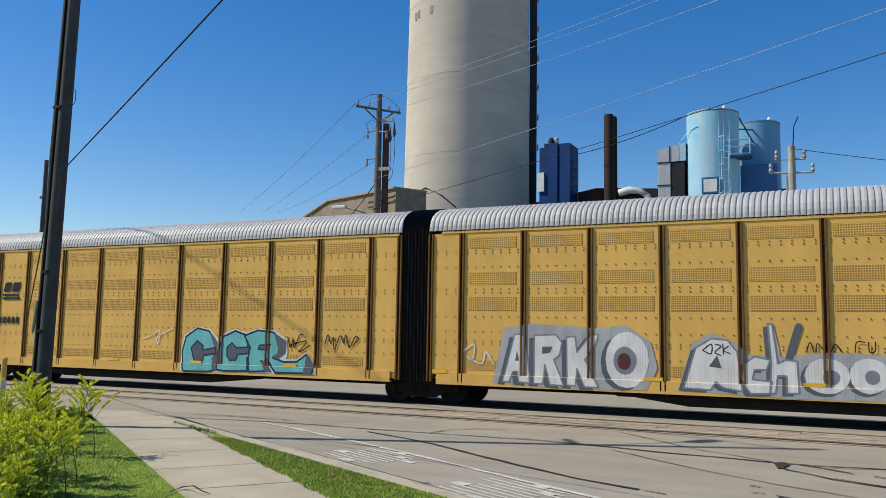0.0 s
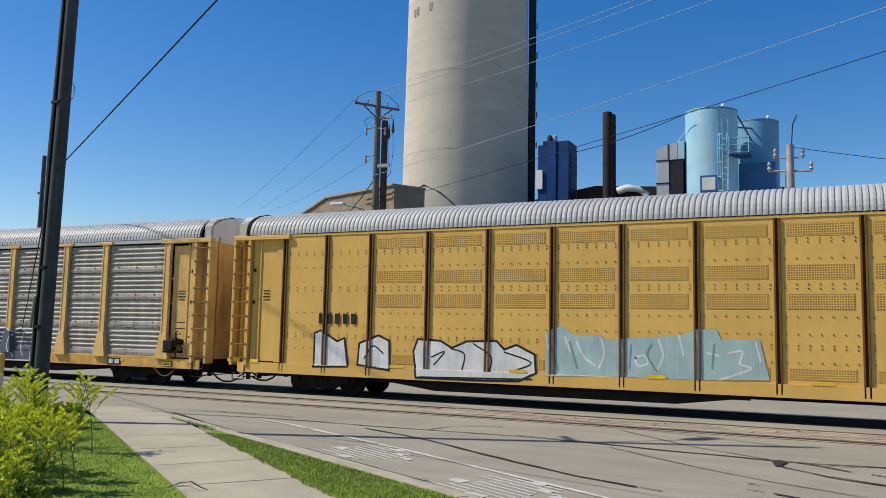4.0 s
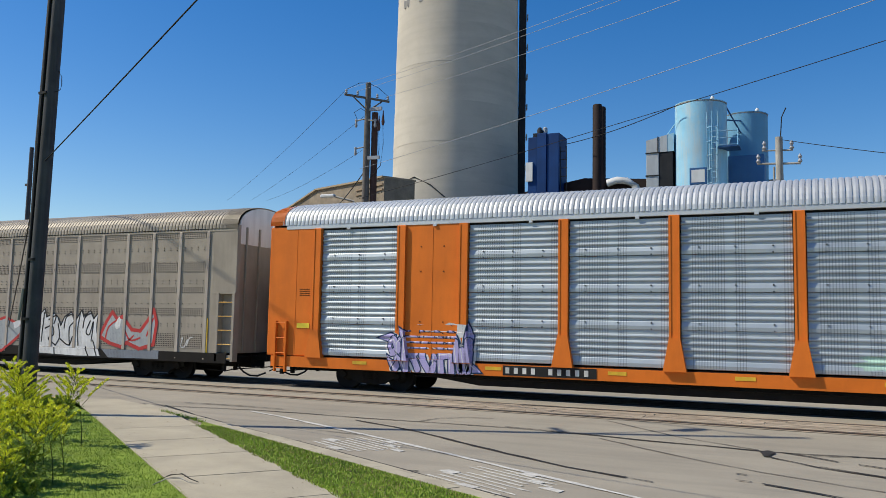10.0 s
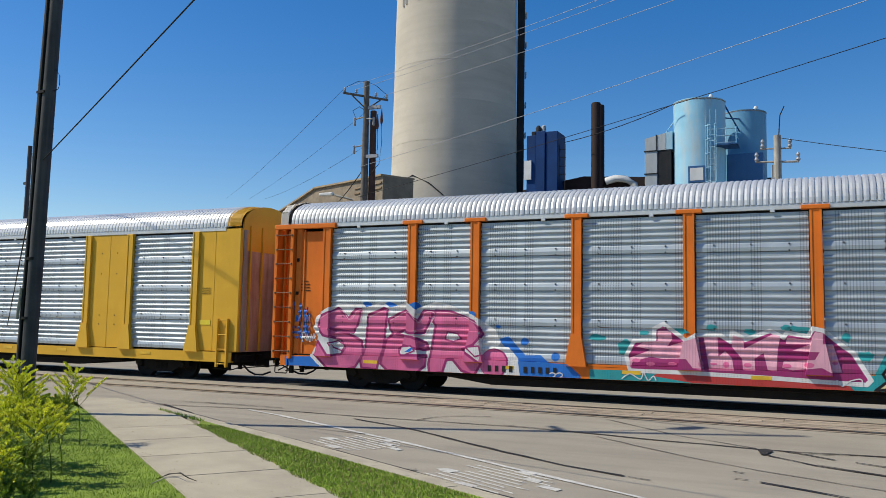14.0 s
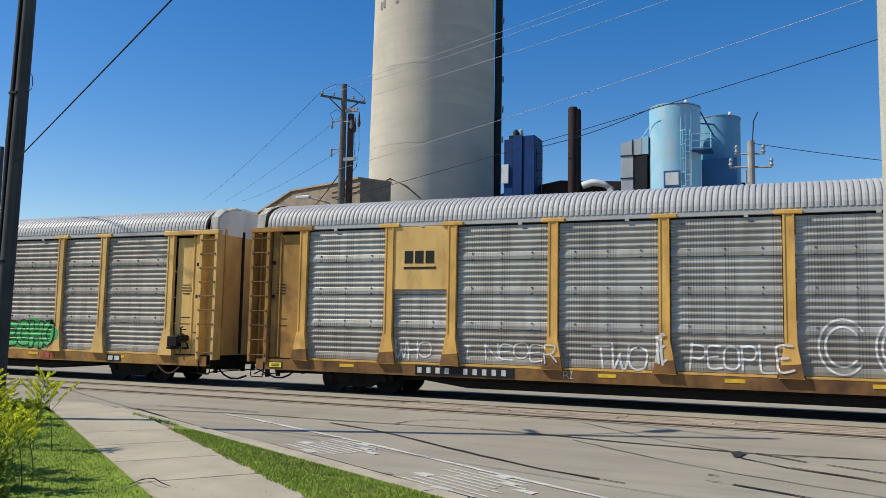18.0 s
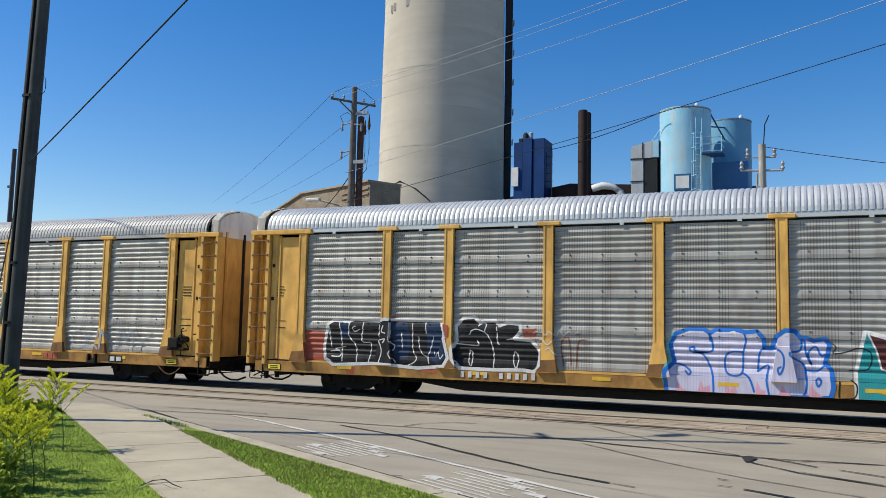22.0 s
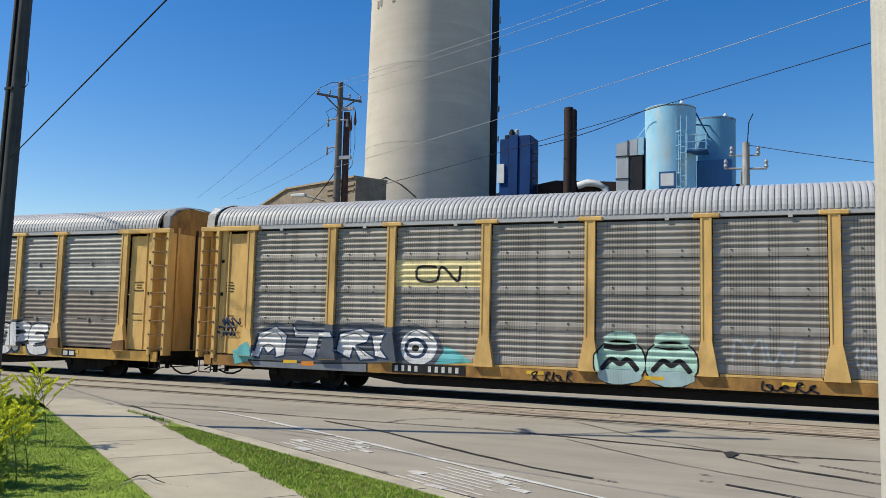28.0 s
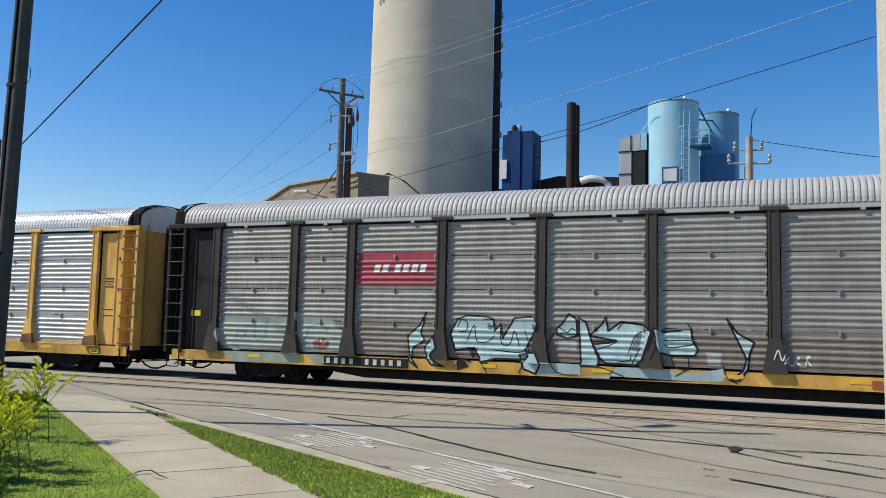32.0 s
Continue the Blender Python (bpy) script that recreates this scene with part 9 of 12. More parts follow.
    p.fill("pale", [(6.49, 1.25), (6.71, 0.97), (6.59, 0.94)], 2.2, "white", 0.02)
    p.stroke([(4.4, 1.68), (4.47, 1.05), (4.64, 0.59)], 0.03, "white", 2.6, True)
    p.stroke([(5.37, 1.28), (5.57, 0.89), (5.63, 0.57)], 0.03, "white", 2.6, True)
    p.stroke([(6.71, 0.59), (6.83, 0.76), (7.02, 0.73), (7.17, 0.96), (7.44, 0.97), (7.62, 0.79)], 0.03, "white", 2.6, True)
    p.fill("orange", [(3.4, 0.84), (4.03, 0.84), (4.03, 0.75), (3.4, 0.73)], 1.5)
    p.scribble(7.6, 8.6, 1.0, 1.35, "black", 0.025, 51)
    p.done()
    # mural car
    p = Piece(car_9, label="long mural of turquoise, pink and orange graffiti letters")
    p.fades = [("cream", "yellow", 1.62), ("yellow", "orange", 1.32), ("orange", "brick", 1.02)]
    p.fill("cyan", [(-11.72, 2.03), (-10.57, 2.22), (-9.86, 2.27), (-9.62, 1.86), (-9.87, 1.63), (-10.39, 1.61), (-10.23, 1.45), (-9.85, 1.31), (-9.91, 0.99), (-10.12, 0.72), (-10.27, 0.75), (-10.44, 1.09), (-11.05, 1.13), (-11.11, 0.87), (-11.8, 0.61), (-12.07, 0.63), (-11.43, 1.05), (-11.67, 1.21), (-11.7, 1.64), (-11.4, 1.84), (-11.67, 1.93)], 2, "black", 0.04)
    p.stroke([(-11.64, 1.97), (-10.57, 2.15), (-9.93, 2.2)], 0.03, "pale", 2.6, True)
    p.stroke([(-11.36, 1.81), (-10.78, 1.86), (-10.39, 1.61), (-10.62, 1.8), (-10.03, 1.88)], 0.04, "black", 2.7, True)
    p.stroke([(-11.52, 1.25), (-11.06, 1.36), (-10.45, 1.32), (-10.14, 1.17)], 0.035, "black", 2.7, True)
    p.fill("lime", [(-11.39, 1.07), (-10.4, 1.08), (-9.91, 1.0), (-10.12, 0.72), (-12.03, 0.64)], 2.4, "black", 0.03)
    p.fill("deepgreen", [(-11.04, 1.0), (-10.36, 0.97), (-10.27, 0.75), (-10.88, 0.77)], 2.7)
    p.fill("rose", [(-9.37, 2.1), (-9.04, 1.81), (-8.76, 1.28), (-8.66, 0.96), (-8.96, 0.9), (-9.27, 1.39), (-9.48, 1.18), (-9.61, 0.93), (-9.84, 0.85), (-10.0, 1.3), (-9.72, 1.63), (-9.66, 1.89)], 2.9, "black", 0.04)
    p.fill("lime", [(-9.68, 0.86), (-9.11, 1.02), (-8.65, 0.76), (-8.73, 0.65), (-9.67, 0.65)], 2.8, "black", 0.03)
    p.fill("brown", [(-9.46, 0.87), (-9.1, 0.92), (-9.1, 0.77), (-9.46, 0.75)], 3.1)
    p.fill("rose", [(-8.78, 1.82), (-8.16, 2.08), (-8.02, 1.99), (-7.53, 1.88), (-7.34, 1.33), (-7.36, 1.03), (-7.7, 0.89), (-8.03, 0.68), (-8.39, 0.74), (-8.75, 0.97), (-8.84, 1.47)], 3.4, "black", 0.04)
    p.fill("black", [(-8.14, 1.65), (-7.7, 1.29), (-8.03, 0.94), (-8.53, 1.29)], 4)
    p.fill("teal", [(-8.14, 1.57), (-7.79, 1.29), (-8.05, 1.02), (-8.42, 1.3)], 4.4)
    p.fill("black", [(-8.15, 1.4), (-8.0, 1.26), (-8.12, 1.15), (-8.25, 1.26)], 4.8)
    p.fill("pale", [(-8.14, 1.33), (-8.07, 1.26), (-8.12, 1.19), (-8.18, 1.26)], 5.2)
    p.stroke([(-8.7, 1.6), (-8.42, 1.67), (-8.21, 1.52)], 0.035, "black", 4.5, True)
    p.stroke([(-8.0, 1.53), (-7.66, 1.63), (-7.45, 1.55)], 0.035, "black", 4.5, True)
    p.stroke([(-8.71, 1.75), (-8.16, 2.02), (-7.63, 1.85)], 0.02, "white", 4.5, True)
    p.fill("lime", [(-7.76, 1.1), (-7.35, 1.2), (-7.36, 1.0), (-7.86, 0.73), (-7.97, 0.82)], 4.3, "black", 0.03)
    p.fill("cyan", [(-7.46, 1.94), (-6.66, 2.15), (-5.72, 2.23), (-5.73, 1.75), (-6.12, 1.62), (-6.04, 1.2), (-6.36, 1.07), (-6.77, 1.3), (-6.89, 1.96), (-7.11, 1.71), (-6.9, 1.35), (-7.23, 1.27), (-7.41, 1.52), (-7.12, 1.86)], 3.8, "black", 0.04)
    p.stroke([(-6.75, 1.96), (-6.26, 2.01), (-5.87, 2.11)], 0.035, "black", 4.6, True)
    p.stroke([(-6.71, 1.63), (-6.32, 1.73), (-6.18, 1.59)], 0.035, "black", 4.6, True)
    p.stroke([(-7.36, 1.95), (-6.66, 2.1), (-5.78, 2.18)], 0.02, "pale", 4.6, True)
    p.fill("ash", [(-7.3, 1.23), (-6.83, 1.22), (-6.72, 0.94), (-6.32, 0.89), (-5.52, 1.03), (-5.46, 1.21), (-5.97, 1.13), (-6.3, 1.04), (-6.73, 1.25)], 3.6, "black", 0.03)
    p.fill("lime", [(-6.56, 0.93), (-5.84, 1.09), (-5.51, 1.01), (-5.58, 0.89), (-6.42, 0.85)], 3.2)
    p.fill("black", [(-5.73, 1.69), (-5.55, 1.99), (-5.23, 1.94), (-5.12, 1.47), (-4.17, 1.38), (-4.1, 0.96), (-5.43, 0.94), (-5.72, 1.39)], 1)
    p.letters("ONE", -5.41, -4.99, 1.17, 1.32, "teal", None, None, 25, fat=0.13, base=7)
    p.letters("NINE", -5.3, -4.74, 1.01, 1.17, "teal", None, None, 26, fat=0.13, base=7)
    p.fill("cream", [(-5.1, 1.89), (-4.79, 1.97), (-4.48, 2.05), (-4.12, 2.03), (-3.93, 1.8), (-3.45, 2.05), (-3.44, 1.56), (-4.11, 1.42), (-4.53, 1.44), (-4.97, 1.47)], 2.4, "blue", 0.06)
    p.stroke([(-4.79, 1.93), (-4.72, 1.52)], 0.05, "blue", 3.2, True)
    p.stroke([(-4.05, 1.77), (-4.17, 1.8), (-4.2, 1.68), (-4.08, 1.63), (-3.96, 1.75)], 0.05, "blue", 3.2, True)
    p.fill("magenta", [(-3.83, 0.95), (-0.89, 0.95), (1.74, 0.95), (4.08, 1.04), (4.07, 0.63), (1.74, 0.6), (-0.89, 0.6), (-3.83, 0.66)], 0.2)
    p.fill("pink", [(-2.9, 0.92), (-1.38, 0.88), (-1.2, 0.63), (-2.77, 0.69)], 0.5)
    p.fill("rose", [(0.05, 0.9), (0.85, 0.9), (0.8, 0.61), (0.34, 0.61)], 0.5)
    p.fill("rose", [(2.49, 0.96), (3.52, 0.98), (3.41, 0.64), (2.59, 0.65)], 0.5)
    p.fill("orange", [(-3.72, 2.06), (-2.92, 2.18), (-2.75, 1.96), (-2.4, 1.9), (-2.21, 2.11), (-1.58, 2.19), (-1.19, 1.94), (-1.02, 2.01), (-0.66, 2.15), (-0.17, 2.13), (0.07, 1.79), (0.4, 1.96), (0.63, 2.09), (1.26, 2.08), (1.43, 1.84), (1.75, 2.09), (2.25, 2.11), (2.46, 1.7), (2.93, 1.69), (3.02, 1.26), (1.96, 0.94), (-0.3, 0.9), (-3.7, 0.96)], 1.2, "lime", 0.03)
    p.fill("cream", [(-3.65, 1.93), (-2.95, 2.16), (-2.84, 1.95), (-3.03, 1.63), (-3.06, 1.04), (-3.25, 1.22), (-3.64, 1.35)], 2.4, "navy", 0.04)
    p.stroke([(-2.91, 2.1), (-2.8, 1.9), (-2.99, 1.57)], 0.05, "white", 3.2, True)
    p.fill("cream", [(-2.36, 1.84), (-1.95, 2.14), (-1.51, 2.12), (-1.23, 1.75), (-1.06, 1.08), (-0.97, 0.93), (-1.5, 0.92), (-1.56, 1.24), (-1.88, 1.16), (-2.45, 1.0), (-2.31, 1.34), (-2.06, 1.59)], 2.4, "navy", 0.04)
    p.stroke([(-1.91, 2.08), (-1.48, 2.06), (-1.2, 1.7)], 0.05, "white", 3.2, True)
    p.fill("cream", [(-0.99, 1.81), (-0.66, 2.11), (-0.3, 2.09), (-0.03, 1.79), (-0.17, 1.42), (-0.34, 0.92), (-0.53, 0.97), (-0.46, 1.35), (-0.84, 1.42)], 2.4, "navy", 0.04)
    p.stroke([(-0.62, 2.05), (-0.26, 2.03), (0.01, 1.74)], 0.05, "white", 3.2, True)
    p.fill("cream", [(0.17, 1.73), (0.52, 1.96), (0.75, 2.05), (1.26, 2.04), (1.15, 1.8), (1.37, 1.75), (1.48, 1.49), (1.09, 1.46), (1.06, 1.11), (0.8, 1.15), (0.86, 1.57), (0.52, 1.62), (0.29, 1.37)], 2.4, "navy", 0.04)
    p.stroke([(0.55, 1.91), (0.78, 2.0), (1.3, 1.99)], 0.05, "white", 3.2, True)
    p.fill("cream", [(1.54, 1.84), (1.8, 2.08), (2.24, 2.07), (2.43, 1.76), (2.28, 1.43), (1.96, 1.38), (2.49, 1.35), (2.82, 1.43), (2.75, 1.13), (1.96, 0.95), (1.69, 1.2), (1.59, 1.49)], 2.4, "navy", 0.04)
    p.stroke([(1.84, 2.03), (2.27, 2.02), (2.46, 1.71)], 0.05, "white", 3.2, True)
    for i, (x, z, rx, rz) in enumerate([(-1.91, 1.58, 0.19, 0.19), (-0.67, 1.61, 0.16, 0.16), (0.52, 1.65, 0.1, 0.12), (2.01, 1.65, 0.17, 0.16)]):
        p.blob(x, z, rx, rz, "blue", 3.3, i, 16, 0.04)
    for i, (x, z, rx, rz) in enumerate([(-1.91, 1.59, 0.11, 0.11), (-0.66, 1.62, 0.09, 0.09), (2.02, 1.66, 0.09, 0.09)]):
        p.blob(x, z, rx, rz, "pale", 3.7, i, 16, 0.04)
    for i, (x, z, rx, rz) in enumerate([(-1.9, 1.59, 0.06, 0.06), (2.02, 1.66, 0.05, 0.05)]):
        p.blob(x, z, rx, rz, "navy", 4.1, i, 16, 0.04)
    p.fill("navy", [(-2.82, 1.86), (-2.43, 1.81), (-2.46, 1.49), (-2.75, 1.57)], 2.0)
    p.fill("teal", [(-2.78, 1.73), (-2.46, 1.71), (-2.49, 1.58), (-2.75, 1.61)], 2.2)
    p.fill("blue", [(-1.97, 1.1), (-1.74, 1.2), (-1.69, 0.93), (-1.81, 0.74), (-1.95, 0.85)], 3.0, "navy", 0.02)
    p.fill("blue", [(-0.42, 1.05), (-0.18, 1.24), (0.01, 0.7), (-0.3, 0.92)], 3.0, "navy", 0.02)
    p.fill("blue", [(0.63, 1.16), (0.86, 1.35), (0.96, 0.94), (0.8, 0.74), (0.64, 0.89)], 3.0, "navy", 0.02)
    p.fill("blue", [(1.36, 1.19), (1.69, 1.03), (1.52, 0.91)], 3.0, "navy", 0.02)
    p.fill("teal", [(-1.91, 1.04), (-1.79, 1.11), (-1.77, 0.89)], 3.5)
    p.fill("teal", [(0.67, 1.07), (0.86, 1.17), (0.87, 0.93)], 3.5)
    p.fill("teal", [(-0.31, 1.12), (-0.18, 1.03), (-0.12, 0.85)], 3.5)
    p.fill("grey", [(2.81, 1.38), (3.07, 1.75), (3.61, 1.63), (3.38, 1.48), (2.86, 1.33)], 3, "black", 0.03)
    p.fill("orange", [(2.92, 1.31), (3.89, 1.49), (4.08, 1.12), (3.06, 1.02)], 2.2, "navy", 0.04)
    p.stroke([(3.32, 1.17), (3.52, 1.19), (3.6, 1.04), (3.47, 0.95), (3.37, 1.03)], 0.03, "magenta", 3, True)
    p.stroke([(2.58, 2.02), (2.55, 1.85), (2.71, 2.05), (2.74, 1.85), (2.9, 2.03), (2.92, 1.89), (3.08, 2.06), (3.23, 1.87), (3.36, 2.07), (3.53, 1.91), (3.66, 2.11), (3.89, 1.89), (4.04, 2.06)], 0.035, "teal", 1.5, True)
    p.letters("ORNMY", 7.5, 11.0, 1.0, 1.75, "grey", None, None, 57, fat=0.1)
    p.done()
    for word, x0, x1, z0 in (("We", -11.62, -10.75, 4.05), ("will", -10.42, -9.3, 4.05), ("deliver.", -11.65, -9.2, 3.12)):
        p = Piece(car_9, label="dark grey word of a slogan painted on pale panels")
        p.type(word, x0, x1, z0, z0 + 0.5, "black")
        p.done("slogan")
    # oxide red car
    p = Piece(car_10, "laps", POSTS, "dark blue letters, rounded shapes and pale line drawings")
    p.letters("WES", 7.9, 11.5, 0.52, 2.0, "navy", "navy", "pale", 58, tilt=6, slant=0.1, wild=2)
    p.fill("cyan", [(-11.4, 1.91), (-10.86, 2.11), (-10.14, 2.06), (-9.6, 2.11), (-8.85, 2.09), (-7.61, 2.11), (-7.41, 1.83), (-7.3, 0.63), (-9.05, 0.6), (-9.59, 0.7), (-9.79, 0.52), (-10.45, 0.58), (-11.2, 0.85), (-10.95, 1.28), (-11.19, 1.4)], 0.5)
    p.fill("blue", [(-10.96, 1.32), (-9.33, 1.49), (-9.08, 1.05), (-7.35, 1.35), (-7.3, 0.67), (-9.05, 0.64), (-9.7, 0.69), (-10.68, 0.74)], 0.8)
    p.stroke([(-11.53, 1.39), (-11.29, 1.91), (-10.8, 2.11), (-10.13, 2.02), (-10.55, 1.71), (-10.32, 1.59), (-10.96, 1.32), (-11.03, 0.85)], 0.055, "black", 2, True)
    p.stroke([(-10.29, 1.93), (-9.59, 2.07), (-9.6, 1.45), (-10.02, 1.31), (-9.78, 1.11), (-10.32, 1.01), (-10.57, 0.7)], 0.055, "black", 2, True)
    p.stroke([(-9.48, 2.03), (-9.28, 1.45), (-9.51, 1.03), (-9.09, 1.13), (-8.74, 0.73)], 0.055, "black", 2, True)
    p.stroke([(-8.85, 2.09), (-8.91, 1.55), (-8.59, 1.47), (-8.47, 1.89), (-7.71, 2.07)], 0.055, "black", 2, True)
    p.stroke([(-8.2, 1.73), (-8.35, 1.07), (-7.95, 1.17), (-7.57, 1.5)], 0.055, "black", 2, True)
    p.stroke([(-8.19, 0.96), (-7.74, 1.13), (-7.61, 0.78), (-8.02, 0.76), (-8.09, 1.04)], 0.055, "black", 2, True)
    p.letters("RESK", -6.88, -6.37, 0.98, 1.2, "black", None, None, 8, fat=0.13, base=7)
    p.fill("black", [(4.53, 1.87), (4.78, 2.11), (4.9, 1.88), (4.84, 1.04), (4.51, 1.03)], 0.4)
    p.fill("rose", [(4.86, 1.93), (5.16, 2.05), (5.57, 2.0), (5.62, 1.63), (5.92, 1.37), (5.95, 1.02), (4.84, 1.04)], 0.6, "magenta", 0.03)
    p.stroke([(4.99, 1.71), (5.16, 1.95), (5.47, 1.93), (5.5, 1.66), (5.3, 1.55), (5.16, 1.68), (5.33, 1.75)], 0.04, "magenta", 2, True)
    p.stroke([(4.96, 1.23), (5.17, 1.41), (5.51, 1.29), (5.44, 1.15), (5.3, 1.21)], 0.04, "magenta", 2, True)
    p.stroke([(4.89, 1.13), (5.1, 1.47), (5.57, 1.49), (5.84, 1.23), (5.78, 1.06)], 0.04, "magenta", 2, True)
    p.stroke([(4.89, 1.53), (5.03, 1.4), (4.89, 1.19)], 0.04, "magenta", 2, True)
    p.fill("teal", [(5.72, 1.76), (5.99, 2.07), (6.5, 2.09), (6.78, 1.86), (6.71, 1.6), (7.03, 1.48), (7.07, 1.07), (6.13, 1.0), (6.06, 1.43), (5.72, 1.58)], 0.9, "deepgreen", 0.03)
    p.stroke([(6.11, 1.58), (6.04, 1.84), (6.27, 1.95), (6.5, 1.82), (6.44, 1.59), (6.21, 1.58), (6.24, 1.75)], 0.04, "pine", 2.2, True)
    p.stroke([(5.94, 1.8), (6.17, 2.04), (6.57, 1.99)], 0.04, "pine", 2.2, True)
    p.stroke([(6.18, 1.45), (6.44, 1.19), (6.5, 1.46), (6.76, 1.14)], 0.04, "pine", 2.2, True)
    p.stroke([(6.76, 1.57), (6.83, 1.27), (6.96, 1.15)], 0.04, "pine", 2.2, True)
    p.fill("cream", [(6.84, 1.79), (7.1, 2.13), (7.29, 2.01), (7.79, 2.02), (8.04, 1.64), (8.13, 0.93), (7.54, 0.65), (7.16, 1.21), (7.03, 1.53)], 1.3, "black", 0.03)
    p.fill("black", [(6.86, 1.8), (7.05, 2.1), (7.12, 1.9), (6.96, 1.61)], 2)
    p.stroke([(7.34, 1.29), (7.28, 1.75), (7.53, 1.95), (7.84, 1.89), (7.96, 1.51), (8.02, 1.07)], 0.05, "black", 2.6, True)
    p.stroke([(7.43, 1.56), (7.53, 1.66), (7.68, 1.5), (7.53, 1.3), (7.78, 1.25), (7.9, 1.0)], 0.05, "black", 2.6, True)
    p.stroke([(7.15, 1.74), (7.34, 1.29), (7.46, 0.85)], 0.05, "black", 2.6, True)
    p.stroke([(7.46, 1.11), (7.71, 1.05), (7.84, 0.93)], 0.05, "black", 2.6, True)
    p.fill("pine", [(6.64, 1.04), (7.09, 1.06), (7.46, 0.62), (6.83, 0.65)], 0.8)
    p.stroke([(-2.18, 2.1), (-2.2, 1.92), (-2.26, 1.86), (-2.33, 1.92), (-2.35, 2.11), (-2.34, 2.29), (-2.28, 2.35), (-2.21, 2.29), (-2.19, 2.1)], 0.022, "black", 2, True)
    p.stroke([(-2.13, 0.99), (-2.16, 0.83), (-2.23, 0.76), (-2.3, 0.82), (-2.33, 0.99), (-2.32, 1.15), (-2.24, 1.22), (-2.17, 1.16), (-2.14, 0.99)], 0.022, "black", 2, True)
    p.stroke([(-0.64, 1.59), (-0.67, 1.41), (-0.77, 1.33), (-0.86, 1.4), (-0.9, 1.59), (-0.88, 1.77), (-0.78, 1.85), (-0.69, 1.78), (-0.65, 1.59)], 0.022, "black", 2, True)
    p.stroke([(-0.57, 0.91), (-0.61, 0.71), (-0.68, 0.62), (-0.76, 0.7), (-0.8, 0.91), (-0.78, 1.11), (-0.7, 1.19), (-0.62, 1.12), (-0.58, 0.91)], 0.022, "black", 2, True)
    p.stroke([(0.86, 1.95), (0.82, 1.76), (0.71, 1.67), (0.6, 1.75), (0.55, 1.95), (0.58, 2.15), (0.7, 2.23), (0.81, 2.16), (0.85, 1.95)], 0.022, "black", 2, True)
    p.stroke([(0.28, 1.87), (0.22, 1.65), (0.04, 1.55), (-0.13, 1.64), (-0.2, 1.86), (-0.14, 2.09), (0.03, 2.19), (0.2, 2.1), (0.27, 1.87)], 0.022, "black", 2, True)
    p.stroke([(-3.57, 1.62), (-3.61, 1.3), (-3.74, 1.16), (-3.87, 1.29), (-3.93, 1.61), (-3.91, 1.94), (-3.78, 2.07), (-3.65, 1.94), (-3.58, 1.62)], 0.022, "black", 2, True)
    p.stroke([(-2.73, 1.42), (-2.81, 1.23), (-3.03, 1.14), (-3.24, 1.21), (-3.33, 1.4), (-3.26, 1.6), (-3.05, 1.68), (-2.83, 1.61), (-2.74, 1.42)], 0.022, "black", 2, True)
    p.stroke([(0.84, 1.04), (0.8, 0.79), (0.7, 0.69), (0.6, 0.78), (0.56, 1.03), (0.59, 1.28), (0.69, 1.38), (0.78, 1.29), (0.83, 1.04)], 0.022, "black", 2, True)
    p.stroke([(2.08, 1.87), (2.02, 1.47), (1.88, 1.31), (1.74, 1.46), (1.67, 1.86), (1.72, 2.26), (1.86, 2.43), (2.0, 2.27), (2.07, 1.87)], 0.022, "black", 2, True)
    p.stroke([(2.13, 1.12), (2.08, 0.84), (1.96, 0.73), (1.84, 0.83), (1.79, 1.11), (1.83, 1.39), (1.95, 1.5), (2.06, 1.39), (2.12, 1.12)], 0.022, "black", 2, True)
    p.stroke([(2.83, 1.25), (2.78, 1.05), (2.65, 0.97), (2.53, 1.04), (2.47, 1.25), (2.52, 1.45), (2.65, 1.53), (2.77, 1.45), (2.83, 1.25)], 0.022, "black", 2, True)
    p.stroke([(3.93, 1.78), (3.83, 1.58), (3.57, 1.5), (3.31, 1.56), (3.2, 1.76), (3.3, 1.96), (3.56, 2.05), (3.82, 1.98), (3.92, 1.78)], 0.022, "black", 2, True)
    p.stroke([(3.96, 1.26), (3.85, 1.12), (3.61, 1.06), (3.37, 1.1), (3.26, 1.24), (3.36, 1.38), (3.61, 1.44), (3.85, 1.39), (3.95, 1.26)], 0.022, "black", 2, True)
    for i, (x, z, rx, rz) in enumerate([(1.87, 1.97, 0.2, 0.43)]):
        p.blob(x, z, rx, rz, "teal", 0.3, i, 16, 0.05)
    for i, (x, z, rx, rz) in enumerate([(1.96, 1.11, 0.15, 0.37)]):
        p.blob(x, z, rx, rz, "grey", 0.2, i, 16, 0.05)
    p.stroke([(-4.41, 2.06), (-4.21, 1.68), (-4.42, 1.36), (-4.33, 2.21)], 0.05, "cyan", 1.5, True)
    p.stroke([(-3.96, 2.14), (-3.76, 1.76), (-4.01, 1.3)], 0.05, "cyan", 1.5, True)
    p.bar(-4.35, -1.75, 2.86, 3.66, "rust", 0)
    p.bar(9.3, 11.3, 2.95, 3.62, "rust", 0)
    p.stroke([(10.2 + 0.3 * math.cos(a * 0.63), 3.4 + 0.3 * math.sin(a * 0.63)) for a in range(11)], 0.08, "grey")
    p.done()
    # pale yellow car
    p = Piece(car_11, label="white and blue letters and two pale green round shapes")
    p.fill("cyan", [(-12.27, 1.04), (-11.69, 1.34), (-11.33, 0.84), (-12.15, 0.65)], 0.2)
    p.fill("cyan", [(-5.64, 1.45), (-5.01, 1.29), (-4.55, 0.99), (-5.58, 0.9)], 0.2)
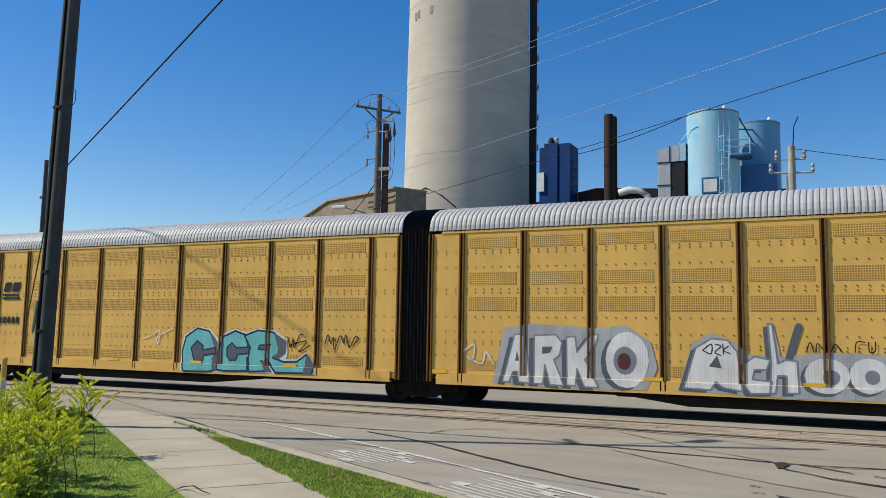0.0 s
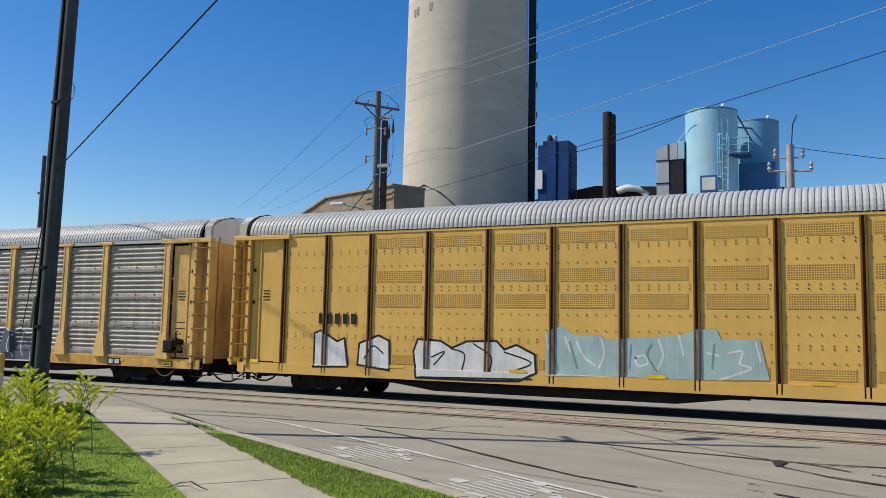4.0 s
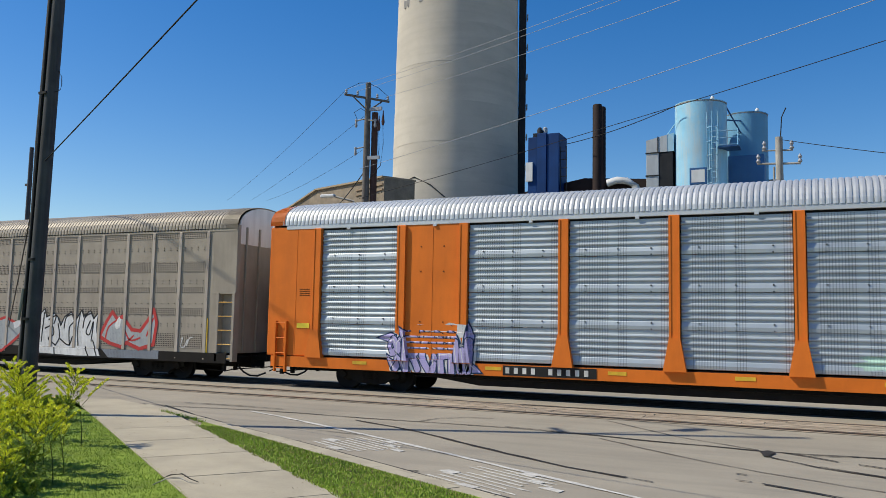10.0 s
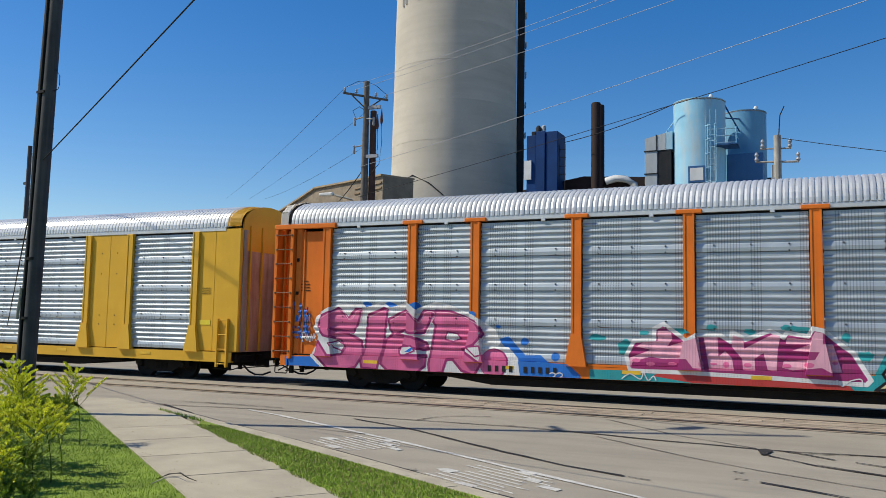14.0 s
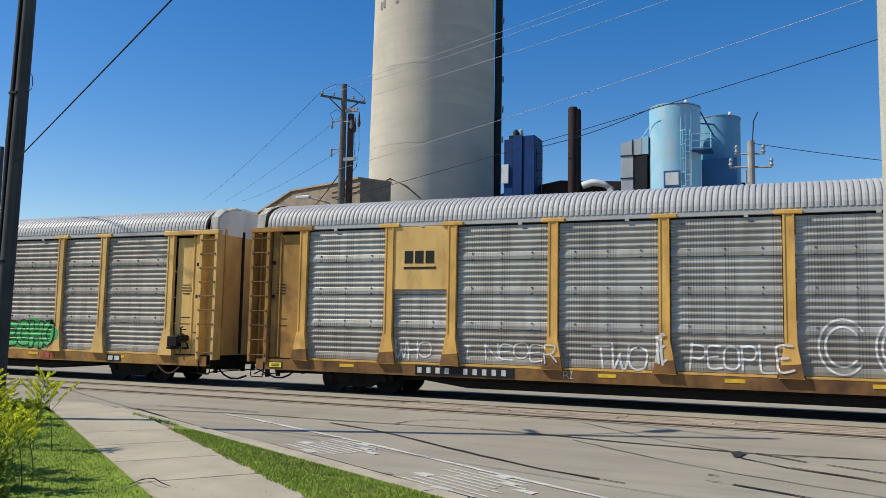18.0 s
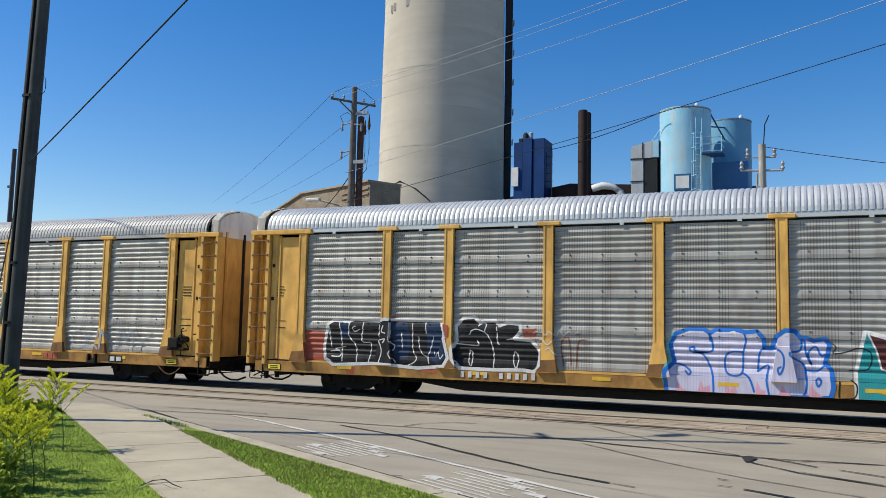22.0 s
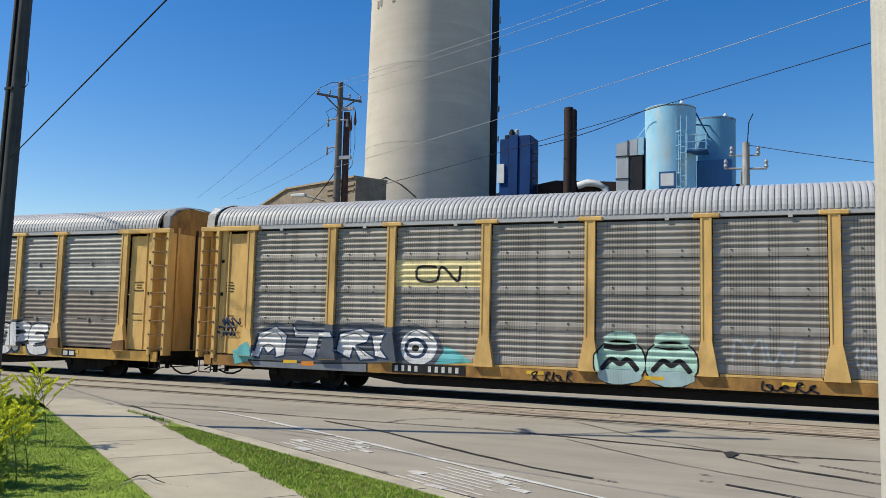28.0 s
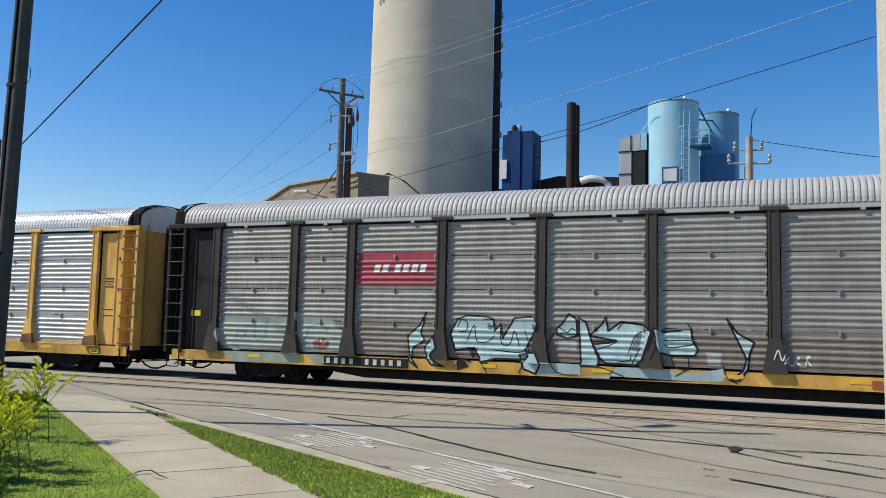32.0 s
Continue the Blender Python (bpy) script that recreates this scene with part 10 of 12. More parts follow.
    p.fill("slate", [(-11.58, 1.07), (-11.42, 1.66), (-10.78, 1.95), (-10.22, 1.79), (-10.05, 2.02), (-8.8, 1.89), (-8.19, 1.97), (-7.43, 1.95), (-7.01, 1.86), (-6.21, 1.97), (-5.56, 1.7), (-5.37, 1.28), (-5.62, 0.9), (-7.23, 0.87), (-9.27, 0.79), (-11.47, 0.82)], 0.8)
    p.fill("ash", [(-11.66, 0.79), (-9.27, 0.79), (-7.68, 0.85), (-7.67, 0.55), (-9.97, 0.47), (-11.36, 0.51)], 0.6, "black", 0.02)
    p.fill("white", [(-11.49, 1.15), (-11.37, 1.59), (-10.77, 1.81), (-10.37, 1.57), (-10.44, 0.95), (-10.71, 0.89), (-10.79, 1.17), (-11.01, 0.99), (-11.21, 1.2), (-11.29, 0.87), (-11.53, 0.91)], 1.8, "navy", 0.025)
    p.fill("white", [(-10.21, 1.9), (-10.02, 1.7), (-8.86, 1.7), (-8.76, 1.54), (-9.29, 1.52), (-9.4, 0.9), (-9.82, 1.03), (-9.66, 1.51), (-10.11, 1.5)], 1.8, "navy", 0.025)
    p.fill("white", [(-8.72, 1.15), (-8.61, 1.66), (-7.93, 1.82), (-7.61, 1.68), (-7.73, 1.42), (-8.07, 1.33), (-7.38, 0.97), (-7.9, 0.92), (-8.16, 1.26), (-8.24, 0.94)], 1.8, "navy", 0.025)
    p.fill("white", [(-7.59, 1.61), (-7.07, 1.7), (-7.31, 1.36), (-6.97, 0.99), (-7.47, 1.04)], 1.8, "navy", 0.025)
    for i, (x, z, rx, rz) in enumerate([(-6.13, 1.35, 0.55, 0.48)]):
        p.blob(x, z, rx, rz, "white", 1.8, i, 16, 0.03)
    for i, (x, z, rx, rz) in enumerate([(-6.21, 1.32, 0.35, 0.29)]):
        p.blob(x, z, rx, rz, "navy", 2.2, i, 16, 0.04)
    for i, (x, z, rx, rz) in enumerate([(-6.22, 1.31, 0.24, 0.2)]):
        p.blob(x, z, rx, rz, "white", 2.6, i, 16, 0.04)
    for i, (x, z, rx, rz) in enumerate([(-6.22, 1.31, 0.11, 0.09)]):
        p.blob(x, z, rx, rz, "black", 3, i, 16, 0.04)
    p.stroke([(-11.27, 1.47), (-10.77, 1.64), (-10.52, 1.41)], 0.03, "slate", 2.6, True)
    p.stroke([(-11.21, 1.2), (-10.98, 1.28), (-10.79, 1.17)], 0.03, "slate", 2.6, True)
    p.stroke([(-10.03, 1.62), (-9.31, 1.62)], 0.03, "slate", 2.6, True)
    p.stroke([(-8.52, 1.55), (-8.1, 1.67), (-7.84, 1.56)], 0.03, "slate", 2.6, True)
    p.stroke([(-8.08, 1.3), (-7.73, 1.05)], 0.03, "slate", 2.6, True)
    p.stroke([(-6.52, 1.6), (-6.2, 1.79), (-5.72, 1.55)], 0.03, "slate", 2.6, True)
    p.fill("orange", [(-9.81, 0.82), (-9.41, 0.84), (-9.4, 0.7), (-9.85, 0.7)], 1.2)
    p.stroke([(-12.74, 1.71), (-12.65, 1.99), (-12.44, 1.72), (-12.56, 2.04), (-12.3, 1.8), (-12.36, 2.04), (-12.09, 1.85), (-12.07, 2.01)], 0.05, "navy", 2, True)
    for x, s in ((-0.65, 34), (0.6, 35)):
        p.blob(x, 1.15, 0.66, 0.6, "black", 0, s, rough=0.04)
        p.blob(x, 1.15, 0.62, 0.56, "mint", 1, s, rough=0.04)
        p.blob(x, 1.7, 0.42, 0.22, "mint", 1, s, rough=0.1)
        p.stroke([(x - 0.42, 1.0), (x - 0.2, 1.22), (x, 1.12), (x + 0.2, 1.22), (x + 0.42, 1.0)], 0.13, "black", 2.5, True)
        p.stroke([(x - 0.4, 1.55), (x, 1.5), (x + 0.4, 1.55)], 0.14 if s == 34 else 0.03, "black", 2.4)
        p.blob(x, 0.82, 0.55, 0.2, "pale", 1.5, s, rough=0.05)
    p.letters("MW", 2.0, 3.4, 1.2, 1.8, "grey", None, None, 68, fat=0.1)
    p.scribble(-2.9, -1.8, 0.6, 0.85, "black", 0.04, 69, 4)
    p.scribble(2.6, 3.9, 0.62, 0.85, "black", 0.05, 70, 4)
    p.scribble(-12.9, -12.2, 1.5, 1.9, "navy", 0.05, 71, 4)
    for u in (4.6, 6.2, 10.2):
        p.scribble(u, u + 1.3, 1.2, 1.7, "grey", 0.05, int(u * 10), 6)
    p.done()
    p = Piece(car_11, label="yellow plate with a black railway emblem")
    p.bar(-6.88, -4.34, 3.0, 3.74, "cream", 1)
    p.stroke([(-5.65, 3.55), (-6.15, 3.55), (-6.25, 3.37), (-6.15, 3.17), (-5.65, 3.17), (-5.55, 3.5), (-5.4, 3.5), (-5.1, 3.2), (-4.98, 3.2), (-4.95, 3.56)], 0.07, "black", 3)
    p.done("emblem")
    # rust-streaked car
    p = Piece(car_12, "laps", POSTS, "faded red patch and chalk-line graffiti")
    p.blob(-9.6, 1.45, 1.95, 0.46, "rust", 0, 36, 30, 0.12)
    p.fill("worn_red", [(-11.4, 1.05), (-10.9, 1.8), (-9.4, 1.85), (-8.2, 1.6), (-8.0, 1.2), (-9.2, 1.0)], 0.3)
    for i, (x, w) in enumerate(((-1.5, 0.5), (-0.3, 0.55), (1.0, 0.6), (2.4, 0.55))):
        p.stroke([(x + w * math.cos(a * 0.55 + i), 1.22 + 0.45 * math.sin(a * 0.55 + i)) for a in range(11)], 0.03, "grey", 2)
        p.stroke([(x + 0.3 * w * math.cos(a * 0.7 + i), 1.18 + 0.2 * math.sin(a * 0.7 + i)) for a in range(9)], 0.022, "grey", 2)
    p.letters("OPE", 6.2, 8.5, 0.62, 1.75, "white", "black", "slate", 74, fat=0.24, rim=0.03, gap=-0.1)
    for u in (3.5, 4.6, 5.5):
        p.scribble(u, u + 0.8, 1.0, 1.5, "black", 0.025, int(u * 10), 4)
    p.scribble(-5.4, -3.6, 1.1, 1.35, "white", 0.02, 75, 7)
    p.done()
    # black-ended car
    p = Piece(car_13, "laps", POSTS, "pale turquoise graffiti outlined in black beside a faded white patch")
    p.fill("mist", [(-11.67, 1.43), (-11.42, 1.95), (-11.04, 2.13), (-10.48, 1.94), (-10.14, 2.03), (-9.74, 1.98), (-9.48, 2.12), (-9.17, 1.93), (-9.16, 1.05), (-9.82, 1.0), (-10.5, 1.01), (-10.91, 0.94), (-11.47, 1.09)], 0.4)
    p.fill("mist", [(-8.82, 2.11), (-8.66, 2.16), (-8.56, 2.0), (-7.99, 2.09), (-7.61, 1.96), (-7.47, 1.7), (-7.25, 1.6), (-7.26, 1.03), (-8.51, 0.96), (-8.76, 1.5)], 0.4)
    p.stroke([(-10.93, 1.28), (-10.87, 1.48), (-10.7, 1.54), (-10.62, 1.4), (-10.79, 1.25)], 0.05, "ash", 1.0, True)
    p.stroke([(-10.24, 1.86), (-10.24, 1.32), (-9.91, 1.36), (-9.83, 1.84)], 0.05, "ash", 1.0, True)
    p.stroke([(-8.44, 1.4), (-8.35, 1.68), (-7.97, 1.79), (-7.75, 1.61)], 0.05, "ash", 1.0, True)
    p.stroke([(-10.99, 1.13), (-10.74, 0.97)], 0.05, "ash", 1.0, True)
    for i, (x, z, rx, rz) in enumerate([(-7.95, 1.23, 0.28, 0.17)]):
        p.blob(x, z, rx, rz, "rust", 1.2, i, 16, 0.1)
    p.stroke([(-8.15, 1.33), (-7.99, 1.39), (-7.89, 1.2), (-7.77, 1.34)], 0.04, "grey", 1.6, True)
    p.fill("sage", [(-11.36, 0.9), (-8.64, 0.93), (-8.63, 0.66), (-10.96, 0.6)], 0.4)
    p.fill("sage", [(-8.41, 0.91), (-7.69, 0.91), (-7.68, 0.67), (-8.12, 0.68)], 0.4)
    p.fill("pale", [(-1.7, 0.95), (-0.33, 0.94), (-0.33, 0.64), (-1.44, 0.65)], 0.3)
    p.fill("pale", [(-0.33, 0.64), (0.39, 0.61), (0.56, 0.91), (1.43, 0.92), (2.27, 0.82), (3.08, 0.97), (3.1, 0.68), (2.65, 0.64), (0.39, 0.68)], 0.3)
    p.fill("ice", [(-5.18, 1.52), (-4.83, 1.82), (-4.64, 2.18), (-4.79, 1.63), (-4.67, 1.41), (-5.02, 1.2), (-5.05, 0.94), (-4.83, 0.66), (-5.09, 0.85)], 1.4, "black", 0.025)
    p.fill("ice", [(-4.67, 1.22), (-4.39, 1.58), (-4.28, 1.23), (-4.45, 1.03), (-4.34, 0.84), (-4.06, 0.73), (-4.44, 0.77), (-4.59, 0.96)], 1.4, "black", 0.025)
    p.fill("ice", [(-3.91, 1.62), (-3.71, 2.01), (-3.44, 2.11), (-2.86, 2.09), (-2.69, 2.03), (-2.65, 1.72), (-2.49, 1.91), (-2.42, 1.54), (-2.1, 2.07), (-1.59, 2.11), (-1.46, 1.93), (-1.61, 1.62), (-1.8, 1.25), (-1.73, 1.1), (-1.8, 1.0), (-2.61, 1.0), (-3.01, 0.89), (-3.21, 1.26), (-3.76, 1.18)], 1.4, "black", 0.025)
    p.fill("ice", [(-1.96, 1.12), (-1.51, 1.2), (-1.38, 0.9), (-1.5, 0.65), (-1.82, 0.76)], 1.4, "black", 0.025)
    p.fill("ice", [(-0.4, 2.1), (-0.22, 2.01), (-0.03, 1.42), (0.12, 1.08), (0.09, 0.9), (-0.33, 0.91), (-0.37, 1.65)], 1.4, "black", 0.025)
    p.fill("ice", [(-0.12, 1.66), (0.2, 1.96), (0.29, 2.14), (0.35, 1.79), (0.68, 2.03), (1.2, 1.96), (1.43, 1.82), (1.32, 1.47), (1.2, 1.12), (1.03, 0.97), (0.74, 0.98), (0.27, 0.99), (0.15, 1.11), (-0.03, 1.45), (0.33, 1.49), (0.56, 1.56)], 1.4, "black", 0.025)
    p.fill("ice", [(1.46, 1.9), (1.71, 1.8), (2.35, 1.87), (2.38, 1.61), (2.51, 1.39), (2.43, 1.25), (1.88, 1.23), (1.6, 1.3), (1.49, 1.59)], 1.4, "black", 0.025)
    p.fill("ice", [(3.17, 2.14), (3.4, 1.81), (3.77, 1.6), (3.66, 1.32), (3.63, 0.99), (3.44, 0.71), (3.23, 0.71), (3.52, 0.93), (3.6, 1.21), (3.45, 1.53)], 1.4, "black", 0.025)
    p.fill("pale", [(-0.98, 1.82), (-0.83, 1.94), (-0.65, 2.2), (-0.46, 2.07), (-0.43, 1.65), (-0.7, 1.58), (-0.95, 1.67)], 1.6, "black", 0.025)
    p.fill("grey", [(-0.92, 1.52), (-0.43, 1.53), (-0.45, 1.29), (-0.89, 1.31)], 1.6)
    p.fill("grey", [(2.7, 1.34), (3.05, 1.33), (3.02, 1.02), (2.73, 1.02)], 1.5)
    p.fill("ash", [(0.91, 1.34), (1.03, 1.66), (1.2, 1.81), (1.09, 1.29)], 2)
    p.fill("black", [(-3.68, 0.93), (-3.51, 0.97), (-3.34, 0.76), (-3.68, 0.65)], 2)
    p.fill("black", [(-2.97, 0.87), (-2.81, 0.9), (-2.87, 0.68)], 2)
    p.fill("black", [(-3.42, 1.29), (-3.11, 1.23), (-3.26, 0.98)], 2)
    p.stroke([(-3.7, 1.82), (-3.6, 2.01), (-3.43, 1.92), (-3.46, 1.7), (-3.67, 1.69)], 0.026, "black", 2.4, True)
    p.stroke([(-3.42, 1.44), (-3.23, 1.86), (-3.15, 1.45), (-2.85, 1.43), (-2.65, 1.59)], 0.026, "black", 2.4, True)
    p.stroke([(-2.93, 2.02), (-2.69, 2.0), (-2.72, 1.84), (-2.86, 1.87)], 0.026, "black", 2.4, True)
    p.stroke([(-2.49, 1.84), (-2.45, 1.41), (-2.22, 1.39), (-2.1, 1.73), (-1.96, 1.36)], 0.026, "black", 2.4, True)
    p.stroke([(-1.81, 1.74), (-1.7, 1.31), (-1.83, 0.94), (-1.95, 0.66)], 0.026, "black", 2.4, True)
    p.stroke([(-3.21, 1.26), (-3.01, 0.89), (-2.83, 0.62)], 0.026, "black", 2.4, True)
    p.stroke([(-2.65, 1.22), (-1.96, 1.18), (-1.77, 1.31)], 0.026, "black", 2.4, True)
    p.stroke([(-3.75, 0.74), (-3.55, 0.94), (-3.27, 0.88)], 0.026, "black", 2.4, True)
    p.stroke([(-0.89, 1.85), (-0.7, 1.73), (-0.58, 1.83), (-0.46, 1.77)], 0.026, "black", 2.4, True)
    p.stroke([(-0.89, 1.7), (-0.46, 1.68)], 0.026, "black", 2.4, True)
    p.stroke([(-0.98, 1.82), (-1.2, 1.33), (-1.07, 0.85), (-0.82, 0.68), (-0.39, 0.67)], 0.026, "black", 2.4, True)
    p.stroke([(-0.03, 1.51), (0.56, 1.56), (0.33, 1.41), (0.03, 1.31)], 0.026, "black", 2.4, True)
    p.stroke([(0.86, 1.28), (1.03, 1.69), (1.32, 1.84), (1.43, 1.7), (1.34, 1.35)], 0.026, "black", 2.4, True)
    p.stroke([(0.94, 0.99), (1.14, 1.4)], 0.026, "black", 2.4, True)
    p.stroke([(0.62, 1.04), (0.88, 1.08), (0.91, 1.19)], 0.026, "black", 2.4, True)
    p.stroke([(0.59, 1.85), (0.74, 2.0), (1.03, 2.01)], 0.026, "black", 2.4, True)
    p.stroke([(1.71, 1.59), (2.35, 1.61), (2.43, 1.53), (1.88, 1.43), (1.71, 1.51)], 0.026, "black", 2.4, True)
    p.stroke([(1.4, 1.12), (1.54, 1.53), (1.46, 1.9)], 0.026, "black", 2.4, True)
    p.stroke([(1.88, 1.26), (1.96, 0.98), (2.27, 0.93), (2.27, 1.24)], 0.026, "black", 2.4, True)
    p.stroke([(1.99, 0.75), (2.29, 0.93)], 0.026, "black", 2.4, True)
    p.stroke([(3.08, 1.02), (3.18, 0.75), (3.39, 0.65)], 0.026, "black", 2.4, True)
    p.stroke([(-0.33, 0.89), (0.15, 0.89), (0.74, 0.69)], 0.026, "black", 2.4, True)
    p.stroke([(2.27, 2.01), (2.38, 1.87)], 0.026, "black", 2.4, True)
    p.stroke([(4.2, 1.24), (4.29, 1.45), (4.37, 1.21), (4.44, 1.35)], 0.03, "white", 2, True)
    p.scribble(4.4, 5.0, 1.1, 1.4, "white", 0.03, 79, 3)
    p.done()
    p = Piece(car_13, "laps", POSTS, "red plate with white railway lettering bars")
    p.bar(-6.86, -4.36, 2.92, 3.84, "crimson", 1)
    for i in range(6):
        p.bar(-6.3 + 0.26 * i + (0.12 if i > 1 else 0), -6.12 + 0.26 * i + (0.12 if i > 1 else 0), 3.28, 3.5, "white", 3, 0.25)
    p.done("emblem")


graffiti()


def shield(car, u0=-8.82, u1=-7.13):
    """Yellow plate with a striped shield; its lettering is plain bars."""
    part("emblem_plate", box_bm(u0, u1, -1.50, -1.40, 2.97, 4.70, bevel=0.01), pale_yellow, car, "yellow plate behind the emblem")
    c, w = (u0 + u1) / 2, 1.28
    def outline(k, z_top, z_bot):
        a = [(-0.5, 1.0), (-0.25, 0.955), (0, 1.0), (0.25, 0.955), (0.5, 1.0), (0.56, 0.82), (0.5, 0.6), (0.55, 0.35), (0.5, 0.2), (0.25, 0.07), (0, 0.0), (-0.25, 0.07), (-0.5, 0.2), (-0.55, 0.35), (-0.5, 0.6), (-0.56, 0.82)]
        return [(c + x * w * k, z_bot + (z_top - z_bot) * (0.5 + (z - 0.5) * k)) for x, z in a]
    part("shield", outline_bm(outline(1.0, 4.62, 3.12), -1.512, -1.50), INK["white"], car, "white-edged shield emblem")
    top = [(c + x * w * 0.95, 3.12 + 1.5 * z) for x, z in ((-0.5, 0.975), (-0.25, 0.93), (0, 0.975), (0.25, 0.93), (0.5, 0.975), (0.55, 0.82), (0.5, 0.62), (-0.5, 0.62), (-0.55, 0.82))]
    part("shield_top", outline_bm(top, -1.52, -1.51), INK["shield"], car, "blue upper field of the shield")
    for i in range(6):
        x = c + (i - 2.5) * 0.2 * 0.95
        foot = 3.12 + 0.09 + 0.22 * (abs(i - 2.5) / 2.5) ** 2 * 1.2
        part("stripe", box_bm(x - 0.048, x + 0.048, -1.52, -1.51, foot, 3.98), INK["logo_red"], car, "red stripe")
    for z, n in ((4.30, 5), (4.12, 7)):
        for i in range(n):
            x = c + (i - (n - 1) / 2) * 0.135
            part("letter_bar", box_bm(x - 0.045, x + 0.045, -1.527, -1.519, z, z + 0.12), INK["white"], car)


shield(car_0)
shield(car_7)
shield(car_9, -8.85, -7.15)


def words(root, text, u0, u1, z0, z1, y):
    """Stencilled lettering on a flat face of a car."""
    total = sum(0.35 if ch == " " else glyph_box(ch)[1] - glyph_box(ch)[0] + 0.09 for ch in text)
    k, x, verts, faces = (u1 - u0) / total, u0, [], []
    for ch in text:
        if ch == " ":
            x += 0.35 * k
            continue
        bx0, bx1, _, _ = glyph_box(ch)
        vs, fs = glyph(ch, 0.012)
        faces += [tuple(i + len(verts) for i in f) for f in fs]
        verts += [(x + (px - bx0) * k, y, z0 + pz * (z1 - z0) / 0.72) for px, pz in vs]
        x += (bx1 - bx0 + 0.09) * k
    me = bpy.data.meshes.new("stencil_words")
    me.from_pydata(verts, [], faces)
    part("stencil_words", me, black_stencil, root)


stencil_grey = mat("faded_stencil_paint", (0.30, 0.28, 0.26), 0.7, 0, 0.1, 2.0, 20.0, 0.0)


def small_marks():
    part("emblem_plate", box_bm(-8.82, -7.15, -1.50, -1.40, 2.95, 4.70, bevel=0.01), pale_yellow, car_6, "yellow plate with a black emblem")
    for i in range(3):
        part("letter_bar", box_bm(-8.45 + 0.32 * i, -8.2 + 0.32 * i, -1.51, -1.499, 3.68, 4.02), black_stencil, car_6)
    part("letter_bar", box_bm(-8.47, -7.5, -1.51, -1.499, 3.52, 3.58), black_stencil, car_6)
    for car, u0, u1, ink, plate in ((car_0, -6.78, -4.3, white_stencil, black_stencil), (car_1, -6.6, -5.2, black_stencil, None), (car_2, -5.75, -3.4, white_stencil, black_stencil), (car_4, -6.6, -4.6, black_stencil, None),
                                    (car_5, -6.2, -3.4, white_stencil, black_stencil), (car_6, -7.98, -5.3, white_stencil, black_stencil), (car_7, -7.6, -5.3, white_stencil, black_stencil), (car_8, -6.6, -4.4, white_stencil, None),
                                    (car_9, -7.7, -5.2, white_stencil, black_stencil), (car_10, -8.7, -6.2, white_stencil, black_stencil), (car_11, -6.8, -4.8, white_stencil, black_stencil), (car_12, -7.6, -5.2, white_stencil, black_stencil), (car_13, -7.7, -5.2, white_stencil, black_stencil), (car_14, -7.7, -5.2, white_stencil, black_stencil)):
        number_bars(car, u0, u1, 0.685, 0.84, ink, plate)
    for car, u in ((car_6, 6.2), (car_7, 6.3), (car_9, 6.3), (car_10, 4.9), (car_12, 5.2), (car_13, 6.2)):
        for i in range(3):
            part("character_bar", box_bm(u + 0.24 * i, u + 0.2 + 0.24 * i, -1.516, -1.50, 0.66, 0.84), INK["brick"], car)
    for car in (car_6, car_7, car_9, car_11, car_12, car_13, car_0, car_8):
        part("data_panel", box_bm(9.3, 9.9, -1.512, -1.50, 0.64, 0.86), black_stencil, car, "black data panel with white bars")
        for i in range(2):
            part("stencil", box_bm(9.36 + 0.28 * i, 9.56 + 0.28 * i, -1.518, -1.508, 0.68, 0.82), white_stencil, car)
    # data stencils, labels and a step bracket along the off-white sill
    for u0, u1, z0, rows in ((7.74, 8.2, 0.845, 5), (11.2, 11.66, 0.80, 3), (10.7, 11.14, 0.70, 1), (3.1, 3.7, 0.84, 4), (-9.6, -9.1, 0.84, 4)):
        for i in range(rows):
            part("stencil", box_bm(u0, u1 - 0.07 * (i % 3), -1.512, -1.50, z0 - 0.052 * i - 0.022, z0 - 0.052 * i), stencil_grey, car_1)
    for i in range(9):
        part("character_bar", box_bm(9.65 + 0.094 * i, 9.72 + 0.094 * i, -1.512, -1.50, 0.73, 0.785), black_stencil, car_1)
    for word, u0, u1, z0 in (("DECK", 12.38 - 0.11, 12.38 + 0.11, 2.29), ("CLEARANCE", 12.38 - 0.22, 12.38 + 0.22, 2.29 - 0.10), ("A 89 MIN", 12.38 - 0.17, 12.38 + 0.17, 2.29 - 0.20), ("B 94 MIN", 12.38 - 0.17, 12.38 + 0.17, 2.29 - 0.30)):
        words(car_1, word, u0, u1, z0, z0 + 0.065, -1.408)
    for z in (3.21, 3.55):
        part("stencil_frame", box_bm(12.35 - 0.25, 12.35 + 0.25, -1.41, -1.396, z - 0.01, z + 0.01), black_stencil, car_1)
    for u in (12.35 - 0.25, 12.35 + 0.25):
        part("stencil_frame", box_bm(u - 0.01, u + 0.01, -1.41, -1.396, 3.21 + 0.012, 3.55 - 0.012), black_stencil, car_1)
    for car, u in ((car_1, 8.6), (car_0, -9.72), (car_9, 8.6), (car_14, -9.9)):
        part("bracket", outline_bm([(u - 0.18, 0.58), (u + 0.18, 0.58), (u + 0.18, 0.88), (u + 0.12, 0.88), (u + 0.12, 0.66), (u - 0.12, 0.66), (u - 0.12, 0.88), (u - 0.18, 0.88)], -1.60, -1.49), steel_dark, car, "dark step bracket on the sill")
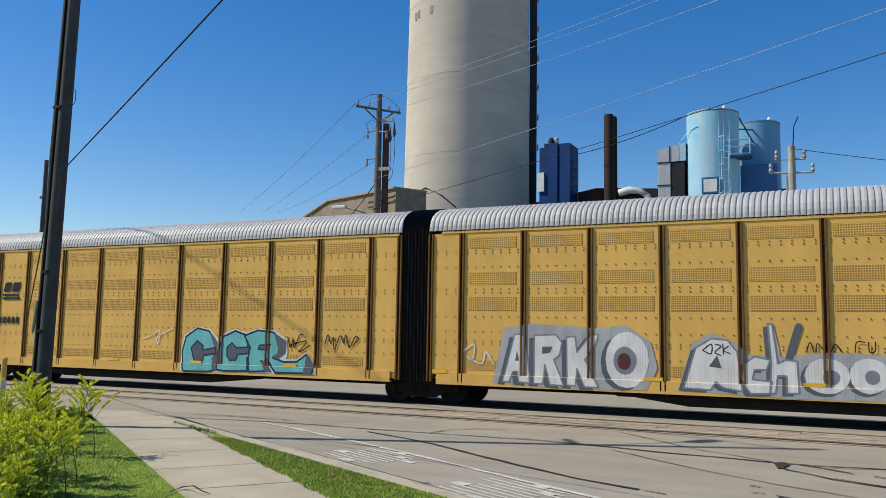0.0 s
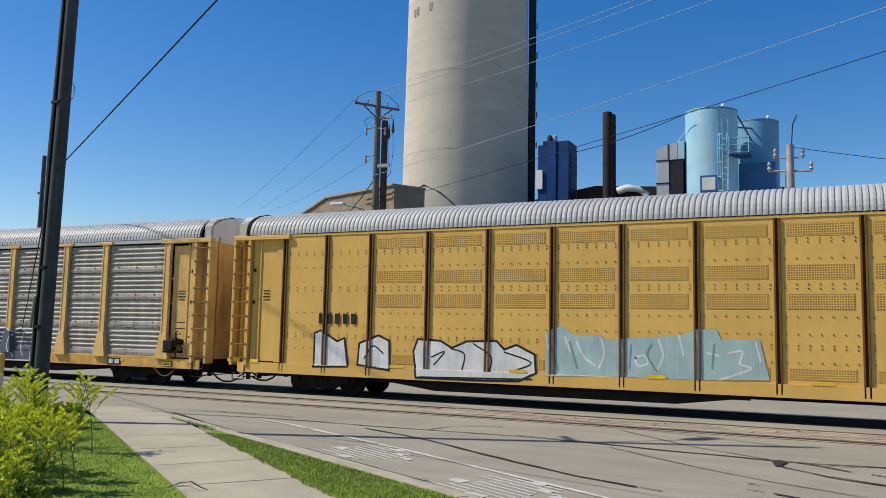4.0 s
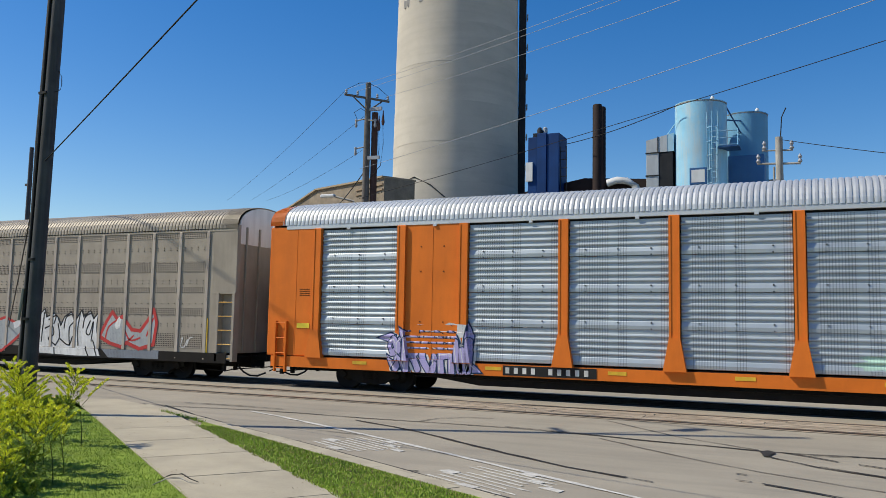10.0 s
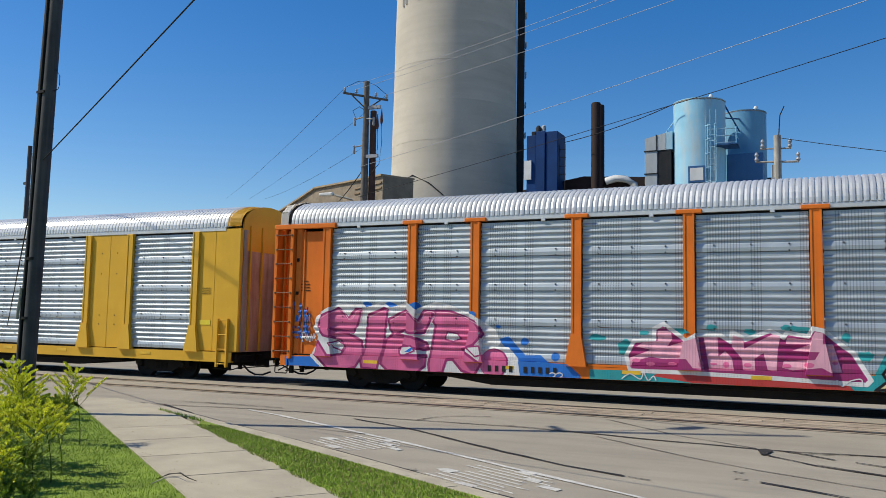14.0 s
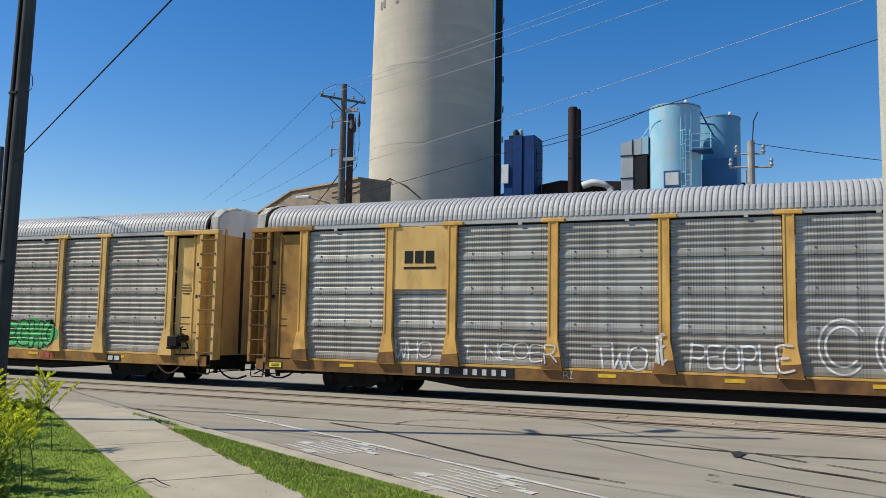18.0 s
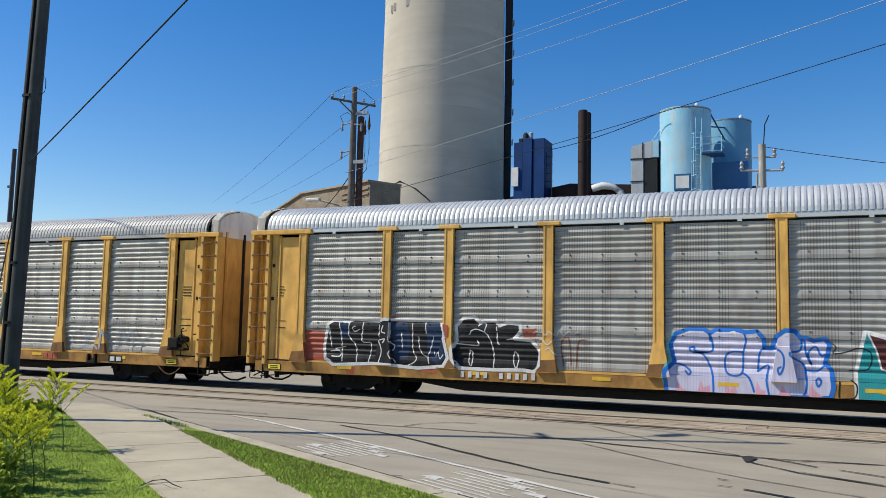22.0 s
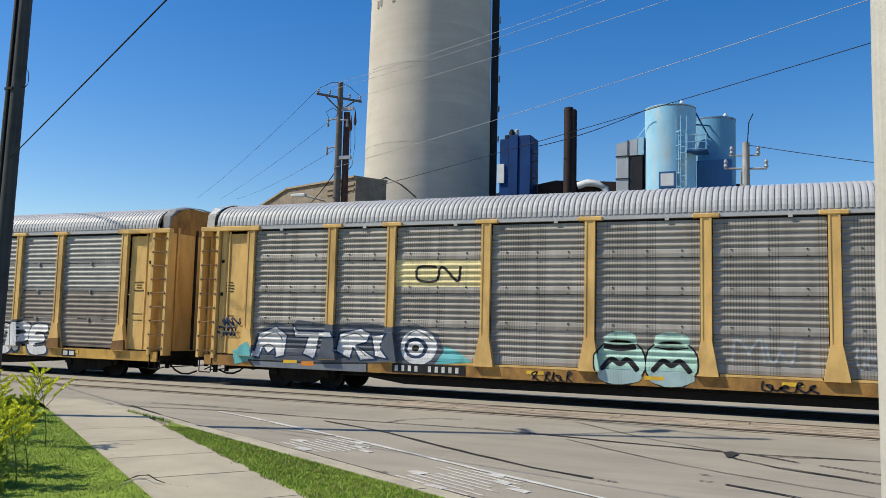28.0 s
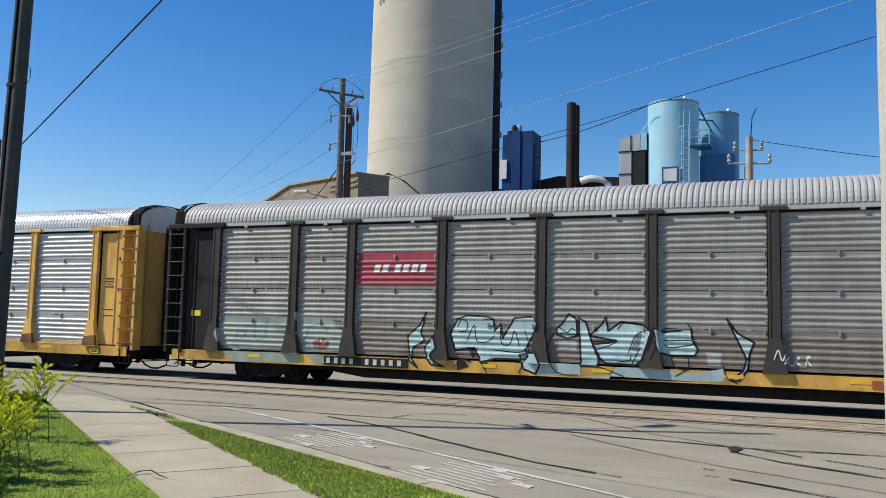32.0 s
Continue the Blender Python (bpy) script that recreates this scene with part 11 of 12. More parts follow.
    for car in (car_0, car_1, car_6, car_8, car_9, car_14):
        for u in (11.94, -12.6):
            part("label_frame", box_bm(u - 0.23, u + 0.23, -1.512, -1.49, 0.65, 0.83), black_stencil, car)
            label_plate = part("warning_label", box_bm(u - 0.21, u + 0.21, -1.517, -1.50, 0.67, 0.81), label_yellow, car, "yellow warning label with black bars")
            for z in (0.70, 0.75):
                part("letter_bar", box_bm(u - 0.13, u + 0.13, -1.522, -1.51, z, z + 0.022), black_stencil, label_plate)
    # end-of-train box high on one post
    part("vent_box", box_bm(8.62, 9.22, -1.78, -1.5, 4.62, 4.9, bevel=0.03), white_door, car_11, "small white box high on a post")
    for u in (-10.0, -4.2, -0.6, 3.0, 6.7):
        for car in (car_a1, car_a2, car_b1, car_b2):
            part("reflector", CACHE[("reflector", 0.46)], reflector_yellow, car, "yellow reflective patch", (u, 0.0, 0.95))


small_marks()


# ---- behind the tracks ----
silo_concrete = mat("silo_concrete", (0.50, 0.46, 0.385), 0.85, 0, 0.10, 0.2, 9.0, 0.25, 0.4, (0.33, 0.295, 0.24), (0.10, 0.10, 1.0))
blue_pale = mat("pale_blue_paint", (0.25, 0.52, 0.69), 0.5, 0, 0.10, 0.5, 12.0, 0.1, 0.5, (0.58, 0.46, 0.33), (2.2, 2.2, 0.22))
blue_mid = mat("blue_paint", (0.03, 0.10, 0.24), 0.55, 0, 0.15, 0.4, 12.0, 0.1, 0.2, (0.06, 0.08, 0.12), (1.6, 1.6, 0.12))
blue_deep = mat("deep_blue_paint", (0.005, 0.042, 0.16), 0.6, 0, 0.2, 0.5, 12.0, 0.1, 0.15, (0.02, 0.03, 0.05))
grey_sheet = mat("grey_sheet_steel", (0.40, 0.43, 0.45), 0.6, 0.1, 0.12, 0.5, 12.0, 0.1, 0.2, (0.15, 0.15, 0.15))
brown_stack = mat("rust_brown_steel", (0.028, 0.018, 0.017), 0.75, 0, 0.25, 0.8, 12.0, 0.2, 0.4, (0.035, 0.025, 0.02), (3, 3, 0.3))
plant_dark = mat("grimy_plant_steel", (0.025, 0.028, 0.032), 0.8, 0, 0.35, 0.6, 10.0, 0.2, 0.3, (0.05, 0.04, 0.035))
white_steel = mat("white_steel", (0.62, 0.63, 0.62), 0.5, 0, 0.08, 1.0, 15.0, 0.1, 0.2, (0.35, 0.33, 0.3))
wall_blue_grey = mat("blue_grey_wall", (0.17, 0.19, 0.22), 0.7, 0, 0.12, 0.5, 14.0, 0.2, 0.2, (0.1, 0.1, 0.11))
wall_concrete = mat("wall_concrete", (0.36, 0.345, 0.32), 0.85, 0, 0.14, 0.6, 14.0, 0.3, 0.35, (0.18, 0.16, 0.14), (1.2, 1.2, 0.4))
tan_stone = mat("tan_stone", (0.24, 0.20, 0.15), 0.9, 0, 0.25, 1.4, 8.0, 0.5, 0.3, (0.15, 0.12, 0.09), (1, 1, 1))
weathered_pole = mat("weathered_pole_wood", (0.15, 0.135, 0.12), 0.9, 0, 0.25, 2.0, 25.0, 0.5, 0.5, (0.04, 0.035, 0.03), (14, 14, 0.4))
red_pole = mat("reddish_pole_wood", (0.10, 0.055, 0.045), 0.9, 0, 0.25, 2.0, 25.0, 0.5, 0.4, (0.04, 0.025, 0.02), (14, 14, 0.4))
near_pole = mat("treated_pole", (0.05, 0.052, 0.06), 0.7, 0, 0.3, 2.0, 25.0, 0.4, 0.5, (0.10, 0.10, 0.105), (14, 14, 0.35))
pale_pole = mat("pale_bleached_wood", (0.44, 0.42, 0.385), 0.85, 0, 0.12, 2.0, 25.0, 0.5, 0.45, (0.27, 0.245, 0.215), (22, 22, 0.5))
pole_grey = mat("weathered_grey_pole", (0.36, 0.345, 0.31), 0.7, 0.0, 0.2, 2.0, 20.0, 0.3, 0.7, (0.12, 0.11, 0.10), (9, 9, 0.6))
wire_black = mat("black_cable", (0.012, 0.012, 0.013), 0.6, 0, 0.1, 3.0, 20.0, 0.0)
wire_alu = mat("aluminium_wire", (0.30, 0.31, 0.33), 0.5, 0.2, 0.1, 3.0, 20.0, 0.0)
porcelain = mat("porcelain", (0.30, 0.31, 0.33), 0.3, 0, 0.1, 3.0, 20.0, 0.0)


def silo():
    root = empty("concrete_silo", "tall tapered concrete silo with faint cast rings", "silo", loc=(-31.4, 70, 0))
    sides, z = 96, 0.0
    while z < 72:
        step = 0.012 * (round(z / 3.6) % 2)
        bm = bmesh.new()
        rows = [[bm.verts.new(((6.02 - 0.0098 * h + step) * math.cos(6.28318 * i / sides), (6.02 - 0.0098 * h + step) * math.sin(6.28318 * i / sides), h)) for i in range(sides)] for h in (z, z + 3.6)]
        for i in range(sides):
            bm.faces.new((rows[0][i], rows[0][(i + 1) % sides], rows[1][(i + 1) % sides], rows[1][i])).smooth = True
        part("cast_ring", bm, silo_concrete, root)
        z += 3.6
    part("top_slab", cyl_bm(5.31, 5.31, 71.7, 72.1, 64), silo_concrete, root)
    part("ladder_duct", box_bm(-0.32, 0.32, -0.4, 0.4, 0, 70, bevel=0.03), plant_dark, root, "dark vertical duct up the side", (5.72, 2.35, 0), 0.42)
    duct = bmesh.new()
    for i in range(24):
        add_box(duct, 0.40, 0.50, -0.3, 0.3, 2 + i * 2.9, 2.5 + i * 2.9)
    part("duct_brackets", duct, pole_grey, root, loc=(5.72, 2.35, 0), rz=0.42)
    part("cable", tube_bm([(-3.3, -4.95, 13.2), (-2.6, -5.35, 14.6), (-1.4, -5.75, 14.9), (0.3, -5.95, 14.1), (1.6, -5.75, 13.0)], 0.05, 6), plant_dark, root, "sagging black cable")
    for x, z in ((-3.1, 31.2), (-2.7, 31.3), (-1.2, 31.3)):
        part("wall_patch", box_bm(x - 0.16, x + 0.16, -0.06, 0.06, z - 0.35, z + 0.35), wall_concrete, root, "small stained patch", (0, -math.sqrt(max(0, 32.6 - x * x)), 0))


silo()


def tank(label, x, y, r, h, material, rings):
    root = empty("storage_tank", label, "tank", "storage tanks", loc=(x, y, 0))
    part("shell", lathe_bm([(r, 0.0), (r, h - 0.06), (r + 0.03, h - 0.06), (r + 0.03, h), (r * 0.5, h + 0.16), (0.02, h + 0.2)], 40), material, root, "painted steel shell with rust runs")
    for z in rings:
        part("weld_ring", lathe_bm([(r + 0.012, z - 0.03), (r + 0.02, z), (r + 0.012, z + 0.03)], 40), material, root)
    part("rust_rim", lathe_bm([(r + 0.012, h - 0.13), (r + 0.016, h - 0.06)], 40), brown_rim, root, "rusty rim at the top")
    return root


brown_rim = mat("rust_rim", (0.24, 0.20, 0.17), 0.8, 0, 0.3, 1.5, 12.0, 0.2, 0.6, (0.35, 0.45, 0.50), (2.5, 2.5, 1))
t1 = tank("pale blue steel storage tank with rust at its rim", -8.1, 62.0, 1.83, 18.4, blue_pale, ())
t2 = tank("darker blue steel storage tank behind a pale one", -5.35, 66.0, 1.62, 18.3, mat("mid_blue_paint", (0.13, 0.33, 0.50), 0.55, 0, 0.1, 0.4, 12.0, 0.1, 0.16, (0.22, 0.20, 0.17), (1.6, 1.6, 0.12)), (3, 6, 9, 12, 15))
part("vent", lathe_bm([(0.12, 18.4), (0.16, 18.7), (0.08, 18.85)], 12), white_steel, t1, loc=(0.9, -0.6, 0))
part("vent", lathe_bm([(0.12, 18.3), (0.16, 18.6), (0.08, 18.75)], 12), white_steel, t2, loc=(0.9, -0.4, 0))
part("hatch_frame", box_bm(-0.55, 0.62, -1.95, -1.70, 12.2, 13.4, bevel=0.02), blue_mid, t1, "framed hatch in the shell")
part("hatch_pane", box_bm(-0.42, 0.49, -1.965, -1.945, 12.35, 13.25), white_steel, t1, "pale pane")


def tank_ladder(parent, x, y, z0, z1):
    bm = bmesh.new()
    for dx in (-0.24, 0.24):
        add_tube(bm, [(x + dx, y, z0), (x + dx, y, z1)], 0.035, 6)
    part("ladder_rails", bm, blue_pale, parent)
    bm = bmesh.new()
    z = z0 + 0.3
    while z < z1:
        add_tube(bm, [(x - 0.24, y, z), (x + 0.24, y, z)], 0.022, 5)
        z += 0.42
    part("ladder_rungs", bm, blue_pale, parent)
    bm = bmesh.new()
    z = z0 + 2.2
    while z < z1:
        add_tube(bm, [(x - 0.24, y, z), (x - 0.36, y - 0.35, z), (x, y - 0.7, z), (x + 0.36, y - 0.35, z), (x + 0.24, y, z)], 0.025, 5)
        z += 1.0
    for dx, dy in ((-0.36, -0.35), (0, -0.7), (0.36, -0.35)):
        add_tube(bm, [(x + dx, y + dy, z0 + 2.2), (x + dx, y + dy, z1 + 0.9)], 0.025, 5)
    part("ladder_cage", bm, blue_pale, parent)


tank_ladder(t1, 1.05, -1.75, 1.0, 16.4)
bm = bmesh.new()
for z in (15.0, 15.5, 16.0):
    add_tube(bm, [(1.4, -1.7, z), (2.7, -1.5, z), (2.7, -0.2, z)], 0.035, 6)
for x in (1.4, 2.0, 2.7):
    add_tube(bm, [(x, -1.6, 14.9), (x, -1.6, 16.1)], 0.035, 6)
part("platform_railing", bm, blue_pale, t1, "pipe railing round a small platform")
part("platform", box_bm(1.2, 2.8, -1.7, -0.1, 14.82, 14.92), blue_mid, t1, "steel platform")
part("brace", tube_bm([(1.75, 0.2, 18.2), (2.6, 2.5, 16.6)], 0.06, 6), blue_mid, t1)
part("brace", tube_bm([(1.75, 0.2, 17.2), (2.6, 2.5, 17.6)], 0.06, 6), blue_mid, t1)
part("guy_pipe", tube_bm([(-1.7, -0.3, 17.2), (-3.3, -0.6, 14.9)], 0.05, 6), blue_pale, t1)

tower = empty("process_tower", "blue sheet-clad tower under a tank", "industrial tower", loc=(-5.1, 64.2, 0))
part("cladding", box_bm(-1.25, 1.25, -1.0, 1.0, 0.0, 14.7, bevel=0.03), mat("tower_blue", (0.05, 0.15, 0.32), 0.55, 0, 0.15, 0.4, 12.0, 0.1, 0.2, (0.06, 0.08, 0.12), (1.6, 1.6, 0.12)), tower)
for z in (2.5, 5.0, 7.5, 10.0, 12.5):
    part("seam", box_bm(-1.27, 1.27, -1.03, -0.98, z, z + 0.1), blue_deep, tower)
part("panel", box_bm(-0.6, 0.8, -1.05, -0.99, 9.3, 11.6), blue_deep, tower, "dark hatch")
bm = bmesh.new()
for x in (-1.2, 1.5):
    add_tube(bm, [(x, -1.6, 0), (x, -1.6, 12.5)], 0.1, 6)
for z in (3.4, 6.8, 9.5):
    add_tube(bm, [(-1.6, -1.6, z), (1.9, -1.6, z)], 0.08, 6)
add_tube(bm, [(-1.2, -1.6, 0.2), (1.5, -1.6, 6.8)], 0.05, 6)
add_tube(bm, [(1.5, -1.6, 3.4), (-1.2, -1.6, 9.5)], 0.05, 6)
part("bracing", bm, plant_dark, tower)

duct = empty("exhaust_duct", "grey sheet-steel duct with a square elbow", "duct", loc=(-11.0, 62, 0))
part("riser", box_bm(-0.9, 0.0, -0.9, 0.9, 5.0, 14.9, bevel=0.02), grey_sheet, duct)
part("elbow", outline_bm([(-0.9, 14.9), (-0.9, 15.85), (0.62, 16.2), (0.62, 14.94)], -0.9, 0.9), grey_sheet, duct)
part("neck", outline_bm([(0.63, 14.95), (0.63, 16.2), (1.1, 16.32), (1.1, 14.96)], -0.88, 0.88), blue_pale, duct, "pale blue neck joining the tank")
# solid block whose dark colour stands in for the duct's shaded opening
part("inner_panel", box_bm(0.02, 1.0, -0.85, 0.85, 5.0, 14.88), plant_dark, duct)
for z in (6.6, 8.2, 9.8, 11.5, 13.2, 14.9):
    part("flange", box_bm(-0.95, 0.02, -0.95, 0.95, z - 0.04, z + 0.04), plant_dark, duct)
part("flange", box_bm(-0.08, -0.02, -0.95, 0.95, 14.95, 16.1), plant_dark, duct)

hopper = empty("dust_collector", "deep blue dust collector with motors on top", "dust collector", loc=(-21.1, 66, 0))
for x0, x1, y0, z in ((-1.35, -0.55, 0.0, 17.75), (-0.5, 0.30, -0.2, 18.0), (0.34, 1.36, -0.1, 17.95)):
    part("casing", box_bm(x0, x1, -1.1 + y0, 1.1, 9.0, z, bevel=0.03), blue_deep, hopper)
part("motor", lathe_bm([(0.24, 18.0), (0.24, 18.5), (0.12, 18.7)], 16), plant_dark, hopper, loc=(-0.55, -0.4, 0))
part("motor", lathe_bm([(0.2, 18.0), (0.2, 18.65), (0.1, 18.75)], 16), grey_sheet, hopper, loc=(-0.15, -0.2, 0))
part("motor_box", box_bm(-1.1, -0.75, -0.6, -0.2, 17.75, 18.2, bevel=0.02), plant_dark, hopper)
bm = bmesh.new()
for z in (14.3, 15.0, 15.7, 16.4):
    add_tube(bm, [(1.4, -1.0, z), (2.0, -1.0, z)], 0.035, 5)
for x in (1.45, 1.95):
    add_tube(bm, [(x, -1.0, 13.0), (x, -1.0, 16.8)], 0.035, 5)
part("ladder", bm, plant_dark, hopper)
part("white_panel", box_bm(-1.5, -0.9, -1.25, -1.12, 14.0, 15.6), white_steel, hopper, "small white panel")

chimney = empty("steel_chimney", "rust-brown twin steel chimney pipe", "chimney", loc=(-16.7, 66, 0))
part("pipe", lathe_bm([(0.40, 0), (0.40, 20.15), (0.36, 20.3)], 20), brown_stack, chimney, loc=(-0.12, 0, 0))
part("pipe", lathe_bm([(0.34, 0), (0.34, 20.0), (0.30, 20.1)], 20), brown_stack, chimney, loc=(0.20, 0.1, 0))

shed = empty("plant_building", "dark industrial hall behind the tracks", "building", loc=(-12, 68, 0))
part("wall", box_bm(-11, 9, -1.4, 10, 0, 13.4), plant_dark, shed, "dark sheet-metal wall")
part("roof", outline_bm([(-11.3, 13.4), (-6.0, 14.3), (3.0, 13.7), (9.3, 13.2), (9.3, 13.0), (-11.3, 13.0)], -1.6, 10.2), brown_stack, shed)
part("white_pipe", tube_bm([(-4.0, -2.0, 13.7), (-3.2, -2.0, 13.9), (-2.4, -2.0, 13.8), (-1.7, -2.0, 13.3), (-1.5, -2.0, 12.4)], 0.3, 12), white_steel, shed, "bent white pipe")

stone = empty("stone_building", "tan stone building with a low gable", "building", loc=(-37, 59, 0))
TOP = [(-16, 11.3), (-7.2, 12.85), (-3.7, 13.5), (3.9, 13.2), (7.7, 13.1)]
part("wall", outline_bm(TOP + [(7.7, 0), (-16, 0)], -0.4, 2.4), tan_stone, stone)
part("coping", outline_bm(TOP + [(x, z + 0.14) for x, z in reversed(TOP)], -0.6, 2.5), mat("stone_coping", (0.30, 0.24, 0.165), 0.9, 0, 0.2, 1.0, 10.0, 0.4), stone)
part("downpipe", box_bm(6.0, 6.45, -0.6, -0.35, 0, 12.9), plant_dark, stone, "dark downpipe")
for z in (12.15, 12.55):
    part("string_course", box_bm(3.4, 7.6, -0.5, -0.36, z, z + 0.12), mat("stone_course", (0.25, 0.19, 0.13), 0.9, 0, 0.2, 1.0, 10.0, 0.4), stone)
stone.rotation_euler = (0, 0, radians(-30))
lamp = empty("street_lamp", "grey street lamp on a bent arm", "street lamp", loc=(-33.4, 52, 0))
part("pole", tube_bm([(2.4, 0, -0.02), (2.4, 0, 10.0), (1.9, 0, 10.9), (0.2, 0, 11.35)], 0.07, 8), pole_grey, lamp)
part("lamp_head", box_bm(-0.95, 0.25, -0.2, 0.2, 11.28, 11.52, bevel=0.06), white_steel, lamp, "flat lamp head")


def yard():
    wall = empty("yard_wall", "low wall of pale concrete with a blue-grey upper band", "wall", loc=(0, 44, 0))
    x = -3.9
    while x < 24:
        part("concrete_panel", box_bm(x + 0.01, x + 2.38, -0.12, 0.12, 0.0, 1.63, bevel=0.01), wall_concrete, wall)
        part("upper_panel", box_bm(x + 0.005, x + 2.385, -0.10, 0.10, 1.63, 2.42), wall_blue_grey, wall)
        x += 2.4
    part("coping", box_bm(-3.95, 24, -0.2, 0.2, 2.42, 2.52), white_steel, wall)
    lift = empty("plant_block", "dark mass of plant steelwork behind the wall", "industrial plant", loc=(0, 50, 0))
    rnd = random.Random(21)
    part("back_wall", box_bm(-16, -8.5, 4, 7, 0, 9.7), plant_dark, lift, "dark hall wall")
    part("back_wall", box_bm(-8.5, 26, 4, 7, 0, 4.8), plant_dark, lift, "low dark hall wall")
    for i in range(15):
        xx = -15 + i * 2.6
        part("column", box_bm(xx - 0.12, xx + 0.12, -0.5, -0.25, 0, rnd.uniform(6.5, 9.5)), (blue_deep, plant_dark, plant_dark)[i % 3], lift)
    for z in (3.1, 4.6, 6.2, 7.8):
        part("beam", box_bm(-16, 24, -0.6, -0.3, z, z + 0.16), plant_dark, lift)
    for i in range(26):
        xx, z = rnd.uniform(-14, 8), rnd.uniform(2.8, 8.2)
        part("pipe", tube_bm([(xx, -0.9, z), (xx + rnd.uniform(1.5, 3.5), -0.9, z + rnd.uniform(-0.4, 0.4)), (xx + 3.6, -0.9, z - 1.5)], rnd.uniform(0.05, 0.16), 8), (plant_dark, grey_sheet, blue_deep, plant_dark, blue_mid)[i % 5], lift)
    for i in range(9):
        bm = bmesh.new()
        xx = -13.0 + 2.6 * i
        add_tube(bm, [(xx, -0.45, 2.6), (xx + 2.5, -0.45, 6.2)], 0.05, 6)
        add_tube(bm, [(xx + 2.5, -0.45, 2.6), (xx, -0.45, 6.2)], 0.05, 6)
        part("cross_brace", bm, (blue_deep, plant_dark)[i % 2], lift)
    for i in range(12):
        xx, z = rnd.uniform(-13, 6), rnd.uniform(2.9, 6.5)
        part("small_fitting", box_bm(xx, xx + rnd.uniform(0.15, 0.5), -1.0, -0.8, z, z + rnd.uniform(0.08, 0.25)), (white_steel, grey_sheet)[i % 2], lift)
    house = empty("pale_building", "pale ribbed sheet building behind the plant", "building", loc=(-1.0, 56, 0))
    part("wall", box_bm(-1.6, 3.0, 0, 5, 0, 11.2), white_steel, house, "pale ribbed wall")
    for i in range(12):
        part("rib", box_bm(-1.55 + i * 0.4, -1.49 + i * 0.4, -0.06, 0.01, 0, 11.2), white_steel, house)
    part("conveyor", tube_bm([(-3.0, -2.0, 9.0), (4.0, -2.0, 7.6)], 0.35, 10), blue_deep, house, "dark sloping conveyor tube")
    rack = empty("pipe_rack", "white pipe rack and railings beside the tracks", "pipework", loc=(-7.2, 40, 0))
    for z in (0.6, 1.2, 1.75, 2.3):
        part("pipe", tube_bm([(-4.5, 0, z), (3.1, 0, z)], 0.06, 7), white_steel, rack)
    for i in range(9):
        xx = -4.4 + i * 0.93
        part("upright", tube_bm([(xx, 0.05, 0.05), (xx, 0.05, 2.4 if i % 3 else 2.9)], 0.05, 6), white_steel, rack)
    for i in range(7):
        xx = -3.8 + i * 0.95
        part("valve", box_bm(xx, xx + 0.25, -0.2, 0.1, 0.9 + 0.3 * (i % 3), 1.25 + 0.3 * (i % 3), bevel=0.03), (grey_sheet, white_steel)[i % 2], rack)
    part("header_pipe", tube_bm([(-4.5, -0.3, 2.75), (2.4, -0.3, 2.75), (2.9, -0.3, 2.4), (2.9, -0.3, 0.3)], 0.14, 10), white_steel, rack, "thick white pipe")
    part("backing", box_bm(-5.0, 3.2, 1.6, 1.9, 0.0, 2.9), wall_concrete, rack, "grey panel behind the pipes")
    vessel = empty("pressure_vessel", "small white upright pressure vessel", "tank", loc=(-2.6, 38.0, 0))
    part("shell", lathe_bm([(0.36, 0.28), (0.39, 0.34), (0.39, 1.08), (0.34, 1.22), (0.18, 1.29), (0.03, 1.31)], 28), white_steel, vessel)
    part("stand", lathe_bm([(0.30, 0.08), (0.30, 0.3)], 20), plant_dark, vessel)
    part("valve", tube_bm([(-0.42, -0.1, 0.55), (-0.6, -0.1, 0.55), (-0.6, -0.1, 0.8)], 0.05, 7), grey_sheet, vessel)
    part("upright_pipe", tube_bm([(-1.05, 0.2, 0.08), (-1.05, 0.2, 1.75), (-0.75, 0.2, 1.75)], 0.045, 7), grey_sheet, vessel)


yard()


# ---- poles and wires ----
def sag(a, b, drop, n=18):
    a, b = Vector(a), Vector(b)
    return [tuple(a.lerp(b, i / n) - Vector((0, 0, drop * 4 * (i / n) * (1 - i / n)))) for i in range(n + 1)]


def wire(a, b, drop, r, material, label):
    ob = part("overhead_wire", tube_bm(sag(a, b, drop), r, 6), material)
    return tagged(ob, label, "wire", "overhead wires")


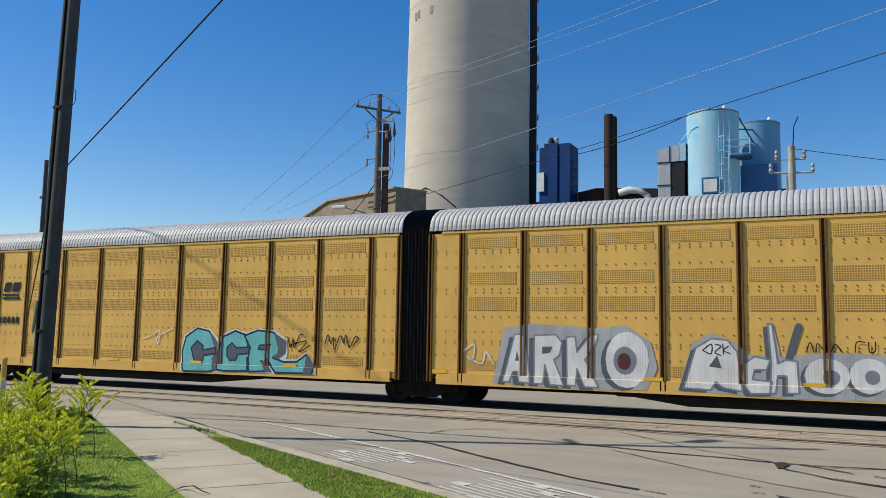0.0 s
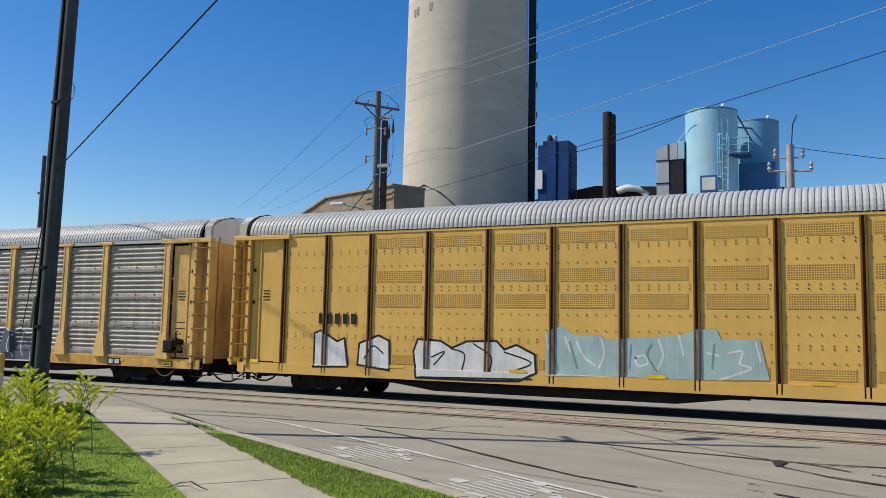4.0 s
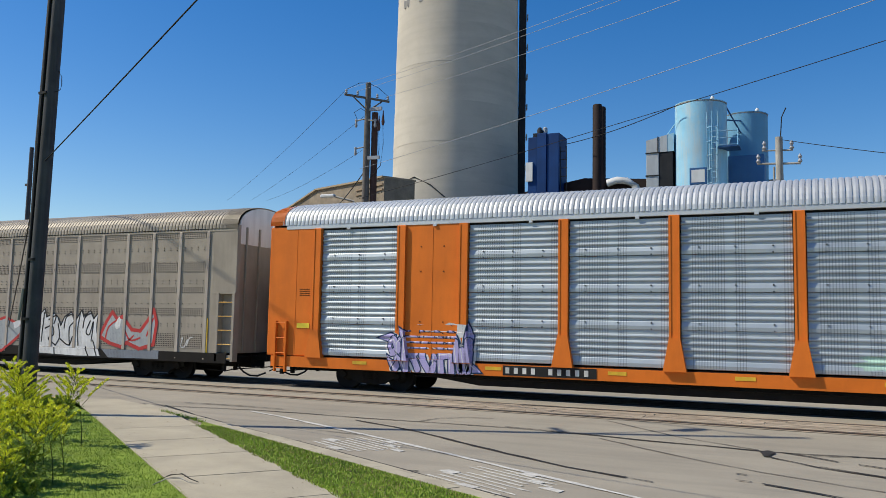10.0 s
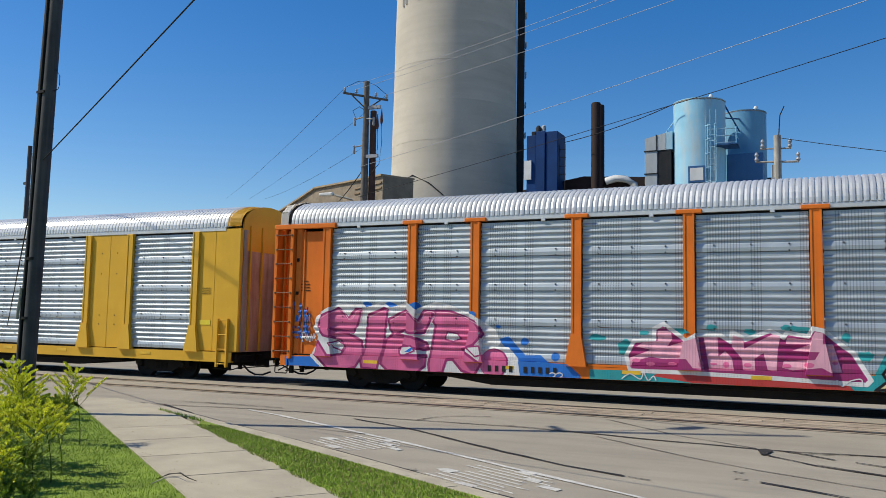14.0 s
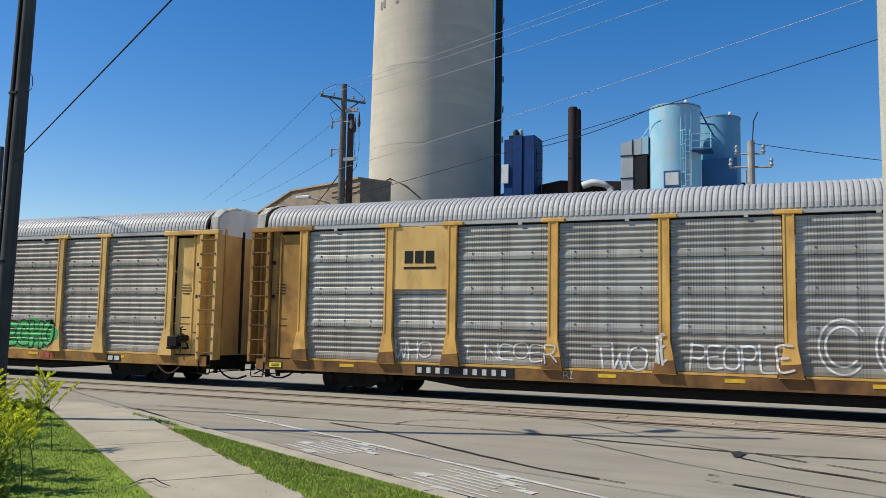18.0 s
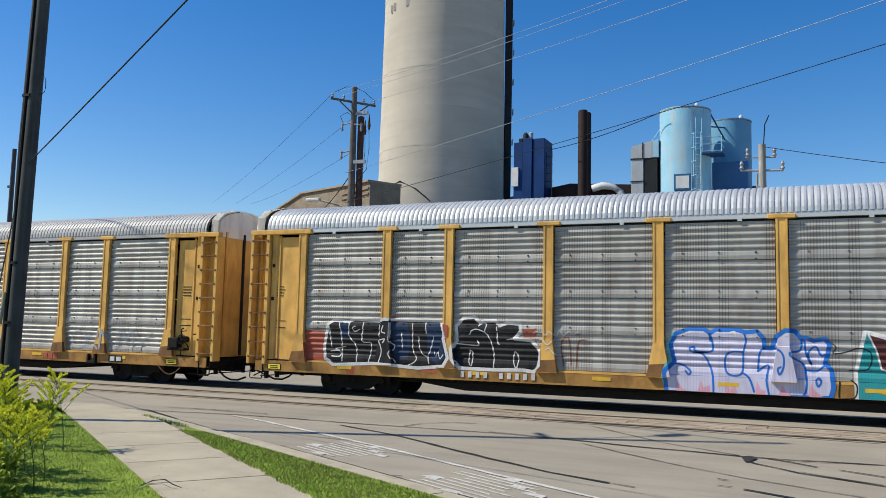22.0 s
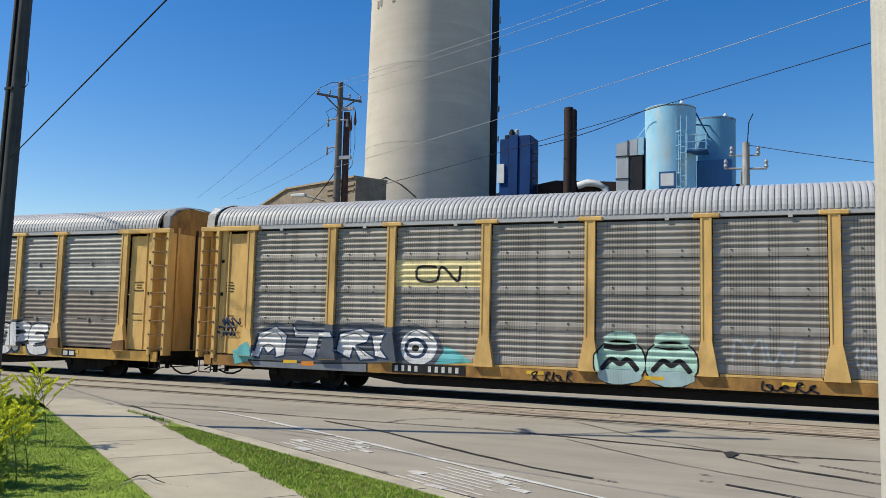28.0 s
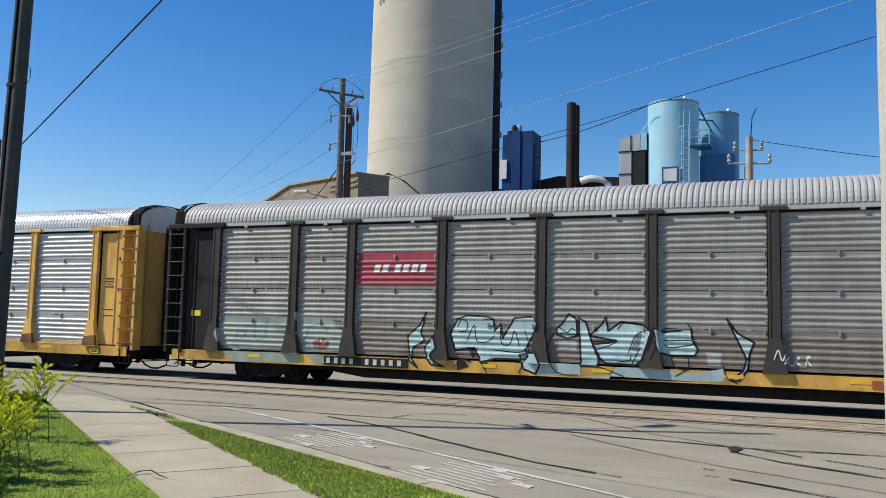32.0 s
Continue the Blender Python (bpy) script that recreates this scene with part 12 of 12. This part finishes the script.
def near_utility_pole():
    root = empty("utility_pole", "dark treated wooden utility pole with cables up its side", "utility pole", loc=(-13.876, 11.132, 0))
    part("shaft", tube_bm([(0.05, 0.000, 0.02), (0.075, 0.000, 1.669), (0.135, 0.000, 4.412), (0.223, 0.000, 8.411), (0.288, 0.000, 11.666), (0.33, 0.000, 14.85)], [0.140, 0.137, 0.131, 0.121, 0.112, 0.10], 20), near_pole, root)
    part("cable", tube_bm([(-0.12, -0.093, 0.320), (-0.105, -0.074, 1.669), (-0.045, -0.056, 3.854), (0.000, -0.093, 5.342), (0.065, -0.102, 6.830), (0.112, -0.093, 8.690), (0.186, -0.093, 12.038)], 0.045, 8), near_pole, root, "thick dark cable strapped up the pole")
    part("cable", tube_bm([(-0.07, -0.130, 0.413), (-0.045, -0.121, 1.669), (0.02, -0.112, 4.040), (0.065, -0.121, 5.714), (0.140, -0.121, 8.504), (0.233, -0.112, 11.759)], 0.026, 6), wire_black, root, "thin black cable")
    part("conduit", tube_bm([(-0.130, -0.158, 1.855), (-0.093, -0.149, 2.227), (-0.074, -0.144, 2.459)], 0.03, 7), pole_grey, root, "short pale conduit piece")
    for z, x, r in ((1.884, 0.033, 0.160), (3.02, 0.074, 0.153)):
        part("strap", lathe_bm([(r, z - 0.025), (r, z + 0.025)], 18), wire_black, root, loc=(x, 0, 0))
    part("lamp_arm", tube_bm([(0.288, 0.000, 10.45), (0.651, 0.40, 10.75), (1.209, 1.0, 10.83), (1.628, 1.45, 10.83)], 0.035, 8), pole_grey, root, "thin curved lamp arm")
    head = lathe_bm([(0.05, -0.42), (0.16, -0.3), (0.19, 0.0), (0.16, 0.28), (0.05, 0.4)], 14)
    bmesh.ops.rotate(head, verts=head.verts[:], matrix=Matrix.Rotation(1.5708, 3, "Y"))
    part("lamp_head", head, white_steel, root, "oval street lamp head", (1.814, 1.65, 10.81), 0.9)
    part("crossarm", box_bm(-0.1, 0.85, -0.05, 0.05, 10.25, 10.35), near_pole, root, loc=(0.27, 0, 0), rz=2.155)
    part("strap", box_bm(0.0, 0.2, -0.15, -0.1, 6.25, 6.3), wire_black, root)
    part("loop", tube_bm([(0.288, -0.019, 6.737), (0.372, -0.019, 6.700), (0.465, -0.019, 6.579), (0.474, -0.019, 6.412), (0.446, -0.019, 6.338), (0.372, -0.019, 6.300), (0.279, -0.019, 6.300)], 0.008, 5), wire_black, root, "small loop of wire")


near_utility_pole()
far = empty("utility_pole", "distant dark wooden utility pole", "utility pole", loc=(-61.0, 48, 0))
part("shaft", lathe_bm([(0.24, 0), (0.17, 16.3)], 12), near_pole, far)
part("bracket", box_bm(-0.5, 0.1, -0.06, 0.06, 13.0, 13.2), near_pole, far)


def line_pole():
    root = empty("utility_pole", "grey wooden utility pole with crossarm, fuses and cables", "utility pole", loc=(-24.65, 42.0, 0))
    part("shaft", lathe_bm([(0.26, 0), (0.24, 6), (0.20, 12), (0.16, 16.3)], 16), weathered_pole, root)
    part("crossarm", tube_bm([(-0.91, -1.2, 15.38), (0.78, 1.2, 15.38)], 0.085, 4, False), weathered_pole, root, "wooden crossarm")
    for a, b in (((-0.55, -0.75, 15.3), (0, 0, 14.6)), ((0.5, 0.8, 15.3), (0, 0, 14.6))):
        part("brace", tube_bm([a, b], 0.04, 6), weathered_pole, root)
    for x, y in ((-0.85, -1.1), (-0.4, -0.55), (0.35, 0.5), (0.74, 1.1)):
        part("insulator", lathe_bm([(0.04, 15.46), (0.09, 15.52), (0.05, 15.58), (0.08, 15.64), (0.03, 15.72)], 10), porcelain, root, "porcelain insulator", (x, y, 0))
    for z, s in ((14.1, -1), (12.4, -1), (14.0, 1)):
        part("bracket", tube_bm([(0, -0.1, z), (0.65 * s, -0.2, z - 0.1)], 0.04, 6), pole_grey, root)
        part("fuse", lathe_bm([(0.05, z - 0.5), (0.09, z - 0.42), (0.06, z - 0.2), (0.09, z - 0.05), (0.04, z)], 8), porcelain, root, loc=(0.65 * s, -0.2, 0))
    for i, (x, z) in enumerate(((0.85, 14.2), (1.12, 14.5))):
        part("arrester", lathe_bm([(0.06, z - 0.9), (0.10, z - 0.7), (0.05, z - 0.3), (0.02, z)], 8), red_pole, root, "dark red arrester", (x, -0.1, 0))
        part("lead", tube_bm([(x, -0.1, z - 0.9), (x + 0.05, -0.1, z - 2.0), (x - 0.1, -0.1, z - 3.3), (x - 0.5, -0.1, z - 3.7)], 0.02, 6), wire_black, root, "black lead")
    part("jumper", tube_bm([(-0.6, -0.2, 14.1), (-0.75, -0.3, 14.5), (-0.3, -0.3, 14.7), (0, -0.2, 14.5)], 0.018, 5), wire_black, root)
    part("jumper", tube_bm([(-0.85, -1.1, 15.7), (-0.3, -0.5, 16.2), (0, 0, 16.3), (0.4, 0.5, 16.1), (0.74, 1.1, 15.7)], 0.016, 5), wire_black, root)
    short = empty("utility_pole", "shorter reddish wooden pole beside a grey one", "utility pole", loc=(-24.28, 42.25, 0))
    part("shaft", lathe_bm([(0.24, 0), (0.2, 10), (0.19, 14.5)], 16), red_pole, short)
    part("fuse_rack", box_bm(-0.3, 0.55, -0.4, -0.25, 11.6, 11.8), porcelain, short, "grey fuse rack")
    part("fuse_rack", box_bm(-0.2, 0.6, -0.35, -0.2, 14.55, 14.75), porcelain, short, "grey fuse rack")


line_pole()


def grey_pole():
    root = empty("utility_pole", "pale grey pole with transformer cans and steel arms", "utility pole", loc=(-1.72, 38.0, 0))
    part("shaft", lathe_bm([(0.19, -0.02), (0.17, 5), (0.15, 10.3)], 16), pole_grey, root)
    part("arm", tube_bm([(-0.9, 0, 9.18), (0.85, 0, 9.10)], 0.045, 6), pole_grey, root)
    part("arm", tube_bm([(-0.7, 0, 9.75), (0.55, 0, 9.7)], 0.035, 6), pole_grey, root)
    part("mast", tube_bm([(0.05, 0.1, 10.2), (0.12, 0.1, 11.2), (0.3, 0.1, 11.6)], 0.025, 5), wire_black, root)
    for x, z in ((0.82, 9.1), (0.5, 9.7), (-0.6, 9.75), (-0.85, 9.18)):
        part("insulator", lathe_bm([(0.03, z), (0.10, z + 0.1), (0.05, z + 0.2), (0.09, z + 0.3), (0.03, z + 0.42)], 10), porcelain, root, loc=(x, 0, 0))
    for x, y, z in ((-0.62, -0.25, 7.0), (0.05, -0.5, 7.05)):
        part("transformer", lathe_bm([(0.18, z), (0.20, z + 0.05), (0.20, z + 0.82), (0.17, z + 0.92), (0.05, z + 0.95)], 20), pole_grey, root, "pale transformer can", (x, y, 0))
        part("bushing", lathe_bm([(0.05, z + 0.9), (0.07, z + 1.05), (0.03, z + 1.2)], 8), porcelain, root, loc=(x - 0.1, y, 0))
    for z in (3.2, 5.0, 6.1, 8.2):
        part("cable_clamp", box_bm(-0.26, -0.12, -0.12, 0.12, z, z + 0.25), porcelain, root)
    part("cable", tube_bm([(-0.24, -0.05, 0.2), (-0.22, -0.05, 9.0)], 0.04, 6), pole_grey, root)
    part("lead", tube_bm([(0.3, -0.1, 8.1), (0.5, -0.2, 7.6), (0.45, -0.3, 7.2)], 0.02, 5), wire_black, root)


grey_pole()
nearp = empty("utility_pole", "pale bleached wooden pole close to the sidewalk", "utility pole", loc=(0.63, 4.55, 0))
part("shaft", lathe_bm([(0.225, 0.05), (0.222, 1.2), (0.226, 2.2), (0.218, 2.6), (0.220, 3.2), (0.214, 4.5), (0.2, 9.0)], 28), pale_pole, nearp)

wire((-13.70, 11.07, 4.92), (0.63, 4.55, 7.85), 0.03, 0.012, wire_black, "thick black overhead cable above the street")
A = Vector((-24.65, 42.0, 16.3))
wire((-25.5, 40.9, 15.7), (0.73, 24.55, 13.74), 0.25, 0.009, wire_alu, "pale thin overhead wire across the sky")
wire((-25.05, 41.45, 15.7), (1.47, 24.27, 13.58), 0.25, 0.009, wire_alu, "pale thin overhead wire across the sky")
wire((-23.9, 43.1, 15.7), (4.14, 23.45, 13.09), 0.25, 0.010, wire_alu, "pale thin overhead wire across the sky")
wire((-25.0, 41.9, 11.1), (13.85, 24.05, 13.95), 0.3, 0.012, wire_alu, "pale thin overhead wire across the sky")
wire((-25.0, 41.9, 9.3), (15.3, 24.05, 12.98), 0.3, 0.014, wire_black, "dark overhead wire across the sky")
wire((-19.5, 66, 17.2), (-9.6, 60, 18.0), 0.25, 0.03, wire_black, "thin dark overhead wire against the sky")
wire((-1.7, 38, 10.2), (14, 30, 6.0), 0.3, 0.014, wire_black, "thin dark overhead wire against the sky")
wire((-25.5, 40.9, 15.7), (-62.3, 75, 15.8), 0.35, 0.011, wire_black, "thin dark overhead wire against the sky")
wire((-23.9, 43.1, 15.7), (-59.0, 75, 15.6), 0.35, 0.011, wire_black, "thin dark overhead wire against the sky")
wire((-24.8, 42, 12.3), (-56.8, 75, 15.5), 0.35, 0.011, wire_black, "thin dark overhead wire against the sky")
wire((-24.8, 42, 10.9), (-38.5, 57.8, 10.5), 0.5, 0.03, wire_black, "dark service wire to the stone building")
wire((-14.05, 11.16, 4.13), (-30, 23, 1.0), 0.05, 0.015, wire_black, "thin dark guy wire beside the pole")

wire((-13.54, 11.13, 14.34), (-56.0, 26.49, 15.8), 0.0, 0.03, wire_black, "thick black overhead cable along the street")

marker = empty("marker_post", "yellow and white marker post beside the crossing", "marker post", loc=(-20.7, 15.4, 0))
part("upper_post", lathe_bm([(0.075, 0.55), (0.075, 1.10), (0.05, 1.13)], 12), yellow_paint, marker)
part("lower_post", lathe_bm([(0.075, -0.06), (0.075, 0.55)], 12), road_paint, marker)


# ---- plants ----
leaf_green = mat("leaf_green", (0.26, 0.35, 0.045), 0.6, 0, 0.3, 3.0, 20.0, 0.1)
stem_green = mat("stem_green", (0.10, 0.13, 0.03), 0.7, 0, 0.2, 3.0, 20.0, 0.1)
bloom_yellow = mat("goldenrod_yellow", (0.86, 0.84, 0.06), 0.7, 0, 0.2, 6.0, 20.0, 0.1)
grass_green = mat("grass_green", (0.245, 0.345, 0.04), 0.7, 0, 0.35, 0.8, 20.0, 0.0, vary=False)
dry_grass = mat("dry_grass", (0.30, 0.25, 0.11), 0.8, 0, 0.3, 1.0, 20.0, 0.0, vary=False)
for m in (leaf_green, grass_green, bloom_yellow):
    pb = m.node_tree.nodes["Principled BSDF"]
    pb.inputs["Subsurface Weight"].default_value = 0.0
    pb.inputs["Specular IOR Level"].default_value = 0.25


def goldenrod(seed, height, stems=3, bright=0.85):
    rnd = random.Random(seed)
    root = empty("goldenrod", "tall goldenrod weed with narrow leaves and yellow-green plumes", "weed", "goldenrod weeds")
    stem, leaves, bloom = bmesh.new(), bmesh.new(), bmesh.new()

    def blade(bm, p, d, l, w, droop):
        side = d.cross(Vector((0, 0, 1)))
        side = (side.normalized() if side.length > 0.01 else Vector((1, 0, 0))) * w
        mid, tip = p + d * l * 0.5 + Vector((0, 0, 0.012)), p + d * l + Vector((0, 0, -droop))
        bm.faces.new([bm.verts.new(q) for q in (p, mid - side, tip, mid + side)])

    for s in range(stems):
        base = Vector((rnd.uniform(-0.14, 0.14), rnd.uniform(-0.14, 0.14), 0))
        lean = Vector((rnd.uniform(-0.2, 0.2), rnd.uniform(-0.2, 0.2), 0))
        h = height * rnd.uniform(0.75, 1.05)

        def at(k):
            return base + lean * (k * k) * h + Vector((0, 0, h * k))
        add_tube(stem, [at(k / 5) for k in range(6)], [0.008, 0.007, 0.006, 0.005, 0.004, 0.003], 4)
        for i in range(42):
            k = 0.04 + 0.76 * i / 42
            a = i * 2.4 + rnd.uniform(-0.3, 0.3)
            d = Vector((math.cos(a), math.sin(a), rnd.uniform(0.1, 0.5))).normalized()
            blade(leaves, at(k), d, rnd.uniform(0.10, 0.18) * (1.2 - 0.5 * k), 0.013, rnd.uniform(0.0, 0.05))
        # arching side branches, each with tiny florets along its upper part
        for i in range(10):
            k = 0.50 + 0.48 * i / 10
            a = i * 2.4 + rnd.uniform(-0.5, 0.5)
            l = (0.12 + (1.0 - k) * 0.62) * h * rnd.uniform(0.75, 1.15)
            d = Vector((math.cos(a), math.sin(a), rnd.uniform(0.45, 1.1))).normalized()
            p, bend = at(k), Vector((0, 0, 0.12 * l))
            add_tube(stem, [p, p + d * l * 0.5 + bend * 0.6, p + d * l + bend * 0.4], [0.004, 0.003, 0.002], 3)
            for j in range(4):
                q = p + d * l * rnd.uniform(0.05, 0.5)
                e = (d + Vector([rnd.gauss(0, 0.6) for _ in range(3)])).normalized()
                blade(leaves, q, e, rnd.uniform(0.05, 0.10), 0.006, 0.01)
            n = int(34 + l * 210)
            for j in range(n):
                t = 0.3 + 0.75 * j / n
                q = p + d * l * t + bend * (1.6 * t - 1.2 * t * t) + Vector((rnd.gauss(0, 0.008), rnd.gauss(0, 0.008), rnd.uniform(0.0, 0.03) * (1.2 - t)))
                e = (d * 0.5 + Vector((0, 0, 0.7)) + Vector([rnd.gauss(0, 0.6) for _ in range(3)])).normalized()
                tgt = bloom if rnd.random() < bright else leaves
                blade(tgt, q, e, rnd.uniform(0.024, 0.045), rnd.uniform(0.006, 0.010), 0.0)
    part("stem", stem, stem_green, root)["kind"] = "stuff"
    part("leaves", leaves, leaf_green, root)["kind"] = "stuff"
    part("flower_plume", bloom, bloom_yellow, root, "yellow-green flower plumes")["kind"] = "stuff"
    return root


def weeds():
    kinds = [goldenrod(s, h, n, b) for s, h, n, b in ((1, 1.12, 2, 0.95), (2, 0.8, 2, 0.88), (3, 0.62, 3, 0.7), (4, 0.45, 4, 0.12), (6, 0.9, 3, 0.9))]
    rnd = random.Random(5)
    # single tall plants, middling ones in front, small ones at the lawn's far edge
    spots = [(x, y, 0) for x, y in [(-9.86, 8.72), (-11.65, 9.4), (-12.2, 9.46), (-12.17, 9.06), (-10.99, 8.68)]] + [(x, y, 1) for x, y in [(-8.33, 7.04), (-8.97, 7.33), (-9.35, 7.34), (-9.71, 7.38), (-7.85, 6.54)]] + [(x, y, 3) for x, y in [(-12.72, 10.83), (-13.02, 10.63), (-12.56, 10.43), (-12.4, 10.73)]]
    # a loose patch towards the viewer, leafy and low
    while len(spots) < 50:
        y = rnd.uniform(3.2, 7.6)
        x = -1.21 * y - rnd.uniform(0.0, 1.0) ** 1.2 * 2.3
        near_lawn = -1.19 * y - x < 0.5
        spots.append((x, y, 3 if near_lawn else rnd.choice((1, 1, 2, 2, 3, 3))))
    for i, (x, y, k) in enumerate(spots):
        copy_thing(kinds[4 if k == 0 and i % 2 else k], pose(x, y, 0.07, 0, 0, rnd.uniform(0, 360)))
    for i, r in enumerate(kinds):
        r.location = (-11.4 - 0.5 * i, 8.2 + 0.3 * i, 0.07)


weeds()


twig = part("twig", tube_bm([(0.0, 0.0, 0.02), (0.10, 0.08, 0.07), (0.24, 0.11, 0.09), (0.36, 0.10, 0.05), (0.47, 0.12, 0.02)], [0.006, 0.008, 0.008, 0.006, 0.004], 6), wire_black, loc=(-6.890000000000001, 7.32, 0.10))
tagged(twig, "dark dry twig lying on the sidewalk's edge", "twig")
twig = part("twig", tube_bm([(0.0, -0.12, 0.0), (0.07, 0.0, 0.05), (0.20, 0.08, 0.06), (0.30, 0.11, 0.02)], [0.006, 0.007, 0.007, 0.004], 6), pale_pole, loc=(-6.8100000000000005, 7.2700000000000005, 0.10))
tagged(twig, "bleached dry twig lying on the sidewalk's edge", "twig")


def blades(name, label, material, inside, count, box, hmin, hmax, seed, z):
    rng = np.random.default_rng(seed)
    pts = []
    while len(pts) < count:
        xy = rng.uniform((box[0], box[2]), (box[1], box[3]), (count, 2))
        pts += [p for p in xy if inside(p[0], p[1])]
    p = np.array(pts[:count])
    n = len(p)
    a = rng.uniform(0, 6.283, n)
    h = rng.uniform(hmin, hmax, n)
    w = rng.uniform(0.004, 0.008, n)
    lean = rng.normal(0, 0.35, (n, 2)) * h[:, None]
    v = np.zeros((n, 3, 3))
    v[:, 0, 0], v[:, 0, 1] = p[:, 0] - w * np.cos(a), p[:, 1] - w * np.sin(a)
    v[:, 1, 0], v[:, 1, 1] = p[:, 0] + w * np.cos(a), p[:, 1] + w * np.sin(a)
    v[:, 2, :2] = p + lean
    v[:, :2, 2], v[:, 2, 2] = z - 0.005, z + h
    me = bpy.data.meshes.new(name)
    me.from_pydata(v.reshape(-1, 3).tolist(), [], [(3 * i, 3 * i + 1, 3 * i + 2) for i in range(n)])
    ob = part(name, me, material)
    return tagged(ob, label, "grass", kind="stuff")


def side_of(x, y):
    """Distance to the left edge of the sidewalk; positive on the street side."""
    return (Vector((x, y)) - WALK_LEFT).dot(WALK_SIDE)


blades("lawn_grass", "short green lawn grass", grass_green, lambda x, y: -5.5 < side_of(x, y) < 0.04 and -0.81 * (x + 6.24) + 0.586 * (y - 6.98) < 8.6 and x * x + y * y > 4, 130000, (-14.5, 0.5, 0.5, 13.5), 0.008, 0.024, 1, 0.09)
in_verge = lambda x, y: side_of(x, y) > 1.41 + 0.025 * math.sin(9 * x) * math.sin(4.3 * x + 1) and (0.469 * (x + 9.2) + 0.883 * (y - 11.35)) < 0.02 and x > -10.0
blades("verge_grass", "short green and brown grass of the verge", grass_green, in_verge, 46000, (-10, 2, 4.0, 11.5), 0.012, 0.036, 2, 0.10)
blades("dry_grass", "dry brown grass blades among the green", dry_grass, in_verge, 9000, (-10, 2, 4.0, 11.5), 0.015, 0.045, 3, 0.10)
blades("crack_grass", "grass tufts growing at the kerb", grass_green, lambda x, y: abs((x + 11.5) * 0.46 + (y - 12.58) * 0.89) < 0.05, 420, (-12.2, -10.2, 11.9, 13.1), 0.02, 0.07, 4, 0.09)
blades("trackside_weeds", "rough green weeds along the far side of the tracks", grass_green, lambda x, y: math.sin(x * 1.7) + math.sin(x * 0.63 + 1) > 0.1, 16000, (-26, 16, 33.5, 36.8), 0.1, 0.45, 5, 0.09)


def walk_debris():
    """Dry bits of leaf and grit scattered along the sidewalk's edges."""
    rnd = random.Random(31)
    bm = bmesh.new()
    for i in range(120):
        along, across = rnd.uniform(-5, 7.6), 0.72 + 0.68 * rnd.choice((-1, 1)) * rnd.random() ** 0.45
        p = WALK_LEFT + WALK_DIR * along + WALK_SIDE * across
        r, a, z = rnd.uniform(0.004, 0.013), rnd.uniform(0, 6.28), 0.1045
        pts = [(p.x + r * k * math.cos(a + b), p.y + r * k * math.sin(a + b), z + h) for b, k, h in ((0, 1.3, 0.006), (1.8, 0.5, 0.0), (3.14, 1.2, 0.008), (4.6, 0.6, 0.0))]
        bm.faces.new([bm.verts.new(q) for q in pts])
    tagged(part("leaf_litter", bm, dry_litter), "dry brown leaf bits scattered on the sidewalk", "leaf litter", kind="stuff")


dry_litter = mat("dry_litter", (0.20, 0.16, 0.10), 0.9, 0, 0.3, 8.0, 30.0, 0.0)
walk_debris()


# ---- motion ----
def motions():
    times = [0.5 * i for i in range(65)]
    for root, offset in CARS:
        walk(root, [(t, pose(train_at(t) + offset, RACK_Y, 0)) for t in times])
    for wheel, root, sx in WHEELS:
        offset = next(o for r, o in CARS if r == root) + wheel.parent.location.x
        enter = next((f for f in range(0, 961) if train_at(f / 30) + offset > -34), None)
        leave = next((f for f in range(0, 961) if train_at(f / 30) + offset > 12), 960)
        if enter is None or enter >= leave:
            continue
        frames = sorted({0, 960, *range(max(0, enter), leave + 1)})
        rows, turn = [], 0.0
        last = frames[0]
        for f in frames:
            d = train_at(f / 30) - train_at(last / 30)
            if f - last == 1:
                turn += math.degrees(d / 0.42)
            rows.append((f / 30, pose(sx, 0, 0.42) @ Matrix.Rotation(radians(turn), 4, "Y")))
            last = f
        walk(wheel, rows)


motions()
